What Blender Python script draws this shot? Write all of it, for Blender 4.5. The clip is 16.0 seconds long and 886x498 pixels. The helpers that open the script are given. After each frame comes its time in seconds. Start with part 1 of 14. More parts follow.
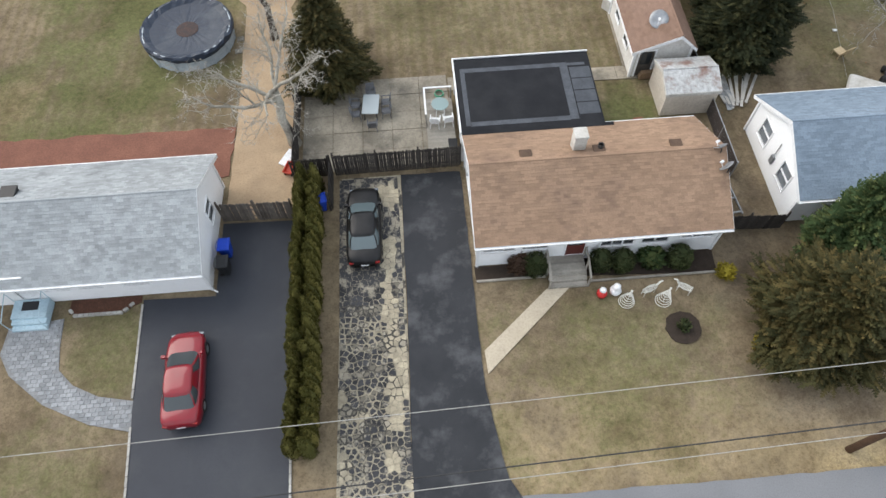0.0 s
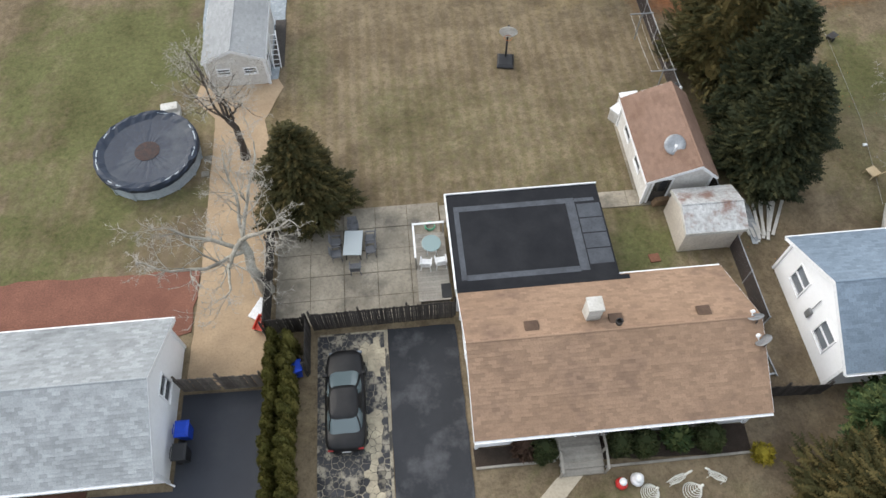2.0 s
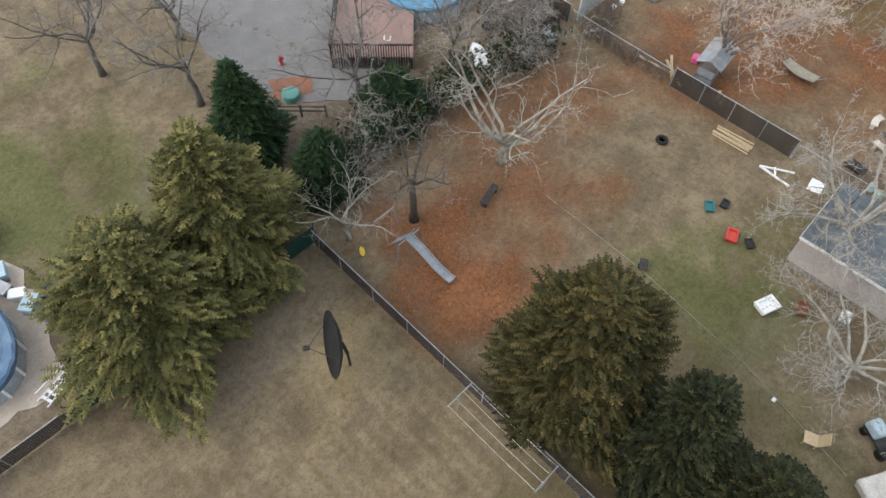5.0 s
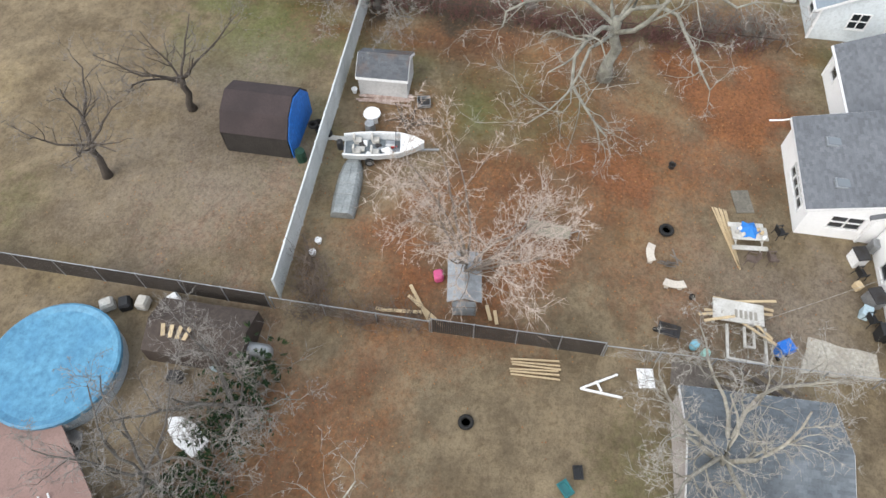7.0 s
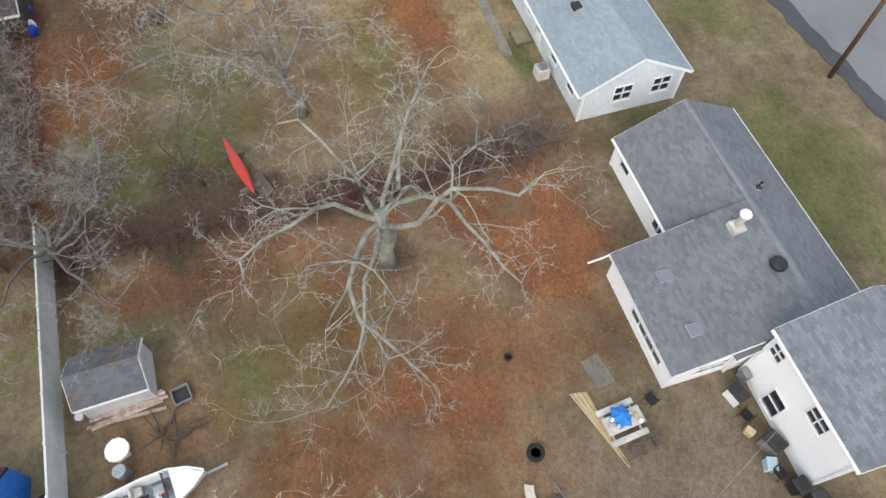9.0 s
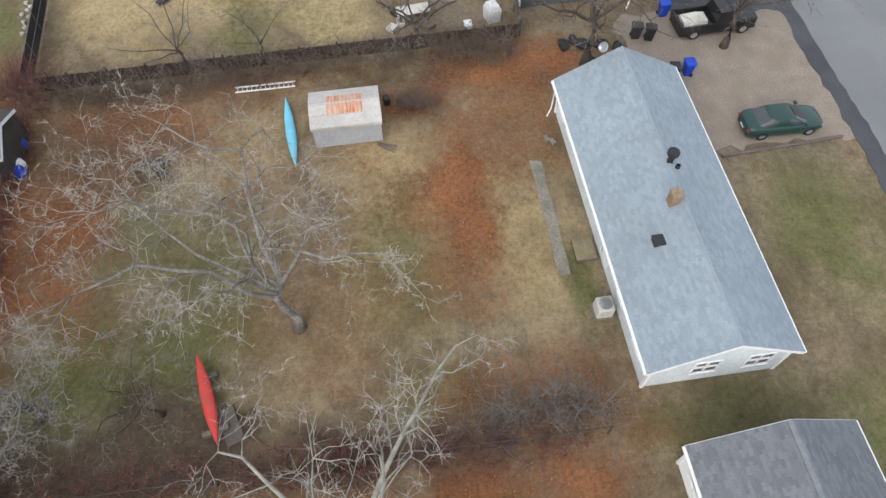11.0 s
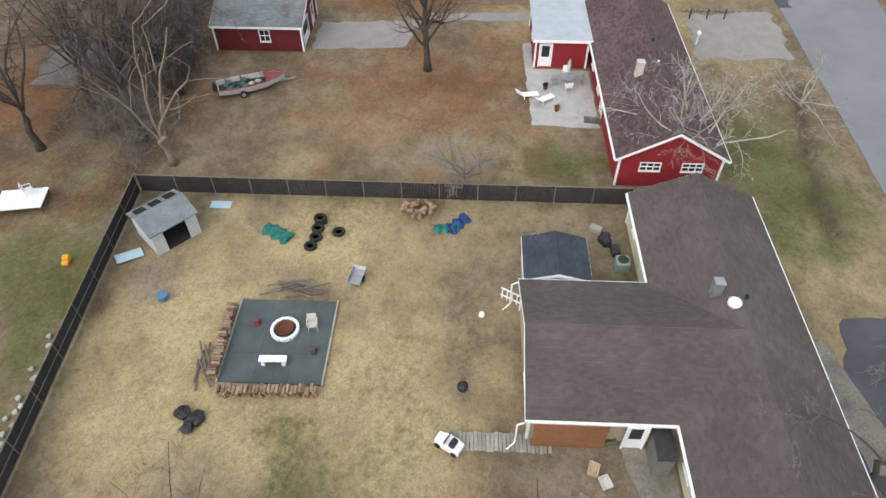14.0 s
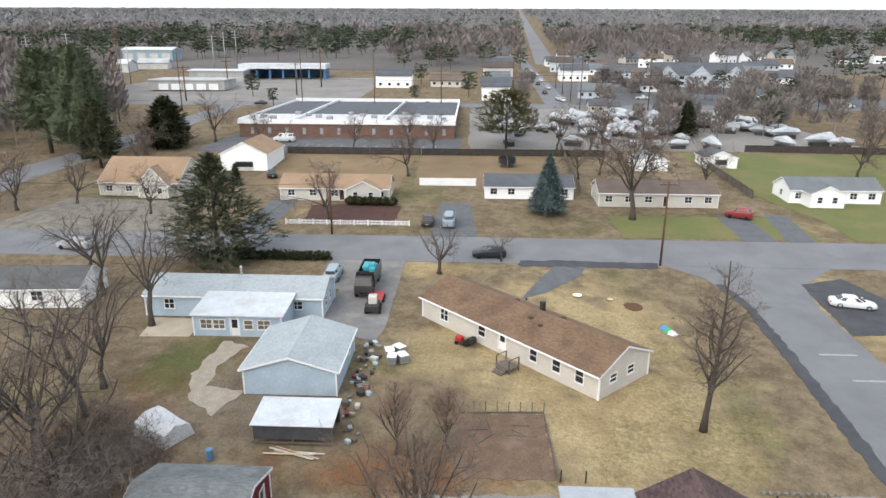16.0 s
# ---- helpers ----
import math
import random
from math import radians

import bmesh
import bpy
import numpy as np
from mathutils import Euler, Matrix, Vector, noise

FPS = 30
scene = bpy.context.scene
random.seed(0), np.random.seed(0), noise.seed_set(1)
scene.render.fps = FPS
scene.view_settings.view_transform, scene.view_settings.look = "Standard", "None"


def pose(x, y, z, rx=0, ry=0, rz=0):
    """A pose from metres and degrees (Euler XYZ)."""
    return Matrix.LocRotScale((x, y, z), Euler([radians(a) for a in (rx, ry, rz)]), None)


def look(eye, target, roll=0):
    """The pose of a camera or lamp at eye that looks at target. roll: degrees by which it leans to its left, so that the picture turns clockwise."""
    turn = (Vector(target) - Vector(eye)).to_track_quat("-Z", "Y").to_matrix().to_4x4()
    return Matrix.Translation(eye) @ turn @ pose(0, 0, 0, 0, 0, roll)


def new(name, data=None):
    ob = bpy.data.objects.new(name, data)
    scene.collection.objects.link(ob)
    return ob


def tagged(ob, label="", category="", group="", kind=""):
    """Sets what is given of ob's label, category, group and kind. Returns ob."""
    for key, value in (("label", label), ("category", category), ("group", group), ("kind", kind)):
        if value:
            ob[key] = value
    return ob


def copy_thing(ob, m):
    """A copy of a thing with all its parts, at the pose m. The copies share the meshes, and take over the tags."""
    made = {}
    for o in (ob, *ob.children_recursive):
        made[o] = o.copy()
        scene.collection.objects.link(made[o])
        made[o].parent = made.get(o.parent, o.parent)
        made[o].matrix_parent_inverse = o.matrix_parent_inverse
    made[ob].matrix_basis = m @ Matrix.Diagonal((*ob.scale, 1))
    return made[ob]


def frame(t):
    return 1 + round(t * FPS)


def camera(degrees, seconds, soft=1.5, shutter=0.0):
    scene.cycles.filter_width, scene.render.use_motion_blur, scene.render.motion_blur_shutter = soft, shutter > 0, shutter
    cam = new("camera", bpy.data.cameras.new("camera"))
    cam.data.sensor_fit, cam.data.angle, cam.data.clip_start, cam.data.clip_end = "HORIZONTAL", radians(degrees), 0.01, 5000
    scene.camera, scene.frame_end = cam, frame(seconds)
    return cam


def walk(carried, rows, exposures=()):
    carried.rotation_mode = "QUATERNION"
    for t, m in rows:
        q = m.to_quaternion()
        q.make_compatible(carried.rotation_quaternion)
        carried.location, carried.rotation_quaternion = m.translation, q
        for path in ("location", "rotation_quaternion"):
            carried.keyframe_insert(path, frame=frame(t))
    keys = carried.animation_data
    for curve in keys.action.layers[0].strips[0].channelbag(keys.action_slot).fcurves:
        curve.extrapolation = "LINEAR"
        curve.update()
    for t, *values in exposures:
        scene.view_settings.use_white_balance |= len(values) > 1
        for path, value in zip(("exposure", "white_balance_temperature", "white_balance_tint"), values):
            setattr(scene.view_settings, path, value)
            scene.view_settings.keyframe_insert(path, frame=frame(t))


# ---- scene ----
cam = camera(67.9, 16.0, soft=1.5)
PATH = [
    (0, (0.034, 0.14, 29.6), (0.088, 1.141, 27.869), -1.6),
    (0.5, (-0.005, 1.159, 29.637), (0.058, 2.164, 27.909), -1.3),
    (1, (0.164, 2.914, 29.576), (0.231, 3.928, 27.854), -1.3),
    (1.5, (0.361, 5.323, 29.476), (0.437, 6.354, 27.764), -1.2),
    (2, (0.631, 8.598, 29.504), (0.717, 9.635, 27.797), -0.8),
    (2.5, (0.875, 12.361, 29.517), (0.974, 13.408, 27.816), -0.2),
    (3, (1.249, 16.65, 29.588), (1.353, 17.7, 27.889), -0.1),
    (3.5, (1.741, 21.258, 29.749), (1.93, 22.299, 28.052), -0.3),
    (4, (2.578, 25.936, 29.861), (2.967, 26.933, 28.171), 0.8),
    (4.5, (4.641, 30.685, 29.717), (5.249, 31.578, 28.034), 1.7),
    (5, (7.882, 34.852, 29.713), (8.668, 35.596, 28.031), 2.1),
    (5.2, (9.618, 36.193, 29.756), (10.456, 36.878, 28.074), 1.5),
    (7.3, (30.112, 43.828, 30.548), (31.174, 43.884, 28.854), -0.9),
    (7.5, (32.055, 43.94, 30.569), (33.112, 43.89, 28.872), -0.6),
    (8, (36.49, 43.526, 30.65), (37.505, 43.308, 28.94), 0.4),
    (8.5, (40.416, 42.467, 30.681), (41.377, 42.155, 28.955), 0.8),
    (9, (44.047, 41.216, 30.696), (44.992, 40.909, 28.96), 0.8),
    (9.2, (45.448, 40.727, 30.656), (46.393, 40.421, 28.92), 0.6),
    (11.3, (60.126, 35.154, 29.719), (61.167, 35.071, 28.014), -1.8),
    (11.5, (61.704, 34.868, 29.697), (62.754, 34.822, 27.996), -2.3),
    (12, (65.64, 34.598, 29.681), (66.713, 34.678, 27.995), -2.4),
    (12.5, (69.661, 34.817, 29.81), (70.747, 34.907, 28.132), -2.7),
    (13, (73.839, 35.181, 29.992), (74.933, 35.269, 28.32), -2.6),
    (13.5, (78.039, 35.981, 30.257), (79.185, 36.039, 28.62), -0.6),
    (14, (82.748, 36.284, 30.146), (84.116, 36.345, 28.689), -0.2),
    (14.5, (87.515, 36.489, 29.978), (89.096, 36.552, 28.755), 0.2),
    (15, (92.504, 36.634, 30.116), (94.252, 36.702, 29.147), 0.3),
    (15.5, (97.576, 36.838, 30.303), (99.448, 36.909, 29.601), 0.3),
    (16, (102.72, 37.107, 30.469), (104.626, 37.188, 29.869), 0.3),
]
walk(cam, [(t, look(eye, to, roll)) for t, eye, to, roll in PATH], [(0, 0.84), (2.5, 0.79), (3.6, 0.74), (5, 0.8), (7.5, 0.9), (8.5, 0.76), (9.2, 0.74), (11.5, 0.7), (13.5, 0.75), (15, 0.78), (16, 0.84)])

# ---- world and light ----
world = bpy.data.worlds.new("overcast_sky")
world.use_nodes = True
scene.world = world
wn, wl = world.node_tree.nodes, world.node_tree.links
SUN_EL, SUN_AZ = radians(38), radians(305)
sky = wn.new("ShaderNodeTexSky")
sky.sky_type, sky.sun_disc = "NISHITA", False
sky.sun_elevation, sky.sun_rotation = SUN_EL, SUN_AZ
sky.dust_density, sky.air_density, sky.ozone_density = 4.0, 1.0, 1.0
cloud = wn.new("ShaderNodeMix")
cloud.data_type = "RGBA"
cloud.inputs[0].default_value = 0.72
cloud.inputs[7].default_value = (7.2, 7.7, 8.3, 1)
wl.new(sky.outputs[0], cloud.inputs[6])
back = wn["Background"]
wl.new(cloud.outputs[2], back.inputs[0])
back.inputs[1].default_value = 0.11
sun = new("sun", bpy.data.lights.new("sun", "SUN"))
sun.data.energy, sun.data.angle, sun.data.color = 1.25, radians(60), (1.0, 0.96, 0.9)
sun.matrix_world = look((0, 0, 0), (-math.sin(SUN_AZ) * math.cos(SUN_EL), -math.cos(SUN_AZ) * math.cos(SUN_EL), -math.sin(SUN_EL)))
sun.location = (60, 20, 90)

# ---- materials ----
MATS = {}


def nodes_of(m):
    m.use_nodes = True
    return m.node_tree.nodes, m.node_tree.links, m.node_tree.nodes["Principled BSDF"]


def mixer(n, l, fac, a, b, mode="MIX"):
    x = n.new("ShaderNodeMix")
    x.data_type, x.blend_type = "RGBA", mode
    for i, v in ((0, fac), (6, a), (7, b)):
        if isinstance(v, (int, float)):
            x.inputs[i].default_value = v
        elif isinstance(v, tuple):
            x.inputs[i].default_value = (*v, 1)
        else:
            l.new(v, x.inputs[i])
    return x.outputs[2]


def noise_of(n, l, pos, scale, detail=3, rough=0.6, stretch=None):
    if stretch:
        mp = n.new("ShaderNodeMapping")
        mp.inputs["Scale"].default_value = stretch
        l.new(pos, mp.inputs[0])
        pos = mp.outputs[0]
    t = n.new("ShaderNodeTexNoise")
    t.inputs["Scale"].default_value, t.inputs["Detail"].default_value, t.inputs["Roughness"].default_value = scale, detail, rough
    l.new(pos, t.inputs["Vector"])
    return t.outputs["Fac"]


def ramp_of(n, l, fac, lo, hi):
    r = n.new("ShaderNodeMapRange")
    r.inputs[1].default_value, r.inputs[2].default_value = lo, hi
    l.new(fac, r.inputs[0])
    return r.outputs[0]


def mat(name, col, col2=None, big=0.5, fine=9.0, rough=0.8, metal=0.0, bump=0.3, island=0.0, obj=0.0, laps=0.0, ribs=0.0,
        stain=None, stain_scale=0.35, stain_amt=0.5, stain_top=0.68, stretch=None, spec=0.3, local=False, grain=0.7):
    """A worn surface: two colours at a large and a fine scale, stains, relief; laps: height of siding boards; ribs: width of ribs."""
    if name in MATS:
        return MATS[name]
    m = MATS[name] = bpy.data.materials.new(name)
    n, l, p = nodes_of(m)
    if local:
        pos = n.new("ShaderNodeTexCoord").outputs["Object"]
    else:
        pos = n.new("ShaderNodeNewGeometry").outputs["Position"]
    col2 = col2 or tuple(c * 0.7 for c in col)
    c = mixer(n, l, ramp_of(n, l, noise_of(n, l, pos, big, 4, 0.6, stretch), 0.35, 0.65), col, col2)
    f = noise_of(n, l, pos, fine, 4, 0.7, stretch)
    c = mixer(n, l, ramp_of(n, l, f, 0.3, 0.75), c, tuple(x * 0.62 for x in col2), "MIX") if bump >= 0.5 else mixer(n, l, ramp_of(n, l, f, 0.45, 0.9), c, tuple(x * grain for x in col2))
    if stain:
        s = ramp_of(n, l, noise_of(n, l, pos, stain_scale, 5, 0.65), 0.5, stain_top)
        k = n.new("ShaderNodeMath")
        k.operation = "MULTIPLY"
        l.new(s, k.inputs[0])
        k.inputs[1].default_value = stain_amt
        c = mixer(n, l, k.outputs[0], c, stain)
    for amount, node, out in ((island, "ShaderNodeNewGeometry", "Random Per Island"), (obj, "ShaderNodeObjectInfo", "Random")):
        if amount:
            r = n.new(node).outputs[out]
            h = n.new("ShaderNodeHueSaturation")
            mr = n.new("ShaderNodeMapRange")
            mr.inputs[3].default_value, mr.inputs[4].default_value = 1 - amount, 1 + amount
            l.new(r, mr.inputs[0])
            l.new(mr.outputs[0], h.inputs["Value"])
            l.new(c, h.inputs["Color"])
            c = h.outputs[0]
    l.new(c, p.inputs["Base Color"])
    p.inputs["Roughness"].default_value, p.inputs["Metallic"].default_value = rough, metal
    p.inputs["Specular IOR Level"].default_value = spec
    height = f
    if laps or ribs:
        sp = n.new("ShaderNodeSeparateXYZ")
        l.new(pos, sp.inputs[0])
        w = n.new("ShaderNodeMath")
        w.operation = "FRACT"
        q = n.new("ShaderNodeMath")
        q.operation = "MULTIPLY"
        q.inputs[1].default_value = 1 / (laps or ribs)
        if laps:
            l.new(sp.outputs[2], q.inputs[0])
        else:
            ad = n.new("ShaderNodeMath")
            ad.operation = "ADD"
            l.new(sp.outputs[0], ad.inputs[0])
            l.new(sp.outputs[1], ad.inputs[1])
            l.new(ad.outputs[0], q.inputs[0])
        l.new(q.outputs[0], w.inputs[0])
        inv = n.new("ShaderNodeMath")
        inv.operation = "SUBTRACT"
        inv.inputs[0].default_value = 1.0
        l.new(w.outputs[0], inv.inputs[1])
        height = inv.outputs[0]
    if bump:
        b = n.new("ShaderNodeBump")
        b.inputs["Strength"].default_value, b.inputs["Distance"].default_value = min(1, bump), 0.02
        l.new(height, b.inputs["Height"])
        l.new(b.outputs[0], p.inputs["Normal"])
    return m


def glass(name, col=(0.02, 0.025, 0.03), rough=0.08):
    if name in MATS:
        return MATS[name]
    m = MATS[name] = bpy.data.materials.new(name)
    n, l, p = nodes_of(m)
    p.inputs["Base Color"].default_value = (*col, 1)
    p.inputs["Roughness"].default_value = rough
    p.inputs["Specular IOR Level"].default_value = 0.6
    return m


def paint(name, col, rough=0.4, coat=0.2, metal=0.0):
    if name in MATS:
        return MATS[name]
    m = MATS[name] = bpy.data.materials.new(name)
    n, l, p = nodes_of(m)
    pos = n.new("ShaderNodeNewGeometry").outputs["Position"]
    c = mixer(n, l, ramp_of(n, l, noise_of(n, l, pos, 1.5, 4), 0.4, 0.8), col, tuple(x * 0.8 + 0.01 for x in col))
    l.new(c, p.inputs["Base Color"])
    p.inputs["Roughness"].default_value, p.inputs["Metallic"].default_value, p.inputs["Coat Weight"].default_value = rough, metal, coat
    p.inputs["Specular IOR Level"].default_value = 0.3
    return m


WHITE = mat("white_siding", (0.87, 0.88, 0.89), (0.82, 0.83, 0.84), 0.3, 6, 0.6, bump=0.3, laps=0.2, stain=(0.64, 0.64, 0.62), stain_amt=0.2, grain=0.94)
TRIM = mat("white_trim", (0.82, 0.83, 0.84), (0.74, 0.75, 0.76), 0.6, 8, 0.5, bump=0.05)
OLDWHITE = mat("weathered_white_wood", (0.62, 0.61, 0.58), (0.42, 0.4, 0.36), 0.8, 10, 0.8, bump=0.2)
R_TAN = mat("tan_shingle", (0.305, 0.205, 0.14), (0.26, 0.172, 0.116), 0.25, 14, 0.95, bump=0.3, island=0.14, stain=(0.15, 0.1, 0.075), stain_amt=0.65)
R_TAN2 = mat("russet_shingle", (0.26, 0.17, 0.13), (0.21, 0.135, 0.1), 0.25, 14, 0.95, bump=0.3, island=0.09, stain=(0.15, 0.09, 0.06), stain_amt=0.6)
R_GREY = mat("grey_shingle", (0.345, 0.365, 0.375), (0.275, 0.295, 0.305), 0.2, 14, 0.9, bump=0.3, island=0.16, stain=(0.17, 0.18, 0.185), stain_amt=0.6)
R_BLUE = mat("blue_grey_shingle", (0.205, 0.26, 0.32), (0.155, 0.2, 0.25), 0.2, 14, 0.9, bump=0.3, island=0.13)
R_SLATE = mat("slate_grey_shingle", (0.168, 0.178, 0.195), (0.137, 0.146, 0.162), 0.25, 14, 0.9, bump=0.3, island=0.15)
R_DARK = mat("dark_brown_shingle", (0.095, 0.08, 0.075), (0.075, 0.062, 0.058), 0.2, 14, 0.92, bump=0.3, island=0.12, stain=(0.13, 0.11, 0.1), stain_amt=0.4)
R_PLUM = mat("plum_brown_shingle", (0.105, 0.07, 0.068), (0.075, 0.05, 0.05), 0.3, 14, 0.92, bump=0.3, island=0.3)
R_RUST = mat("rust_brown_shingle", (0.205, 0.135, 0.088), (0.155, 0.1, 0.066), 0.3, 14, 0.92, bump=0.3, island=0.15, stain=(0.09, 0.06, 0.045), stain_amt=0.6)
PANE = glass("window_glass")
PANE_L = glass("light_window_glass", (0.16, 0.18, 0.2), 0.15)
BLACKP = mat("black_plastic", (0.018, 0.019, 0.021), (0.03, 0.03, 0.032), 1, 12, 0.5, bump=0.05)
BLUEP = mat("blue_plastic", (0.012, 0.06, 0.5), (0.01, 0.05, 0.38), 1, 12, 0.45, bump=0.05)
GREYM = mat("grey_metal", (0.4, 0.42, 0.44), (0.28, 0.29, 0.3), 2, 12, 0.45, 0.6, bump=0.05)
DARKM = mat("dark_metal", (0.06, 0.06, 0.065), (0.04, 0.035, 0.03), 2, 12, 0.6, 0.3, bump=0.1)
RUBBER = mat("black_rubber", (0.015, 0.015, 0.016), (0.025, 0.024, 0.022), 3, 20, 0.85, bump=0.1)
OLDWOOD = mat("grey_weathered_wood", (0.2, 0.175, 0.15), (0.13, 0.11, 0.095), 1.2, 10, 0.9, bump=0.5, obj=0.25)
DKWOOD = mat("dark_weathered_wood", (0.075, 0.066, 0.058), (0.045, 0.04, 0.037), 1.0, 10, 0.92, bump=0.5, obj=0.3)
DECKWOOD = mat("silvered_deck_wood", (0.34, 0.32, 0.28), (0.25, 0.23, 0.2), 1.0, 10, 0.88, bump=0.4, obj=0.15)
NEWWOOD = mat("new_lumber", (0.58, 0.46, 0.29), (0.48, 0.37, 0.23), 2, 14, 0.75, bump=0.2, obj=0.12)
CONC = mat("old_concrete", (0.30, 0.28, 0.235), (0.19, 0.175, 0.145), 0.7, 7, 0.9, bump=0.5, obj=0.12, stain=(0.1, 0.09, 0.075), stain_amt=0.75, stain_scale=0.5)
CONC_T = mat("tan_concrete", (0.46, 0.40, 0.31), (0.38, 0.33, 0.25), 0.6, 8, 0.9, bump=0.3, obj=0.06)
ASPH = mat("sealed_asphalt", (0.026, 0.029, 0.038), (0.036, 0.04, 0.05), 0.25, 25, 0.6, bump=0.3, stain=(0.055, 0.058, 0.062), stain_amt=0.45, stain_scale=0.3)
ASPH_W = mat("worn_asphalt", (0.022, 0.024, 0.028), (0.035, 0.037, 0.042), 0.4, 22, 0.8, bump=0.4, stain=(0.098, 0.1, 0.106), stain_amt=0.6, stain_scale=0.5, stain_top=0.66)
ROADM = mat("grey_road_asphalt", (0.20, 0.205, 0.215), (0.165, 0.17, 0.18), 0.15, 20, 0.9, bump=0.3, stain=(0.13, 0.135, 0.14), stain_amt=0.5, stain_scale=0.12)
MULCH = mat("dark_mulch", (0.055, 0.04, 0.03), (0.035, 0.026, 0.02), 2, 18, 0.95, bump=1.0)
BARK = mat("tree_bark", (0.115, 0.095, 0.08), (0.075, 0.062, 0.052), 1.5, 12, 0.95, bump=0.6, stretch=(1, 1, 0.3))
BARK_L = mat("pale_bark", (0.43, 0.41, 0.35), (0.2, 0.185, 0.155), 1.6, 9, 0.9, bump=0.4)
TWIG = mat("grey_twigs", (0.205, 0.185, 0.165), (0.135, 0.12, 0.108), 0.5, 6, 0.95, bump=0.1)
TWIG_B = mat("brown_twigs", (0.165, 0.128, 0.104), (0.115, 0.09, 0.075), 0.5, 6, 0.95, bump=0.1)


def foliage(name, a, b, tip, warm=0.35):
    if name in MATS:
        return MATS[name]
    m = MATS[name] = bpy.data.materials.new(name)
    n, l, p = nodes_of(m)
    g = n.new("ShaderNodeNewGeometry")
    c = mixer(n, l, ramp_of(n, l, noise_of(n, l, g.outputs["Position"], 0.7, 3), 0.35, 0.65), a, b)
    r = ramp_of(n, l, g.outputs["Random Per Island"], 1 - warm, 1.0)
    c = mixer(n, l, r, c, tip)
    l.new(c, p.inputs["Base Color"])
    p.inputs["Roughness"].default_value = 0.75
    p.inputs["Specular IOR Level"].default_value = 0.15
    return m


F_CEDAR = foliage("cedar_foliage", (0.1, 0.1, 0.036), (0.062, 0.066, 0.026), (0.2, 0.175, 0.062), 0.6)
F_CEDAR_D = foliage("dark_cedar_foliage", (0.05, 0.047, 0.017), (0.03, 0.032, 0.013), (0.105, 0.082, 0.03), 0.55)
F_PINE_G = foliage("grey_pine_foliage", (0.052, 0.06, 0.034), (0.036, 0.043, 0.026), (0.085, 0.085, 0.045), 0.4)
F_PINE_O = foliage("olive_pine_foliage", (0.082, 0.08, 0.034), (0.06, 0.062, 0.027), (0.13, 0.115, 0.05), 0.4)
F_FIR = foliage("dark_fir_foliage", (0.026, 0.032, 0.015), (0.018, 0.024, 0.012), (0.062, 0.06, 0.025), 0.5)
F_PINE = foliage("green_pine_foliage", (0.045, 0.075, 0.028), (0.036, 0.06, 0.024), (0.12, 0.14, 0.05), 0.45)
F_THUJA = foliage("thuja_foliage", (0.10, 0.098, 0.026), (0.07, 0.07, 0.02), (0.16, 0.14, 0.04), 0.5)
F_SHRUB = foliage("clipped_shrub_foliage", (0.045, 0.06, 0.022), (0.032, 0.042, 0.018), (0.09, 0.095, 0.04), 0.4)
F_SPRUCE = foliage("blue_spruce_foliage", (0.07, 0.10, 0.10), (0.05, 0.075, 0.075), (0.14, 0.18, 0.18), 0.4)
F_IVY = foliage("dark_evergreen_foliage", (0.02, 0.045, 0.018), (0.015, 0.03, 0.013), (0.06, 0.085, 0.03), 0.3)
F_LEAF = foliage("fallen_leaves", (0.27, 0.11, 0.045), (0.2, 0.085, 0.038), (0.33, 0.19, 0.08), 0.5)


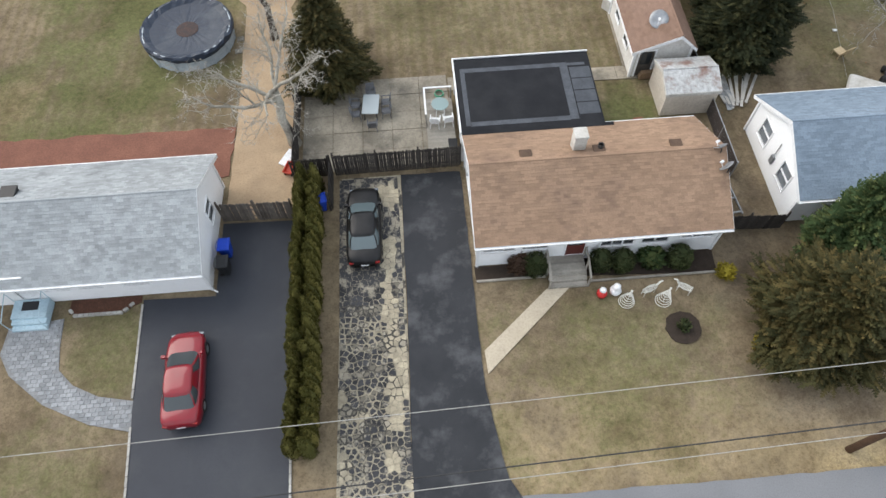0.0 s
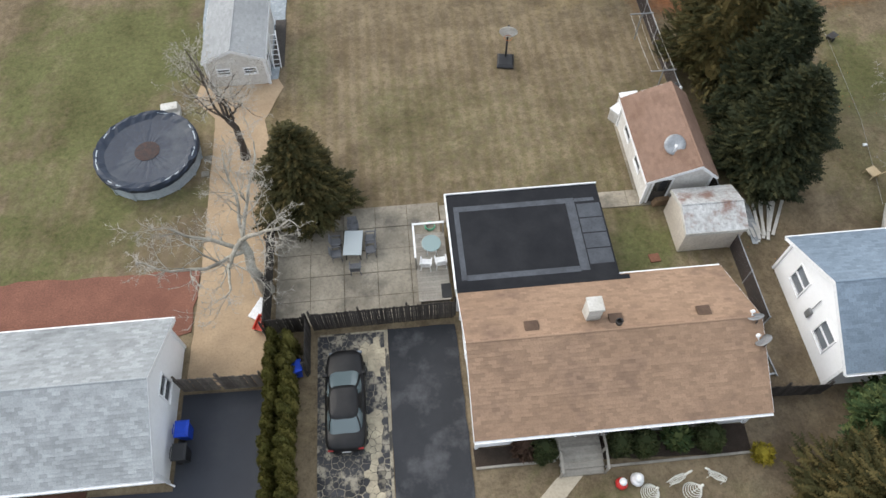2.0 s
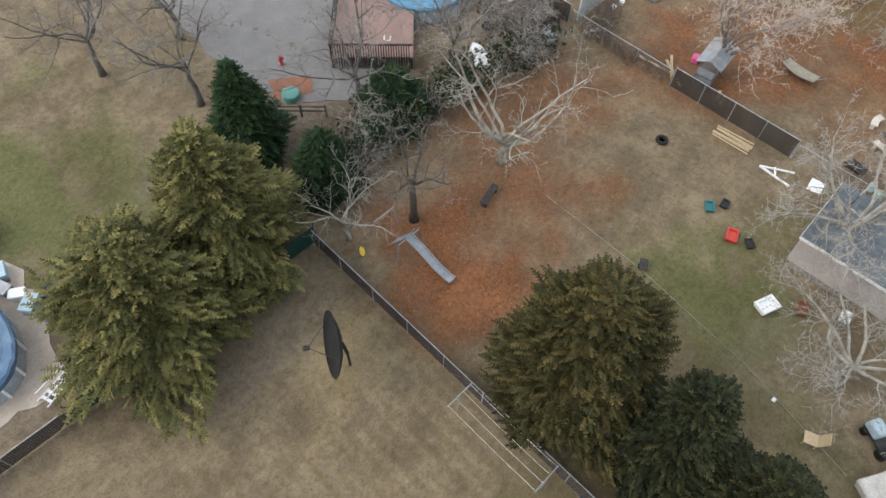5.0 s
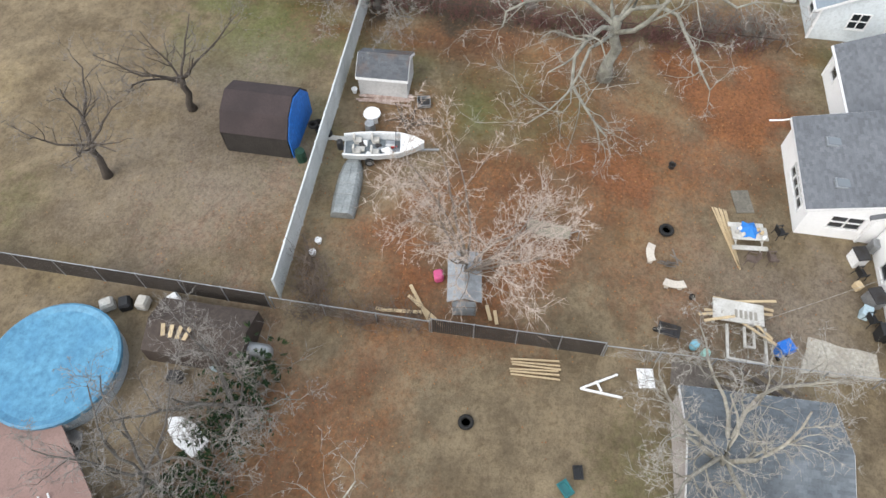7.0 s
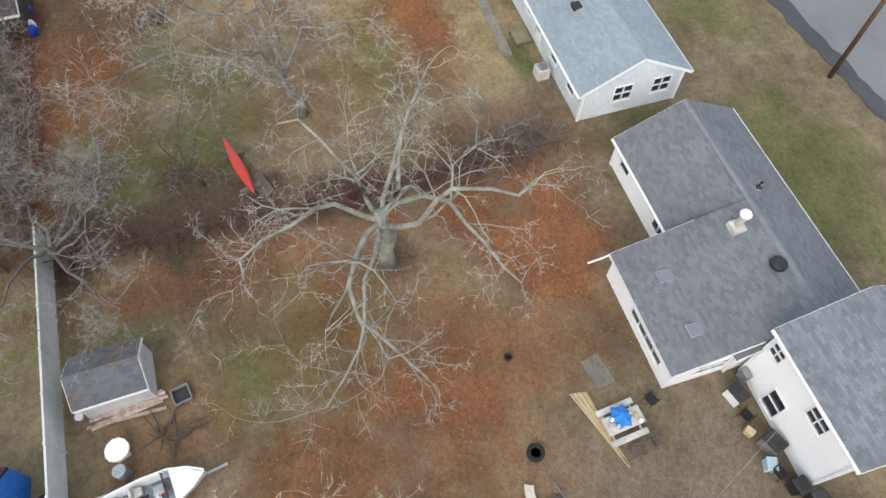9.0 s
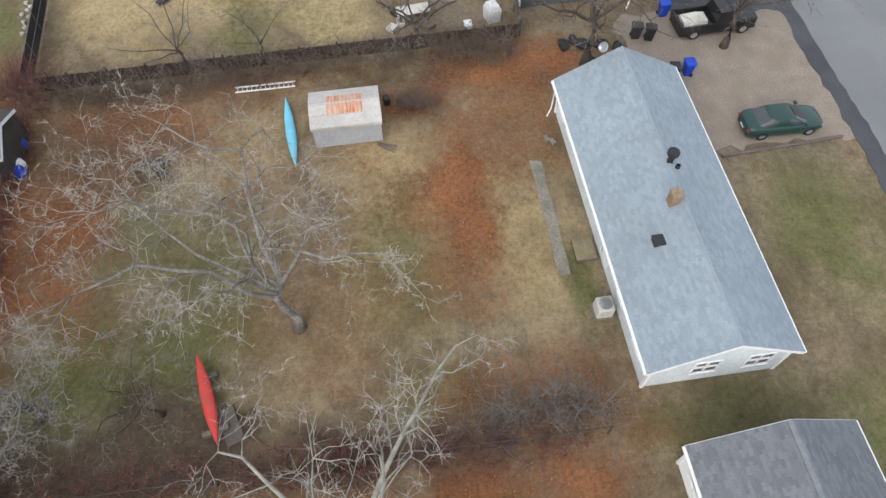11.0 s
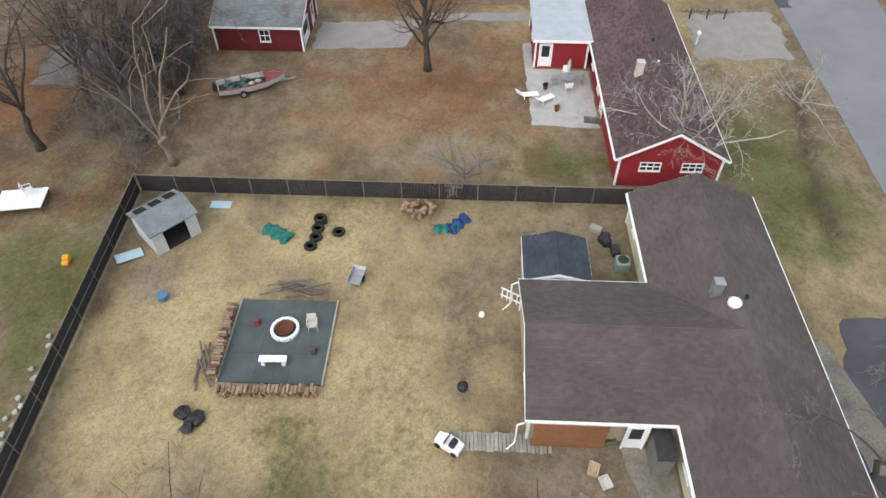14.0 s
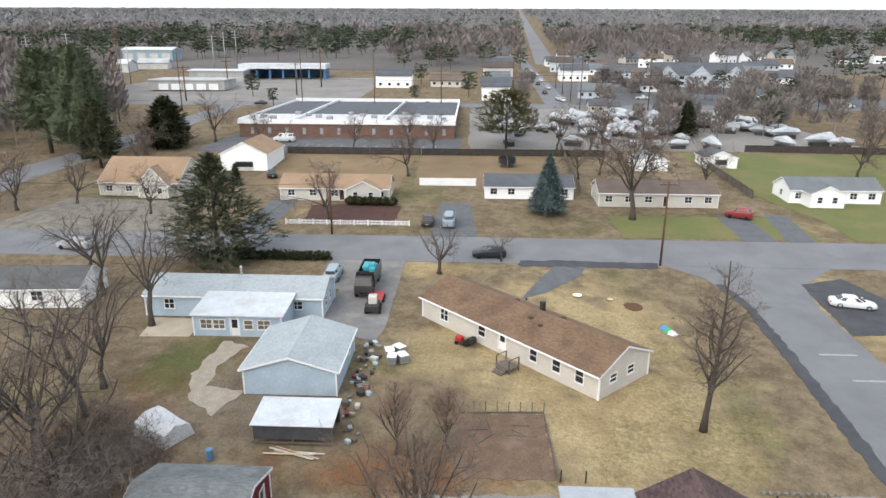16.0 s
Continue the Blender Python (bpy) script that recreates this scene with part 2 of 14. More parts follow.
# ---- mesh tools ----
class Mesh:
    """Collects faces of one part; m places what is added."""

    def __init__(self):
        self.v, self.f = [], []

    def add(self, vs, fs, m=None):
        o = len(self.v)
        self.v += [tuple(m @ Vector(p)) for p in vs] if m is not None else [tuple(p) for p in vs]
        self.f += [tuple(i + o for i in f) for f in fs]
        return self

    def box(self, x0, y0, z0, x1, y1, z1, m=None, b=0.0):
        if b:
            return self.poly([(x0 + b, y0), (x1 - b, y0), (x1, y0 + b), (x1, y1 - b), (x1 - b, y1), (x0 + b, y1), (x0, y1 - b), (x0, y0 + b)], z0, z1, m, b)
        vs = [(x, y, z) for z in (z0, z1) for y in (y0, y1) for x in (x0, x1)]
        return self.add(vs, [(0, 2, 3, 1), (4, 5, 7, 6), (0, 1, 5, 4), (2, 6, 7, 3), (0, 4, 6, 2), (1, 3, 7, 5)], m)

    def poly(self, pts, z0, z1, m=None, b=0.0):
        """A prism over a flat outline; b rounds its upper edge."""
        k = len(pts)
        rings = [(pts, z0), (pts, z1)]
        if b:
            cx, cy = sum(p[0] for p in pts) / k, sum(p[1] for p in pts) / k
            ins = []
            for x, y in pts:
                d = math.hypot(x - cx, y - cy) or 1
                ins.append((x - (x - cx) / d * b, y - (y - cy) / d * b))
            rings = [(pts, z0), (pts, z1 - b), (ins, z1)]
        vs = [(x, y, z) for ps, z in rings for x, y in ps]
        fs = [tuple(range(k))[::-1], tuple(range((len(rings) - 1) * k, len(rings) * k))]
        for r in range(len(rings) - 1):
            fs += [(r * k + i, r * k + (i + 1) % k, (r + 1) * k + (i + 1) % k, (r + 1) * k + i) for i in range(k)]
        return self.add(vs, fs, m)

    def tube(self, pts, radii, n=6, m=None, cap=True):
        pts = [Vector(p) for p in pts]
        vs, fs = [], []
        for i, p in enumerate(pts):
            d = pts[min(i + 1, len(pts) - 1)] - pts[max(i - 1, 0)]
            d = d.normalized() if d.length > 1e-9 else Vector((0, 0, 1))
            s = d.cross(Vector((0, 0, 1)) if abs(d.z) < 0.95 else Vector((1, 0, 0))).normalized()
            u = s.cross(d)
            r = radii[i] if not isinstance(radii, (int, float)) else radii
            vs += [p + (s * math.cos(a) + u * math.sin(a)) * r for a in [2 * math.pi * j / n for j in range(n)]]
        for i in range(len(pts) - 1):
            fs += [(i * n + j, i * n + (j + 1) % n, (i + 1) * n + (j + 1) % n, (i + 1) * n + j) for j in range(n)]
        if cap:
            fs += [tuple(range(n))[::-1], tuple(range((len(pts) - 1) * n, len(pts) * n))]
        return self.add(vs, fs, m)

    def spike(self, p, q, r):
        """A fine three-sided twig that runs out to a point."""
        d = (q - p).normalized()
        a = d.orthogonal() * r
        b = d.cross(a)
        return self.add([p + a, p - a * 0.5 + b * 0.87, p - a * 0.5 - b * 0.87, q], [(0, 1, 3), (1, 2, 3), (2, 0, 3)])

    def lathe(self, prof, n=16, m=None, sx=1.0, sy=1.0):
        """A turned form from (radius, height) pairs."""
        vs = [(r * math.cos(2 * math.pi * j / n) * sx, r * math.sin(2 * math.pi * j / n) * sy, z) for r, z in prof for j in range(n)]
        fs = [(i * n + j, i * n + (j + 1) % n, (i + 1) * n + (j + 1) % n, (i + 1) * n + j) for i in range(len(prof) - 1) for j in range(n)]
        fs += [tuple(range(n))[::-1], tuple(range((len(prof) - 1) * n, len(prof) * n))]
        return self.add(vs, fs, m)

    def loft(self, rings, m=None, closed=True):
        k = len(rings[0])
        vs = [p for r in rings for p in r]
        fs = [(i * k + j, i * k + (j + 1) % k, (i + 1) * k + (j + 1) % k, (i + 1) * k + j) for i in range(len(rings) - 1) for j in range(k if closed else k - 1)]
        if closed:
            fs += [tuple(range(k))[::-1], tuple(range((len(rings) - 1) * k, len(rings) * k))]
        return self.add(vs, fs, m)

    def data(self, name):
        me = bpy.data.meshes.new(name)
        me.from_pydata(self.v, [], self.f)
        me.validate()
        return me


def part(name, mesh, material, parent=None, label="", smooth=False, kind="", m=None):
    """Links a mesh as ONE object under a thing or a part."""
    me = mesh.data(name) if isinstance(mesh, Mesh) else mesh
    if not me.materials:
        me.materials.append(material)
    if smooth and isinstance(mesh, Mesh):
        me.shade_smooth()
    ob = new(name, me)
    if parent is not None:
        ob.parent = parent
    if m is not None:
        ob.matrix_basis = m
    return tagged(ob, label, kind=kind)


def thing(name, label, category, x=0.0, y=0.0, rz=0.0, z=0.0, group="", kind=""):
    ob = new(name)
    ob.empty_display_size = 0.2
    ob.matrix_basis = pose(x, y, z, 0, 0, rz)
    return tagged(ob, label, category, group, kind)


def solo(name, mesh, material, label, category, x=0.0, y=0.0, rz=0.0, z=0.0, group="", kind="", smooth=False):
    ob = part(name, mesh, material, None, "", smooth, "", pose(x, y, z, 0, 0, rz))
    return tagged(ob, label, category, group, kind)


# ---- builders: houses ----
def wall(mesh, x0, x1, z1, y, t, holes, m):
    """A wall slab along x, in one piece, with holes (u0, z0, u1, z1) that go through it."""
    xs = sorted({x0, x1, *[h[0] for h in holes], *[h[2] for h in holes]})
    zs = sorted({0.0, z1, *[h[1] for h in holes], *[h[3] for h in holes]})
    ids, vs, fs = {}, [], []

    def at(i, j, k):
        if (i, j, k) not in ids:
            ids[i, j, k] = len(vs)
            vs.append((xs[i], y + t * k, zs[j]))
        return ids[i, j, k]

    def solid(i, j):
        if not (0 <= i < len(xs) - 1 and 0 <= j < len(zs) - 1):
            return False
        u, z = (xs[i] + xs[i + 1]) / 2, (zs[j] + zs[j + 1]) / 2
        return not any(h[0] <= u <= h[2] and h[1] <= z <= h[3] for h in holes)
    for i in range(len(xs) - 1):
        for j in range(len(zs) - 1):
            if not solid(i, j):
                continue
            fs.append((at(i, j, 0), at(i + 1, j, 0), at(i + 1, j + 1, 0), at(i, j + 1, 0)))
            fs.append((at(i, j + 1, 1), at(i + 1, j + 1, 1), at(i + 1, j, 1), at(i, j, 1)))
            for di, dj, p, q in ((-1, 0, (i, j + 1), (i, j)), (1, 0, (i + 1, j), (i + 1, j + 1)), (0, -1, (i, j), (i + 1, j)), (0, 1, (i + 1, j + 1), (i, j + 1))):
                if not solid(i + di, j + dj):
                    fs.append((at(*p, 0), at(*p, 1), at(*q, 1), at(*q, 0)))
    mesh.add(vs, fs, m)


def lattice(us, zs, y0, y1, m):
    """A frame in one piece with an opening in every second row and column."""
    ids, vs, fs = {}, [], []

    def at(i, j, k):
        if (i, j, k) not in ids:
            ids[i, j, k] = len(vs)
            vs.append((us[i], (y0, y1)[k], zs[j]))
        return ids[i, j, k]

    def solid(i, j):
        return 0 <= i < len(us) - 1 and 0 <= j < len(zs) - 1 and not (i % 2 and j % 2)
    for i in range(len(us) - 1):
        for j in range(len(zs) - 1):
            if not solid(i, j):
                continue
            fs.append((at(i, j, 0), at(i + 1, j, 0), at(i + 1, j + 1, 0), at(i, j + 1, 0)))
            fs.append((at(i, j + 1, 1), at(i + 1, j + 1, 1), at(i + 1, j, 1), at(i, j, 1)))
            for di, dj, a, b in ((-1, 0, (i, j + 1), (i, j)), (1, 0, (i + 1, j), (i + 1, j + 1)), (0, -1, (i, j), (i + 1, j)), (0, 1, (i + 1, j + 1), (i, j + 1))):
                if not solid(i + di, j + dj):
                    fs.append((at(*a, 0), at(*a, 1), at(*b, 1), at(*b, 0)))
    return Mesh().add(vs, fs, m)


def window(parent, m, u0, z0, u1, z1, bars=1, pane=None, frame=None):
    """A window in an opening of the wall at y = 0, outside towards -y."""
    w = 0.07
    us = [u0 - w, u0]
    for i in range(1, bars + 1):
        u = u0 + (u1 - u0) * i / (bars + 1)
        us += [u - 0.025, u + 0.025]
    ob = part("window", lattice(us + [u1, u1 + w], [z0 - w, z0, (z0 + z1) / 2 - 0.02, (z0 + z1) / 2 + 0.02, z1, z1 + w], -0.05, 0.03, m), frame or TRIM, parent)
    part("pane", Mesh().box(u0, 0.035, z0, u1, 0.05, z1, m), pane or PANE, ob)
    part("sill", Mesh().box(u0 - 0.1, -0.09, z0 - 0.11, u1 + 0.1, -0.052, z0 - w - 0.003, m), frame or TRIM, ob)


def door(parent, m, u0, u1, z0, z1, material, lite=True):
    f = Mesh()
    f.box(u0 - 0.09, -0.05, z0, u0, 0.03, z1 + 0.09, m).box(u1, -0.05, z0, u1 + 0.09, 0.03, z1 + 0.09, m).box(u0, -0.05, z1, u1, 0.03, z1 + 0.09, m)
    ob = part("door_frame", f, TRIM, parent)
    d = part("door", Mesh().box(u0, 0.035, z0, u1, 0.08, z1, m), material, ob)
    if lite:
        part("pane", Mesh().box(u0 + 0.15, 0.02, z0 + 0.9, u1 - 0.15, 0.034, z1 - 0.15, m), PANE, ob)


def shingle_slope(mesh, m, L, run, rise, z0, y0, tab, expo, rng):
    """Overlapping tabs on a slope that climbs from y0 towards the ridge."""
    sl = math.hypot(run, rise)
    cy, cz = run / sl, rise / sl
    rows = int(sl / expo)
    for r in range(rows + 1):
        a = r * expo
        b = min(a + expo * 1.12, sl)
        if b - a < 0.03:
            continue
        off = (r % 2) * tab / 2 + rng.uniform(-0.03, 0.03)
        x = -L / 2 - off
        while x < L / 2:
            xa, xb = max(x + 0.004, -L / 2), min(x + tab - 0.004, L / 2)
            x += tab
            if xb - xa < 0.03:
                continue
            t = 0.012 + rng.uniform(0, 0.008)
            j = rng.uniform(-0.008, 0.008)
            pa, pb = a + j, b
            vs = [(xa, y0 + cy * pa - cz * t, z0 + cz * pa + cy * t), (xb, y0 + cy * pa - cz * t, z0 + cz * pa + cy * t),
                  (xb, y0 + cy * pb, z0 + cz * pb + 0.002), (xa, y0 + cy * pb, z0 + cz * pb + 0.002),
                  (xa, y0 + cy * pa, z0 + cz * pa - 0.002), (xb, y0 + cy * pa, z0 + cz * pa - 0.002)]
            mesh.add(vs, [(0, 1, 2, 3), (4, 5, 1, 0)], m)


def gable_roof(parent, m, L, W, eave, ridge, over, gover, roofmat, tabs=True, fascia=None, seed=1, tab=0.33, expo=0.16, gutter=True, off=0.0, wing=None):
    rng = random.Random(seed)
    rise = ridge - eave
    k = rise / (W / 2)
    hw, hl = W / 2 + over, L / 2 + gover
    ze = eave - k * over
    th = 0.14
    r = Mesh()
    prof = [(-hw, ze), (off, ridge), (hw, ze), (hw, ze + th), (off, ridge + th), (-hw, ze + th)]
    r.loft([[(x, y, z) for y, z in prof] for x in (-hl, hl)], m)
    r.tube([(-hl, off, ridge + th), (hl, off, ridge + th)], 0.05, 6, m)
    roof = part("roof", r, roofmat, parent)
    if tabs:
        s = Mesh()
        for flip in (0, 180):
            shingle_slope(s, m @ pose(0, 0, 0, 0, 0, flip), 2 * hl, hw + (off if not flip else -off), ridge - ze, ze + th + 0.004, -hw, tab, expo, rng)
        part("shingles", s, roofmat, roof, kind="stuff")
    spans = {-1: [(-hl, hl)], 1: [(-hl, hl)] if not wing else [(a, b) for a, b in ((-hl, wing[0]), (wing[1], hl)) if b - a > 0.3]}
    for sgn in (-1, 1):
        for a, b in spans[sgn]:
            y = -hw - 0.025 if sgn < 0 else hw + 0.001
            part("fascia", Mesh().box(a, y, ze - 0.08, b, y + 0.024, ze + th - 0.02, m), fascia or TRIM, parent)
            if gutter:
                y = -hw - 0.112 if sgn < 0 else hw + 0.028
                part("gutter", Mesh().loft([[(x, y, ze + 0.08), (x, y + 0.085, ze + 0.08), (x, y + 0.085, ze - 0.02), (x, y + 0.02, ze - 0.02)] for x in (a, b)], m), fascia or TRIM, parent)
    for x in (-hl - 0.025, hl + 0.001):
        for sgn in (-1, 1):
            vs = [(x + d, sgn * hw if e else off, (ze if e else ridge) + q) for d in (0, 0.024) for e in (1, 0) for q in (-0.08, th - 0.012)]
            part("rake_board", Mesh().add(vs, [(0, 1, 3, 2), (4, 6, 7, 5), (0, 4, 5, 1), (2, 3, 7, 6), (0, 2, 6, 4), (1, 5, 7, 3)], m), fascia or TRIM, parent)
    return roof


def house_block(parent, m, L, W, eave, ridge, wallmat, roofmat, over=0.35, gover=0.2, wins=(), doors=(), tabs=True, seed=1, roof=True, base=0.0, fascia=None, gutter=True, corner=True, pane=None, off=0.0, wing=None):
    """A gabled block, ridge along x. wins: (side, centre, z0, width, height, bars); doors: (side, centre, width, height, material, z0)."""
    sides = {"s": (0, L, W / 2), "n": (180, L, W / 2), "e": (90, W, L / 2), "w": (-90, W, L / 2)}
    t = 0.18
    for key, (rot, length, dist) in sides.items():
        body = Mesh()
        mm = m @ pose(0, 0, 0, 0, 0, rot) @ Matrix.Translation((0, -dist, 0))
        holes = [(u - w / 2, z, u + w / 2, z + h) for sd, u, z, w, h, *_ in wins if sd == key]
        holes += [(u - w / 2, z0, u + w / 2, z0 + h) for sd, u, w, h, _, z0 in doors if sd == key]
        cut = 0 if key in "sn" else t
        wall(body, -length / 2 + cut, length / 2 - cut, eave, 0, t, holes, mm)
        if roof and key in "ew" and ridge > eave:
            oy = off if key == "e" else -off
            part("gable", Mesh().add([(-W / 2, 0, eave), (W / 2, 0, eave), (oy, 0, ridge), (-W / 2, t, eave), (W / 2, t, eave), (oy, t, ridge)],
                                     [(0, 1, 2), (5, 4, 3), (0, 3, 4, 1), (1, 4, 5, 2), (2, 5, 3, 0)], mm), wallmat, parent)
        part("wall", body, wallmat, parent)
    part("floor_slab", Mesh().box(-L / 2 + t, -W / 2 + t, 0, L / 2 - t, W / 2 - t, 0.1, m), CONC, parent)
    for key, (rot, length, dist) in sides.items():
        mm = m @ pose(0, 0, 0, 0, 0, rot) @ Matrix.Translation((0, -dist, 0))
        for sd, u, z, w, h, *b in wins:
            if sd == key:
                window(parent, mm, u - w / 2, z, u + w / 2, z + h, b[0] if b else 1, pane)
        for sd, u, w, h, dm, z0 in doors:
            if sd == key:
                door(parent, mm, u - w / 2, u + w / 2, z0, z0 + h, dm)
    if corner:
        for x in (-1, 1):
            for y in (-1, 1):
                part("corner_board", Mesh().box(x * L / 2 - 0.07, y * W / 2 - 0.07, 0.02, x * L / 2 + 0.07, y * W / 2 + 0.07, eave - 0.02, m), fascia or TRIM, parent)
    if roof:
        gable_roof(parent, m, L, W, eave, ridge, over, gover, roofmat, tabs, fascia, seed, gutter=gutter, off=off, wing=wing)


def roof_vent(parent, x, y, z, material, h=0.25, r=0.12):
    part("roof_vent", Mesh().box(x - r * 1.4, y - r * 1.4, z - 0.12, x + r * 1.4, y + r * 1.4, z + h * 0.5).box(x - r * 1.8, y - r * 1.7, z + h * 0.5, x + r * 1.8, y + r * 1.7, z + h * 0.75, None, 0.03), material, parent)


def vent_pipe(parent, x, y, z, material, h=0.35, r=0.06):
    part("vent_pipe", Mesh().lathe([(r * 2.2, z - 0.1), (r * 1.4, z + 0.06), (r, z + 0.07), (r, z + h), (r * 0.7, z + h), (r * 0.7, z + h - 0.1)], 10), material, parent)


def chimney(parent, x, y, z0, z1, w, material, cap=None):
    ob = part("chimney", Mesh().box(x - w, y - w, z0, x + w, y + w, z1).box(x - w * 1.15, y - w * 1.15, z1 + 0.001, x + w * 1.15, y + w * 1.15, z1 + 0.1, None, 0.03), material, parent)
    part("flue", Mesh().lathe([(w * 0.5, z1 + 0.1), (w * 0.5, z1 + 0.28), (w * 0.38, z1 + 0.28), (w * 0.38, z1 + 0.12)], 12), cap or DARKM, ob)


def dish(x, y, z, r, az, el, label, on=None, post=0.7):
    t = thing("satellite_dish", label, "satellite dish", x, y, az, z)
    prof = [(0.001, 0), (r * 0.5, r * 0.07), (r, r * 0.26), (r, r * 0.26 + 0.02), (r * 0.5, r * 0.07 + 0.02), (0.001, 0.02)]
    mm = Matrix.Translation((0, 0, post)) @ pose(0, 0, 0, 90 - el, 0, 0)
    part("reflector", Mesh().lathe(prof, 20, mm), GREYM, t, smooth=True)
    part("mast", Mesh().tube([(0, 0.1, 0), (0, 0.1, post * 0.8), (0, 0.02, post)], 0.03), DARKM, t)
    part("feed_arm", Mesh().tube([mm @ Vector((0, -r * 0.7, r * 0.1)), mm @ Vector((0, -r * 0.5, r * 0.9)), mm @ Vector((0, -0.1, r))], 0.02).box(-0.07, -0.07, -0.05, 0.07, 0.07, 0.05, mm @ Matrix.Translation((0, -0.1, r))), TRIM, t)
    return t


# ---- builders: fences ----
def board_fence(name, label, p0, p1, h, material, w=0.14, gap=0.01, rails=True, slant=0.0, post=2.4, post_mat=None, seed=3, ragged=0.03, single=300):
    """Upright boards nailed to rails between posts; each board is a piece of its own."""
    p0, p1 = Vector(p0), Vector(p1)
    d = p1 - p0
    L = d.length
    t = thing(name, label, "fence", p0.x, p0.y, math.degrees(math.atan2(d.y, d.x)))
    rng = random.Random(seed)
    n = max(1, int(L / (w + gap)))
    share = []
    for k in range(3):
        share.append(Mesh().add([(0, 0, 0), (w, 0, 0), (w, 0, h - 0.06), (w * 0.5, 0, h), (0, 0, h - 0.06), (0, 0.025, 0), (w, 0.025, 0), (w, 0.025, h - 0.06), (w * 0.5, 0.025, h), (0, 0.025, h - 0.06)],
                                [(0, 1, 2, 3, 4), (9, 8, 7, 6, 5), (0, 5, 6, 1), (1, 6, 7, 2), (2, 7, 8, 3), (3, 8, 9, 4), (4, 9, 5, 0)]).data("board"))
    if n > single:
        far = Mesh()
        for i in range(single, n):
            far.box(i * (w + gap), 0, 0, i * (w + gap) + w, 0.025, h + rng.uniform(-ragged, ragged))
        part("boards", far, material, t, kind="stuff")
        n = single
    for i in range(n):
        part("board", share[i % 3], material, t, m=pose(i * (w + gap), rng.uniform(-0.008, 0.008), rng.uniform(-ragged, 0.01), rng.uniform(-1, 1), rng.uniform(-0.8, 0.8) + slant, 0))
    if rails:
        for z in (0.3, h * 0.55, h - 0.3):
            part("rail", Mesh().box(0, 0.034, z, L, 0.075, z + 0.09), material, t)
    k = max(1, round(L / post))
    for i in range(k + 1):
        part("post", Mesh().box(i * L / k - 0.05, 0.077, 0, i * L / k + 0.05, 0.177, h + 0.05, None, 0.02), post_mat or material, t)
    return t


def mesh_fence(name, label, p0, p1, h, post=2.4, slats=None, rail=None, seed=1, rails=()):
    """Chain-link: posts, a top rail, thin crossing wires, and slats woven in where given."""
    p0, p1 = Vector(p0), Vector(p1)
    d = p1 - p0
    L = d.length
    t = thing(name, label, "fence", p0.x, p0.y, math.degrees(math.atan2(d.y, d.x)))
    rail = rail or GREYM
    k = max(1, round(L / post))
    for i in range(k + 1):
        part("post", Mesh().tube([(i * L / k, 0, 0), (i * L / k, 0, h + 0.06)], 0.035, 8), rail, t)
    part("top_rail", Mesh().tube([(0, 0, h), (L, 0, h)], 0.028, 6), rail, t)
    for z in rails:
        part("rail", Mesh().box(0, -0.05, z - 0.025, L, -0.022, z + 0.025), rail, t)
    w = Mesh()
    s = 0.22 if L < 40 else 0.3
    a = 0.0
    while a < L:
        for b in (h, -h):
            q = a + b
            if 0 <= q <= L:
                w.tube([(a, 0, 0.03), (q, 0, h)], 0.004, 3, cap=False)
        a += s
    part("wire_mesh", w, rail, t, kind="stuff")
    if slats:
        q = Mesh()
        rng = random.Random(seed)
        x = 0.05
        while x < L - 0.05:
            q.box(x, -0.012 + rng.uniform(-0.006, 0.006), 0.03, x + 0.085, 0.004, h - 0.03 - rng.uniform(0, 0.05))
            x += 0.1
        part("slats", q, slats, t, "dark privacy slats woven into the mesh", kind="stuff")
    return t


# ---- builders: trees ----
def branch(rng, p, d, length, r, level, top, woods, twigs, up, bend, kids, thin, goal=None):
    """A crooked tapering limb with side branches; the last level is a fan of straight fine twigs."""
    n = (7, 5, 3, 2, 1)[level]
    pts, rad = [p], [r]
    step = length / n
    q, e = Vector(p), Vector(d)
    kink = bend * (1.0, 1.35, 1.2, 1.0, 1.0)[level]
    for i in range(n):
        if goal:
            e = e.lerp((goal - q).normalized(), 0.25 + 0.6 * i / n)
        e = (e + Vector((rng.gauss(0, kink), rng.gauss(0, kink), rng.gauss(0, kink) * 0.8 + up))).normalized()
        q = q + e * step * rng.uniform(0.7, 1.3)
        pts.append(q.copy())
        rad.append(r * (1 - (i + 1) / n * 0.72))
        for _ in range(kids[level] if level < top and (i > 0 or level > 0) else 0):
            if rng.random() > 0.58:
                continue
            side = Vector((rng.gauss(0, 1), rng.gauss(0, 1), rng.gauss(0, 0.6)))
            side = (side - e * side.dot(e)).normalized()
            c = (e * rng.uniform(0.4, 0.9) + side * rng.uniform(0.5, 1.0)).normalized()
            size = length * rng.uniform(0.34, 0.6) * (1 - i / n * 0.35)
            if level + 1 < top or top < 3:
                branch(rng, q.copy(), c, size, rad[-1] * rng.uniform(0.42, 0.68), level + 1, top, woods, twigs, up, bend * 1.1, kids, thin)
            else:
                for k in range(2):
                    w = (c + Vector((rng.gauss(0, 0.35), rng.gauss(0, 0.35), rng.gauss(0, 0.3)))).normalized()
                    twigs.spike(q, q + w * size * rng.uniform(0.5, 1.2), thin * 1.15)
    out = woods if r > 0.022 else twigs
    out.tube(pts, [max(x, thin) for x in rad], 7 if level == 0 else (5 if r > 0.06 else 3), cap=False)


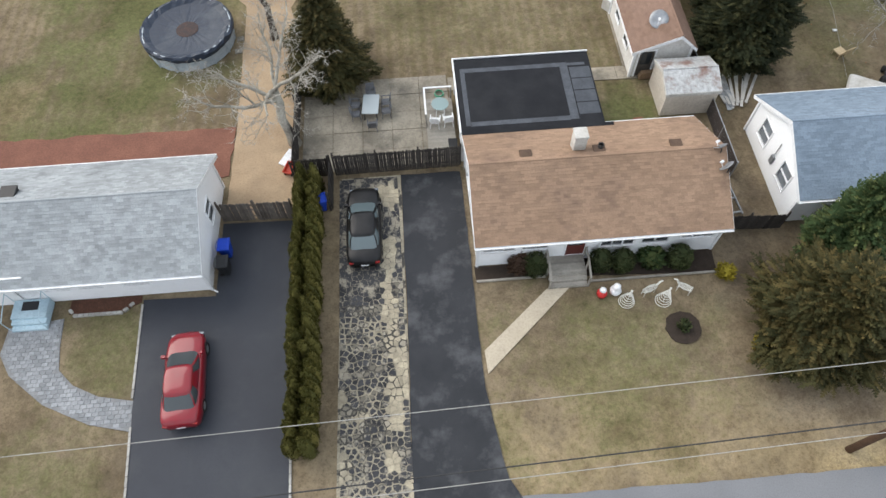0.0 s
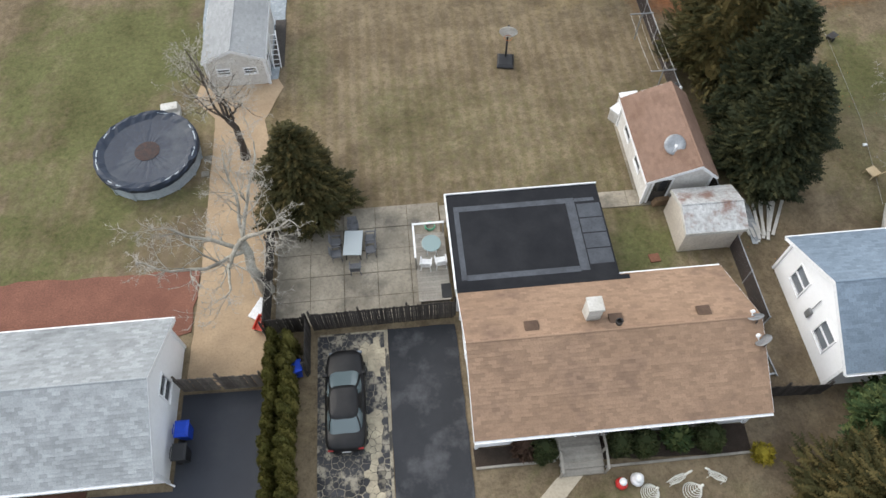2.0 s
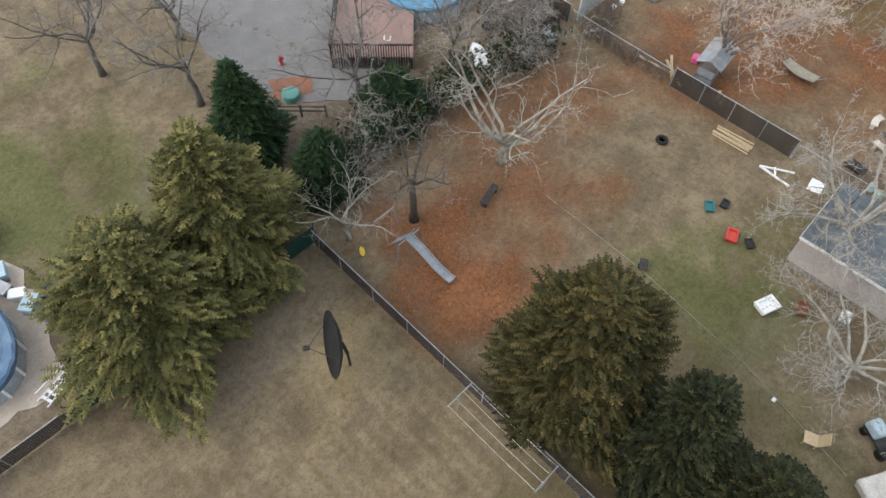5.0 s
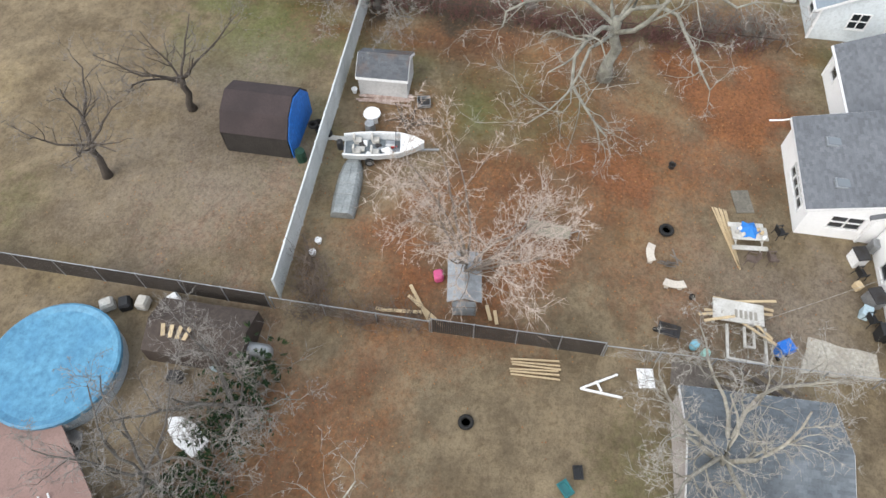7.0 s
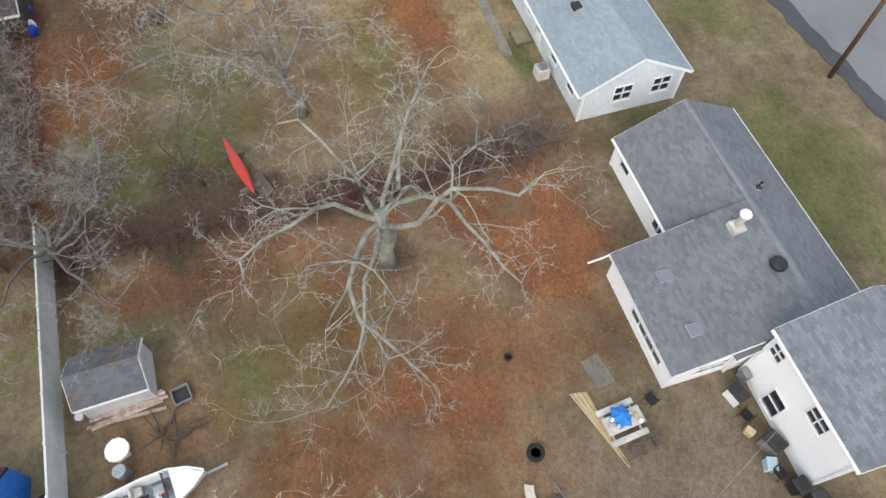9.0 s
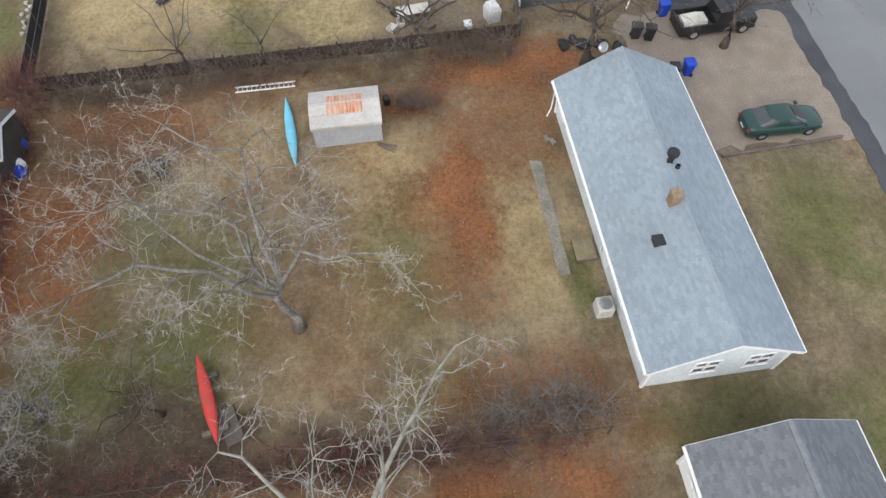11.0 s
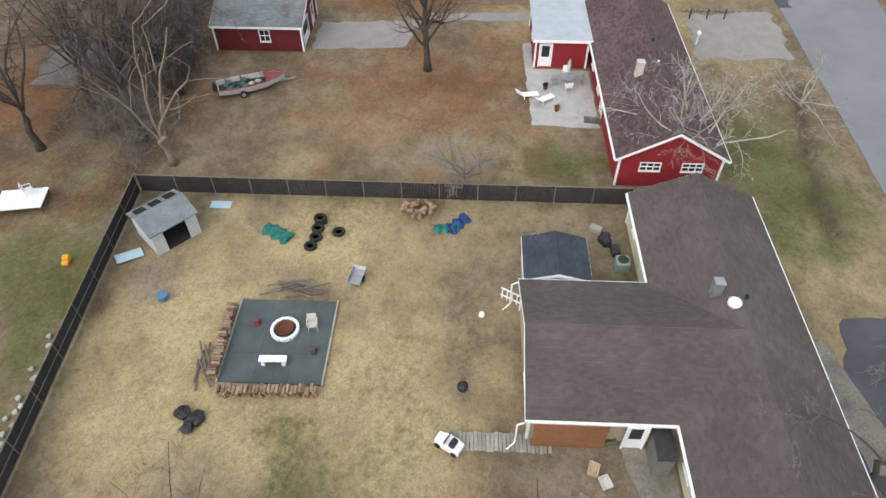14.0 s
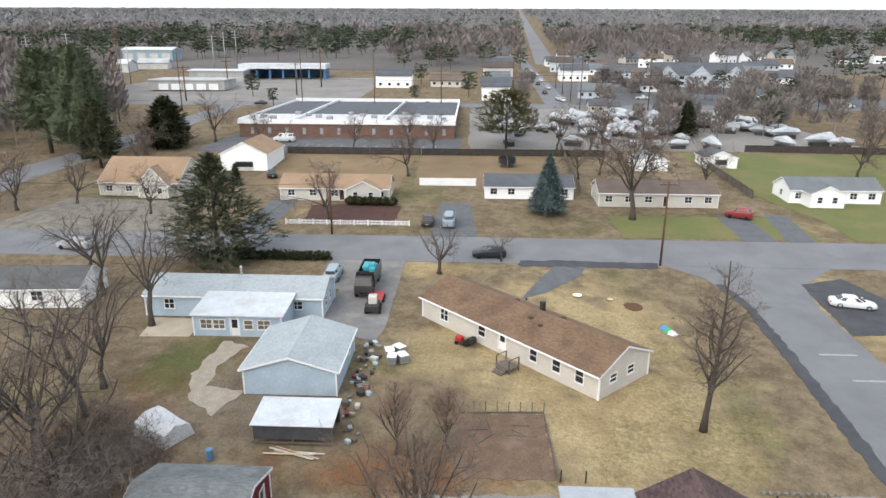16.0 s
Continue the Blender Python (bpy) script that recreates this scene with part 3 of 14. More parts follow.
def bare_tree(x, y, h, r, seed, label="leafless deciduous tree with grey-brown bark", lean=(0, 0), limbs=5, split=0.35, spread=0.9, length=0.55, up=0.06, bend=0.16,
              top=3, kids=(2, 2, 2, 1), bark=None, twig=None, thin=0.0065, name="bare_tree", z=0.0, group="", leader=False, goals=()):
    """A trunk that divides into limbs, each with finer branches down to twigs; goals are where its main limbs end."""
    rng = random.Random(seed)
    t = thing(name, label, "tree", x, y, 0, z, group)
    trunk, woods, twigs = Mesh(), Mesh(), Mesh()
    lean = Vector((lean[0], lean[1], 0))
    hs = h * split
    pts = [Vector((0, 0, -0.1)) + lean * 0 + Vector((rng.gauss(0, 0.05), rng.gauss(0, 0.05), 0)) * i + (Vector((0, 0, 1)) + lean) * hs * i / 4 for i in range(5)]
    if leader:
        pts = [(Vector((0, 0, 1)) + lean) * h * 0.95 * i / 9 + Vector((rng.gauss(0, 0.06), rng.gauss(0, 0.06), -0.1 if i == 0 else 0)) for i in range(10)]
        trunk.tube(pts, [r * 1.5] + [r * (1 - 0.1 * i) for i in range(9)], 10)
        for i in range(limbs):
            f = split + (0.96 - split) * i / limbs
            k = f * 9
            st = pts[int(k)].lerp(pts[int(k) + 1], k - int(k))
            d = Vector((math.cos(i * 2.4) * spread, math.sin(i * 2.4) * spread, 0.75)).normalized()
            branch(rng, st, d, h * length * (1.12 - f) * rng.uniform(0.75, 1.15), r * (1 - f) * 0.5 + 0.02, 0 if f < 0.6 else 1, top, woods, twigs, up, bend, kids, thin)
        limbs = 0
    elif goals:
        trunk.tube(pts, [r * 1.55, r * 1.02, r * 0.94, r * 0.87, r * 0.8], 10)
        for i, g in enumerate(goals):
            st = pts[3].lerp(pts[4], (i * 0.37) % 1.0)
            way = Vector(g) - st
            d = (way.normalized() + Vector((0, 0, 0.75))).normalized()
            branch(rng, st, d, way.length * 1.08, r * rng.uniform(0.36, 0.55), 0, top, woods, twigs, up, bend, kids, thin, Vector(g))
        limbs = 0
    else:
        trunk.tube(pts, [r * 1.55, r * 1.02, r * 0.94, r * 0.87, r * 0.8], 10)
    for i in range(limbs):
        a = 2 * math.pi * (i + rng.uniform(-0.3, 0.3)) / limbs
        d = (Vector((math.cos(a) * spread, math.sin(a) * spread, 1.0)) + lean).normalized()
        st = pts[3].lerp(pts[4], rng.uniform(0.2, 1)) if i else pts[4]
        branch(rng, st, d, h * length * rng.uniform(0.75, 1.1), r * rng.uniform(0.36, 0.52), 0, top, woods, twigs, up, bend, kids, thin)
    part("trunk", trunk, bark or BARK, t, smooth=True)
    part("branchwork", woods, bark or BARK, t, smooth=True)
    part("crown", twigs, twig or TWIG, t, "bare fine twigs", kind="stuff")
    return t


def sprays(count, rng, place, size, droop, jitter=0.35, leaves=5):
    """Many small pointed leaf sprays; place(k) gives a point and an outward way."""
    vs, fs = [], []
    for k in range(count):
        p, d = place(k)
        s = size * rng.uniform(0.7, 1.3)
        for _ in range(leaves):
            e = np.array([d[0] + rng.gauss(0, jitter), d[1] + rng.gauss(0, jitter), d[2] + droop + rng.gauss(0, jitter)])
            e /= np.linalg.norm(e) + 1e-9
            u = np.array([rng.gauss(0, 1), rng.gauss(0, 1), rng.gauss(0, 1)])
            u -= e * u.dot(e)
            u /= np.linalg.norm(u) + 1e-9
            q = np.array(p) + u * s * rng.uniform(0, 0.35)
            o = len(vs)
            w = s * rng.uniform(0.10, 0.19)
            vs += [tuple(q), tuple(q + e * s * 0.45 + u * w), tuple(q + e * s), tuple(q + e * s * 0.45 - u * w)]
            fs.append((o, o + 1, o + 2, o + 3))
    return vs, fs


def fronds(count, rng, place, size, droop, segs=7):
    """Feathery branch ends: a drooping stem with pointed blades on both sides, each frond in one piece."""
    vs, fs = [], []
    for k in range(count):
        p, d = place(k)
        s = size * rng.uniform(0.6, 1.25)
        e = Vector((d[0] + rng.gauss(0, 0.3), d[1] + rng.gauss(0, 0.3), d[2] + droop + rng.gauss(0, 0.25))).normalized()
        u = e.cross(Vector((rng.gauss(0, 0.35), rng.gauss(0, 0.35), 1))).normalized()
        q = Vector(p) - e * s * 0.55
        o = len(vs)
        axis_pts = []
        for i in range(segs + 1):
            axis_pts.append(q.copy())
            e = (e + Vector((0, 0, -0.07 + rng.gauss(0, 0.05)))).normalized()
            q = q + e * s / segs
        vs += [tuple(a) for a in axis_pts]
        for i in range(segs):
            w = s * 0.34 * (1 - i / segs) ** 0.7 * (0.55 + 0.45 * min(1, i / 2))
            for sd in (-1, 1):
                tip = axis_pts[i] + e * w * rng.uniform(0.5, 1.1) + u * sd * w * rng.uniform(0.7, 1.15) + Vector((0, 0, rng.gauss(0, 0.22) * w))
                fs.append((o + i, o + i + 1, len(vs)))
                vs.append(tuple(tip))
    return vs, fs


def conifer(x, y, h, r, seed, material, label, name="conifer", count=1800, size=0.55, base=0.06, shape=1.0, droop=-0.15, lump=0.22, core=True, bark=None, group="", belly=0.15, leaves=5, dense=1.7):
    """An evergreen: trunk, and a crown of many small sprays with an uneven outline."""
    rng = random.Random(seed)
    count, size = int(count * dense), size / dense ** 0.4
    t = thing(name, label, "tree", x, y, 0, 0, group)
    part("trunk", Mesh().tube([(0, 0, -0.1), (0, 0, h * 0.5), (0, 0, h * 0.93)], [0.03 * h * 0.6 + 0.08, 0.014 * h + 0.03, 0.02], 8), bark or BARK, t, smooth=True)
    ph = [rng.uniform(0, 6.28) for _ in range(8)]

    def radius(zf, a):
        prof = (1 - max(0, zf)) ** shape * min(1, (zf + belly) / (belly + 0.12))
        wob = 1 + lump * (0.5 * math.sin(3 * a + ph[0] + 5 * zf) + 0.5 * math.sin(5 * a + ph[1] - 9 * zf) + 0.35 * math.sin(8 * a + ph[2] + 17 * zf) + 0.3 * math.sin(zf * 31 + ph[3] + 2 * a))
        return max(0.04, r * prof * wob)

    def place(k):
        while True:
            zf = rng.random()
            if rng.random() < (1 - zf) ** (shape * 0.8) + 0.12:
                break
        a = rng.uniform(0, 2 * math.pi)
        s = rng.choice((1.0, 0.97, 0.9, 0.8, 0.65)) * rng.uniform(0.9, 1.04)
        rr = radius(zf, a) * s
        z = h * (base + (1 - base) * zf)
        return (rr * math.cos(a), rr * math.sin(a), z), (math.cos(a), math.sin(a), 0.25 + zf * 0.5)

    c = Mesh()
    if material is F_THUJA:
        c.add(*sprays(count, rng, lambda k: (lambda q: (q[0], (q[1][0] * 0.45, q[1][1] * 0.45, 1.0)))(place(k)), size * 0.8, 0.0, 0.2, leaves))
    else:
        c.add(*fronds(int(count * 0.62), rng, place, size * 1.75, droop, 6))
    if core:
        rings = []
        inner = 0.9 if material is F_THUJA else 0.66
        for i in range(9):
            zf = i / 8 * 0.95
            rings.append([(radius(zf, a) * inner * math.cos(a), radius(zf, a) * inner * math.sin(a), h * (base + (1 - base) * zf)) for a in [2 * math.pi * j / 18 for j in range(18)]])
        c.loft(rings)
    part("crown", c, material, t, kind="stuff")
    return t


def brush(name, label, pts, h, count, material, seed, width=1.5, leaf=None, leaves=0, thin=0.008):
    """A thicket of thin stems along a line."""
    rng = random.Random(seed)
    s = Mesh()
    for _ in range(count):
        i = rng.randrange(len(pts) - 1)
        f = rng.random()
        x = pts[i][0] + (pts[i + 1][0] - pts[i][0]) * f + rng.gauss(0, width * 0.4)
        y = pts[i][1] + (pts[i + 1][1] - pts[i][1]) * f + rng.gauss(0, width * 0.4)
        hh = h * rng.uniform(0.4, 1.1)
        q = Vector((x, y, -0.03))
        e = Vector((rng.gauss(0, 0.4), rng.gauss(0, 0.4), 1)).normalized()
        ps = [q.copy()]
        for _ in range(3):
            e = (e + Vector((rng.gauss(0, 0.3), rng.gauss(0, 0.3), rng.gauss(0, 0.15)))).normalized()
            q = q + e * hh / 3
            ps.append(q.copy())
            for _ in range(2):
                k = (e + Vector((rng.gauss(0, 0.7), rng.gauss(0, 0.7), rng.gauss(0, 0.4)))).normalized()
                s.spike(q, q + k * hh * rng.uniform(0.3, 0.55), thin * 1.3)
                s.spike(q + k * hh * 0.15, q + (k + Vector((rng.gauss(0, 0.5), rng.gauss(0, 0.5), 0.1))) * hh * rng.uniform(0.35, 0.5), thin)
        s.tube(ps, [thin * 2.6, thin * 2.0, thin * 1.5, thin * 0.8], 3, cap=False)
    t = thing(name, label, "bush")
    part("brushwood", s, material, t, kind="stuff")
    if leaf:
        def place(k):
            i = rng.randrange(len(pts) - 1)
            f = rng.random()
            return (pts[i][0] + (pts[i + 1][0] - pts[i][0]) * f + rng.gauss(0, width * 0.45), pts[i][1] + (pts[i + 1][1] - pts[i][1]) * f + rng.gauss(0, width * 0.45), rng.uniform(0.1, 0.9) * h), (rng.gauss(0, 1), rng.gauss(0, 1), 0.5)
        c = Mesh()
        c.add(*sprays(leaves, rng, place, 0.35, 0))
        part("foliage", c, leaf, t, kind="stuff")
    return t


def shrub(x, y, h, r, seed, material, label, group="", count=420, size=0.16):
    """A clipped evergreen shrub: dense small sprays on an upright rounded form."""
    rng = random.Random(seed)
    t = thing("shrub", label, "shrub", x, y, rng.uniform(0, 360), 0, group)

    def rad(zf):
        return r * (math.sin(min(1, zf * 1.5 + 0.35) * math.pi / 2)) * (1 - max(0, zf - 0.55) ** 2 * 3.6)

    def place(k):
        zf, a = rng.random(), rng.uniform(0, 6.283)
        rr = max(0.03, rad(zf)) * rng.uniform(0.85, 1.02) * (1 + 0.08 * math.sin(4 * a + seed) + 0.06 * math.sin(7 * a + zf * 12))
        return (rr * math.cos(a), rr * math.sin(a), h * zf), (math.cos(a), math.sin(a), 0.6)
    c = Mesh()
    c.add(*sprays(count, rng, place, size, 0.1, 0.4, 4))
    c.loft([[(max(0.02, rad(z)) * 0.86 * math.cos(a), max(0.02, rad(z)) * 0.86 * math.sin(a), h * z) for a in [2 * math.pi * j / 12 for j in range(12)]] for z in (0, 0.2, 0.4, 0.6, 0.8, 0.95)])
    part("crown", c, material, t, kind="stuff")
    part("stem", Mesh().tube([(0, 0, -0.05), (0, 0, h * 0.5)], 0.04), BARK, t)
    return t


# ---- builders: vehicles and loose things ----
def wheel(parent, x, y, r, w, m=None):
    mm = (m or Matrix()) @ Matrix.Translation((x, y, r)) @ pose(0, 0, 0, 90, 0, 0)
    ty = part("wheel", Mesh().lathe([(r * 0.62, -w / 2), (r * 0.93, -w / 2), (r, -w * 0.35), (r, w * 0.35), (r * 0.93, w / 2), (r * 0.62, w / 2), (r * 0.62, -w / 2)], 20, mm), RUBBER, parent, "black rubber tyre")
    part("rim", Mesh().lathe([(0.03, -w * 0.42), (r * 0.2, -w * 0.44), (r * 0.3, -w * 0.36), (r * 0.6, -w * 0.42), (r * 0.6, w * 0.42), (r * 0.3, w * 0.36), (r * 0.2, w * 0.44), (0.03, w * 0.42)], 14, mm), GREYM, ty)


def car(x, y, rz, body, label, L=4.65, W=1.8, H=1.45, name="sedan", style="sedan", pane=None, group=""):
    """A car, nose towards +x: lofted body and cabin, panes, wheels, lights, mirrors."""
    t = thing(name, label, "car", x, y, rz, 0, group)
    hl, hw = L / 2, W / 2
    st = [(-1.0, 0.6, 0.42, 0.6), (-0.985, 0.74, 0.32, 0.76), (-0.95, 0.86, 0.26, 0.9), (-0.88, 0.94, 0.22, 0.96), (-0.76, 0.985, 0.2, 0.985), (-0.5, 1, 0.18, 0.97), (0, 1, 0.18, 0.95), (0.35, 0.99, 0.18, 0.93), (0.6, 0.97, 0.19, 0.87), (0.82, 0.92, 0.22, 0.78), (0.94, 0.82, 0.27, 0.68), (0.985, 0.68, 0.32, 0.58), (1.0, 0.55, 0.38, 0.52)]
    if style != "sedan":
        st = [(a, b, c, d + (0.12 if a < 0.5 else 0.06)) for a, b, c, d in st]
    k = H / 1.45
    rings = []
    for fx, fw, zb, zt in st:
        w, zt, ax = hw * fw, zt * k, fx * hl
        rings.append([(ax, -w * 0.88, zb), (ax, -w * 0.97, zb + 0.1), (ax, -w, zt * 0.6 + zb * 0.2), (ax, -w * 0.985, zt * 0.8), (ax, -w * 0.93, zt - 0.05), (ax, -w * 0.78, zt), (ax, -w * 0.4, zt + 0.03), (ax, 0, zt + 0.04), (ax, w * 0.4, zt + 0.03), (ax, w * 0.78, zt), (ax, w * 0.93, zt - 0.05), (ax, w * 0.985, zt * 0.8), (ax, w, zt * 0.6 + zb * 0.2), (ax, w * 0.97, zb + 0.1), (ax, w * 0.88, zb)])
    part("body", Mesh().loft(rings), body, t, smooth=True)
    zb = 0.95 * k
    if style == "sedan":
        xs = (-0.8, -0.46, 0.12, 0.54)
    elif style == "van":
        xs = (-0.96, -0.90, 0.42, 0.68)
    else:
        xs = (-0.93, -0.72, 0.12, 0.42)
    x0, x1, x2, x3 = [a * hl for a in xs]
    zs = zb + (0.1 if style != "sedan" else 0)
    wb, wt = hw * 0.86, hw * 0.68
    def hoop(f, e=5.0, n=64):
        """An outline of the glasshouse, from its foot (0) to the roof edge (1)."""
        c, a = (x0 + x3) / 2 * (1 - f) + (x1 + x2) / 2 * f, (x3 - x0) / 2 * (1 - f) + (x2 - x1) / 2 * f
        b, z = wb * (1 - f) + wt * f + 0.05 * math.sin(f * math.pi), zs - 0.08 + (H - 0.06 - zs + 0.08) * f
        out = []
        for j in range(n):
            q = 2 * math.pi * j / n
            cq, sq = math.cos(q), math.sin(q)
            out.append(Vector((c + a * math.copysign(abs(cq) ** (2 / e), cq), b * math.copysign(abs(sq) ** (2 / e), sq), z)))
        return out
    levels = [hoop(f) for f in (0, 0.3, 0.65, 1.0)]
    roof_c = Vector(((x1 + x2) / 2, 0, H))
    crown = [[roof_c + Vector(((q.x - roof_c.x) * f, q.y * f, dz - 0.06)) for q in levels[-1]] for f, dz in ((0.96, 0.03), (0.85, 0.052), (0.4, 0.075))]
    cabin = part("cabin", Mesh().loft(levels + crown), body, t, smooth=True)
    g = pane or glass("car_glass", (0.05, 0.058, 0.062), 0.06)

    def light(name, j0, j1, lo=0.16, hi=0.93):
        """One curved pane set just proud of the cabin."""
        rows = []
        for f in (lo, 0.4, 0.7, hi):
            hp = hoop(f)
            m0 = sum(hp, Vector()) / len(hp)
            rows.append([hp[j % 64] + (hp[j % 64] - m0).normalized() * 0.012 + Vector((0, 0, 0.006)) for j in range(j0, j1 + 1)])
        part(name, Mesh().loft(rows, closed=False), g, cabin, smooth=True)
    light("windshield", -7, 7, 0.1)
    light("rear_window", 25, 39, 0.12)
    for s in (-1, 1):
        if s > 0:
            light("side_window", 10, 15)
            light("side_window", 17, 23)
        else:
            light("side_window", 49, 54)
            light("side_window", 41, 47)
        zl = zs
        part("mirror", Mesh().box(x3 - 0.35, s * hw * 0.93 - 0.09, zl + 0.02, x3 - 0.2, s * hw * 0.93 + 0.09 + s * 0.04, zl + 0.16, None, 0.02), body, t)
        part("headlight", Mesh().box(hl * 0.9, s * hw * 0.7 - 0.17, 0.56 * k, hl * 0.955, s * hw * 0.7 + 0.1, 0.68 * k, None, 0.03), PANE_L, t)
        part("tail_light", Mesh().box(-hl * 0.99, s * hw * 0.72 - 0.12, 0.66 * k, -hl * 0.955, s * hw * 0.72 + 0.12, 0.78 * k, None, 0.02), paint("red_lens", (0.3, 0.01, 0.01)), t)
        for fx in (-0.58, 0.62):
            wheel(t, fx * hl, s * (hw - 0.1), 0.325, 0.2)
    part("number_plate", Mesh().box(-hl - 0.012, -0.2, 0.5, -hl + 0.03, 0.2, 0.6), TRIM, t)
    return t


def bin_cart(x, y, rz, material, label, z=0.0):
    t = thing("wheelie_bin", label, "waste bin", x, y, rz, z, "wheeled waste bins")
    part("body", Mesh().loft([[(-a, -b, c), (a, -b, c), (a, b, c), (-a, b, c)] for a, b, c in ((0.2, 0.24, 0.06), (0.27, 0.33, 0.95), (0.3, 0.36, 0.96), (0.3, 0.36, 1.0))]), material, t)
    part("lid", Mesh().loft([[(-a, -b, c), (a, -b, c), (a, b, c), (-a, b, c)] for a, b, c in ((0.31, 0.37, 1.003), (0.31, 0.37, 1.04), (0.22, 0.28, 1.09))]), material, t)
    part("handle", Mesh().tube([(-0.36, -0.25, 1.0), (-0.38, 0, 1.0), (-0.36, 0.25, 1.0)], 0.02), material, t)
    for s in (-1, 1):
        part("wheel", Mesh().lathe([(0.03, -0.03), (0.12, -0.03), (0.12, 0.03), (0.03, 0.03)], 12, Matrix.Translation((-0.22, s * 0.26, 0.12)) @ pose(0, 0, 0, 90, 0, 0)), RUBBER, t)
    return t


def tyre(x, y, z=0.0, r=0.33, tilt=0.0, rz=0.0, label="old black rubber car tyre lying on the ground"):
    prof = [(r * 0.55, 0.02), (r * 0.75, 0.0), (r * 0.95, 0.03), (r, 0.08), (r, 0.14), (r * 0.95, 0.19), (r * 0.75, 0.22), (r * 0.55, 0.2), (r * 0.6, 0.11), (r * 0.55, 0.02)]
    return solo("tyre", Mesh().lathe(prof, 20, pose(0, 0, 0, tilt, 0, 0)), RUBBER, label, "tyre", x, y, rz, z, "old tyres", smooth=True)


def plank(x, y, z, rz, L, w, th, material, label="long sawn wooden plank lying on the ground", tilt=0.0, name="plank", group="loose planks"):
    return solo(name, Mesh().box(-L / 2, -w / 2, 0, L / 2, w / 2, th, pose(0, 0, 0, 0, tilt, 0), 0.006), material, label, "plank", x, y, rz, z, group)


def chair(x, y, rz, material, label, name="patio_chair", z=0.0, group="garden chairs"):
    t = thing(name, label, "chair", x, y, rz, z, group)
    part("seat", Mesh().box(-0.25, -0.25, 0.4, 0.25, 0.25, 0.44, None, 0.04), material, t)
    part("backrest", Mesh().box(-0.25, -0.03, 0, 0.25, 0.0, 0.5, Matrix.Translation((0, 0.25, 0.44)) @ pose(0, 0, 0, -12, 0, 0), 0.01), material, t)
    for sx in (-1, 1):
        part("armrest", Mesh().box(sx * 0.27 - 0.03, -0.22, 0.62, sx * 0.27 + 0.03, 0.27, 0.65).box(sx * 0.27 - 0.02, -0.22, 0.42, sx * 0.27 + 0.02, -0.18, 0.62), material, t)
        for sy in (-1, 1):
            part("leg", Mesh().tube([(sx * 0.22, sy * 0.22, 0.41), (sx * 0.26, sy * 0.25, 0)], 0.02), material, t)
    return t


def table(x, y, rz, L, W, material, label, h=0.74, top=None, round_top=False, name="patio_table", z=0.0):
    t = thing(name, label, "table", x, y, rz, z)
    if round_top:
        part("tabletop", Mesh().lathe([(L / 2 - 0.02, h - 0.03), (L / 2, h - 0.02), (L / 2, h), (L / 2 - 0.03, h + 0.01)], 24), top or material, t)
    else:
        part("tabletop", Mesh().box(-L / 2, -W / 2, h - 0.03, L / 2, W / 2, h, None, 0.02), top or material, t)
    for sx in (-1, 1):
        for sy in (-1, 1):
            part("leg", Mesh().tube([(sx * (L / 2 - 0.2) * (0.7 if round_top else 1), sy * (W / 2 - 0.15) * (0.7 if round_top else 1), h - 0.03), (sx * (L / 2 - 0.15) * (0.7 if round_top else 1), sy * (W / 2 - 0.1) * (0.7 if round_top else 1), 0)], 0.025), material, t)
    return t


def kayak(x, y, rz, L, material, label, z=0.0, name="kayak"):
    t = thing(name, label, "kayak", x, y, rz, z)
    rings, n = [], 13
    for i in range(n):
        f = i / (n - 1) * 2 - 1
        w = 0.31 * max(0.02, (1 - abs(f) ** 2.2))
        h = 0.17 * (1 - abs(f) ** 4) + 0.02
        lift = 0.12 * abs(f) ** 3
        rings.append([(f * L / 2, w * math.cos(a), lift + 0.16 + h * math.sin(a)) for a in [2 * math.pi * j / 12 for j in range(12)]])
    part("hull", Mesh().loft(rings), material, t, smooth=True)
    return t


# ---- ground ----
def vnoise(x, y, scale, seed):
    """Smooth random values between 0 and 1 over the plan."""
    rs = np.random.RandomState(seed)
    g = rs.rand(64, 64)
    u, v = x / scale, y / scale
    i, j = np.floor(u).astype(int), np.floor(v).astype(int)
    fu, fv = u - i, v - j
    fu, fv = fu * fu * (3 - 2 * fu), fv * fv * (3 - 2 * fv)
    a, b, c, d = g[i % 64, j % 64], g[(i + 1) % 64, j % 64], g[i % 64, (j + 1) % 64], g[(i + 1) % 64, (j + 1) % 64]
    return (a * (1 - fu) + b * fu) * (1 - fv) + (c * (1 - fu) + d * fu) * fv


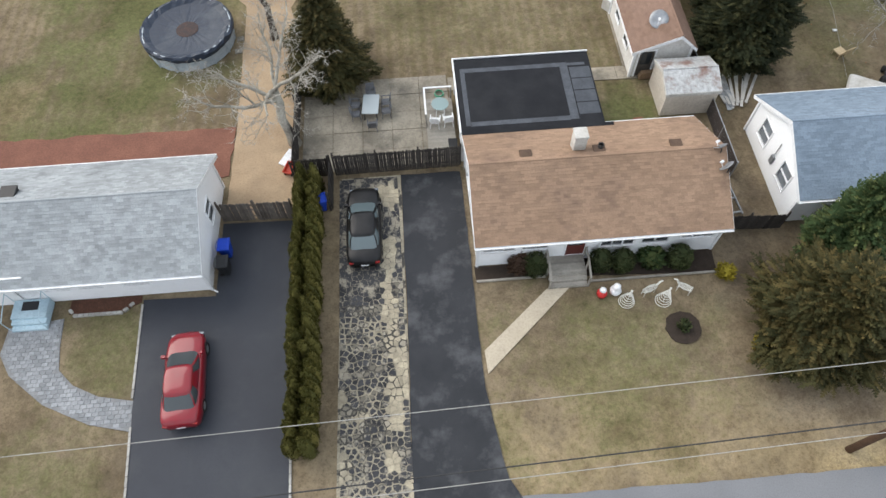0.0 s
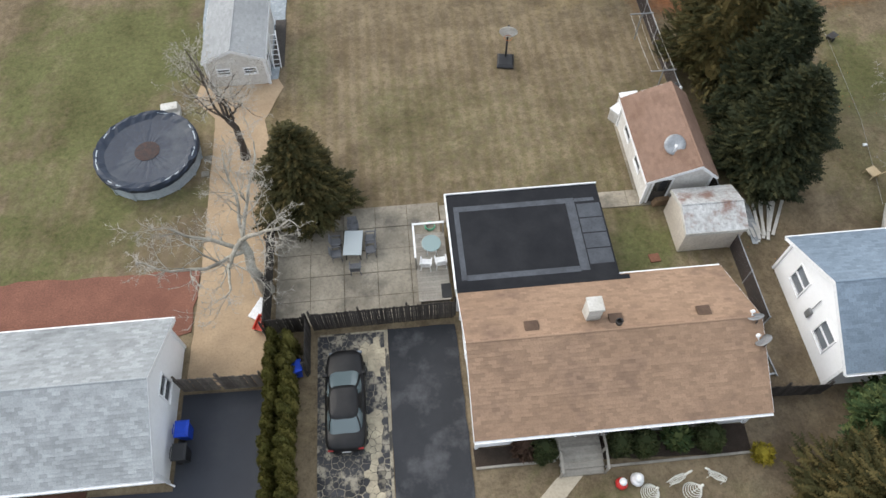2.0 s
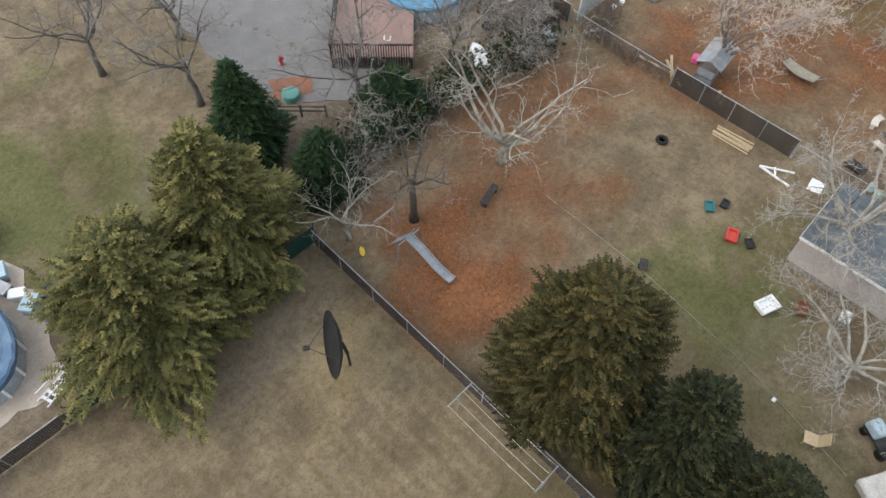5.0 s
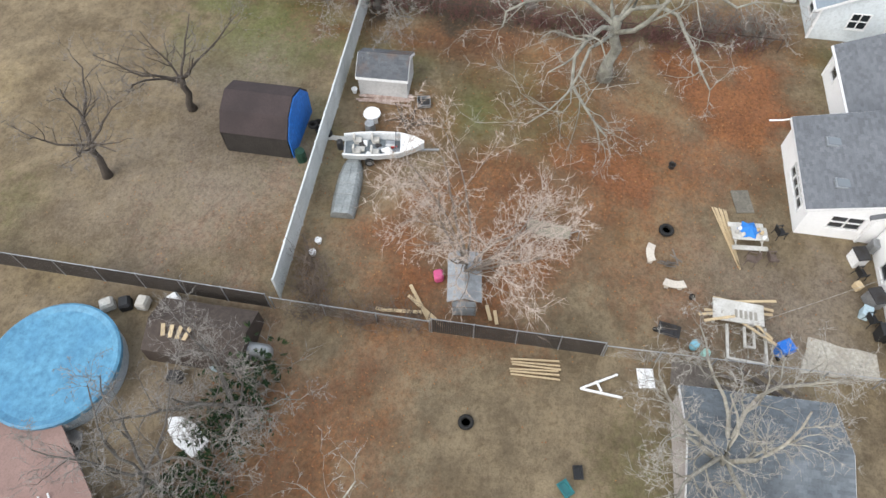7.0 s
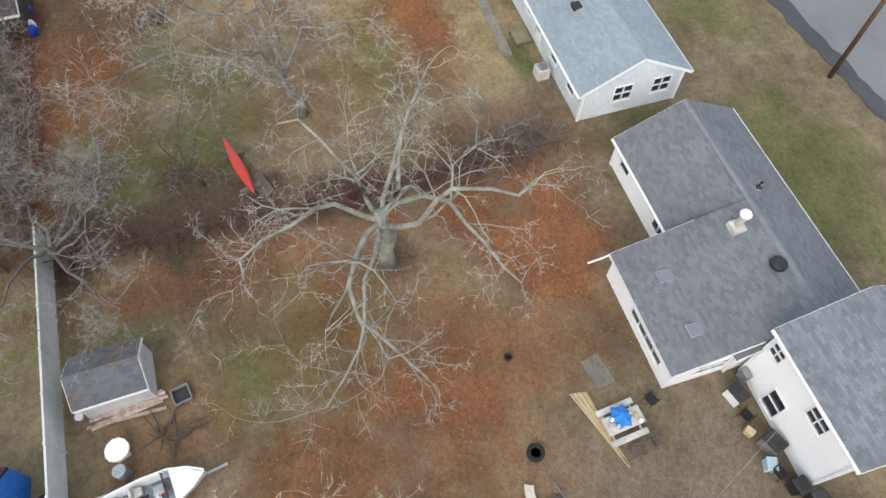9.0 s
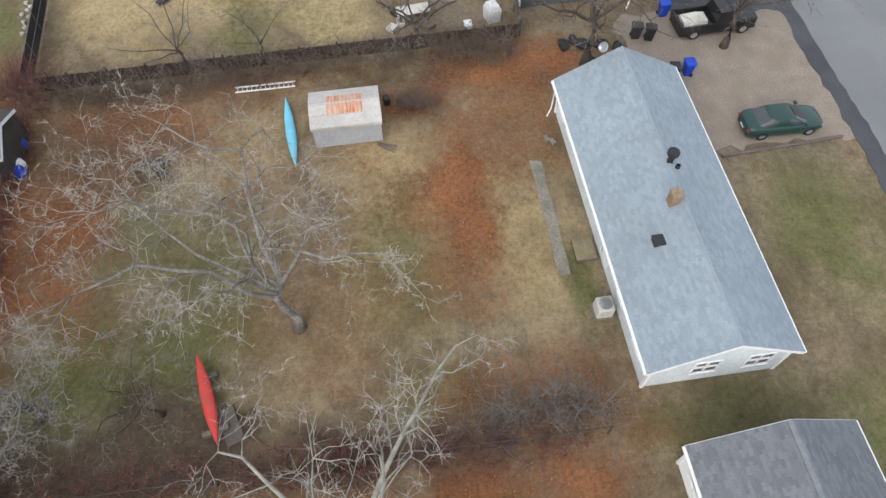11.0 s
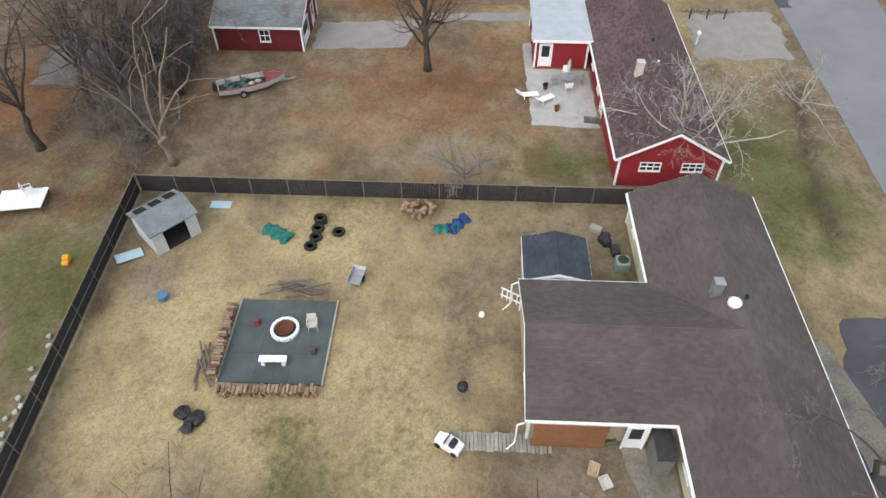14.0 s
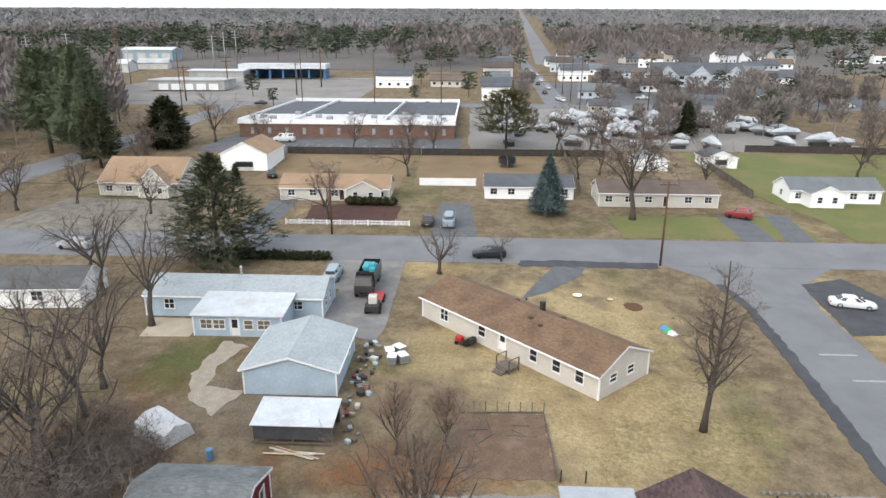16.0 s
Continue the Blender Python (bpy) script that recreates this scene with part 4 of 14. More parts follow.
# patches of ground cover: kind, centre, half sizes, strength
PATCHES = [
    ("leaf", 21.5, 47.5, 4.0, 6.0, 1.0), ("leaf", 27, 47, 7, 4, 0.75), ("leaf", 33, 52, 8, 5, 0.7), ("leaf", 24, 38, 4, 4, 0.45), ("leaf", 41.5, 47, 3, 9, 0.6),
    ("leaf", 55, 36, 6, 8, 0.75), ("leaf", 50, 44, 6, 7, 0.8), ("leaf", 63.5, 33, 3, 8, 0.95), ("leaf", 61, 42, 6, 3, 0.75), ("leaf", 64, 48, 3, 7, 0.85), ("leaf", 44, 48, 4, 6, 0.9),
    ("leaf", 67.5, 30, 3, 6, 0.7), ("leaf", 78.5, 33, 3.2, 2.2, 0.7), ("leaf", 74, 32, 4, 3, 0.75), ("leaf", 82, 33, 5, 3, 0.5), ("leaf", 86.5, 33.5, 2.2, 4.0, 1.0), ("leaf", 88.5, 27, 2.6, 5, 1.0),
    ("leaf", 88.5, 44, 2.4, 10, 0.5), ("dark_ground", 88.6, 36, 1.6, 10, 0.5), ("leaf", 75, 52, 5, 5, 0.35), ("leaf", 130, 41, 8, 9, 0.5), ("straw", 121, 36, 5, 7, 0.5), ("straw", 140, 20, 9, 7, 0.8), ("leaf", 122, 44, 6, 8, 0.35), ("leaf", 144.5, 42, 4, 9, 0.8), ("leaf", 137, 66, 9, 8, 0.7), ("leaf", 127, 62, 6, 6, 0.6),
    ("leaf", 46, 57, 4, 7, 0.3), ("leaf", 90, 58, 4, 4, 0.6), ("leaf", 70, 60, 10, 4, 0.4), ("leaf", 82, 42, 4, 5, 0.35), ("leaf", 55, 50, 5, 5, 0.5),
    ("leaf", 77, 56.6, 11, 1.5, 1.2), ("leaf", 72, 58, 8, 4, 0.7), ("leaf", 89.6, 44, 1.5, 14, 0.7), ("leaf", 58, 40, 10, 9, 0.55), ("leaf", 48, 38, 6, 8, 0.5), ("leaf", 72, 40, 8, 6, 0.4), ("bare", 79, 51, 5, 4, 0.45),
    ("leaf", 80, 54, 7, 3.5, 1.0), ("leaf", 86, 50, 3, 6, 0.7), ("green", 62, 62, 7, 6, 0.9), ("green", 60, 52, 4, 4, 0.5), ("bare", 48, 60, 6, 6, 0.9), ("green", 70, 52, 7, 5, 0.9), ("green", 76, 45, 4, 4, 0.7), ("green", 94.5, 44, 5, 3, 0.6), ("green", 64, 22, 5, 5, 0.6), ("green", 106, 60.5, 9, 2, 0.8), ("bare", 55, 62, 9, 6, 0.7), ("bare", 100, 29.5, 4, 3, 0.8), ("bare", 48, 66, 8, 6, 0.6),
    ("green", -17, 42, 9, 12, 0.95), ("green", -20, 30, 6, 5, 0.9), ("straw", -16, 55, 6, 4, 0.6), ("green", -5, 42, 1.4, 8, 0.45), ("green", 3, 33, 6, 4, 0.15), ("green", 12.5, 25.5, 2.0, 3.0, 0.8), ("green", 8, 47, 10, 5, 0.1), ("green", -15, 13, 4, 3, 0.55), ("green", -19, 7, 6, 4, 0.5),
    ("green", 9, 10, 9, 5, 0.5), ("straw", 8, 7, 9, 4, 0.45), ("green", 30, 36, 4, 6, 0.8), ("green", 27, 30, 4, 4, 0.5), ("green", 12, 66, 4, 9, 0.7), ("green", 52, 58, 6, 5, 0.6), ("green", 58, 43, 6, 3, 0.8), ("green", 56, 47, 3, 3, 0.6),
    ("green", 72, 47, 6, 5, 0.75), ("green", 78, 47, 5, 5, 0.45), ("green", 68, 35, 3, 4, 0.5), ("green", 75, 13, 9, 3.5, 0.7), ("green", 60, 13, 8, 4, 0.8), ("green", 72, 26.8, 4, 1.0, 0.8), ("green", 98, 62, 6, 4, 0.7), ("green", 108, 63, 5, 4, 0.7),
    ("green", 120, 30, 3, 3, 0.8), ("green", 121, 14, 7, 5, 0.8), ("green", 148, 18, 9, 9, 0.35), ("green", 160, 17, 12, 7, 0.3), ("green", 160, 65, 6, 5, 0.75), ("green", 97, 40, 5, 4, 0.35), ("green", 94, 45, 2, 5, 0.55), ("green", 212, 0, 5, 20, 0.7), ("bare", 250, 70, 30, 25, 0.7), ("bare", 260, 10, 30, 20, 0.6), ("green", 222, 100, 14, 14, 0.6), ("bare", 215, 125, 20, 16, 0.8), ("green", 226, 48, 8, 10, 0.5), ("leaf", 262, 112, 25, 18, 0.5), ("green", 235, -28, 30, 10, 0.55), ("green", 215, 30, 6, 14, 0.3),
    ("green", 97, 12, 9, 4, 0.4), ("green", 183, 16, 6, 4, 0.4),
    ("straw", 150, 25, 16, 12, 1.1), ("straw", 170, 24, 14, 9, 1.2), ("straw", 164, 40, 8, 6, 0.7), ("leaf", 130, 62, 16, 4, 0.8), ("leaf", 130, 70, 18, 8, 0.8), ("leaf", 150, 66, 8, 6, 0.5), ("leaf", 84, 30, 6, 6, 0.7), ("leaf", 60, 31, 5, 4, 0.5),
    ("straw", 14, 47, 3.0, 3.0, 0.6), ("straw", 98, 46, 5, 5, 0.9), ("straw", 97, 51, 4, 5, 0.7), ("straw", 110, 42, 6, 8, 0.65), ("straw", 104, 39, 5, 4, 0.5), ("straw", 155, 32, 8, 6, 0.9), ("straw", 168, 30, 10, 12, 0.8), ("straw", 175, 18, 10, 5, 0.8), ("straw", 190, 45, 3, 10, 0.9), ("straw", 162, 41, 5, 6, 0.7),
    ("straw", -14, 60, 9, 8, 0.8), ("straw", 81, 36, 4, 3, 0.6), ("straw", 83, 44, 3, 4, 0.4), ("straw", 76, 37, 4, 2, 0.5), ("straw", 172, -9, 20, 5, 0.8), ("straw", 66, 56, 30, 1.2, 0.3), ("straw", 125, 42, 6, 9, 0.4), ("straw", 110, 14, 8, 5, 0.5), ("straw", 18.5, 4.8, 4, 1.4, 0.9),
    ("bare", 12, 50.5, 6, 3, 0.6), ("bare", 0, 58, 5, 5, 0.85), ("bare", 46, 31, 5, 5, 0.7), ("bare", 44, 62, 6, 7, 0.45), ("bare", 84, 14, 7, 7, 0.85), ("bare", 88, 11, 5, 8, 0.6), ("bare", 94, 30, 3, 4, 0.7), ("bare", 152, 58, 6, 7, 0.7), ("bare", 148, 37, 5, 6, 0.55), ("bare", 152, 49, 8, 3, 0.6), ("bare", 20, 62, 7, 6, 0.75),
    ("bare", 30, 31, 4, 5, 0.4), ("bare", 17.5, 8.5, 4, 4, 0.55), ("bare", 16, 16, 3, 4, 0.5), ("bare", 108, 55, 2.0, 1.6, 0.8), ("bare", 25, 66, 9, 8, 0.6), ("bare", 145, 64, 8, 6, 0.7), ("bare", 136, 62, 8, 6, 0.3), ("bare", 38, 58, 6, 6, 0.5), ("bare", 0, 54.5, 10, 1.4, 0.7),
    ("green", 57.8, 41.5, 3.2, 3.0, 1.0), ("green", 56.5, 46.5, 4.0, 3.0, 0.9), ("green", 74.5, 35.5, 5, 4, 0.6), ("green", 61, 59.5, 5, 4, 0.8), ("green", 78, 50, 4.5, 3.5, 0.9), ("green", 29, 36.0, 4, 3.5, 0.8),
    ("leaf", 52.5, 38.5, 4.5, 4.5, 1.0), ("leaf", 60, 31, 4.5, 4.5, 1.0), ("leaf", 48.5, 41, 4, 4, 0.8), ("leaf", 19.5, 47, 3, 4, 0.85), ("leaf", 79.6, 32.0, 4.4, 1.8, 1.1), ("leaf", 76.2, 31.5, 4.0, 2.2, 1.0), ("leaf", 88.2, 28.0, 1.8, 7.0, 1.05), ("leaf", 86.8, 33.6, 2.0, 2.0, 0.95), ("straw", 75.5, 29.5, 6, 3.6, 0.9), ("straw", 81.5, 35.5, 4, 4, 0.9), ("dark_ground", 85, 52, 4.5, 6, 0.6), ("dark_ground", 77, 48, 7, 6, 0.38), ("leaf", 82.5, 37.5, 4.5, 4.0, 0.42), ("leaf", 129, 39, 11, 11, 0.72), ("leaf", 46.5, 42.5, 4, 4, 0.85), ("leaf", 87, 51, 2.6, 6, 1.0),
    ("straw", 82, 37, 3.6, 3.4, 0.9), ("straw", 84.6, 43, 3, 3, 0.6), ("straw", 101, 51, 9, 6, 0.95), ("straw", 98.5, 40, 7, 6, 0.9), ("straw", 111, 46, 5, 10, 0.85), ("straw", 104, 55, 8, 2.5, 0.8), ("straw", 164, 30, 22, 9, 1.0), ("straw", 146, 27, 7, 5, 0.9), ("straw", 158, 16, 10, 5, 0.7),
    ("green", 6, 67, 6, 10, 0.8), ("bare", 45, 28.5, 5, 4, 0.9), ("bare", 148, 34.5, 4.5, 4, 1.0), ("bare", 156, 59, 5, 4, 0.8), ("green", 160, 64.5, 8, 4, 0.9), ("green", 153, 13.0, 14, 2.5, 0.5), ("green", 119.8, 29.5, 2.4, 3, 1.0), ("green", 118, 13.5, 8, 4, 0.8),
    ("dark_ground", 67.0, 50, 3.2, 9, 1.1), ("dark_ground", 65.4, 38, 1.3, 9, 0.9), ("dark_ground", 57, 43.5, 4.5, 3.5, 0.35), ("dark_ground", 60.5, 47.5, 4.5, 3.5, 0.45), ("dark_ground", 61, 38, 1.6, 1.6, 0.8), ("dark_ground", 67, 41, 1.5, 4, 0.8), ("dark_ground", 90, 52, 1.2, 5, 0.8), ("dark_ground", 89.8, 38, 1.1, 6, 0.7), ("dark_ground", 134, 64, 16, 4.5, 0.9), ("dark_ground", 75, 59, 10, 2.2, 0.7), ("dark_ground", 27, 57.5, 9, 2.5, 0.7), ("dark_ground", 17, 16, 2.6, 5, 0.5), ("dark_ground", 122, 60, 6, 3, 0.8),
]


def cover(x, y):
    """Weights of leaf litter, green grass, bare soil, straw and dark ground at plan points."""
    out = {k: np.zeros_like(x) for k in ("leaf", "green", "bare", "straw", "dark_ground")}
    wob = (vnoise(x, y, 2.6, 3) - 0.5) * 0.9 + (vnoise(x, y, 0.9, 4) - 0.5) * 0.6
    for k, cx, cy, rx, ry, s in PATCHES:
        d = np.sqrt(((x - cx) / rx) ** 2 + ((y - cy) / ry) ** 2) + wob
        out[k] = np.maximum(out[k], s * np.clip(1.35 - d, 0, 1))
    big = vnoise(x, y, 9, 7)
    out["green"] = np.maximum(out["green"], np.clip(big - 0.62, 0, 1) * 1.2)
    out["straw"] = np.maximum(out["straw"], np.clip(vnoise(x, y, 6, 8) - 0.66, 0, 1) * 1.5)
    return out


def axis(lo, hi, step, outer):
    return np.array(sorted([-a for a in outer] + list(np.arange(lo, hi + step / 2, step)) + [hi + a for a in outer]))


gx = axis(-45.0, 225.0, 0.75, (60, 120, 250, 600, 2400, 14000))
gy = axis(-30.0, 118.0, 0.75, (40, 90, 200, 500, 2400, 9000))
GX, GY = np.meshgrid(gx, gy)
RISE, RISE_X = 0.0522, 185.0  # ground tilted up past RISE_X so its horizon fits the camera's view


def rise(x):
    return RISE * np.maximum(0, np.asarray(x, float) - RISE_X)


gz = rise(GX) - 0.012 - 0.03 * vnoise(GX, GY, 3.5, 11) - 0.012 * vnoise(GX, GY, 0.9, 12)
nx, ny = len(gx), len(gy)
gv = np.column_stack([GX.ravel(), GY.ravel(), gz.ravel()])
qi = (np.arange(ny - 1)[:, None] * nx + np.arange(nx - 1)[None, :]).ravel()
gf = np.column_stack([qi, qi + 1, qi + nx + 1, qi + nx])
gme = bpy.data.meshes.new("ground")
gme.from_pydata(gv.tolist(), [], gf.tolist())
cov = cover(GX.ravel(), GY.ravel())
inside = ((GX.ravel() > -60) & (GX.ravel() < 280) & (GY.ravel() > -60) & (GY.ravel() < 160)).astype(float)
att = gme.attributes.new("cover", "FLOAT_COLOR", "POINT")
att.data.foreach_set("color", np.column_stack([cov["leaf"] * inside, cov["green"] * inside, cov["bare"] * inside, cov["straw"] * inside]).astype(np.float32).ravel())
dark_att = gme.attributes.new("dark_ground", "FLOAT", "POINT")
dark_att.data.foreach_set("value", (cov["dark_ground"] * inside).astype(np.float32))


def ground_material():
    m = bpy.data.materials.new("winter_lawn")
    n, l, p = nodes_of(m)
    pos = n.new("ShaderNodeNewGeometry").outputs["Position"]
    at = n.new("ShaderNodeAttribute")
    at.attribute_name = "cover"
    sp = n.new("ShaderNodeSeparateColor")
    l.new(at.outputs["Color"], sp.inputs[0])
    fine = noise_of(n, l, pos, 5.0, 6, 0.75)
    mid = noise_of(n, l, pos, 0.6, 5, 0.65)
    clump = noise_of(n, l, pos, 2.0, 4, 0.7)
    base = mixer(n, l, ramp_of(n, l, mid, 0.38, 0.64), (0.24, 0.19, 0.125), (0.158, 0.126, 0.085))
    # mowing lines in the long back lawn
    sx = n.new("ShaderNodeSeparateXYZ")
    l.new(pos, sx.inputs[0])
    w = n.new("ShaderNodeMath")
    w.operation = "SINE"
    ml = n.new("ShaderNodeMath")
    ml.operation = "MULTIPLY"
    ml.inputs[1].default_value = 2 * math.pi / 0.72
    l.new(sx.outputs[0], ml.inputs[0])
    l.new(ml.outputs[0], w.inputs[0])
    lane = ramp_of(n, l, w.outputs[0], -0.6, 0.9)
    lm = n.new("ShaderNodeMath")
    lm.operation = "MULTIPLY"
    l.new(lane, lm.inputs[0])
    l.new(ramp_of(n, l, clump, 0.1, 0.7), lm.inputs[1])
    lh = n.new("ShaderNodeMath")
    lh.operation = "MULTIPLY"
    l.new(lm.outputs[0], lh.inputs[0])
    reach = n.new("ShaderNodeMath")
    reach.operation = "MULTIPLY"
    l.new(ramp_of(n, l, sx.outputs[0], 20.0, 16.0), reach.inputs[0])
    l.new(ramp_of(n, l, sx.outputs[1], 57.0, 40.0), reach.inputs[1])
    back = n.new("ShaderNodeMath")
    back.operation = "MULTIPLY"
    l.new(reach.outputs[0], back.inputs[0])
    l.new(ramp_of(n, l, sx.outputs[1], 20.0, 26.0), back.inputs[1])
    half = n.new("ShaderNodeMath")
    half.operation = "MULTIPLY"
    half.inputs[1].default_value = 0.5
    l.new(back.outputs[0], half.inputs[0])
    l.new(half.outputs[0], lh.inputs[1])
    base = mixer(n, l, lh.outputs[0], base, (0.125, 0.102, 0.045))

    def blend(base, w, col, lo, hi):
        a = n.new("ShaderNodeMath")
        a.operation = "ADD"
        l.new(w, a.inputs[0])
        s = n.new("ShaderNodeMath")
        s.operation = "MULTIPLY_ADD"
        l.new(clump, s.inputs[0])
        s.inputs[1].default_value, s.inputs[2].default_value = 0.9, -0.45
        l.new(s.outputs[0], a.inputs[1])
        return mixer(n, l, ramp_of(n, l, a.outputs[0], lo, hi), base, col)

    tan = mixer(n, l, ramp_of(n, l, clump, 0.35, 0.7), (0.43, 0.34, 0.19), (0.32, 0.25, 0.142))
    base = blend(base, at.outputs["Alpha"], tan, 0.1, 0.85)
    green = mixer(n, l, ramp_of(n, l, fine, 0.35, 0.7), (0.1, 0.112, 0.045), (0.155, 0.15, 0.068))
    base = blend(base, sp.outputs[1], green, 0.2, 0.75)
    soil = mixer(n, l, ramp_of(n, l, fine, 0.35, 0.7), (0.255, 0.212, 0.165), (0.155, 0.125, 0.098))
    base = blend(base, sp.outputs[2], soil, 0.2, 0.9)
    leaf = mixer(n, l, ramp_of(n, l, noise_of(n, l, pos, 0.45, 4, 0.65), 0.4, 0.66), (0.2, 0.092, 0.048), (0.31, 0.14, 0.06))
    leaf = mixer(n, l, ramp_of(n, l, fine, 0.38, 0.72), leaf, (0.115, 0.062, 0.04))
    leaf = mixer(n, l, ramp_of(n, l, sp.outputs[0], 0.8, 1.5), leaf, mixer(n, l, ramp_of(n, l, fine, 0.4, 0.68), (0.37, 0.15, 0.062), (0.2, 0.085, 0.045)))
    # dark brown tone for patches along fences, thickets and tree feet
    dark_tone = mixer(n, l, ramp_of(n, l, fine, 0.35, 0.7), (0.1, 0.078, 0.056), (0.062, 0.047, 0.036))
    base = blend(base, sp.outputs[0], leaf, 0.14, 0.92)
    dark_ground = n.new("ShaderNodeAttribute")
    dark_ground.attribute_name = "dark_ground"
    base = blend(base, dark_ground.outputs["Fac"], dark_tone, 0.2, 0.9)
    tuft = noise_of(n, l, pos, 11.0, 4, 0.7)
    base = mixer(n, l, ramp_of(n, l, tuft, 0.46, 0.98), base, (0.08, 0.062, 0.036))
    fleck = noise_of(n, l, pos, 3.2, 5, 0.75)
    base = mixer(n, l, ramp_of(n, l, fleck, 0.5, 0.82), base, (0.6, 0.57, 0.54), "MULTIPLY")
    base = mixer(n, l, ramp_of(n, l, fleck, 0.48, 0.2), base, (1.28, 1.25, 1.2), "MULTIPLY")
    broad = noise_of(n, l, pos, 0.22, 4, 0.6)
    base = mixer(n, l, ramp_of(n, l, broad, 0.42, 0.68), base, (0.72, 0.7, 0.68), "MULTIPLY")
    base = mixer(n, l, ramp_of(n, l, noise_of(n, l, pos, 0.9, 4, 0.7), 0.5, 0.75), base, (0.74, 0.72, 0.7), "MULTIPLY")
    l.new(base, p.inputs["Base Color"])
    p.inputs["Roughness"].default_value = 0.95
    p.inputs["Specular IOR Level"].default_value = 0.1
    b = n.new("ShaderNodeBump")
    b.inputs["Strength"].default_value, b.inputs["Distance"].default_value = 0.6, 0.04
    l.new(tuft, b.inputs["Height"])
    l.new(b.outputs[0], p.inputs["Normal"])
    return m


gme.materials.append(ground_material())
tagged(new("ground", gme), "dormant tan and green winter lawns with leaf litter", "ground", kind="structure")

# fallen leaves, thick where the litter lies
lr = np.random.RandomState(5)
lx, ly = lr.uniform(14, 150, 170000), lr.uniform(22, 70, 170000)
keep = lr.rand(len(lx)) < cover(lx, ly)["leaf"] * 0.34 + 0.01
lx, ly = lx[keep][:42000], ly[keep][:42000]
k = len(lx)
s, a = lr.uniform(0.03, 0.065, k), lr.uniform(0, 6.283, k)
lv = np.zeros((k, 4, 3))
for c, (du, dv) in enumerate(((-1, 0), (0, -0.6), (1, 0), (0, 0.6))):
    lv[:, c, 0] = lx + s * (du * np.cos(a) - dv * np.sin(a))
    lv[:, c, 1] = ly + s * (du * np.sin(a) + dv * np.cos(a))
    lv[:, c, 2] = lr.uniform(0.002, 0.04, k)
lme = bpy.data.meshes.new("fallen_leaves")
lme.from_pydata(lv.reshape(-1, 3).tolist(), [], np.arange(4 * k).reshape(-1, 4).tolist())
lme.materials.append(F_LEAF)
tagged(new("fallen_leaves", lme), "scattered russet fallen leaves on the grass", "leaves", kind="stuff")


def sheet(name, pts, material, label, category, z=0.004, depth=0.06, rag=0.0, seed=1, kind="structure", step=0.7):
    """A flat laid surface with a true edge; rag makes its outline uneven."""
    if rag:
        rng = random.Random(seed)
        out = []
        for i, p in enumerate(pts):
            q = pts[(i + 1) % len(pts)]
            n = max(1, int(math.dist(p, q) / step))
            for j in range(n):
                out.append((p[0] + (q[0] - p[0]) * j / n + rng.uniform(-rag, rag), p[1] + (q[1] - p[1]) * j / n + rng.uniform(-rag, rag)))
        pts = out
    bm = bmesh.new()
    f = bm.faces.new([bm.verts.new((x, y, z)) for x, y in pts])
    f.normal_update()
    if f.normal.z < 0:
        f.normal_flip()
    ex = bmesh.ops.extrude_face_region(bm, geom=[f])
    for v in ex["geom"]:
        if isinstance(v, bmesh.types.BMVert):
            v.co.z -= depth
    bmesh.ops.recalc_face_normals(bm, faces=bm.faces)
    bmesh.ops.triangulate(bm, faces=bm.faces)
    me = bpy.data.meshes.new(name)
    bm.to_mesh(me)
    bm.free()
    me.materials.append(material)
    return tagged(new(name, me), label, category, kind=kind)


# streets
N_EDGE = [(-120, 4.4), (3, 4.8), (19, 4.8), (40, 5.8), (62, 7.2), (75, 8.4), (110, 8.0), (144, 6.7), (166, 4.6), (178, 3.7), (188, 5.0), (193.2, 9.0)]
sheet("road", N_EDGE + [(193.2, -14), (186, -7), (178, -5.2), (144, -3.0), (75, -1.2), (40, -3.4), (-120, -5)], ROADM, "worn grey asphalt residential street", "road", 0.006, rag=0.05)
sheet("cross_road", [(193.3, -160), (206.3, -160), (206.3, 190), (193.3, 190)], ROADM, "worn grey asphalt cross street", "road", 0.006)
EDGE_DARK = mat("dark_patched_asphalt", (0.05, 0.052, 0.06), (0.075, 0.077, 0.085), 0.4, 18, 0.85, bump=0.4)
sheet("road_shoulder", [(144, 6.9), (166, 4.8), (178, 3.9), (186, 4.6), (186, 3.3), (178, 2.6), (166, 3.5), (144, 5.6)], EDGE_DARK, "dark crumbling asphalt road edge", "road", 0.012, rag=0.16, seed=4)
sheet("road_shoulder", [(75, 8.6), (110, 8.2), (110, 7.1), (75, 7.4), (60, 6.3), (48, 5.4), (48, 6.4), (60, 7.4)], EDGE_DARK, "dark crumbling asphalt road edge", "road", 0.012, rag=0.14, seed=5)
sheet("road_patch", [(192.0, 10), (192.0, 30), (194.6, 30), (194.9, 24), (194.4, 10)], EDGE_DARK, "dark patched asphalt at the street edge", "road", 0.014, rag=0.3, seed=6)
LINE = mat("worn_road_paint", (0.42, 0.42, 0.41), (0.25, 0.255, 0.26), 3, 20, 0.8, bump=0.1)
for x0, y0 in ((160.0, -0.6), (165.5, -0.2)):
    sheet("road_marking", [(x0, y0 - 2.6), (x0 + 0.35, y0 - 2.6), (x0 + 0.35, y0 + 1.2), (x0, y0 + 1.2)], LINE, "worn white paint line on the street", "road marking", 0.016, 0.004)


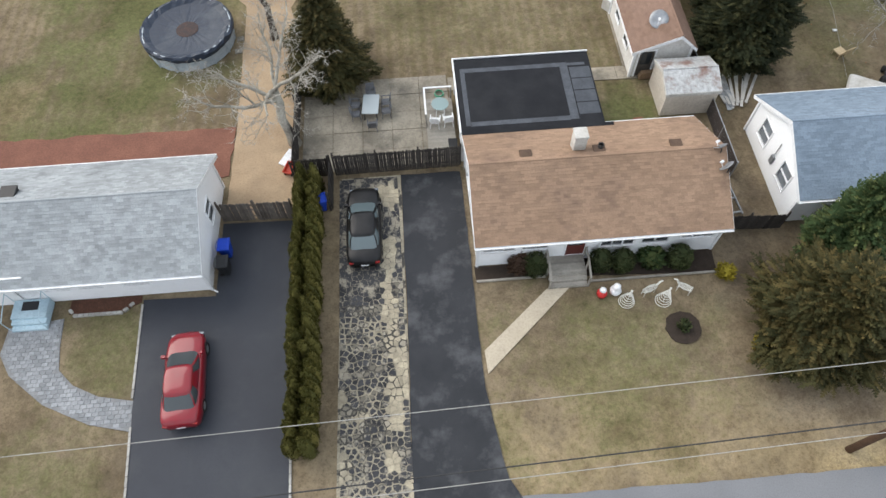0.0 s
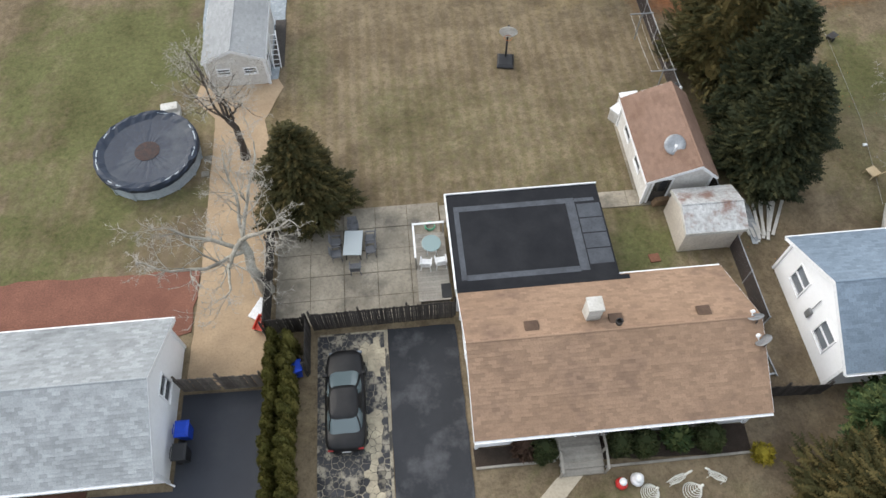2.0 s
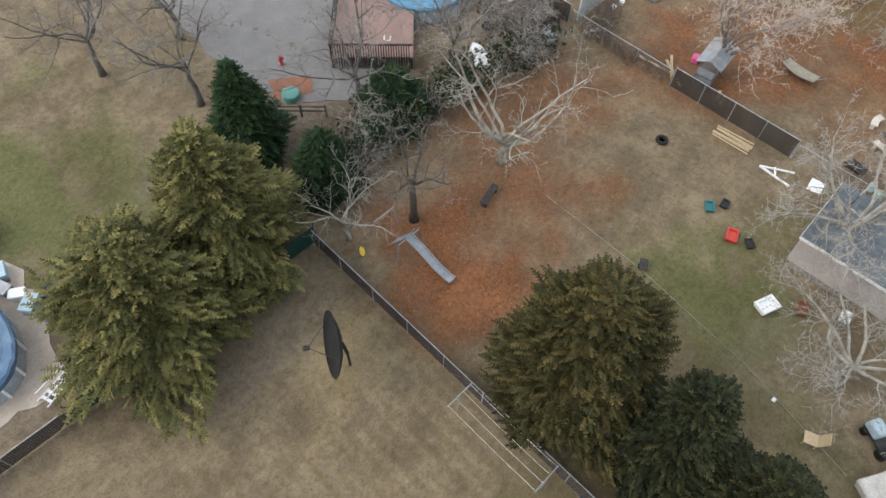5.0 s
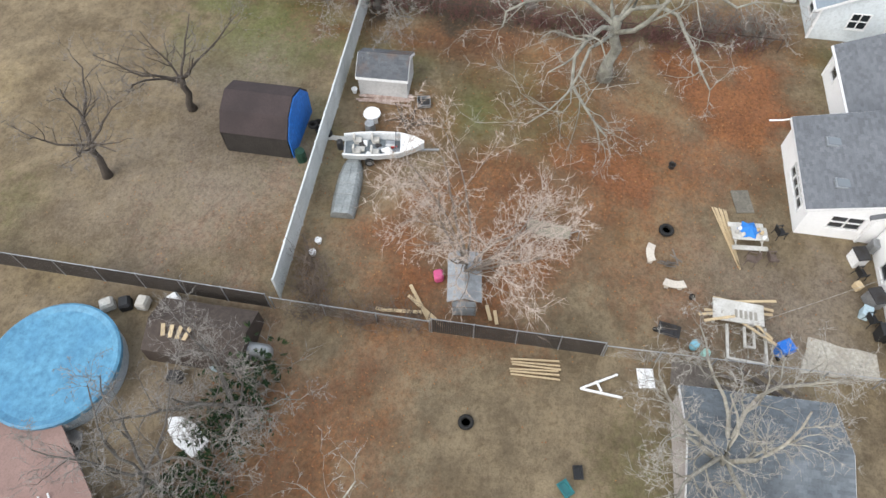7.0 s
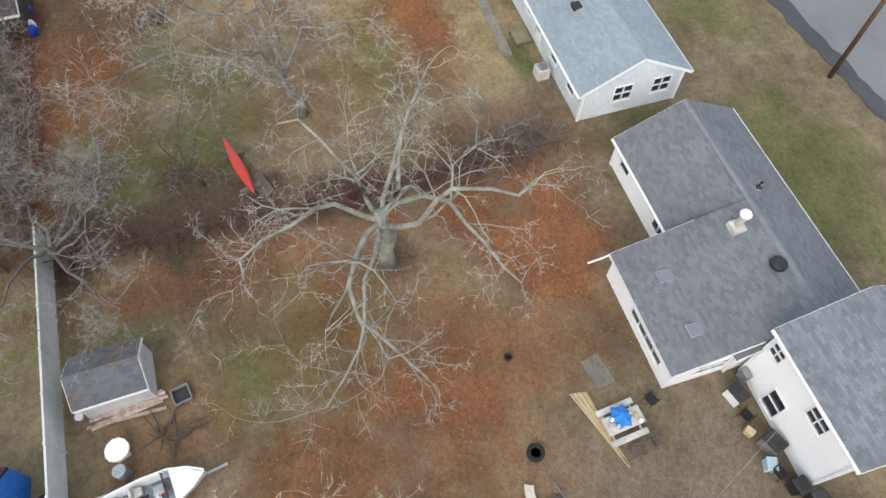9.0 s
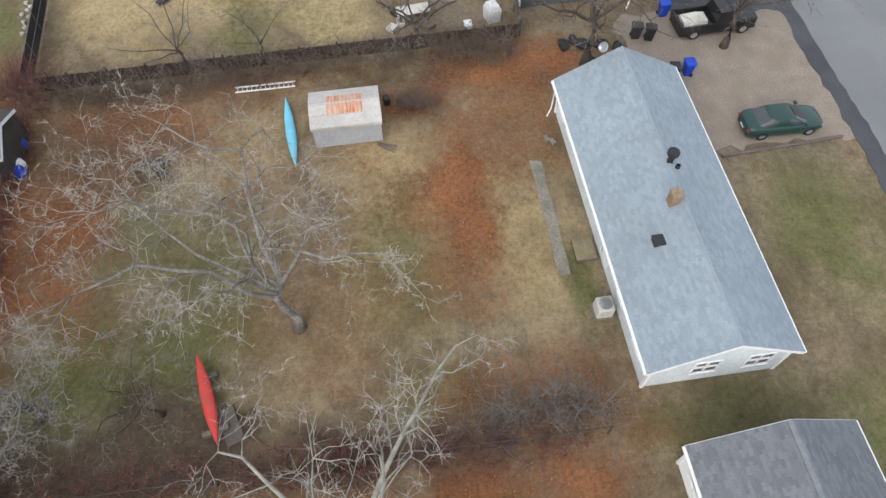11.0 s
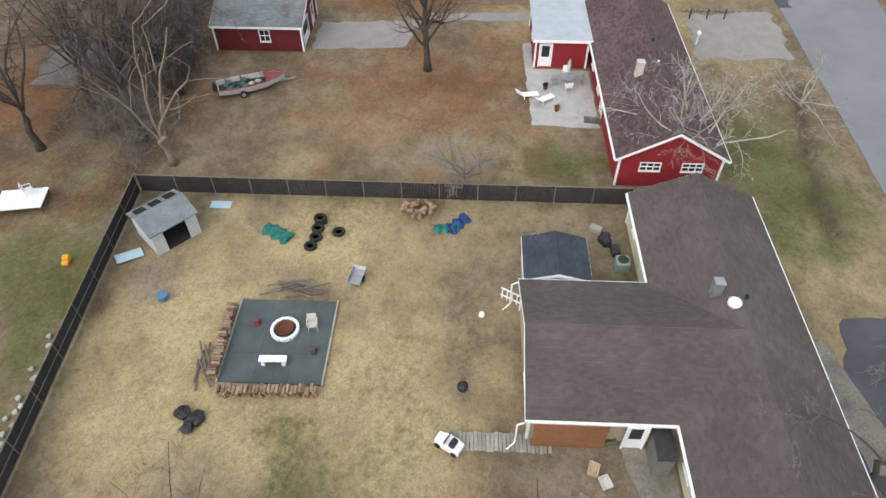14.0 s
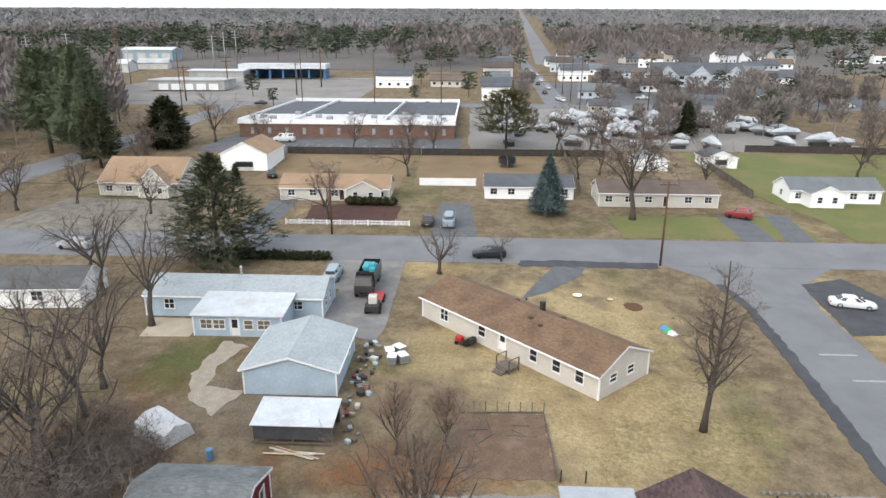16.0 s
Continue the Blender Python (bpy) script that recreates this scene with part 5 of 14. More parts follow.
# ---- first property: tan-roofed house, driveways, back yard ----
a = thing("house", "white single-storey house with tan shingle roof", "house", 8.65, 19.25, 0)
RED_DOOR = paint("dark_red_door", (0.1, 0.02, 0.015), 0.5, 0.2)
house_block(a, Matrix(), 12.1, 6.3, 2.62, 4.25, WHITE, R_TAN, 0.4, 0.2, seed=11,
            wins=[("s", -5.0, 1.45, 1.5, 0.75, 2), ("s", -3.2, 1.45, 1.2, 0.75, 1), ("s", 0.9, 1.2, 1.6, 1.0, 2), ("s", 2.8, 1.2, 1.3, 1.0, 1), ("s", 4.9, 1.45, 1.5, 0.75, 2), ("w", -1.2, 1.2, 0.9, 1.1, 0), ("e", 1.0, 1.2, 0.9, 1.1, 0)],
            doors=[("s", -1.15, 0.95, 2.05, RED_DOOR, 0.45)])
chimney(a, -0.75, 0.95, 3.6, 4.95, 0.3, OLDWHITE)
for x, y in ((-3.4, 0.55), (0.2, 0.55), (4.0, 0.55)):
    roof_vent(a, x, y, 4.05, mat("brown_vent", (0.12, 0.075, 0.05), None, 2, 10, 0.7), 0.22, 0.17)
vent_pipe(a, -2.1, 1.5, 3.75, TRIM, 0.3)
vent_pipe(a, 2.5, 1.4, 3.75, DARKM, 0.3)
MEMB = mat("black_roof_membrane", (0.012, 0.013, 0.016), (0.022, 0.023, 0.026), 0.6, 9, 0.75, bump=0.3, stain=(0.028, 0.029, 0.032), stain_amt=0.6, spec=0.15)
MEMB_G = mat("grey_seam_coating", (0.085, 0.095, 0.11), (0.055, 0.06, 0.07), 2.0, 9, 0.7, bump=0.3)
MEMB_S = mat("grey_patch_sheet", (0.07, 0.078, 0.09), (0.045, 0.05, 0.06), 1.2, 9, 0.6, bump=0.3)
ext = thing("house_extension", "white rear extension with a black flat roof", "house", 6.25, 25.4)
house_block(ext, Matrix(), 7.5, 5.0, 2.5, 2.5, WHITE, MEMB, roof=False, wins=[("n", 1.5, 1.0, 1.4, 1.1, 1), ("n", -1.8, 1.0, 1.4, 1.1, 1), ("e", 0, 1.0, 1.2, 1.1, 1)], doors=[("w", 0.6, 0.95, 2.05, TRIM, 0.3)])
flat = part("roof", Mesh().box(-3.85, -2.75, 2.51, 3.8, 2.62, 2.66), MEMB, ext, "black rubber roof membrane")
part("roof_edge", Mesh().box(-3.87, 2.621, 2.5, 3.82, 2.68, 2.74).box(-3.93, -2.75, 2.5, -3.851, 2.68, 2.73), TRIM, ext)
part("seam", Mesh().box(-3.55, 1.55, 2.661, 2.5, 1.85, 2.672).box(-3.55, -2.3, 2.661, -3.3, 1.54, 2.672).box(2.05, -2.3, 2.661, 2.5, 1.54, 2.672).box(-3.29, -2.35, 2.661, 2.04, -2.05, 2.672).box(2.51, 1.6, 2.661, 3.5, 1.8, 2.671), MEMB_G, flat, "grey sealed seam")
for i in range(4):
    part("patch_sheet", Mesh().box(2.56, -2.0 + i * 0.88, 2.661, 3.72, -1.18 + i * 0.88, 2.67, None, 0.004), MEMB_S, flat)
part("sealed_joint", Mesh().box(-3.85, -2.98, 2.55, 4.2, -2.752, 2.78), MEMB, ext)
dish(14.55, 19.1, 4.12, 0.32, 200, 40, "grey satellite dish on the tan shingle roof", post=0.4)
dish(14.75, 18.2, 3.72, 0.36, 220, 35, "grey satellite dish at the roof edge", post=0.4)

# front stoop
st = thing("front_steps", "weathered grey wooden front stoop with railings", "steps", 7.05, 15.35)
for i, (y0, z) in enumerate(((-0.85, 0.15), (-0.6, 0.3), (-0.35, 0.45))):
    for j in range(4):
        part("tread", Mesh().box(-0.95, y0 + j * 0.062, z - 0.04, 0.95, y0 + j * 0.062 + 0.058, z), DECKWOOD, st)
    part("riser", Mesh().box(-0.95, y0 - 0.02, 0, 0.95, y0 - 0.002, z - 0.04), DECKWOOD, st)
for j in range(7):
    part("deck_board", Mesh().box(-0.95, -0.1 + j * 0.122, 0.41, 0.95, -0.1 + j * 0.122 + 0.115, 0.45), DECKWOOD, st)
for sx in (-1, 1):
    for y in (-0.85, -0.05, 0.7):
        part("post", Mesh().box(sx * 0.98 - 0.045, y - 0.045, 0, sx * 0.98 + 0.045, y + 0.045, 1.25 if y > -0.5 else 0.95, None, 0.01), DECKWOOD, st)
    part("handrail", Mesh().add([(sx * 0.98 + dx, y, z + dz) for y, z in ((-0.9, 0.9), (-0.05, 1.2), (0.74, 1.2)) for dx in (-0.05, 0.05) for dz in (0, 0.05)], [(0, 2, 6, 4), (1, 5, 7, 3), (0, 4, 5, 1), (2, 3, 7, 6), (4, 6, 10, 8), (5, 9, 11, 7), (4, 8, 9, 5), (6, 7, 11, 10)]), DECKWOOD, st)
sheet("front_bed", [(2.5, 16.05), (6.0, 16.05), (6.0, 15.25), (2.45, 15.2)], MULCH, "dark mulch bed along the house front", "flower bed", 0.02, rag=0.05)
sheet("front_bed", [(8.1, 16.05), (14.7, 16.05), (14.7, 14.75), (8.1, 15.1)], MULCH, "dark mulch bed with a timber edge", "flower bed", 0.02, rag=0.05)
for x0, x1, y in ((2.5, 6.0, 15.15), (8.1, 14.75, 14.7)):
    solo("bed_edging", Mesh().box(0, 0, -0.02, x1 - x0, 0.1, 0.09, None, 0.015), DECKWOOD, "low weathered timber edging of the bed", "edging", x0, y)
for i, (x, y, h, r) in enumerate(((5.45, 15.55, 1.35, 0.55), (8.75, 15.5, 1.35, 0.5), (9.85, 15.45, 1.2, 0.55), (12.75, 15.4, 1.3, 0.58))):
    shrub(x, y, h, r, 20 + i, F_SHRUB, "clipped rounded evergreen shrub beside the house", "front shrubs")
shrub(11.4, 15.6, 0.8, 0.5, 31, F_PINE, "loose light green shrub in the front bed", "front shrubs", 160, 0.3)
shrub(4.7, 15.8, 0.9, 0.45, 33, mat("dry_shrub", (0.1, 0.06, 0.04), None, 3, 12, 0.9), "small brown dormant shrub in the front bed", "front shrubs", 160, 0.3)
for x, y in ((15.0, 14.6), (15.6, 10.6)):
    shrub(x, y, 0.5, 0.4, 41, foliage("yellow_shrub", (0.25, 0.2, 0.02), (0.18, 0.15, 0.02), (0.35, 0.28, 0.04)), "small yellow-leaved shrub on the lawn", "yellow shrubs", 120, 0.2)
sheet("front_walk", [(5.95, 14.5), (7.1, 14.5), (2.55, 10.35), (2.5, 11.5)], CONC_T, "diagonal tan concrete garden walk", "path", 0.02)
sheet("mulch_ring", [(12.2 + 0.85 * math.cos(i * 0.314), 11.9 + 0.85 * math.sin(i * 0.314)) for i in range(20)], MULCH, "round dark mulch ring in the lawn", "flower bed", 0.03, rag=0.04)
shrub(12.2, 11.9, 0.35, 0.22, 44, F_SHRUB, "tiny young shrub in a mulch ring", "yellow shrubs", 60, 0.2)

# winter decorations
WIREM = mat("white_wire", (0.75, 0.74, 0.68), (0.6, 0.6, 0.55), 3, 20, 0.5, bump=0.0)


def spiral_tree(x, y, h, r):
    t = thing("spiral_tree", "white wire spiral cone tree decoration on the lawn", "decoration", x, y, 0, 0, "lawn decorations")
    pts = [((r * (1 - i / 120)) * math.cos(i * 0.42), (r * (1 - i / 120)) * math.sin(i * 0.42), h * i / 120) for i in range(120)]
    part("spiral", Mesh().tube(pts, 0.018, 4), WIREM, t)
    part("pole", Mesh().tube([(0, 0, 0), (0, 0, h + 0.05)], 0.015), WIREM, t)
    part("star", Mesh().lathe([(0.01, h + 0.02), (0.07, h + 0.08), (0.01, h + 0.16)], 5), WIREM, t)


spiral_tree(9.75, 13.45, 1.15, 0.42)
spiral_tree(11.55, 13.35, 1.35, 0.42)


def snow_figure(x, y, hat):
    m = Mesh().lathe([(0.02, 0), (0.26, 0.05), (0.3, 0.2), (0.24, 0.38), (0.17, 0.42), (0.2, 0.52), (0.18, 0.66), (0.1, 0.74), (0.02, 0.76)], 16)
    ob = solo("snowman_figure", m, TRIM, "white plastic snowman lawn ornament" if not hat else "red and white plastic lawn ornament", "ornament", x, y, 0, 0, "lawn decorations", smooth=True)
    return ob


snow_figure(9.3, 14.05, 0)
sn = thing("gnome_ornament", "red and white round plastic lawn ornament", "ornament", 8.6, 13.95, 0, 0, "lawn decorations")
part("body", Mesh().lathe([(0.02, 0), (0.24, 0.04), (0.27, 0.2), (0.2, 0.4), (0.05, 0.46)], 14), paint("red_plastic", (0.5, 0.03, 0.03)), sn, smooth=True)
part("head", Mesh().lathe([(0.05, 0.42), (0.17, 0.5), (0.15, 0.62), (0.02, 0.7)], 12), TRIM, sn, smooth=True)
for i, (x, y) in enumerate(((10.9, 13.85), (12.65, 13.8))):
    d = thing("wire_deer", "white wire frame animal lawn decoration", "decoration", x, y, 20 + i * 130, 0, "lawn decorations")
    b = Mesh()
    rng = random.Random(i)
    for k in range(14):
        a0 = k * 0.45
        b.tube([(-0.35, 0.1 * math.cos(a0), 0.5 + 0.12 * math.sin(a0)), (0.0, 0.15 * math.cos(a0), 0.5 + 0.16 * math.sin(a0)), (0.35, 0.1 * math.cos(a0), 0.55 + 0.1 * math.sin(a0))], 0.012, 4)
    part("body", b, WIREM, d)
    for sx in (-0.3, 0.3):
        for sy in (-0.1, 0.1):
            part("leg", Mesh().tube([(sx, sy, 0.5), (sx, sy, 0)], 0.015, 4), WIREM, d)
    part("neck", Mesh().tube([(0.35, 0, 0.58), (0.5, 0, 0.85), (0.66, 0, 0.82)], [0.05, 0.05, 0.03], 6), WIREM, d)

# driveway of the tan-roofed house: asphalt lane and flagged lane
sheet("driveway", [(-1.0, 22.2), (2.3, 22.2), (2.35, 16.0), (2.3, 10.4), (2.5, 8.2), (2.9, 5.6), (3.4, 4.75), (-1.3, 4.75), (-1.1, 12)], ASPH_W, "patched worn dark asphalt driveway lane", "driveway", 0.016, rag=0.03)
flag = sheet("driveway_flagged", [(-4.55, 4.75), (-1.32, 4.75), (-1.12, 12), (-1.02, 22.2), (-4.3, 22.2)], mat("cream_mortar", (0.46, 0.41, 0.31), (0.3, 0.265, 0.195), 1.5, 10, 0.95, bump=0.5, stain=(0.05, 0.048, 0.045), stain_amt=0.95, stain_scale=0.8, stain_top=0.56), "flagged stone driveway lane with cream joints", "driveway", 0.014)
sheet("driveway_b", [(-14.2, 15.6), (-10.6, 15.5), (-10.6, 19.8), (-6.8, 19.7), (-6.55, 4.7), (-13.45, 4.7), (-13.9, 10)], ASPH, "freshly sealed black asphalt driveway", "driveway", 0.02)
CURB = mat("pale_kerb_stone", (0.42, 0.41, 0.38), (0.3, 0.29, 0.27), 1, 10, 0.9, bump=0.3, obj=0.15)
kb = thing("driveway_edging", "pale Belgian block edging along the driveway", "edging", kind="structure")
km = Mesh().box(-0.055, 0, -0.03, 0.055, 0.42, 0.06, None, 0.015).data("edging_block")
for i in range(24):
    y = 4.8 + i * 0.44
    x = -13.5 - 0.4 * min(1, (y - 4.8) / 5) if y < 10 else -13.95 - 0.05 * (y - 10)
    if not 8.9 < y < 10.4:
        part("edging_block", km, CURB, kb, m=pose(x, y, 0, 0, 0, 3))
for i in range(8):
    part("edging_block", km, CURB, kb, m=pose(-6.5 - 0.012 * i, 4.8 + i * 0.44, 0, 0, 0, 1))

# car pair
car(-11.45, 11.1, 93, paint("red_car_paint", (0.21, 0.006, 0.014), 0.28, 0.6), "red four-door sedan parked on black asphalt", 4.6, 1.82, 1.45)
car(-3.05, 18.7, 90, paint("black_car_paint", (0.006, 0.006, 0.007), 0.4, 0.05), "black four-door sedan parked on the flagged lane", 4.75, 1.82, 1.43, pane=glass("grey_car_glass", (0.10, 0.13, 0.14), 0.12))

# thuja hedge
def thuja(seed):
    """A clipped thuja of several upright plumes."""
    rng = random.Random(seed)
    t = thing("thuja", "tall clipped olive-green thuja in a hedge row", "hedge", 0, 0, 0, 0, "thuja hedge")
    part("trunk", Mesh().tube([(0, 0, -0.1), (0, 0, 1.2)], [0.07, 0.04], 6), BARK, t)
    c = Mesh()
    for k, (ox, oy) in enumerate(((-0.36, -0.2), (0.3, -0.26), (-0.28, 0.26), (0.36, 0.2))):
        ox, oy, h, r0 = ox + rng.uniform(-0.06, 0.06), oy + rng.uniform(-0.06, 0.06), rng.uniform(2.1, 2.75), rng.uniform(0.3, 0.36)

        def rad(zf):
            return r0 * (0.75 + zf if zf < 0.25 else (1 - ((zf - 0.25) / 0.75) ** 2.2) ** 0.75)
        c.loft([[(ox + (rad(q / 9) * 0.95 + rng.uniform(-0.02, 0.02)) * math.cos(a * 0.628), oy + (rad(q / 9) * 0.95 + rng.uniform(-0.02, 0.02)) * math.sin(a * 0.628), h * q / 9) for a in range(10)] for q in range(10)])

        def place(_):
            zf, a = rng.random() ** 0.8, rng.uniform(0, 6.28)
            rr = rad(zf)
            return (ox + rr * math.cos(a), oy + rr * math.sin(a), h * zf - 0.08), (0.4 * math.cos(a), 0.4 * math.sin(a), 1.0)
        c.add(*sprays(260, rng, place, 0.15, 0.0, 0.22, 3))
    part("crown", c, F_THUJA, t, kind="stuff")
    return t


hedge = []
for i in range(20):
    random.seed(100 + i)
    if i < 3:
        hedge.append(thuja(60 + i))
        hedge[i].matrix_basis = pose(-5.95, 7.6 + i * 0.72, 0)
    else:
        copy_thing(hedge[i % 3], pose(-5.95 + random.uniform(-0.06, 0.06), 7.6 + i * 0.72, random.uniform(-0.15, 0.0), random.uniform(-2, 2), 0, random.choice((0, 180)) + random.uniform(-12, 12)))

# stockade fences and bins
board_fence("stockade_fence", "dark weathered wooden stockade fence behind the driveway", (-4.6, 22.5), (2.35, 22.55), 1.75, DKWOOD, 0.09, 0.01, seed=7, ragged=0.06)
board_fence("stockade_fence", "dark weathered wooden fence beside the hedge", (-4.75, 20.2), (-4.75, 22.6), 1.6, DKWOOD, 0.1, 0.01, seed=8)
board_fence("stockade_fence", "dark weathered wooden boundary fence", (-6.75, 22.4), (-6.7, 29.5), 1.6, DKWOOD, 0.12, 0.01, seed=9)
board_fence("stockade_fence", "dark weathered wooden fence closing the bin corner", (-6.7, 22.5), (-4.8, 22.5), 1.6, DKWOOD, 0.1, 0.01, seed=10)
board_fence("wooden_gate", "grey weathered wooden double gate across the driveway", (-10.6, 19.95), (-8.75, 19.9), 1.6, OLDWOOD, 0.16, 0.012, seed=11)
board_fence("wooden_gate", "grey weathered wooden double gate across the driveway", (-8.7, 19.9), (-6.8, 19.85), 1.6, OLDWOOD, 0.16, 0.012, seed=12)
bin_cart(-5.9, 21.7, -90, BLACKP, "black wheeled waste bin beside the fence")
bin_cart(-5.35, 20.3, -80, BLUEP, "blue wheeled recycling bin beside the hedge")
bin_cart(-10.15, 17.9, 0, BLUEP, "blue wheeled recycling bin against the white house")
bin_cart(-10.15, 16.9, 0, BLACKP, "black wheeled waste bin against the white house")

# grey-roofed neighbour house
b = thing("house", "white single-storey house with light grey shingle roof", "house", -19.1, 19.05)
house_block(b, Matrix(), 16.6, 6.3, 2.45, 4.15, WHITE, R_GREY, 0.42, 0.25, seed=12,
            wins=[("s", 1.2, 1.3, 1.0, 0.9, 0), ("s", 2.8, 1.3, 1.0, 0.9, 0), ("s", 5.0, 1.3, 1.2, 0.9, 1), ("e", 0.5, 1.2, 0.9, 1.1, 0), ("n", 3, 1.2, 1.2, 1.0, 1)],
            doors=[("s", -0.35, 0.95, 2.05, TRIM, 0.5)])
roof_vent(b, -0.6, 0.85, 3.8, BLACKP, 0.3, 0.22)
vent_pipe(b, -0.7, 1.6, 3.5, TRIM, 0.35)
vent_pipe(b, 2.2, 2.9, 2.75, DARKM, 0.3)
part("downspout", Mesh().tube([(8.35, -3.4, 2.3), (8.38, -3.3, 2.1), (8.38, -3.25, 0.15), (8.6, -3.35, 0.05)], 0.04), TRIM, b)
PALEBLUE = mat("pale_blue_paint", (0.45, 0.58, 0.64), (0.36, 0.48, 0.55), 1, 9, 0.7, bump=0.2)
ps = thing("front_steps", "pale blue painted front steps with a dark mat", "steps", -19.5, 15.1)
for i, (y0, z) in enumerate(((-0.75, 0.16), (-0.5, 0.33), (-0.25, 0.5))):
    part("step", Mesh().box(-0.85, y0, 0, 0.85, y0 + 0.25 if i < 2 else 0.75, z, None, 0.01), PALEBLUE, ps)
part("door_mat", Mesh().box(-0.4, 0.15, 0.502, 0.4, 0.62, 0.52), BLACKP, ps)
for sx in (-0.88, 0.88):
    part("railing", Mesh().tube([(sx, -0.7, 0.2), (sx, -0.7, 1.0), (sx, 0.7, 1.35), (sx, 0.7, 0.5)], 0.025), PALEBLUE, ps)
PAVER = mat("grey_pavers", (0.30, 0.31, 0.32), (0.22, 0.23, 0.24), 1.2, 8, 0.9, bump=0.3, obj=0.18)
WALK_B = [(-20.6, 14.6), (-18.0, 14.9), (-17.9, 13.4), (-17.7, 12.2), (-16.9, 11.4), (-15.6, 10.75), (-13.9, 10.4), (-13.75, 8.95), (-15.8, 9.45), (-18.1, 10.55), (-20.0, 12.1), (-20.7, 13.2)]
walk_b = sheet("paver_walk", WALK_B, mat("paver_joint", (0.25, 0.255, 0.26), None, 2, 10, 0.95), "curved grey paver garden walk", "path", 0.01)
sheet("front_bed", [(-17.8, 15.6), (-17.8, 15.1), (-15.3, 15.0), (-14.3, 15.5), (-14.3, 15.85), (-17.8, 15.85)], mat("red_mulch", (0.12, 0.055, 0.035), None, 2, 16, 0.95, bump=0.8), "reddish mulch bed along the grey-roofed house", "flower bed", 0.03)
be = thing("bed_stones", "row of pale scalloped edging stones", "edging", kind="structure")
sm = Mesh().box(-0.13, -0.08, -0.02, 0.13, 0.08, 0.13, None, 0.03).data("edging_stone")
for i in range(12):
    part("edging_stone", sm, CURB, be, m=pose(-17.7 + i * 0.27, 14.98 + (0.4 * (max(0, i - 9) / 2) ** 1.5) + (0.25 if i == 0 else 0), 0, 0, 0, (i > 9) * 35 - (i < 1) * 50))

# side yard: tan paver strip, red gravel strip, round pool
sheet("paver_strip", [(-10.5, 20.1), (-6.85, 20.0), (-6.85, 31.5), (-7.6, 36.6), (-6.6, 39.2), (-7.2, 40.6), (-11.6, 40.6), (-12.0, 38.6), (-10.6, 37.0), (-10.4, 28)], mat("tan_pavers", (0.42, 0.31, 0.2), (0.33, 0.24, 0.155), 0.6, 9, 0.92, bump=0.4, stain=(0.25, 0.19, 0.13), stain_amt=0.5), "tan paver strip beside the houses", "path", 0.01, rag=0.04)
sheet("gravel_strip", [(-40, 24.0), (-10.6, 22.9), (-10.55, 26.5), (-40, 26.9)], mat("red_gravel", (0.27, 0.125, 0.085), (0.19, 0.085, 0.06), 0.7, 12, 0.95, bump=0.6), "red brick gravel strip behind the house", "path", 0.008, rag=0.12)
pl = thing("swimming_pool", "round above-ground pool under a dark winter cover", "pool", -13.85, 34.0)
COVER = mat("dark_pool_cover", (0.018, 0.028, 0.05), (0.03, 0.042, 0.066), 0.7, 4, 0.5, bump=0.9, stain=(0.07, 0.08, 0.09), stain_amt=0.5)
POOLW = mat("pale_pool_wall", (0.42, 0.47, 0.51), (0.33, 0.38, 0.42), 2, 8, 0.5, bump=0.1)
part("pool_wall", Mesh().lathe([(2.72, 0), (2.74, 1.15), (2.68, 1.15), (2.66, 0)], 40), POOLW, pl)
for i in range(14):
    an = i * 2 * math.pi / 14
    part("upright", Mesh().box(2.745, -0.06, 0, 2.79, 0.06, 0.95, pose(0, 0, 0, 0, 0, math.degrees(an)), 0.01), POOLW, pl)
rg = random.Random(9)
rings = []
for r, z in ((2.86, 0.86), (2.88, 1.1), (2.8, 1.2), (2.6, 1.17), (2.3, 1.02), (1.4, 0.95), (0.5, 0.93), (0.05, 0.93)):
    rings.append([((r + (rg.uniform(-0.04, 0.04) if r > 2 else 0)) * math.cos(k * math.pi / 28), (r + (rg.uniform(-0.04, 0.04) if r > 2 else 0)) * math.sin(k * math.pi / 28), z + (rg.uniform(-0.09, 0.05) if r > 2.5 else rg.uniform(-0.01, 0.01))) for k in range(56)])
cov_ob = part("winter_cover", Mesh().loft(rings, closed=True), COVER, pl)
part("leaf_patch", Mesh().lathe([(0.7, 0.955), (0.62, 0.962), (0.05, 0.965)], 18), mat("sodden_leaves", (0.085, 0.045, 0.035), (0.05, 0.04, 0.04), 3, 12, 0.8, bump=0.5), cov_ob, "sodden brown leaves on the cover")
solo("pool_step", Mesh().box(-0.55, -0.5, 0, 0.55, 0.5, 0.35, None, 0.05).box(-0.5, -0.1, 0.351, 0.5, 0.5, 0.6, None, 0.04), OLDWHITE, "white plastic pool entry step", "steps", -13.2, 37.5, 8)
for x, y in ((-10.75, 33.9), (-10.8, 32.8)):
    solo("stepping_stone", Mesh().box(-0.22, -0.2, -0.02, 0.22, 0.2, 0.05, None, 0.02), CONC, "square concrete stepping stone in the grass", "paving", x, y, 6, 0, "stepping stones")
sl = solo("snow_sled", Mesh().loft([[(x, -0.22, 0.03 + 0.2 * max(0, x - 0.3)), (x, 0.22, 0.03 + 0.2 * max(0, x - 0.3)), (x, 0.25, 0.12), (x, -0.25, 0.12)] for x in (-0.55, 0.2, 0.6)]), TRIM, "white plastic sled on the pavers", "sled", -7.35, 23.9, 60)
wg = thing("toy_wagon", "red and white toy wagon on the pavers", "toy", -7.15, 23.0, 70)
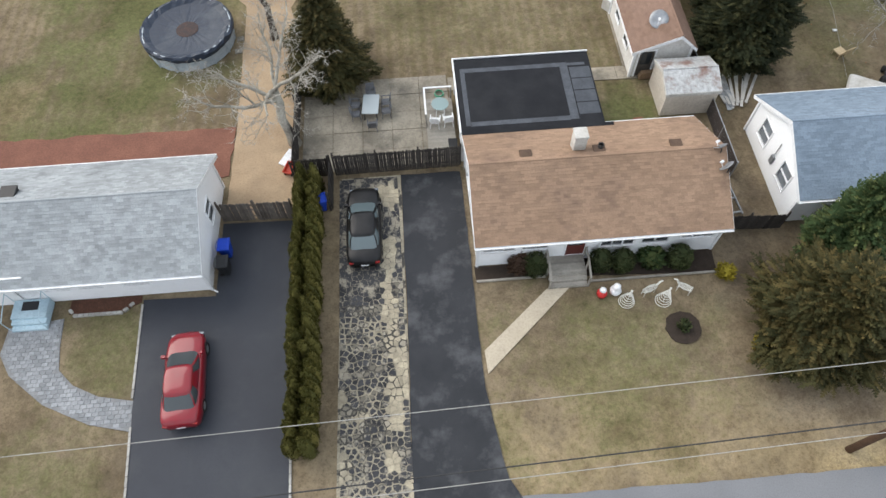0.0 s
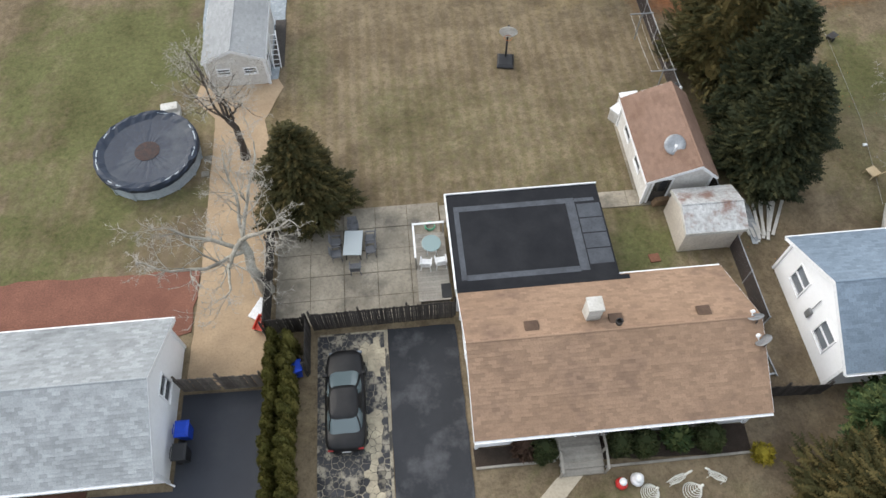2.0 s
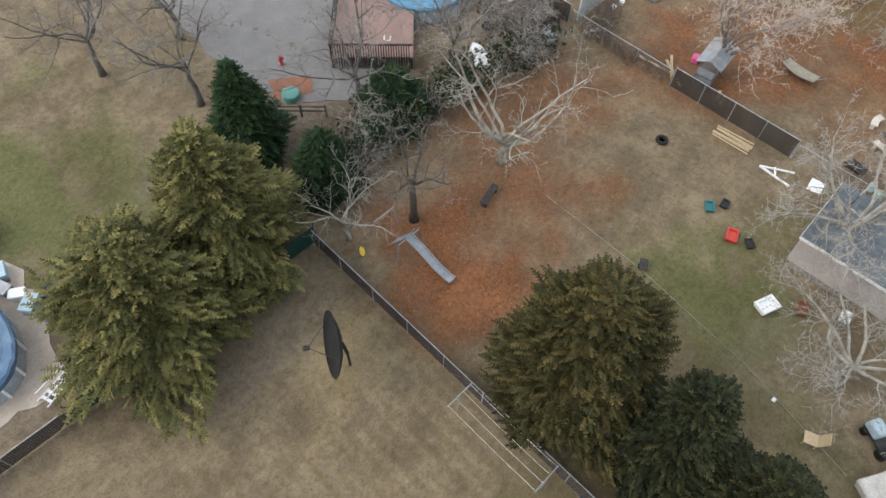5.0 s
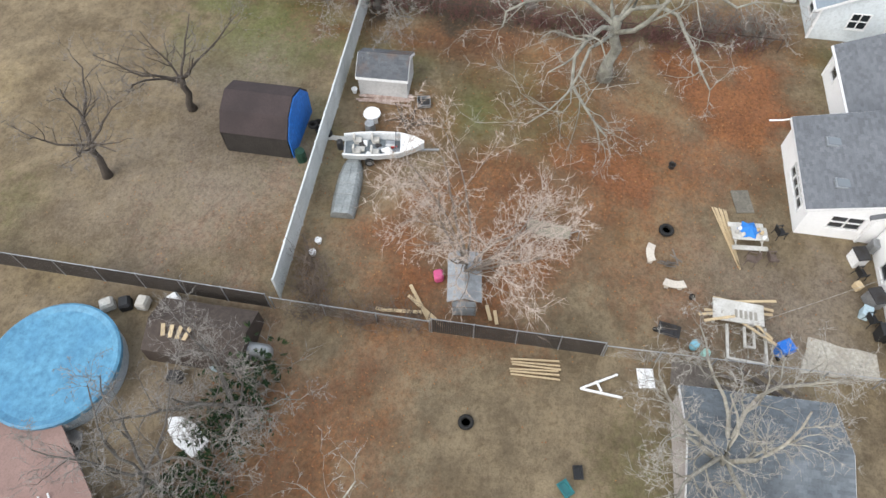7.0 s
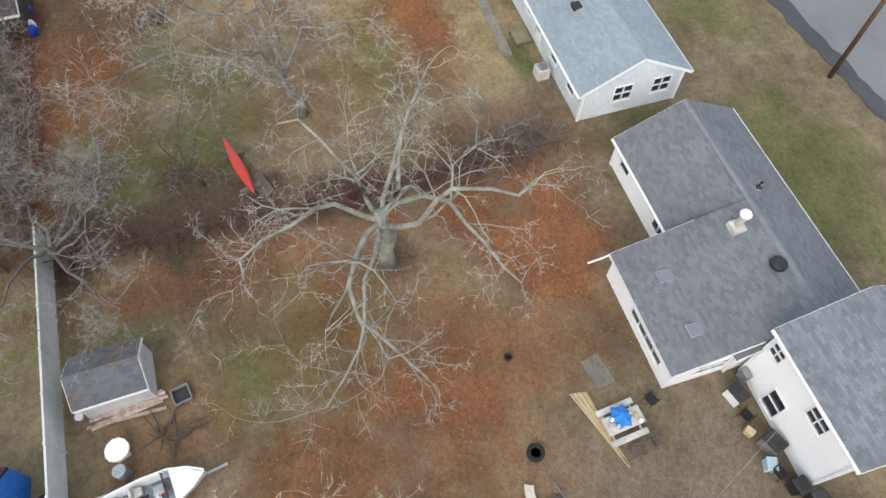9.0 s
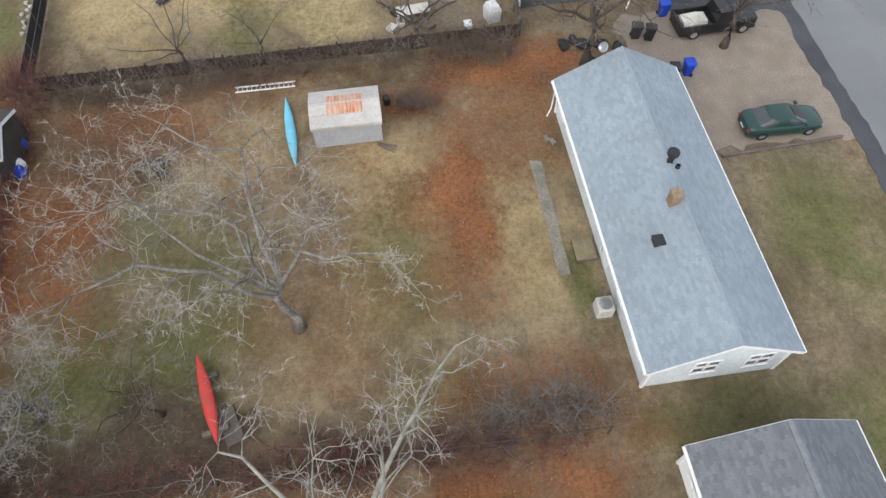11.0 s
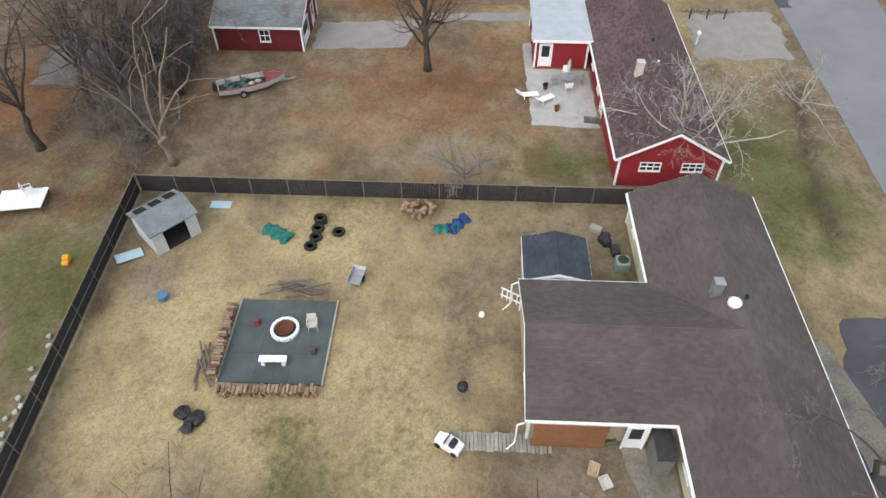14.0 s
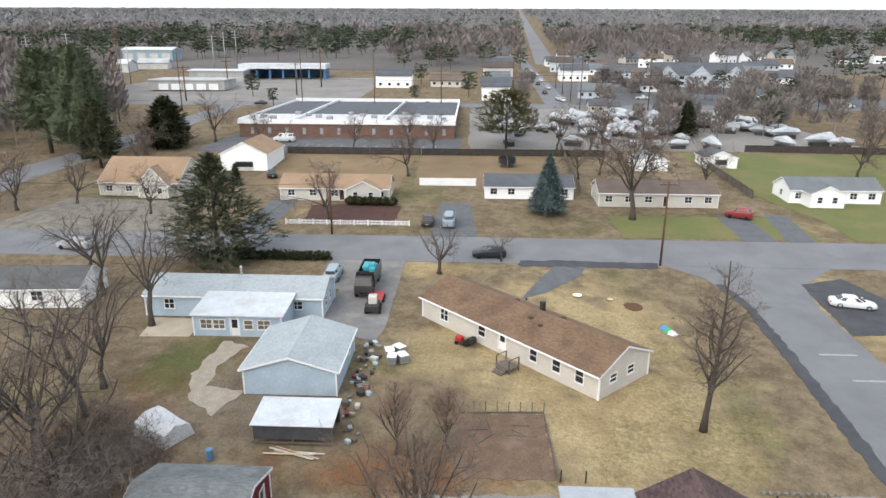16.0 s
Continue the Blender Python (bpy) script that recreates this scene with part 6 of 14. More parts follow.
part("tray", Mesh().loft([[(-a, -b, c), (a, -b, c), (a, b, c), (-a, b, c)] for a, b, c in ((0.35, 0.2, 0.18), (0.42, 0.26, 0.4), (0.38, 0.22, 0.4), (0.34, 0.18, 0.22))]), paint("toy_red", (0.55, 0.06, 0.03)), wg)
for sx in (-0.25, 0.25):
    for sy in (-0.2, 0.2):
        part("wheel", Mesh().lathe([(0.02, -0.03), (0.11, -0.03), (0.11, 0.03), (0.02, 0.03)], 12, Matrix.Translation((sx, sy, 0.11)) @ pose(0, 0, 0, 90, 0, 0)), BLACKP, wg)
part("handle", Mesh().tube([(0.4, 0, 0.25), (0.75, 0, 0.5)], 0.015), DARKM, wg)

# concrete patio with furniture, small deck
PATIOC = mat("stained_patio_concrete", (0.36, 0.32, 0.255), (0.2, 0.178, 0.14), 0.45, 7, 0.92, bump=0.35, stain=(0.1, 0.09, 0.075), stain_amt=0.75, stain_scale=0.55)
patio = thing("patio", "old stained concrete patio of square slabs", "patio", kind="structure")
for i in range(5):
    for j in range(5):
        x0, y0 = -6.5 + i * 1.72, 22.75 + j * 1.36
        part("slab", Mesh().box(x0, y0, -0.05, x0 + 1.7, y0 + 1.34, 0.03 + 0.01 * math.sin(i * 7 + j * 3), None, 0.012), PATIOC, patio)
for i in range(7):
    x0 = 2.15 + i * 1.72
    part("slab", Mesh().box(x0, 28.25, -0.05, x0 + 1.7, 29.3, 0.03, None, 0.012), PATIOC, patio)
for i in range(4):
    part("slab", Mesh().box(13.0, 29.35 + i * 1.2, -0.05, 14.05, 30.53 + i * 1.2, 0.03, None, 0.012), PATIOC, patio)
table(-2.5, 26.9, 85, 1.5, 0.95, DARKM, "glass-topped dark metal patio table", top=glass("grey_table_glass", (0.36, 0.4, 0.41), 0.2), z=0.03)
GREYSEAT = mat("grey_sling_fabric", (0.15, 0.155, 0.165), (0.11, 0.112, 0.12), 3, 20, 0.8, bump=0.1)
for x, y, r in ((-3.4, 27.2, 90), (-3.4, 26.5, 95), (-1.65, 27.3, -90), (-1.65, 26.6, -85), (-2.5, 28.05, 5), (-2.45, 25.6, 180)):
    chair(x, y, r, GREYSEAT, "grey sling patio chair at the table", z=0.03, group="chairs round the patio table")
dk = thing("wooden_deck", "small silvered wooden side deck", "deck", 1.45, 25.4)
for i in range(28):
    part("deck_board", Mesh().box(-0.8, -2.0 + i * 0.143, 0.26, 0.8, -2.0 + i * 0.143 + 0.135, 0.3), DECKWOOD, dk)
for x in (-0.75, 0.7):
    part("joist", Mesh().box(x, -2.0, 0.03, x + 0.05, 2.0, 0.258), DECKWOOD, dk)
for x, y in ((-0.8, 2.0), (0.75, 2.0), (-0.8, 0)):
    part("post", Mesh().box(x - 0.05, y - 0.05, 0.03, x + 0.05, y + 0.05, 1.2, None, 0.01), DECKWOOD, dk)
part("handrail", Mesh().box(-0.86, 1.96, 1.2, 0.8, 2.06, 1.25).box(-0.86, 0, 1.2, -0.76, 1.959, 1.25), TRIM, dk)
table(1.5, 26.3, 0, 1.0, 1.0, TRIM, "round pale green glass patio table on the deck", round_top=True, top=glass("green_glass", (0.22, 0.3, 0.3), 0.15), z=0.3)
chair(1.15, 25.35, 170, TRIM, "white plastic patio chair on the deck", z=0.3)
chair(1.9, 25.4, 185, TRIM, "white plastic patio chair on the deck", z=0.3)
solo("door_mat", Mesh().box(-0.25, -0.4, 0, 0.25, 0.4, 0.02, None, 0.005), BLACKP, "black rubber door mat on the deck", "mat", 2.05, 23.9, 0, 0.3)
solo("hose_coil", Mesh().tube([(0.28 * math.cos(i * 0.4) * (1 - 0.002 * i), 0.28 * math.sin(i * 0.4) * (1 - 0.002 * i), 0.03 + 0.002 * i) for i in range(70)], 0.018, 5), paint("green_hose", (0.12, 0.4, 0.25), 0.5, 0.1), "coiled pale green garden hose on concrete", "hose", 1.55, 27.95, 0, 0.03)

# big back lawn: hoop, big dish, clothes line, fences
hp = thing("basketball_hoop", "portable basketball hoop with a black base", "basketball hoop", 7.36, 39.98, 170)
part("base", Mesh().loft([[(-a, -b, z), (a, -b, z), (a, b, z), (-a, b, z)] for a, b, z in ((0.5, 0.6, 0), (0.52, 0.62, 0.1), (0.4, 0.45, 0.22))]), BLACKP, hp)
part("pole", Mesh().tube([(0, -0.3, 0.2), (0, 0.0, 2.0), (0, 0.2, 3.0)], 0.06, 8), BLACKP, hp)
part("backboard", Mesh().loft([[(0.55 * math.cos(q), 0.5 + d, 2.8 + 0.38 * math.sin(q)) for q in [k * math.pi / 8 for k in range(16)]] for d in (0, 0.03)]), OLDWHITE, hp, "white rounded backboard")
part("bracket", Mesh().tube([(0, 0.15, 2.85), (0, 0.49, 2.8)], 0.05), BLACKP, hp)
part("rim", Mesh().tube([(0.23 * math.cos(q), 0.8 + 0.23 * math.sin(q), 2.6) for q in [k * math.pi / 9 for k in range(19)]], 0.012, 5), paint("orange_rim", (0.4, 0.1, 0.02)), hp)

bd = thing("large_satellite_dish", "large black mesh satellite dish in the lawn", "satellite dish", 13.9, 46.4, 0)
DISHM = mat("black_mesh_dish", (0.02, 0.02, 0.022), (0.03, 0.03, 0.03), 2, 20, 0.7, bump=0.2)
part("mast", Mesh().tube([(0, 0, 0), (0, 0, 1.5)], 0.07, 8), DARKM, bd)
dm = Matrix.Translation((-0.15, 0.1, 2.55)) @ Vector((-0.85, 0.45, 0.25)).to_track_quat("Z", "Y").to_matrix().to_4x4()
part("reflector", Mesh().lathe([(0.01, 0), (0.6, 0.06), (1.1, 0.2), (1.55, 0.42), (1.55, 0.44), (1.1, 0.22), (0.6, 0.08), (0.01, 0.02)], 28, dm), DISHM, bd, smooth=True)
for k in range(8):
    q = k * math.pi / 4
    part("rib", Mesh().tube([dm @ Vector((0, 0, -0.03)), dm @ Vector((0.6 * math.cos(q), 0.6 * math.sin(q), 0.02)), dm @ Vector((1.55 * math.cos(q), 1.55 * math.sin(q), 0.4))], 0.018, 4), DARKM, bd)
for q in (0.5, 2.6, 4.7):
    part("feed_strut", Mesh().tube([dm @ Vector((1.3 * math.cos(q), 1.3 * math.sin(q), 0.32)), dm @ Vector((0, 0, 1.5))], 0.015, 4), DARKM, bd)
part("feed_horn", Mesh().lathe([(0.1, 1.4), (0.12, 1.5), (0.12, 1.65), (0.05, 1.7)], 10, dm), DARKM, bd)
part("mount", Mesh().tube([(0, 0, 1.4), dm @ Vector((0, 0, -0.05))], 0.09, 8).tube([(0, 0, 0.9), dm @ Vector((-0.5, 0, 0.0))], 0.03, 6), DARKM, bd)

cl = thing("clothes_line", "old T-post clothes line with sagging wires", "clothes line", 16.0, 41.2)
for y in (0, -5.0):
    part("post", Mesh().tube([(0, y, 0), (0, y, 2.0)], 0.04, 8).tube([(-0.75, y, 2.0), (0.75, y, 2.0)], 0.035, 6), GREYM, cl)
for i in range(4):
    x = -0.7 + i * 0.46
    part("wire", Mesh().tube([(x, -5 * k / 6, 2.0 - 0.12 * math.sin(k / 6 * math.pi)) for k in range(7)], 0.008, 4), WIREM, cl)
mesh_fence("chain_link_fence", "chain-link fence with grey rails along the lawn", (17.05, 20.5), (17.05, 53.3), 1.25, 2.6, slats=mat("weathered_slats", (0.07, 0.055, 0.05), (0.045, 0.04, 0.037), 1, 9, 0.9))
mesh_fence("chain_link_fence", "chain-link fence with dark slats behind the lawn", (-5.6, 53.1), (3.2, 53.1), 1.1, 2.6, slats=MATS["weathered_slats"])
gs = thing("screen_fence", "dark green fabric screened fence at the lawn end", "fence", 3.3, 53.1, 0)
part("screen", Mesh().box(0, -0.02, 0.05, 14, 0.0, 1.4), mat("green_screen", (0.01, 0.055, 0.04), (0.012, 0.04, 0.03), 1, 8, 0.8, bump=0.4), gs)
for i in range(6):
    part("post", Mesh().tube([(i * 2.8, 0.05, 0), (i * 2.8, 0.05, 1.5)], 0.035, 6), DARKM, gs)

# garage, metal shed and junk along the side fence
WHITEPLY = mat("white_painted_ply", (0.66, 0.65, 0.62), (0.52, 0.5, 0.47), 0.8, 7, 0.75, bump=0.25, stain=(0.35, 0.3, 0.25), stain_amt=0.35)
ga = thing("garage", "small white garage with brown shingle roof", "garage", 14.8, 31.2, 90)
house_block(ga, Matrix(), 5.6, 3.3, 2.1, 3.0, WHITEPLY, R_TAN2, 0.25, 0.2, seed=14, wins=[("n", -1.2, 1.0, 0.9, 0.8, 0), ("n", 1.0, 1.0, 0.9, 0.8, 0)], doors=[("w", -0.9, 0.9, 1.95, DKWOOD, 0.02)], gutter=False, off=-0.75)
dish(14.6, 29.9, 2.55, 0.55, -20, 55, "grey satellite dish on the garage roof", post=0.35)
dish(16.2, 34.6, 1.9, 0.28, 60, 40, "small grey satellite dish behind the garage", post=0.3)
solo("dish_post", Mesh().tube([(0, 0, 0), (0, 0, 1.92)], 0.04), DARKM, "dark steel post behind the garage", "post", 16.2, 34.6)
RUSTW = mat("rusted_white_metal", (0.6, 0.61, 0.61), (0.46, 0.46, 0.45), 0.9, 6, 0.6, 0.2, bump=0.5, ribs=0.22, stain=(0.19, 0.085, 0.055), stain_amt=0.8, stain_scale=0.9, stain_top=0.66)
CREAM = mat("cream_painted_metal", (0.58, 0.53, 0.46), (0.48, 0.43, 0.37), 1, 8, 0.6, 0.1, bump=0.3, ribs=0.25)
ws = thing("metal_shed", "cream metal garden shed with rusted white roof", "shed", 15.75, 26.45)
house_block(ws, Matrix(), 3.0, 2.6, 1.75, 2.25, CREAM, RUSTW, 0.08, 0.08, tabs=False, gutter=False, corner=False, fascia=OLDWHITE)
sc = thing("scrap_metal_pile", "pile of pale corrugated metal sheets", "scrap metal", 18.4, 27.2, 20)
rg = random.Random(4)
for i in range(12):
    part("metal_sheet", Mesh().loft([[(x, -0.14, 0.02 + 0.03 * (k % 2)), (x, 0.14, 0.02), (x, 0.14, 0.035), (x, -0.14, 0.045)] for k, x in enumerate((-1.1, -0.4, 0.4, 1.1))]), mat("galvanised_sheet", (0.42, 0.44, 0.45), (0.25, 0.26, 0.27), 2, 9, 0.5, 0.5, obj=0.3), sc, m=pose(rg.uniform(-0.3, 0.3), -0.9 + i * 0.16, 0.02 * (i % 4) + 0.02, rg.uniform(-4, 4), rg.uniform(-3, 3), 75 + rg.uniform(-14, 14)))
for i in range(9):
    plank(14.3 + 0.25 * (i % 4), 34.7 + 0.15 * (i // 2), 0.04 + 0.05 * i, 15 + rg.uniform(-12, 12), rg.uniform(1.4, 2.6), 0.14, 0.04, OLDWOOD, "weathered plank stacked behind the garage", rg.uniform(-4, 4))
for x, y, rz in ((13.35, 34.7, 35), (14.1, 35.5, 5)):
    ap = thing("old_freezer", "discarded white chest freezer behind the garage", "appliance", x, y, rz, 0, "discarded appliances")
    part("body", Mesh().box(-0.55, -0.32, 0, 0.55, 0.32, 0.8, None, 0.04), OLDWHITE, ap)
    part("lid", Mesh().box(-0.57, -0.34, 0.802, 0.57, 0.34, 0.88, None, 0.03), TRIM, ap)
solo("firewood_pile", Mesh().box(-0.5, -0.15, 0, 0.5, 0.15, 0.3, None, 0.03).box(-0.45, -0.14, 0.302, 0.4, 0.14, 0.5, None, 0.05), mat("split_wood", (0.3, 0.2, 0.12), None, 4, 14, 0.9, bump=0.6), "small stack of split wood beside the garage", "firewood", 14.2, 28.25, 5)
solo("stepping_stone", Mesh().box(-0.28, -0.25, -0.01, 0.28, 0.25, 0.04, None, 0.02), mat("terracotta_slab", (0.24, 0.11, 0.07), None, 2, 10, 0.9), "square red paving slab in the grass", "paving", 13.0, 24.9, 4)

# blue-roofed neighbour
c = thing("house", "white house with blue-grey shingle roof", "house", 25.2, 20.55)
house_block(c, Matrix(), 12.6, 6.3, 2.5, 4.2, WHITE, R_BLUE, 0.35, 0.25, seed=15, wins=[("w", -1.5, 1.1, 1.0, 1.2, 0), ("w", 1.4, 1.1, 1.0, 1.2, 0), ("n", -3, 1.1, 1.0, 1.1, 0), ("n", 1, 1.1, 1.0, 1.1, 0), ("s", -2, 1.1, 1.2, 1.1, 1)], tabs=True, pane=PANE_L)
vent_pipe(c, -1.5, 2.0, 3.2, TRIM)
vent_pipe(c, 0.5, 2.4, 3.0, TRIM)
part("meter_box", Mesh().box(-6.42, -0.2, 1.1, -6.31, 0.1, 1.6, None, 0.02).tube([(-6.36, -0.05, 1.6), (-6.36, -0.05, 2.6)], 0.025), GREYM, c)
board_fence("stockade_fence", "dark low wooden fence between two houses", (14.9, 17.2), (18.7, 17.0), 1.3, DKWOOD, 0.12, 0.01, seed=16)
solo("aluminium_ladder_rack", Mesh().box(-1.5, -0.3, 0.02, 1.5, -0.24, 0.1).box(-1.5, 0.24, 0.02, 1.5, 0.3, 0.1).box(-1.4, -0.24, 0.03, -1.32, 0.24, 0.09).box(-0.5, -0.24, 0.03, -0.42, 0.24, 0.09).box(0.5, -0.24, 0.03, 0.58, 0.24, 0.09).box(1.3, -0.24, 0.03, 1.38, 0.24, 0.09), GREYM, "old metal frame lying in the side yard", "frame", 16.6, 19.5, 95)

# trees of the first properties
bare_tree(-6.95, 25.0, 10.5, 0.26, 7, "leafless grey tree leaning over the paver strip", (-0.16, 0.16), 6, 0.36, 1.1, 0.5, 0.03, 0.2, 3, (2, 3, 3, 1), BARK_L, mat("tan_grey_twigs", (0.44, 0.41, 0.36), (0.31, 0.29, 0.25), 0.5, 6, 0.95, bump=0.1))
bare_tree(-8.6, 33.8, 9.0, 0.2, 8, "leafless grey tree beside the round pool", (-0.02, 0.1), 6, 0.35, 1.0, 0.5, 0.04, 0.2, 3, (2, 3, 2, 1), BARK, MATS["tan_grey_twigs"])
bare_tree(-26.5, 33.0, 8, 0.2, 9, "leafless grey tree at the lawn edge", (0.1, 0), 4, 0.3, 0.9, 0.5, 0.03, 0.22, 3)
bare_tree(-22.0, 6.0, 8, 0.2, 19, "leafless pale tree in the front lawn", (0.1, 0), 4, 0.3, 1.1, 0.5, 0.0, 0.22, 3, bark=BARK_L)
bare_tree(-7.2, 50.5, 5.5, 0.09, 18, "young leafless tree beside the slab", (0.05, 0.0), 4, 0.4, 0.6, 0.5, 0.08, 0.18, 2)
conifer(-4.9, 29.9, 6.6, 2.7, 51, F_CEDAR_D, "dense olive-green cedar beside the patio", "cedar_tree", 3200, 0.5, 0.03, 0.75, -0.05, 0.28)
conifer(20.3, 38.2, 10.0, 3.9, 52, F_CEDAR_D, "tall dense olive-green cedar by the fence", "cedar_tree", 5200, 0.5, 0.03, 0.42, 0.1, 0.2)
conifer(20.6, 33.6, 8.5, 2.5, 53, F_FIR, "tall dark green cedar by the fence", "cedar_tree", 3600, 0.45, 0.03, 0.5, 0.1, 0.25)
conifer(20.2, 29.9, 7.6, 3.0, 54, F_FIR, "broad dark green cedar by the fence", "cedar_tree", 4600, 0.5, 0.03, 0.6, 0.1, 0.22)
conifer(8.6, 54.0, 8.2, 4.8, 55, F_CEDAR, "broad spreading olive-green cedar at the lawn end", "cedar_tree", 5200, 0.6, 0.03, 0.55, -0.05, 0.42)
conifer(13.6, 54.9, 9.8, 3.7, 56, F_CEDAR, "tall spreading olive-green cedar at the lawn end", "cedar_tree", 4200, 0.6, 0.03, 0.55, -0.05, 0.4)
conifer(18.6, 60.5, 7.0, 2.6, 57, F_IVY, "dark green conifer behind the boundary", "conifer", 2200, 0.5, 0.03, 0.8)
conifer(20.0, 55.5, 4.6, 2.2, 58, F_IVY, "dark green bushy conifer at the corner", "conifer", 1600, 0.45, 0.0, 0.6)
conifer(26.5, 57.0, 3.6, 2.6, 59, F_IVY, "dark green bushy evergreen by the back fence", "conifer", 1500, 0.45, 0.0, 0.5)
conifer(18.2, 11.2, 5.8, 3.6, 60, F_CEDAR_D, "broad dark green cedar on the front lawn", "cedar_tree", 5200, 0.5, 0.05, 0.6, 0.0, 0.28)
conifer(20.6, 15.2, 7.0, 2.0, 61, F_PINE, "light green feathery cypress beside the house", "cypress_tree", 2600, 0.6, 0.05, 0.75, 0.1, 0.28)

# utility pole and overhead wires along the street
POLEW = mat("brown_pole_wood", (0.13, 0.075, 0.045), (0.085, 0.05, 0.032), 1, 10, 0.9, bump=0.4)


def utility_pole(x, y, h=11.0, rz=0.0, arms=1):
    t = thing("utility_pole", "brown wooden utility pole with a crossarm", "utility pole", x, y, rz, 0, "street poles")
    part("pole", Mesh().tube([(0, 0, -0.1), (0, 0, h)], [0.17, 0.11], 10), POLEW, t, smooth=True)
    for i in range(arms):
        part("crossarm", Mesh().box(-0.06, -1.1, h - 0.6 - i * 0.8, 0.06, 1.1, h - 0.48 - i * 0.8), POLEW, t)
        for y0 in (-1.0, -0.4, 0.4, 1.0):
            part("insulator", Mesh().lathe([(0.03, h - 0.48 - i * 0.8), (0.05, h - 0.42 - i * 0.8), (0.03, h - 0.34 - i * 0.8)], 8, Matrix.Translation((0, y0, 0))), GREYM, t)
    return t


def overhead_wire(p, q, sag, r, material, label):
    p, q = Vector(p), Vector(q)
    pts = [p.lerp(q, i / 12) - Vector((0, 0, sag * 4 * (i / 12) * (1 - i / 12))) for i in range(13)]
    return solo("overhead_wire", Mesh().tube(pts, r, 4), material, label, "wire", group="overhead wires")


utility_pole(17.9, 5.6, 10.5)
utility_pole(-22.0, 5.4, 10.5)
utility_pole(65.6, 8.5, 10.5)
W_L = mat("pale_wire", (0.4, 0.39, 0.36), None, 2, 10, 0.7, bump=0)
W_D = mat("dark_wire", (0.05, 0.05, 0.052), None, 2, 10, 0.7, bump=0)
for ya, za, yb, zb, mm, r, off in ((5.46, 9.54, 6.46, 9.83, W_L, 0.014, 1.0), (3.8, 7.25, 5.11, 7.63, W_D, 0.024, 0.0), (3.49, 6.56, 4.9, 6.82, W_L, 0.016, 0.0)):
    overhead_wire((-22, ya, za), (17.9, yb, zb), 0.12, r, mm, "thin overhead cable above the front lawns")
    overhead_wire((17.9, yb, zb), (65.6, 8.5 + off, zb + 0.2), 0.8, r, mm, "thin overhead cable along the street")

# metal-roofed building, slab and boundary wall north-west
sh = thing("white_shed", "white shed with a light grey shingle roof", "shed", -9.15, 42.3, 90)
house_block(sh, Matrix(), 5.4, 3.5, 2.0, 2.75, WHITEPLY, mat("pale_grey_shingle", (0.33, 0.34, 0.345), (0.27, 0.28, 0.285), 0.4, 12, 0.9, island=0.08), 0.15, 0.1, seed=21, wins=[("w", -0.8, 1.0, 0.7, 0.35, 0), ("w", 0.8, 1.0, 0.7, 0.35, 0)], doors=[("s", -1.5, 0.9, 1.9, TRIM, 0.02)], gutter=False)
sheet("tarp_slab", [(-12.4, 52.0), (-6.6, 51.8), (-6.65, 45.2), (-7.0, 39.9), (-11.2, 39.6), (-12.1, 45)], mat("wrinkled_grey_tarp", (0.40, 0.44, 0.47), (0.27, 0.31, 0.34), 1.6, 5, 0.6, bump=0.8, stain=(0.18, 0.21, 0.23), stain_amt=0.6, stain_scale=1.2), "wrinkled grey tarpaulin over a concrete slab", "tarp", 0.02, rag=0.06)
solo("brown_platform", Mesh().box(-0.35, -2.2, 0, 0.35, 2.2, 0.06, None, 0.01), DKWOOD, "brown wooden boards beside the shed", "boards", -6.95, 43.2)
ld = thing("step_ladder", "white ladder leaning against the shed", "ladder", -7.0, 40.9, 90)
lm_ = pose(0, 0, 0, 0, -62, 0)
for y in (-0.22, 0.22):
    part("rail", Mesh().box(0, y - 0.03, -0.02, 2.3, y + 0.03, 0.05, lm_), TRIM, ld)
for i in range(7):
    part("rung", Mesh().tube([lm_ @ Vector((0.25 + i * 0.3, -0.22, 0.01)), lm_ @ Vector((0.25 + i * 0.3, 0.22, 0.01))], 0.02), TRIM, ld)
wl_ = thing("boundary_wall", "tan sheet boundary fence at the yard end", "fence", -6.3, 52.3, 180)
for i in range(9):
    part("panel", Mesh().box(i * 2.4 + 0.01, -0.05, 0, i * 2.4 + 2.38, 0.05, 1.75 - 0.03 * (i % 2), pose(0, 0, 0, -14, 0, 0)), mat("tan_sheet", (0.33, 0.25, 0.20), (0.26, 0.195, 0.155), 0.7, 7, 0.85, bump=0.2, obj=0.08), wl_)
    part("post", Mesh().box(i * 2.4 - 0.05, 0.06, 0, i * 2.4 + 0.05, 0.16, 1.7), OLDWOOD, wl_)
ms = thing("metal_shed", "long pale metal-roofed outbuilding", "shed", -12.0, 57.2, 90)
PALEMET = mat("pale_metal_roof", (0.58, 0.62, 0.65), (0.47, 0.51, 0.55), 0.4, 6, 0.5, 0.3, bump=0.3, ribs=0.9, stain=(0.36, 0.39, 0.41), stain_amt=0.5)
house_block(ms, Matrix(), 7.6, 7.0, 2.2, 3.2, mat("pale_stucco", (0.48, 0.5, 0.49), (0.38, 0.4, 0.39), 0.8, 8, 0.85, bump=0.2), PALEMET, 0.2, 0.15, tabs=False, seed=22, gutter=False)
sb = thing("low_rail_fence", "low dark chain-link fence by the outbuilding", "fence", -24, 53.6)
part("top_rail", Mesh().tube([(0, 0, 1.1), (8.5, 0, 1.1)], 0.03), DARKM, sb)
for i in range(5):
    part("post", Mesh().tube([(i * 2.1, 0, 0), (i * 2.1, 0, 1.15)], 0.03), DARKM, sb)
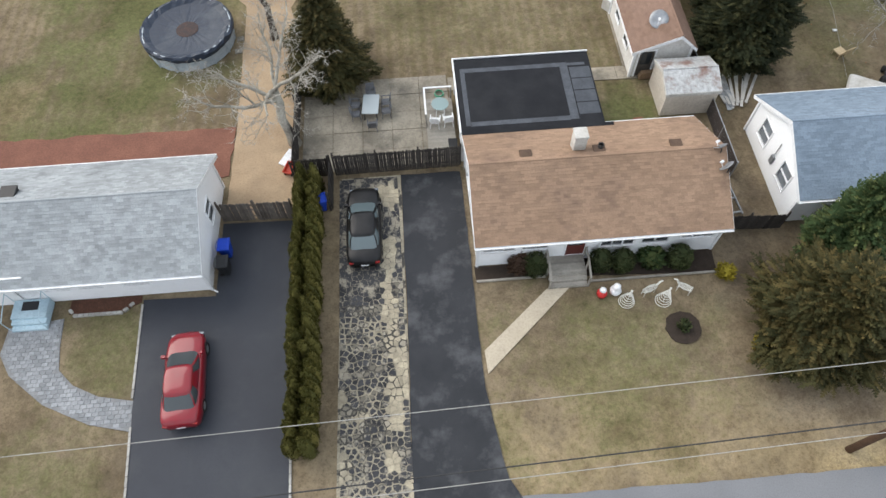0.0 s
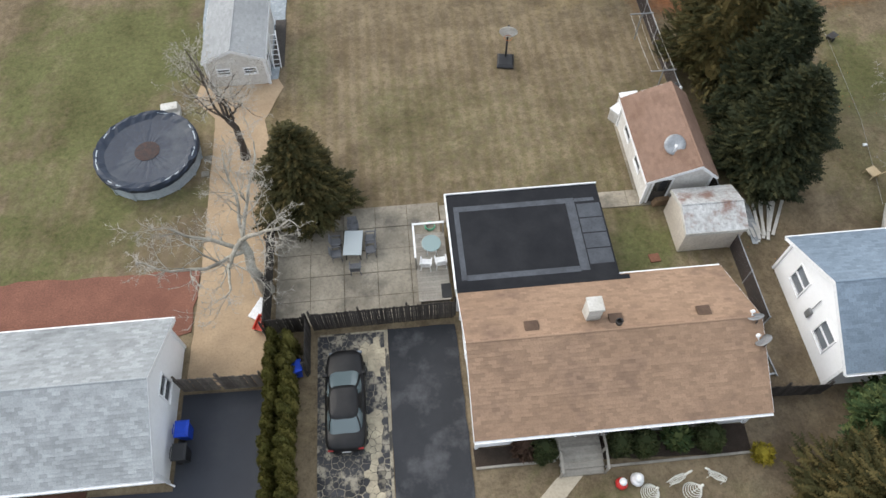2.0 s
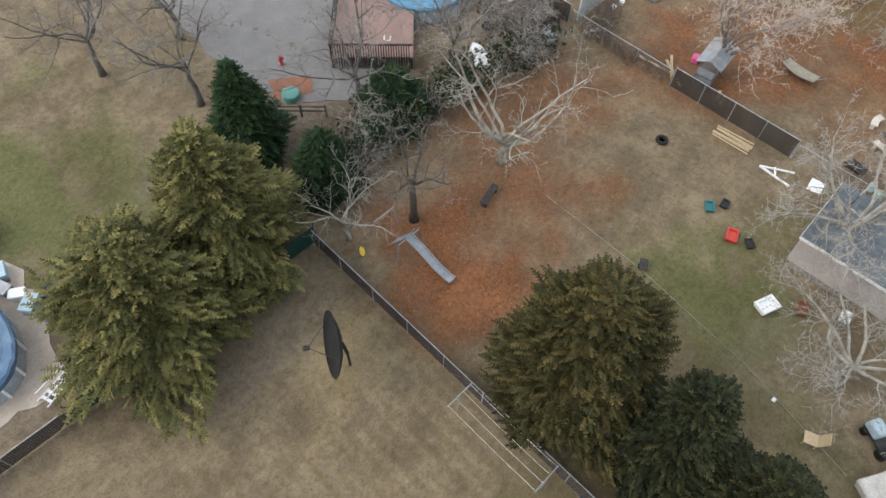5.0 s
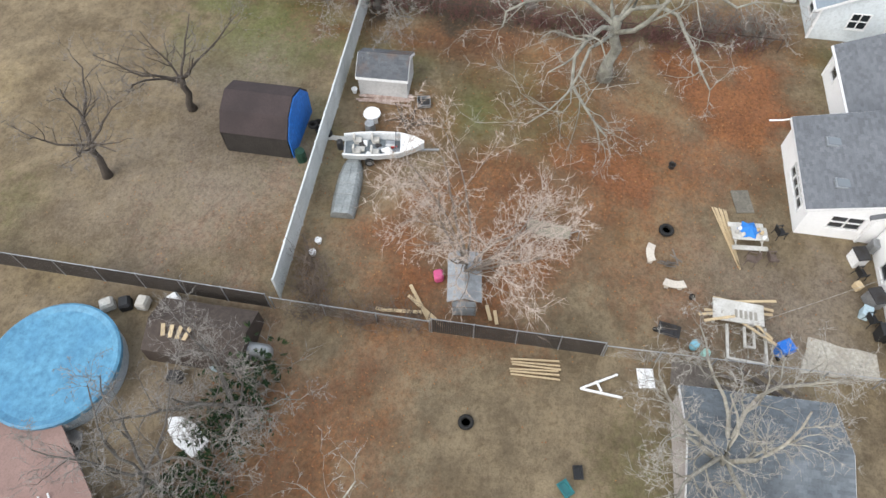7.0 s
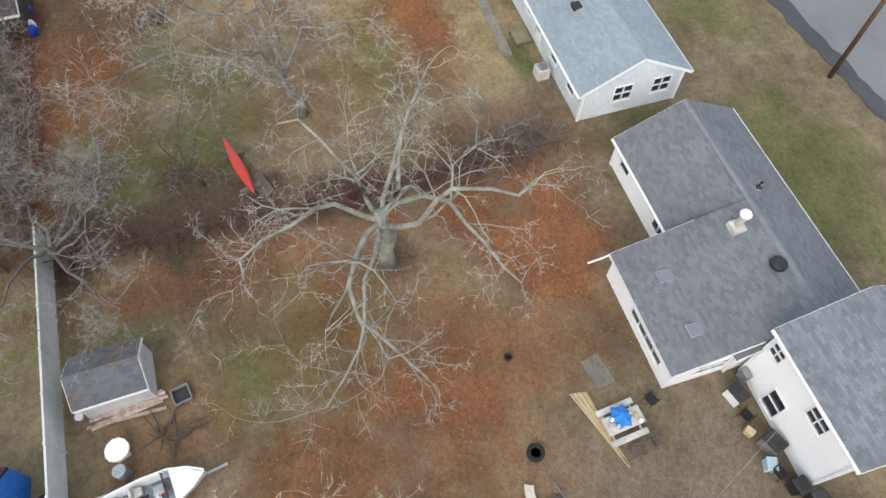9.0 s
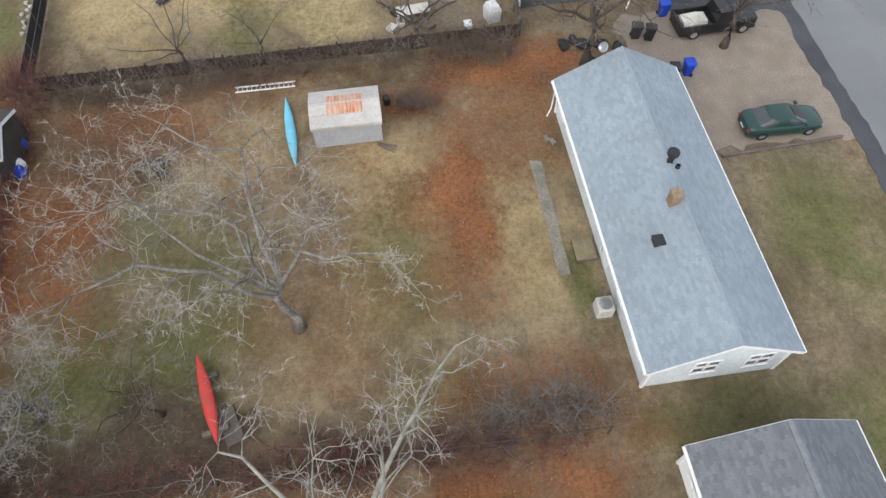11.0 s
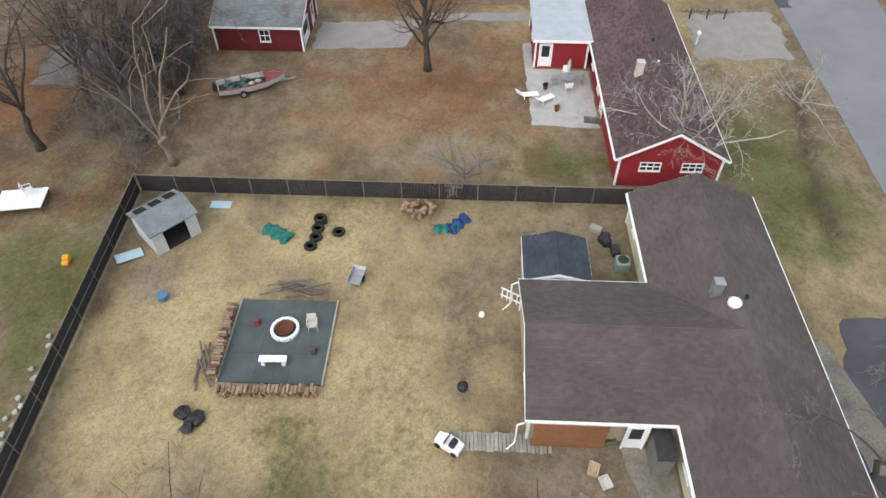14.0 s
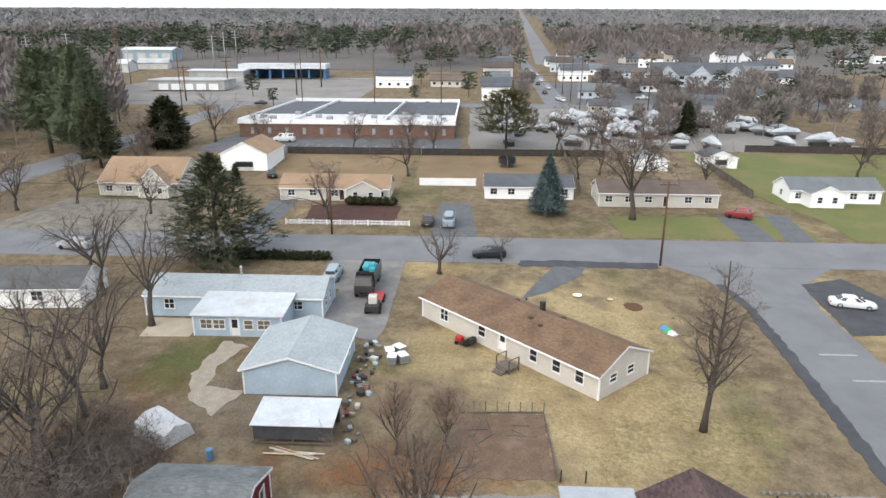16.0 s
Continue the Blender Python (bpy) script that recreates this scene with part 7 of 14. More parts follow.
bin_cart(-6.4, 57.0, 120, BLUEP, "blue wheeled bin beside the outbuilding")
bin_cart(-6.6, 58.1, 100, BLACKP, "black wheeled bin beside the outbuilding")
po = thing("swimming_pool", "oval above-ground pool with a blue winter cover", "pool", 0.55, 60.6, 14)
BCOVER = mat("blue_pool_cover", (0.06, 0.125, 0.22), (0.09, 0.165, 0.27), 0.5, 3, 0.4, bump=0.9, stain=(0.17, 0.25, 0.33), stain_amt=0.7)
part("pool_wall", Mesh().lathe([(1, 0), (1, 1.25), (0.985, 1.25), (0.985, 0)], 44, None, 2.75, 4.6), POOLW, po)
rings = []
for r, z in ((1.03, 1.0), (1.035, 1.27), (1.0, 1.33), (0.95, 1.22), (0.85, 1.02), (0.4, 0.96), (0.03, 0.95)):
    rings.append([((r + (rg.uniform(-0.008, 0.008) if r > 0.9 else 0)) * 2.75 * math.cos(k * math.pi / 26), (r + (rg.uniform(-0.008, 0.008) if r > 0.9 else 0)) * 4.6 * math.sin(k * math.pi / 26), z + rg.uniform(-0.04, 0.03)) for k in range(52)])
part("winter_cover", Mesh().loft(rings), BCOVER, po)
for i in range(16):
    q = i * 2 * math.pi / 16
    part("upright", Mesh().box(-0.07, -0.05, 0, 0.07, 0.05, 1.25, Matrix.Translation((2.8 * math.cos(q), 4.66 * math.sin(q), 0)), 0.02), TRIM, po)
pd = thing("pool_deck", "pale green wooden pool deck with railing", "deck", 2.8, 66.6, -35)
PGREEN = mat("pale_green_paint", (0.45, 0.53, 0.47), (0.36, 0.43, 0.38), 1, 9, 0.8, bump=0.2)
part("platform", Mesh().box(-2.3, -1.1, 1.0, 2.3, 1.1, 1.08), PGREEN, pd)
for i in range(15):
    part("baluster", Mesh().box(-2.28 + i * 0.32, -1.12, 0.2, -2.2 + i * 0.32, -1.06, 1.9), PGREEN, pd)
part("handrail", Mesh().box(-2.35, -1.16, 1.9, 2.35, -1.02, 1.96).box(2.25, -1.0, 1.9, 2.35, 1.1, 1.96), PGREEN, pd)
for i in range(7):
    part("baluster", Mesh().box(2.26, -0.95 + i * 0.32, 0.0, 2.32, -0.88 + i * 0.32, 1.9), PGREEN, pd)
nh = thing("house", "house with dark brown roof beyond the oval pool", "house", -5.2, 73.8, 14)
house_block(nh, Matrix(), 10, 7.0, 2.6, 4.1, mat("pale_grey_siding", (0.5, 0.49, 0.48), (0.42, 0.41, 0.4), 0.5, 8, 0.7, bump=0.3, laps=0.2), R_DARK, 0.3, 0.2, seed=23, wins=[("s", 3, 1.1, 1.2, 1.1, 1), ("e", 0, 1.1, 1.0, 1.1, 0)])
solo("folded_tarp", Mesh().loft([[(x, -0.28 + 0.05 * math.sin(x * 5), 0), (x, 0.28 + 0.06 * math.sin(x * 4 + 1), 0), (x, 0.2, 0.12 + 0.04 * math.sin(x * 7)), (x, -0.2, 0.1)] for x in np.linspace(-1.5, 1.5, 13)]), mat("blue_tarp", (0.16, 0.29, 0.55), (0.1, 0.2, 0.42), 3, 9, 0.5, bump=0.7), "folded blue tarpaulin on bare soil", "tarp", -3.2, 55.5, -24)
for i, (x, y, s) in enumerate(((-4.8, 60.5, 0.5), (-5.2, 62.0, 0.4), (4.3, 62.6, 0.5), (4.0, 61.6, 0.45), (4.4, 60.8, 0.4), (-3.8, 59.6, 0.5), (4.6, 59.8, 0.5), (-5.6, 55.8, 0.35))):
    solo("storage_box", Mesh().loft([[(-a * s, -b * s, c * s), (a * s, -b * s, c * s), (a * s, b * s, c * s), (-a * s, b * s, c * s)] for a, b, c in ((0.9, 0.6, 0), (1, 0.7, 1.0), (1.06, 0.76, 1.02), (1.0, 0.7, 1.2))]), (TRIM, OLDWHITE, PALEBLUE, GREYM)[i % 4], "pale plastic storage box among yard clutter", "box", x, y, 37 * i, 0, "yard clutter")
sheet("sand_apron", [(-2.5, 55.2), (3.9, 55.0), (4.9, 59), (5.0, 63), (3.8, 64.5), (-2.6, 62), (-3.2, 58)], mat("pale_sand", (0.5, 0.43, 0.36), (0.38, 0.32, 0.26), 1, 9, 0.95, bump=0.4), "pale sandy apron round the oval pool", "ground", 0.005, rag=0.3, seed=8)
la = thing("pool_ladder", "white A-frame pool ladder lying on its side", "ladder", 3.4, 55.0, 18)
for y in (-0.3, 0.3):
    part("rail", Mesh().tube([(-0.9, y, 0.1), (0.9, y, 0.12), (0.95, y, 0.5), (-0.7, y, 0.62)], 0.04), TRIM, la)
for i in range(5):
    part("rung", Mesh().box(-0.7 + i * 0.33, -0.3, 0.09, -0.55 + i * 0.33, 0.3, 0.14), TRIM, la)
tr = thing("trampoline", "round trampoline with blue padding under the cedar", "trampoline", 6.4, 58.2)
part("pad", Mesh().lathe([(1.4, 0.86), (1.7, 0.87), (1.72, 0.92), (1.4, 0.92)], 28), BLUEP, tr)
part("mat", Mesh().lathe([(1.38, 0.86), (1.38, 0.88), (0.02, 0.88)], 28), BLACKP, tr)
for i in range(6):
    q = i * math.pi / 3
    part("leg", Mesh().tube([(1.6 * math.cos(q), 1.6 * math.sin(q), 0.86), (1.65 * math.cos(q), 1.65 * math.sin(q), 0)], 0.03), GREYM, tr)

for i in range(11):
    f = i / 10
    plank(18.2 + 1.9 * f + 0.1 * (i % 3), 27.0 - 0.15 * (i % 4), 0.03 + 0.02 * (i % 3), 96 - 38 * f, 2.6, 0.16, 0.03, OLDWHITE, "long white corrugated strip in a fan-shaped heap", 2, "metal_strip", "loose metal strips")


# ---- yard with leaf litter east of the fence ----
sw = thing("playground_slide", "old metal slide with a ladder frame", "slide", 20.2, 49.3, 0)
SLIDEM = mat("dull_slide_metal", (0.36, 0.38, 0.4), (0.25, 0.27, 0.29), 1.5, 9, 0.5, 0.4, bump=0.1)
part("chute", Mesh().loft([[(x - 0.22, y, z), (x + 0.22, y, z), (x + 0.25, y, z + 0.14), (x + 0.21, y, z + 0.14), (x + 0.19, y, z + 0.03), (x - 0.19, y, z + 0.03), (x - 0.21, y, z + 0.14), (x - 0.25, y, z + 0.14)] for x, y, z in ((0.0, -0.3, 1.75), (0.15, -1.2, 1.2), (0.3, -2.2, 0.5), (0.4, -2.8, 0.2), (0.45, -3.1, 0.18))]), SLIDEM, sw)
for x in (-0.3, 0.3):
    part("ladder_rail", Mesh().tube([(x, 0.9, 0), (x, -0.3, 1.8), (x, -0.45, 2.3)], 0.03), SLIDEM, sw)
for i in range(6):
    part("rung", Mesh().tube([(-0.3, 0.75 - i * 0.19, 0.22 + i * 0.285), (0.3, 0.75 - i * 0.19, 0.22 + i * 0.285)], 0.025), SLIDEM, sw)
part("frame_bar", Mesh().tube([(-0.7, -0.35, 1.75), (0.7, -0.35, 1.75)], 0.035).tube([(-0.7, 1.5, 1.9), (0.7, 1.5, 1.9)], 0.035), SLIDEM, sw)
for x, y in ((-0.7, -0.35), (0.7, -0.35), (-0.7, 1.5), (0.7, 1.5)):
    part("leg", Mesh().tube([(x, y, 1.85), (x * 1.3, y, 0)], 0.03), SLIDEM, sw)
solo("toy_boat", Mesh().loft([[(x, -w, 0.16), (x, 0, 0), (x, w, 0.16)] for x, w in ((-0.3, 0.05), (-0.1, 0.14), (0.15, 0.14), (0.32, 0.02))]), paint("yellow_plastic", (0.6, 0.42, 0.04)), "small yellow plastic toy on leaf litter", "toy", 18.5, 50.8, 60)
bench = thing("garden_bench", "weathered wooden bench under the trees", "bench", 26.0, 48.6, 15)
part("seat", Mesh().box(-0.8, -0.2, 0.4, 0.8, 0.2, 0.46), DKWOOD, bench)
for sx in (-0.6, 0.6):
    part("leg", Mesh().box(sx - 0.05, -0.18, 0, sx + 0.05, 0.18, 0.4), DKWOOD, bench)
tyre(36.75, 44.3, 0, 0.38, label="black tyre planter lying on the grass")
wl2 = thing("lawn_rope", "thin rope stretched over the grass", "rope")
part("rope", Mesh().tube([(28.5, 46.5, 0.05), (28.4, 40, 0.04), (27.6, 33, 0.05), (26.2, 27, 0.04)], 0.012, 4), W_L, wl2)
mc = thing("garden_cart", "small dark metal garden cart on the grass", "cart", 28.5, 39.8, 30)
part("tray", Mesh().loft([[(-a, -b, c), (a, -b, c), (a, b, c), (-a, b, c)] for a, b, c in ((0.25, 0.15, 0.2), (0.35, 0.22, 0.42))]), DARKM, mc)
for sy in (-0.2, 0.2):
    part("wheel", Mesh().lathe([(0.02, -0.03), (0.14, -0.03), (0.14, 0.03), (0.02, 0.03)], 12, Matrix.Translation((0, sy, 0.14)) @ pose(0, 0, 0, 90, 0, 0)), RUBBER, mc)
for i, (x, y, s, mm, rz, lb) in enumerate(((33.65, 37.55, 0.42, paint("red_lid", (0.5, 0.05, 0.04)), 20, "red and white toy box on the grass"), (33.95, 36.6, 0.3, BLACKP, 50, "small black crate on the grass"), (31.15, 33.95, 0.55, TRIM, -20, "white plastic sandbox on the grass"), (33.5, 30.8, 0.35, TRIM, 10, "white plastic tub on the ground"), (27.0, 31.1, 0.12, TRIM, 0, "small white bucket on the grass"), (25.0, 38.6, 0.14, TRIM, 30, "small white pot on the grass"), (26.4, 39.6, 0.15, TRIM, 60, "small white pot on the grass"), (32.3, 32.6, 0.4, mat("rusty_iron", (0.22, 0.09, 0.045), (0.13, 0.06, 0.035), 3, 12, 0.85), 15, "rusty fire bowl on the ground"), (34.5, 39.5, 0.35, paint("dark_teal", (0.02, 0.14, 0.15)), 40, "dark teal toy on the ground"), (35.3, 39.0, 0.3, BLACKP, 10, "black crate on the ground"))):
    solo("garden_box", Mesh().loft([[(-a * s, -b * s, c * s), (a * s, -b * s, c * s), (a * s, b * s, c * s), (-a * s, b * s, c * s)] for a, b, c in ((0.9, 0.6, 0), (1, 0.7, 0.55), (1.06, 0.76, 0.56), (1.0, 0.7, 0.7), (0.8, 0.5, 0.7), (0.75, 0.45, 0.45))]), mm, lb, "box", x, y, rz)
ch = thing("wooden_chair", "tan wooden garden chair on the grass", "chair", 26.4, 29.0, 200)
part("seat", Mesh().box(-0.3, -0.3, 0.3, 0.3, 0.3, 0.35), NEWWOOD, ch)
part("backrest", Mesh().box(-0.3, 0.0, 0, 0.3, 0.04, 0.7, Matrix.Translation((0, 0.3, 0.35)) @ pose(0, 0, 0, -20, 0, 0)), NEWWOOD, ch)
for sx in (-0.27, 0.27):
    for sy in (-0.27, 0.27):
        part("leg", Mesh().box(sx - 0.03, sy - 0.03, 0, sx + 0.03, sy + 0.03, 0.3), NEWWOOD, ch)
tc = thing("lawn_tractor", "grey riding mower with a pale hood", "lawn mower", 28.6, 26.7, 60)
part("hood", Mesh().box(0.1, -0.3, 0.35, 0.9, 0.3, 0.85, None, 0.08), PALEBLUE, tc)
part("frame", Mesh().box(-0.8, -0.35, 0.25, 0.85, 0.35, 0.348, None, 0.03), DARKM, tc)
part("seat", Mesh().box(-0.7, -0.22, 0.45, -0.3, 0.22, 0.55, None, 0.04).box(-0.78, -0.2, 0.55, -0.68, 0.2, 0.9, None, 0.03), BLACKP, tc)
for x, r in ((-0.55, 0.28), (0.6, 0.2)):
    for sy in (-0.42, 0.42):
        wheel(tc, x, sy, r, 0.18)
solo("white_trailer_top", Mesh().box(-1.6, -0.9, 0.5, 1.6, 0.9, 0.75, None, 0.08).box(-1.4, -0.8, 0, 1.4, 0.8, 0.499), OLDWHITE, "low white trailer beside the house", "trailer", 26.9, 25.2, -30)

# long dark slatted chain-link fence and things along it
SLAT = mat("dark_brown_slats", (0.06, 0.05, 0.043), (0.04, 0.034, 0.03), 1, 9, 0.9)
mesh_fence("slatted_fence", "chain-link fence with dark brown slats", (41.2, 38.2), (41.1, 46.7), 1.5, 2.1, SLAT)
mesh_fence("slatted_fence", "chain-link fence with dark slats beside the trailers", (41.1, 55.2), (41.3, 76), 1.5, 2.4, SLAT)
mesh_fence("chain_link_fence", "old bare chain-link fence between yards", (41.1, 46.8), (41.1, 55.0), 1.2, 2.7)
mesh_fence("chain_link_fence", "old bare chain-link fence behind the grey shed", (41.6, 25.3), (41.2, 38.1), 1.2, 2.6)
for i in range(6):
    plank(39.85 + i * 0.17 - 0.3, 41.3 + 0.05 * (i % 3), 0.05 * (i % 2), 92 + (i % 3) * 2, 2.4, 0.09, 0.05, NEWWOOD, "new pale timber laid on the grass")
vf = thing("folding_frame", "white folding sawhorse frame on the grass", "sawhorse", 39.3, 39.1, -60)
part("bar", Mesh().box(0, -0.05, 0.0, 2.0, 0.05, 0.1), TRIM, vf)
part("bar", Mesh().box(0, -0.05, 0.0, 2.0, 0.05, 0.1, pose(0, 0, 0.005, 0, 0, -34)), TRIM, vf)
part("bar", Mesh().box(0.8, -0.5, 0.11, 0.9, 0.06, 0.16), TRIM, vf)
solo("plastic_board", Mesh().box(-0.5, -0.4, 0, 0.5, 0.4, 0.04, None, 0.01).box(-0.1, -0.2, 0.041, 0.1, 0.2, 0.05), TRIM, "white plastic panel with dark marks", "panel", 40.35, 36.0, 8)
hut = thing("play_hut", "small play hut with a grey metal roof", "playhouse", 43.4, 45.4, 98)
for sx in (-0.55, 0.55):
    for sy in (-1.1, 1.1):
        part("post", Mesh().box(sx - 0.05, sy - 0.05, 0, sx + 0.05, sy + 0.05, 2.0), OLDWOOD, hut)
for sy in (-1.15, 1.1):
    part("wall", Mesh().box(-0.6, sy, 0.05, 0.6, sy + 0.05, 1.5), mat("grey_blue_boards", (0.3, 0.33, 0.36), None, 1, 9, 0.8), hut)
part("floor", Mesh().box(-0.6, -1.15, 0.9, 0.6, 1.15, 0.98), OLDWOOD, hut)
part("roof", Mesh().loft([[(-0.85, y, 1.95), (0, y, 2.35), (0.85, y, 1.95), (0.85, y, 2.0), (0, y, 2.4), (-0.85, y, 2.0)] for y in (-1.4, 1.4)]), GREYM, hut)
for i, (x, y, rz, L) in enumerate(((42.2, 47.2, 55, 2.6), (42.6, 47.6, 35, 2.4), (42.0, 48.3, 95, 1.8), (41.9, 49.5, 85, 0.6), (42.6, 44.0, 20, 0.9), (42.4, 43.6, 15, 0.8))):
    plank(x, y, 0.02 + i * 0.01, rz, L, 0.18, 0.05, NEWWOOD, "pale loose timber beside the play hut")
solo("pink_toy", Mesh().box(-0.3, -0.25, 0, 0.3, 0.25, 0.45, None, 0.1), paint("pink_plastic", (0.6, 0.1, 0.25)), "bright pink plastic toy by the hut", "toy", 44.3, 46.9, 20)

# grey-roofed shed, planks, frame and patio oddments
gsd = thing("shed", "shed with a dark grey shingle roof", "shed", 37.0, 31.6, 92)
house_block(gsd, Matrix(), 6.4, 4.6, 2.1, 2.8, mat("pale_pink_boards", (0.5, 0.46, 0.44), (0.4, 0.36, 0.34), 1, 9, 0.8, bump=0.3), mat("weathered_slate_shingle", (0.15, 0.17, 0.19), (0.105, 0.12, 0.135), 0.5, 12, 0.9, island=0.15, stain=(0.22, 0.24, 0.26), stain_amt=0.5), 0.15, 0.15, seed=31, gutter=False, corner=False, doors=[("w", 0, 1.2, 1.9, OLDWHITE, 0.02)])
sheet("concrete_slab", [(34.2, 34.5), (35.4, 34.3), (35.3, 31.5), (34.4, 31.6)], CONC, "broken concrete slab beside the shed", "paving", 0.03, rag=0.06)
rg = random.Random(21)
for i in range(9):
    plank(40.6 + rg.uniform(-0.5, 0.5), 30.5 + rg.uniform(-1.6, 1.6), 0.06 + 0.05 * i, 80 + rg.uniform(-25, 25), rg.uniform(1.6, 3.0), 0.16, 0.04, OLDWOOD, "weathered plank in a pile behind the shed", rg.uniform(-3, 3))
solo("plywood_sheet", Mesh().box(-1.1, -0.7, 0, 1.1, 0.7, 0.03, pose(0, 0, 0.35, 0, -12, 0)), OLDWOOD, "warped weathered plywood sheet", "plywood", 40.6, 33.9, 86, 0.05)

for x, y, rz in ((47.45, 35.9, 0), (45.65, 34.65, 90)):
    cb = thing("curved_bench", "curved pale concrete garden bench", "bench", x, y, rz, 0, "curved benches")
    arc = [((1.3 + d) * math.cos(q), (1.3 + d) * math.sin(q) - 1.3) for d, qs in ((0.22, np.linspace(1.15, 2.0, 8)), (-0.2, np.linspace(2.0, 1.15, 8))) for q in qs]
    part("seat", Mesh().poly(arc, 0.36, 0.44), mat("pale_cast_stone", (0.6, 0.55, 0.48), (0.5, 0.45, 0.39), 1, 9, 0.85, bump=0.2), cb)
    for q in (1.3, 1.85):
        part("leg", Mesh().box(1.3 * math.cos(q) - 0.1, 1.3 * math.sin(q) - 1.42, 0, 1.3 * math.cos(q) + 0.1, 1.3 * math.sin(q) - 1.18, 0.36), MATS["pale_cast_stone"], cb)
fp = thing("wood_pile", "small pile of kindling on bare soil", "firewood", 47.2, 34.4)
for i in range(7):
    part("stick", Mesh().tube([(0, 0, 0), (rg.uniform(0.5, 0.9), 0, 0.0)], 0.045, 6), OLDWOOD, fp, m=pose(rg.uniform(-0.4, 0.1), rg.uniform(-0.3, 0.3), 0.06 + i * 0.06, 0, rg.uniform(-8, 8), rg.uniform(0, 180)))
tyre(49.25, 34.95, 0, 0.42, label="black tyre planter on bare soil")
solo("metal_pot", Mesh().lathe([(0.16, 0), (0.2, 0.3), (0.22, 0.32), (0.2, 0.34), (0.15, 0.3), (0.1, 0.05)], 16), DARKM, "dark metal pot on the grass", "pot", 53.9, 34.6)
solo("ash_bucket", Mesh().lathe([(0.12, 0), (0.15, 0.22), (0.13, 0.22), (0.1, 0.04)], 14), DARKM, "small dark bucket on bare soil", "bucket", 45.2, 33.7)
solo("grey_mat", Mesh().box(-0.8, -0.5, 0, 0.8, 0.5, 0.04, None, 0.01), CONC, "grey concrete slab in the lawn", "paving", 52.0, 30.65, 10)
for i in range(7):
    plank(49.3 + 0.03 * i, 31.55 + 0.07 * i - 0.2, 0.0 + 0.04 * (i % 2), 8 + i * 1.6, 3.9, 0.07, 0.04, NEWWOOD, "long pale timber batten on the ground")
pt = thing("picnic_table", "white picnic table piled with household things", "table", 49.3, 30.7, 95)
part("tabletop", Mesh().box(-0.95, -0.42, 0.7, 0.95, 0.42, 0.75, None, 0.02), OLDWHITE, pt)
for sy in (-0.75, 0.75):
    part("bench_seat", Mesh().box(-0.95, sy - 0.14, 0.42, 0.95, sy + 0.14, 0.46, None, 0.02), OLDWHITE, pt)
for sx in (-0.7, 0.7):
    part("leg", Mesh().tube([(sx, -0.7, 0), (sx, -0.25, 0.7)], 0.04).tube([(sx, 0.7, 0), (sx, 0.25, 0.7)], 0.04), OLDWHITE, pt)
    part("cross_beam", Mesh().box(sx - 0.03, -0.8, 0.36, sx + 0.03, 0.8, 0.42), OLDWHITE, pt)
solo("blue_umbrella", Mesh().loft([[((0.1 + 0.35 * f) * math.cos(q) * (1 + 0.4 * (k % 2)), (0.1 + 0.35 * f) * math.sin(q) * (1 + 0.4 * (k % 2)), 0.3 - 0.28 * f) for k, q in enumerate([j * math.pi / 6 for j in range(12)])] for f in (0, 0.5, 1)]), paint("bright_blue_cloth", (0.03, 0.2, 0.6), 0.7, 0), "crumpled bright blue cloth on the picnic table", "cloth", 49.5, 30.75, 0, 0.75)
for i, (dx, dy) in enumerate(((0.55, 0.1), (0.7, -0.15), (-0.6, 0.1), (-0.7, -0.2), (0.4, -0.25), (-0.4, 0.25))):
    solo("jar", Mesh().lathe([(0.07, 0), (0.1, 0.05), (0.1, 0.18), (0.06, 0.22), (0.06, 0.26)], 12), (TRIM, OLDWHITE, NEWWOOD)[i % 3], "pale jar standing on the picnic table", "jar", 49.3 + dx * 0.1 + dy, 30.7 + dx, 0, 0.75, "things on the picnic table")
for x, y, rz in ((48.1, 29.5, 10), (47.9, 30.6, 170)):
    chair(x, y, rz, mat("brown_chair", (0.16, 0.12, 0.1), None, 2, 10, 0.8), "worn brown chair beside the picnic table", "chair")
hm = thing("rope_hammock", "grey rope hammock slung low over the lawn", "hammock", 48.05, 41.4, -96)
part("netting", Mesh().loft([[(x, -0.5 * (1 - 0.15 * abs(x)), 0.35 + 0.12 * x * x), (x, 0, 0.25 + 0.14 * x * x), (x, 0.5 * (1 - 0.15 * abs(x)), 0.35 + 0.12 * x * x)] for x in np.linspace(-1.2, 1.2, 9)], closed=False), mat("grey_rope_net", (0.4, 0.37, 0.29), (0.3, 0.27, 0.21), 3, 25, 0.9, bump=0.5), hm)
for sx in (-1.2, 1.2):
    part("spreader", Mesh().tube([(sx, -0.5, 0.52), (sx, 0.5, 0.52)], 0.03), OLDWOOD, hm)
    part("stand", Mesh().tube([(sx, 0, 0.5), (sx * 1.35, 0, 0.9), (sx * 1.4, 0, 0)], 0.025), GREYM, hm)

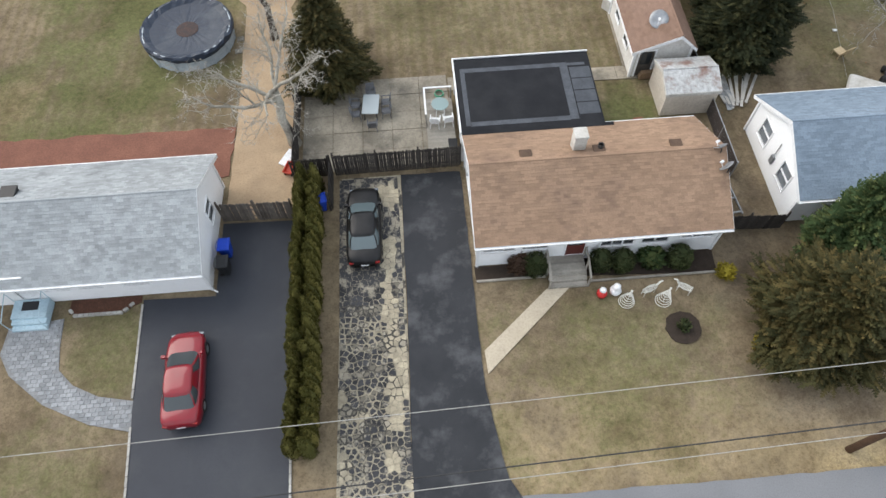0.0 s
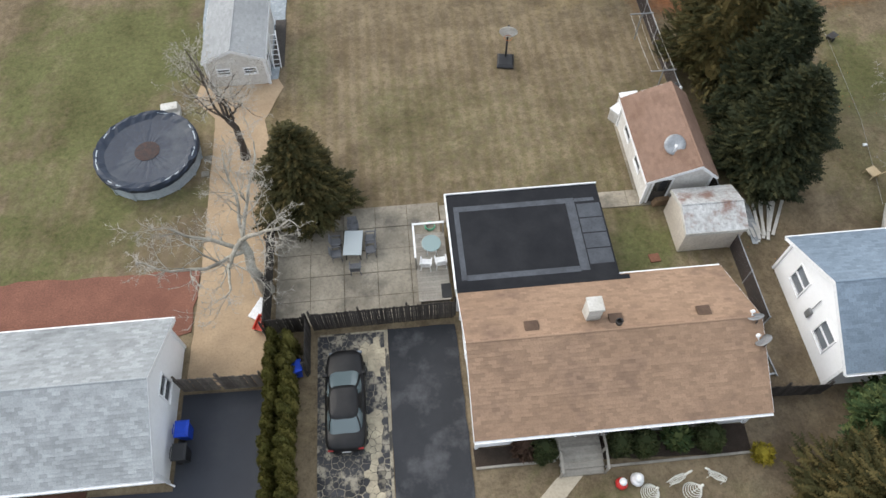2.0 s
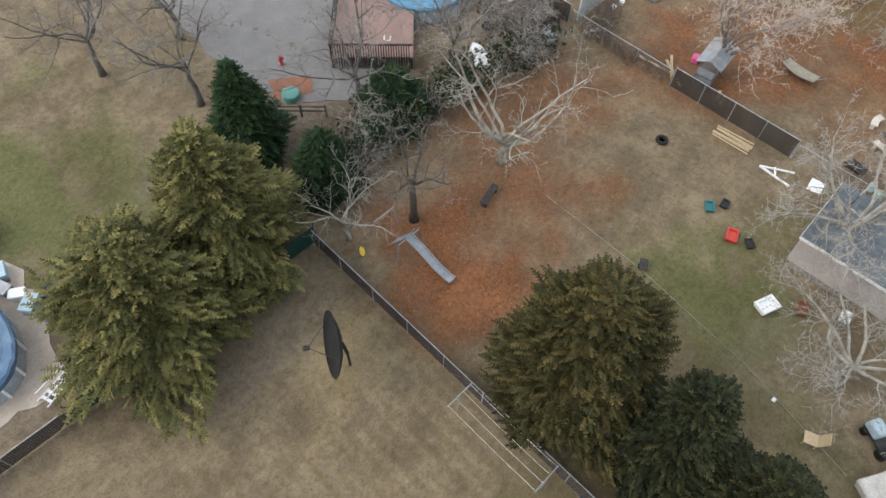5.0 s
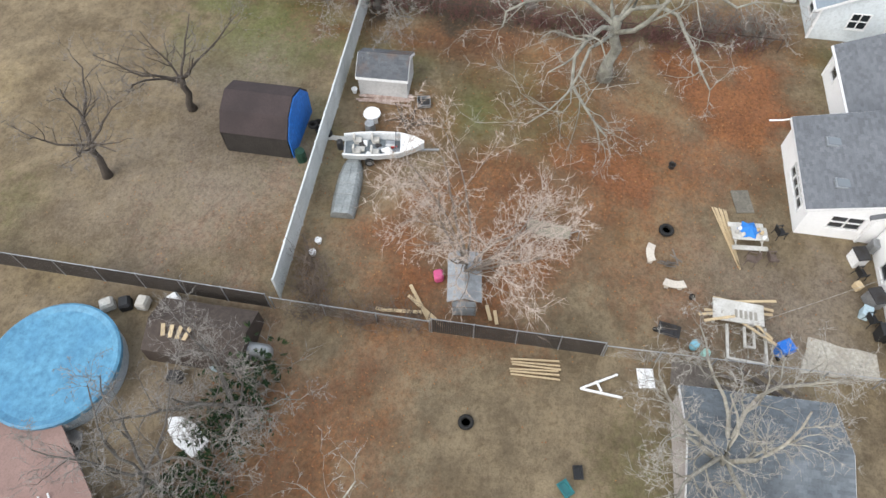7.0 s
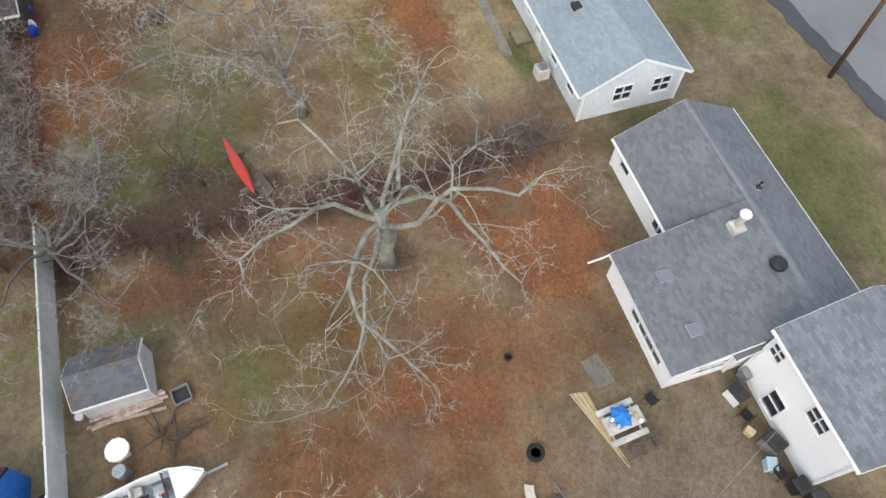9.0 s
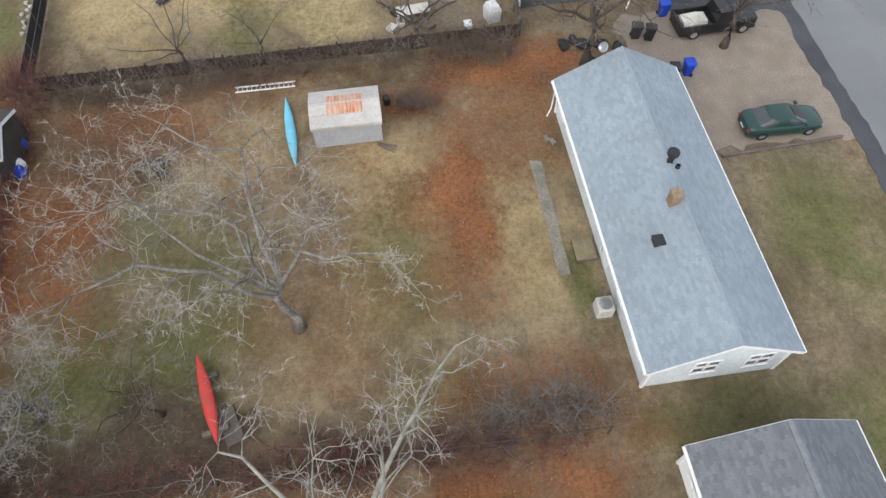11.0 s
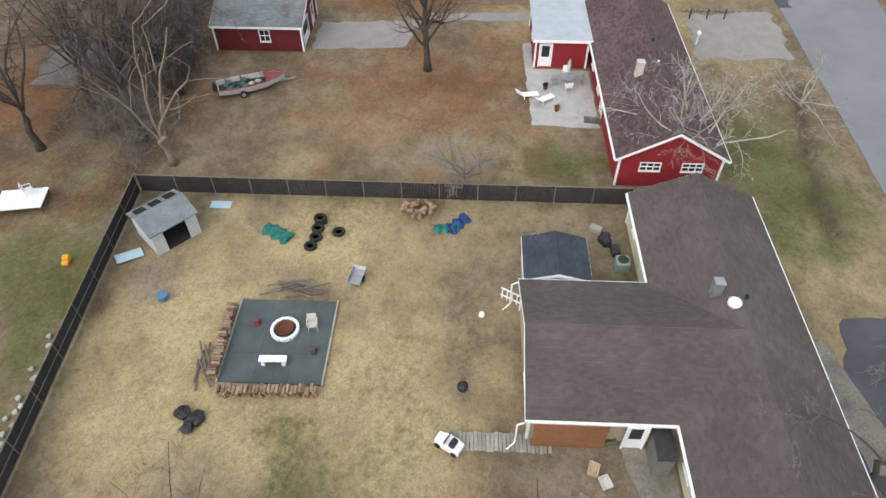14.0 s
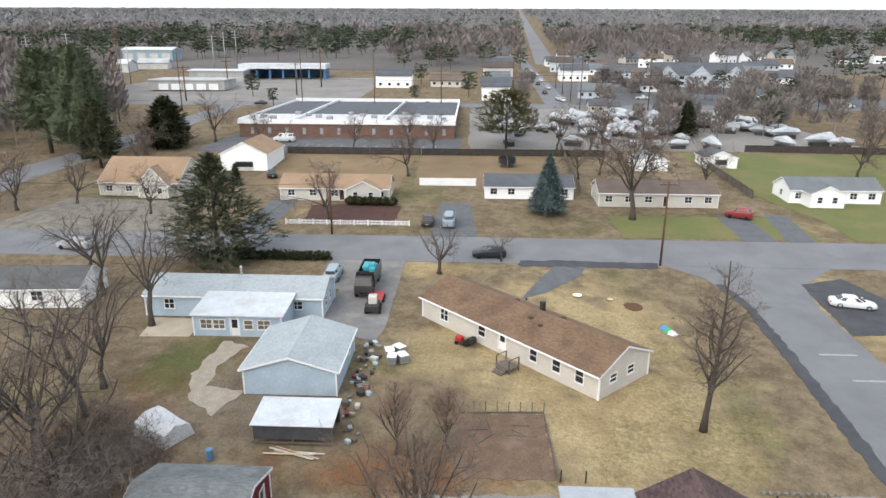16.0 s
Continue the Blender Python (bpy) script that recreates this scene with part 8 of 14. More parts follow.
# weathered swing frame lying down with blue drum
dk2 = thing("dismantled_playset", "dismantled white and tan wooden playset frame", "playset", 43.3, 31.6, -92)
part("platform", Mesh().box(-1.25, 0.55, 0.5, 1.25, 1.75, 0.6, None, 0.02), OLDWHITE, dk2)
for i in range(5):
    part("slot", Mesh().box(-0.2 + 0.24 * i, 0.8, 0.601, -0.06 + 0.24 * i, 1.25, 0.62), DECKWOOD, dk2)
for i, (x, y, rz, L) in enumerate(((-1.6, 1.1, 6, 3.4), (-1.9, 0.75, 14, 3.2), (-1.2, 1.85, -4, 3.0), (-0.9, 1.6, 12, 2.9), (0.2, 0.6, -30, 1.9), (0.4, 1.0, -42, 1.6), (-1.7, 0.3, 20, 1.6))):
    part("plank", Mesh().box(0, -0.07, 0, L, 0.07, 0.045), NEWWOOD, dk2, m=pose(x, y, 0.3 + 0.05 * i, 0, 0, rz))
for x, y0, y1 in ((-0.55, -1.3, 0.5), (1.3, -1.3, 0.6), (0.3, -0.5, 0.5), (0.75, -0.5, 0.5)):
    part("post", Mesh().box(x, y0, 0.22, x + 0.12, y1, 0.34), OLDWHITE, dk2)
for x0, x1, y in ((-0.55, 1.42, -1.42), (0.3, 0.87, -0.62)):
    part("crossbar", Mesh().box(x0, y, 0.22, x1, y + 0.11, 0.34), OLDWHITE, dk2)
for x, y in ((-1.15, 0.6), (1.1, 0.6), (-1.15, 1.6), (1.1, 1.6), (-0.55, -1.4), (1.3, -1.4)):
    part("leg", Mesh().box(x, y, 0, x + 0.1, y + 0.1, 0.5 if y > 0 else 0.22), OLDWHITE, dk2)
bin_cart(42.7, 29.55, 30, mat("azure_plastic", (0.02, 0.17, 0.6), (0.015, 0.13, 0.5), 1, 12, 0.45, bump=0.05), "blue wheeled recycling bin in the yard")
for i, x in enumerate((45.0, 44.3, 43.6)):
    bin_cart(x - 0.6, 24.0 - 0.5 * i + 0.6, 95, (BLACKP, DARKM, BLUEP)[i], ("black", "dark grey", "blue")[i] + " wheeled waste bin by the house")
solo("water_jug", Mesh().lathe([(0.2, 0), (0.22, 0.3), (0.2, 0.5), (0.08, 0.58), (0.08, 0.66)], 14), paint("pale_blue_plastic", (0.2, 0.5, 0.65), 0.4, 0.2), "pale blue water jug on the ground", "jug", 42.4, 33.7)
solo("water_jug", Mesh().lathe([(0.2, 0), (0.22, 0.3), (0.2, 0.5), (0.08, 0.58), (0.08, 0.66)], 14), paint("pale_green_plastic", (0.3, 0.55, 0.5), 0.4, 0.2), "pale green water jug on the ground", "jug", 42.0, 33.2)
wb = thing("wheelbarrow", "dark wheelbarrow tray on bare soil", "wheelbarrow", 42.9, 35.0, 80)
part("tray", Mesh().loft([[(-a, -b, c), (a, -b, c), (a, b, c), (-a, b, c)] for a, b, c in ((0.3, 0.2, 0.25), (0.55, 0.35, 0.55), (0.5, 0.3, 0.55), (0.28, 0.18, 0.28))]), DARKM, wb)
part("wheel", Mesh().lathe([(0.02, -0.04), (0.18, -0.04), (0.18, 0.04), (0.02, 0.04)], 12, Matrix.Translation((0.55, 0, 0.18)) @ pose(0, 0, 0, 90, 0, 0)), RUBBER, wb)
part("handle", Mesh().tube([(-0.9, 0.25, 0.5), (0.5, 0.12, 0.25)], 0.02).tube([(-0.9, -0.25, 0.5), (0.5, -0.12, 0.25)], 0.02), OLDWOOD, wb)
sheet("patio_slab", [(41.9, 28.6), (43.9, 28.0), (43.4, 24.9), (42.1, 24.8)], mat("crumbled_pale_concrete", (0.6, 0.57, 0.5), (0.42, 0.385, 0.32), 0.9, 6, 0.95, bump=0.5, stain=(0.24, 0.2, 0.155), stain_amt=0.5, stain_scale=0.8), "pale concrete pad beside the house", "paving", 0.02, rag=0.1)
wbt = thing("covered_boat", "boat under a white tarpaulin with blue skirts", "boat", 40.2, 23.4, -4)
part("tarpaulin", Mesh().loft([[(x, -w, 0.7), (x, -w * 0.85, h * 0.95), (x, 0, h), (x, w * 0.85, h * 0.95), (x, w, 0.7)] for x, w, h in ((-2.0, 0.5, 0.9), (-1.6, 1.0, 1.35), (0, 1.1, 1.55), (1.6, 1.0, 1.4), (2.1, 0.7, 1.0))]), mat("white_tarpaulin", (0.7, 0.71, 0.72), (0.58, 0.6, 0.62), 1.5, 6, 0.5, bump=0.5), wbt)
part("skirt", Mesh().loft([[(x, -w, 0.05), (x, -w * 1.02, 0.72), (x, w * 1.02, 0.72), (x, w, 0.05)] for x, w in ((-2.05, 0.5), (-1.6, 1.0), (0, 1.1), (1.6, 1.0), (2.12, 0.7))]), mat("dark_blue_tarp", (0.012, 0.035, 0.14), (0.02, 0.05, 0.2), 2, 8, 0.6, bump=0.6), wbt)

# white L-shaped house with slate-grey roof
cw = thing("house", "white L-shaped house with slate-grey shingle roof", "house", 56.75, 21.4)
DARKW = glass("dark_sash_glass", (0.03, 0.033, 0.036), 0.1)
house_block(cw, Matrix(), 13.1, 6.8, 2.3, 4.05, WHITE, R_SLATE, 0.3, 0.2, seed=41, wing=(-6.9, 0.2), wins=[("n", -5.3, 1.0, 0.9, 1.2, 0), ("n", -1.2, 0.9, 1.0, 1.2, 1), ("s", -3, 1.0, 1.6, 1.2, 1), ("s", 2, 1.0, 1.6, 1.2, 1), ("e", 0.5, 1.1, 1.0, 1.1, 0)], pane=DARKW)


def lean_wing(parent, x0, x1, y1, ridge, eave, over, wallmat, roofmat, seed):
    """A wing under one long slope that runs from the main ridge down to its own eave."""
    k = (ridge - eave) / (y1 + over)
    xc, t = (x0 + x1) / 2, 0.18
    top = eave + k * over - 0.02
    north = Matrix.Translation((xc, 0, 0)) @ pose(0, 0, 0, 0, 0, 180) @ Matrix.Translation((0, -y1, 0))
    hw = (x1 - x0) / 2
    holes = [(-0.6, 0.85, 2.3, 1.85)]
    w = Mesh()
    wall(w, -hw, hw, top, 0, t, holes, north)
    part("wall", w, wallmat, parent)
    window(parent, north, *holes[0], 3, DARKW)
    for side, x in ((-90, x0), (90, x1)):
        m = Matrix.Translation((x, y1, 0)) @ pose(0, 0, 0, 0, 0, side)
        sgn = 1 if side < 0 else -1
        lo, hi = sorted((sgn * (t + 0.002), sgn * (y1 - 2.6)))
        holes = [(1.3, 0.95, 2.9, 1.9)] if side < 0 else []
        w = Mesh()
        wall(w, lo, hi, top, 0, t, holes, m)
        part("wall", w, wallmat, parent)
        run = sgn * (y1 - 0.4)
        tri = [(sgn * t, 0, top), (run, 0, top), (run, 0, top + k * abs(run) - 0.06)]
        part("gable", Mesh().add([(p, q, z) for q in (0, t) for p, _, z in tri], [(0, 1, 2), (5, 4, 3), (0, 3, 4, 1), (1, 4, 5, 2), (2, 5, 3, 0)], m), wallmat, parent)
        for h in holes:
            window(parent, m, *h, 1, DARKW)
    part("floor_slab", Mesh().box(x0 + t, 3.2, 0, x1 - t, y1 - t, 0.1), CONC, parent)
    ye, th, g = y1 + over, 0.14, 0.12
    roof = part("roof", Mesh().loft([[(x, 0.02, ridge), (x, ye, eave), (x, ye, eave + th), (x, 0.02, ridge + th)] for x in (x0 - g, x1 + g)]), roofmat, parent)
    tabs = Mesh()
    shingle_slope(tabs, Matrix.Translation((xc, 0, 0)) @ pose(0, 0, 0, 0, 0, 180), x1 - x0 + 2 * g, ye, ridge - eave, eave + th + 0.004, -ye, 0.33, 0.16, random.Random(seed))
    part("shingles", tabs, roofmat, roof, kind="stuff")
    part("fascia", Mesh().box(x0 - g, ye + 0.001, eave - 0.08, x1 + g, ye + 0.025, eave + th - 0.02), TRIM, parent)
    for x in (x0 - g - 0.025, x1 + g + 0.001):
        part("rake_board", Mesh().loft([[(x + d, 2.7, ridge - k * 2.7 - 0.08), (x + d, ye, eave - 0.08), (x + d, ye, eave + th - 0.012), (x + d, 2.7, ridge - k * 2.7 + th - 0.012)] for d in (0, 0.024)]), TRIM, parent)


lean_wing(cw, -6.45, -0.05, 6.65, 4.05, 2.15, 0.3, WHITE, R_SLATE, 42)
part("ridge_cap", Mesh().loft([[(x, -0.17, 4.125), (x, 0, 4.225), (x, 0.17, 4.155), (x, 0.17, 4.165), (x, 0, 4.245), (x, -0.17, 4.135)] for x in (-6.7, 6.75)]), mat("pale_slate_cap", (0.21, 0.225, 0.245), (0.16, 0.172, 0.19), 2, 12, 0.9), cw)
house_block(cw, Matrix.Translation((-9.6, -0.7, 0)), 5.7, 6.6, 4.9, 6.6, WHITE, mat("slate_blue_shingle", (0.2, 0.22, 0.243), (0.158, 0.175, 0.196), 0.3, 14, 0.9, bump=0.3, island=0.17), 0.35, 0.25, seed=43, wins=[("n", -2.35, 3.2, 0.7, 0.8, 1), ("n", 0.75, 3.15, 1.0, 0.9, 1), ("n", -0.75, 0.5, 0.9, 1.5, 0), ("w", 1.5, 1.0, 1.0, 1.2, 0)])
part("chimney_skirt", Mesh().loft([[(-w, -w, z), (w, -w, z), (w, w, z), (-w, w, z)] for w, z in ((0.36, 3.7), (0.34, 4.05), (0.2, 4.12))], Matrix.Translation((-1.1, 1.25, 0))), OLDWHITE, cw)
part("flue", Mesh().lathe([(0.17, 4.0), (0.17, 4.7), (0.2, 4.72), (0.2, 4.95)], 14, Matrix.Translation((-1.1, 1.25, 0))), OLDWHITE, cw)
part("flue_cap", Mesh().lathe([(0.12, 4.95), (0.12, 5.02), (0.3, 5.04), (0.26, 5.12), (0.05, 5.16)], 14, Matrix.Translation((-1.1, 1.25, 0))), TRIM, cw)
for x, y in ((-2.05, 5.15), (-4.98, 5.1)):
    z = 4.19 - 0.273 * y
    sk = part("skylight", Mesh().box(x - 0.34, y - 0.42, z - 0.16, x + 0.34, y + 0.42, z + 0.07, None, 0.03), mat("zinc_frame", (0.34, 0.36, 0.38), (0.26, 0.28, 0.3), 2, 9, 0.5, 0.4), cw)
    part("pane", Mesh().add([(x + a, y + b, z + c) for c in (0.08, 0.1) for a, b in ((-0.27, -0.34), (0.27, -0.34), (0.27, 0.34), (-0.27, 0.34))], [(0, 1, 2, 3), (7, 6, 5, 4), (0, 4, 5, 1), (1, 5, 6, 2), (2, 6, 7, 3), (3, 7, 4, 0)]), PANE_L, sk)
part("roof_fan", Mesh().lathe([(0.3, 3.9), (0.3, 4.12), (0.42, 4.14), (0.4, 4.28), (0.25, 4.36), (0.05, 4.38)], 10, Matrix.Translation((-3.55, 0.6, 0))), BLACKP, cw)
for x, y, z, mm in ((2.2, 1.58, 3.38, TRIM), (1.12, 1.9, 3.2, DARKM), (0.3, 2.75, 2.75, TRIM), (-7.78, 2.14, 5.28, TRIM), (-8.2, 2.05, 5.3, DARKM)):
    vent_pipe(cw, x, y, z, mm, 0.3, 0.08)
part("downspout", Mesh().tube([(0.1, 6.9, 2.1), (0.12, 7.3, 1.9), (0.14, 8.0, 1.75)], 0.05), TRIM, cw)
for x, y, rz, mm, nm, lb in ((48.9, 25.0, 15, TRIM, "gas_grill", "white kitchen unit against the house wall"), (46.4, 24.6, 20, GREYM, "storage_cabinet", "grey metal cabinet against the house wall"), (45.6, 25.1, -20, PALEBLUE, "cooler_box", "pale blue cooler box beside the house"), (47.2, 25.2, 30, NEWWOOD, "wooden_crate", "tan wooden crate beside the house")):
    t = thing(nm, lb, "storage", x, y, rz)
    k = {"wooden_crate": 0.45, "cooler_box": 0.62, "gas_grill": 0.9}.get(nm, 0.95)
    part("body", Mesh().box(-0.45 * k, -0.35 * k, 0, 0.45 * k, 0.35 * k, 0.85 * k, None, 0.03), mm, t)
    part("lid", Mesh().box(-0.5 * k, -0.4 * k, 0.85 * k + 0.002, 0.5 * k, 0.4 * k, 0.93 * k, None, 0.03), DARKM if nm in ("gas_grill", "storage_cabinet") else mm, t)
part("wall_cabinet", Mesh().box(-7.4, 3.9 - 1.25, 0.2, -6.9, 3.0, 0.95, None, 0.02), GREYM, cw)
for x, y in ((47.9, 25.0), (45.2, 24.9), (49.9, 28.9)):
    chair(x, y, 20, BLACKP, "black garden chair by the white house")
solo("clothes_rope", Mesh().tube([(46.7, 24.9, 1.9), (45.0, 28.5, 1.1), (43.4, 31.6, 0.9)], 0.01, 4), W_L, "pale rope tied from the house to the frame", "rope")

# white fence, boat, canoe, shed on the north side
wf = thing("white_fence", "tall white vinyl privacy fence", "fence", 41.8, 54.9, 2.0)
VINYL = mat("white_vinyl", (0.62, 0.65, 0.66), (0.5, 0.53, 0.53), 0.6, 7, 0.55, bump=0.15, stain=(0.3, 0.34, 0.3), stain_amt=0.4)
for i in range(11):
    part("panel", Mesh().box(i * 2.3 + 0.07, -0.03, 0.06, i * 2.3 + 2.23, 0.03, 1.8), VINYL, wf)
    part("cap_rail", Mesh().box(i * 2.3 + 0.07, -0.05, 1.801, i * 2.3 + 2.23, 0.05, 1.86), VINYL, wf)
for i in range(12):
    part("post", Mesh().box(i * 2.3 - 0.065, -0.065, 0, i * 2.3 + 0.065, 0.065, 1.92, None, 0.02), VINYL, wf)


def open_boat(x, y, rz, L, W, hull, label, z=0.0, trim=None, inner=None, screen=True, sole=None):
    t = thing("motor_boat", label, "boat", x, y, rz, z)
    st = [(-1.0, 0.86, 0.25), (-0.6, 0.98, 0.2), (-0.1, 1.0, 0.2), (0.4, 0.86, 0.22), (0.75, 0.5, 0.32), (1.0, 0.03, 0.5)]
    hgt = 0.85
    part("hull", Mesh().loft([[(f * L / 2, -w * W / 2, hgt + 0.1 * max(0, f)), (f * L / 2, -w * W / 2 * 0.85, k + 0.15), (f * L / 2, 0, k - 0.1), (f * L / 2, w * W / 2 * 0.85, k + 0.15), (f * L / 2, w * W / 2, hgt + 0.1 * max(0, f)), (f * L / 2, w * W / 2 * 0.82, hgt + 0.1 * max(0, f)), (f * L / 2, w * W / 2 * 0.7, 0.5), (f * L / 2, -w * W / 2 * 0.7, 0.5), (f * L / 2, -w * W / 2 * 0.82, hgt + 0.1 * max(0, f))] for f, w, k in st]), hull, t)
    part("sole", Mesh().poly([(f * L / 2 * 0.96, -w * W / 2 * 0.68) for f, w, k in st[:5]] + [(f * L / 2 * 0.96, w * W / 2 * 0.68) for f, w, k in st[4::-1]], 0.502, 0.515), sole or DARKM, t)
    part("gunwale", Mesh().tube([(f * L / 2, -w * W / 2 * 0.95, hgt + 0.03 + 0.1 * max(0, f)) for f, w, k in st] + [(f * L / 2, w * W / 2 * 0.95, hgt + 0.03 + 0.1 * max(0, f)) for f, w, k in st[::-1]], 0.05, 6), trim or TRIM, t)
    part("foredeck", Mesh().poly([(0.42 * L / 2, -0.36 * W), (0.75 * L / 2, -0.2 * W), (0.96 * L / 2, 0), (0.75 * L / 2, 0.2 * W), (0.42 * L / 2, 0.36 * W)], hgt + 0.0, hgt + 0.07), trim or TRIM, t)
    for i, (sx, sy) in enumerate(((-0.2, -0.25), (-0.2, 0.25), (-0.65, -0.2), (-0.65, 0.25))):
        part("seat", Mesh().box(sx * L / 2 - 0.22, sy * W - 0.2, 0.5, sx * L / 2 + 0.22, sy * W + 0.2, 0.78, None, 0.05).box(sx * L / 2 - 0.26, sy * W - 0.2, 0.78, sx * L / 2 - 0.14, sy * W + 0.2, 1.1, None, 0.03), inner or OLDWHITE, t)
    if screen:
        part("windshield", Mesh().box(0.3 * L / 2, -0.36 * W, hgt, 0.3 * L / 2 + 0.03, 0.36 * W, hgt + 0.35), glass("smoked_screen", (0.05, 0.06, 0.07), 0.1), t)
    part("outboard", Mesh().box(-L / 2 - 0.35, -0.18, 0.5, -L / 2 - 0.01, 0.18, 1.2, None, 0.08), BLACKP, t)
    part("trailer_frame", Mesh().box(-L / 2 + 0.2, -0.06, 0.2, L / 2 + 0.9, 0.06, 0.3).box(-0.9, -W / 2, 0.2, -0.8, W / 2, 0.3), GREYM, t)
    for sy in (-W / 2, W / 2):
        wheel(t, -0.85, sy, 0.28, 0.18)
    return t


open_boat(52.3, 51.6, -80, 4.8, 1.9, mat("white_gelcoat", (0.62, 0.64, 0.65), (0.5, 0.52, 0.53), 2, 9, 0.4, bump=0.05), "open white motor boat on a trailer", sole=mat("worn_blue_grey_sole", (0.2, 0.23, 0.25), (0.12, 0.14, 0.15), 3, 9, 0.8))
rb = random.Random(52)
for i in range(15):
    f, w = rb.uniform(-1.9, 0.9), rb.uniform(-0.55, 0.55)
    a = math.radians(-80)
    solo("boat_clutter", Mesh().loft([[(-p * q, -o * q, k * q), (p * q, -o * q, k * q), (p * q, o * q, k * q), (-p * q, o * q, k * q)] for q in (rb.uniform(0.14, 0.3),) for p, o, k in ((1.0, 0.7, 0), (1.1, 0.75, 0.5), (0.8, 0.5, 0.75))]), rb.choice((OLDWHITE, DARKM, BLACKP, GREYM, MATS["red_lid"], OLDWOOD, TRIM)), "loose gear lying in the open white boat", "gear", 52.3 + f * math.cos(a) - w * math.sin(a), 51.6 + f * math.sin(a) + w * math.cos(a), rb.uniform(0, 180), 0.52, "gear in the boat")
cn = thing("jon_boat", "upturned dull aluminium flat-bottomed boat by the fence", "boat", 49.3, 53.1, 4)
ALU = mat("dull_aluminium", (0.36, 0.38, 0.38), (0.24, 0.26, 0.26), 1, 8, 0.5, 0.4, bump=0.1)
part("hull", Mesh().loft([[(x, w * math.cos(a), 0.02 + h * min(1.0, 1.25 * math.sin(a))) for a in [math.pi * j / 10 for j in range(11)]] for x, w, h in ((-2.1, 0.68, 0.55), (-1.2, 0.74, 0.58), (0.4, 0.74, 0.58), (1.5, 0.62, 0.5), (2.1, 0.4, 0.34))]), ALU, cn)
for x, w, h in ((-1.6, 0.72, 0.575), (-0.8, 0.75, 0.59), (0.0, 0.75, 0.59), (0.8, 0.71, 0.56)):
    part("rib", Mesh().tube([(x, w * math.cos(a), 0.03 + h * min(1.0, 1.25 * math.sin(a))) for a in [math.pi * j / 10 for j in range(11)]], 0.022, 4), ALU, cn)
part("keel", Mesh().box(-2.0, -0.03, 0.58, 1.3, 0.03, 0.63), ALU, cn)
ss = thing("garden_shed", "small white shed with a dark grey gambrel roof", "shed", 58.1, 52.7, 92)
house_block(ss, Matrix(), 3.1, 2.4, 1.6, 2.35, mat("pale_shed_boards", (0.5, 0.5, 0.5), (0.4, 0.4, 0.4), 1, 8, 0.8, bump=0.2), mat("worn_dark_shingle", (0.12, 0.13, 0.145), (0.09, 0.095, 0.105), 0.6, 12, 0.9, island=0.15, stain=(0.16, 0.09, 0.05), stain_amt=0.7), 0.12, 0.1, seed=44, gutter=False, corner=False, doors=[("s", 0, 1.1, 1.45, DARKM, 0.02)])
for i in range(6):
    plank(56.4 + 0.13 * i, 52.6 - 0.05 * i, 0.02 * i, 94 + rg.uniform(-6, 6), 3.6 - 0.3 * (i % 3), 0.16, 0.04, mat("peeling_boards", (0.5, 0.42, 0.38), (0.28, 0.2, 0.17), 3, 12, 0.9, bump=0.4, obj=0.2), "board with peeling white paint on the ground")
db = thing("branch_pile", "pile of cut branches and roots", "brushwood", 55.2, 50.6)
for i in range(16):
    part("branch", Mesh().tube([(0, 0, 0), (0.6, rg.uniform(-0.15, 0.15), rg.uniform(0.0, 0.15)), (1.2, rg.uniform(-0.3, 0.3), rg.uniform(0, 0.2))], [0.05, 0.035, 0.02], 5), BARK, db, m=pose(rg.uniform(-0.6, 0.3), rg.uniform(-0.6, 0.6), 0.03 + 0.02 * i, 0, 0, rg.uniform(0, 360)))
cr = thing("animal_cage", "small square wire crate on the grass", "crate", 56.7, 50.0, 12)
part("mesh_panel", Mesh().box(-0.4, -0.4, 0.02, 0.4, 0.4, 0.05), DARKM, cr)
for sx in (-0.4, 0.4):
    part("side", Mesh().box(sx - 0.02, -0.4, 0.05, sx + 0.02, 0.4, 0.3), GREYM, cr)
for sy in (-0.4, 0.4):
    part("side", Mesh().box(-0.38, sy - 0.02, 0.05, 0.38, sy + 0.02, 0.3), GREYM, cr)
solo("boat_hardtop", Mesh().poly([(0.5 * math.cos(q) * (1.2 if math.cos(q) > 0 else 1), 0.55 * math.sin(q)) for q in [j * 0.5236 for j in range(12)]], 0.55, 0.65, None, 0.03).box(-0.3, -0.3, 0, 0.3, 0.3, 0.55), TRIM, "white moulded boat seat lid on a stand", "boat part", 54.8, 52.9, 20)
solo("grey_barrel", Mesh().lathe([(0.3, 0), (0.32, 0.4), (0.3, 0.85), (0.26, 0.86), (0.05, 0.86)], 16), GREYM, "grey plastic drum by the fence", "drum", 53.8, 52.8)
plank(53.0, 54.3, 0.0, 92, 3.4, 0.35, 0.06, OLDWHITE, "long white panel leaning by the fence")
for x, y in ((44.6, 53.9), (45.4, 53.8), (57.0, 54.6)):
    solo("flower_pot", Mesh().lathe([(0.12, 0), (0.18, 0.3), (0.2, 0.3), (0.2, 0.34), (0.14, 0.34), (0.12, 0.28)], 14), TRIM, "white plastic flower pot by the fence", "pot", x, y)

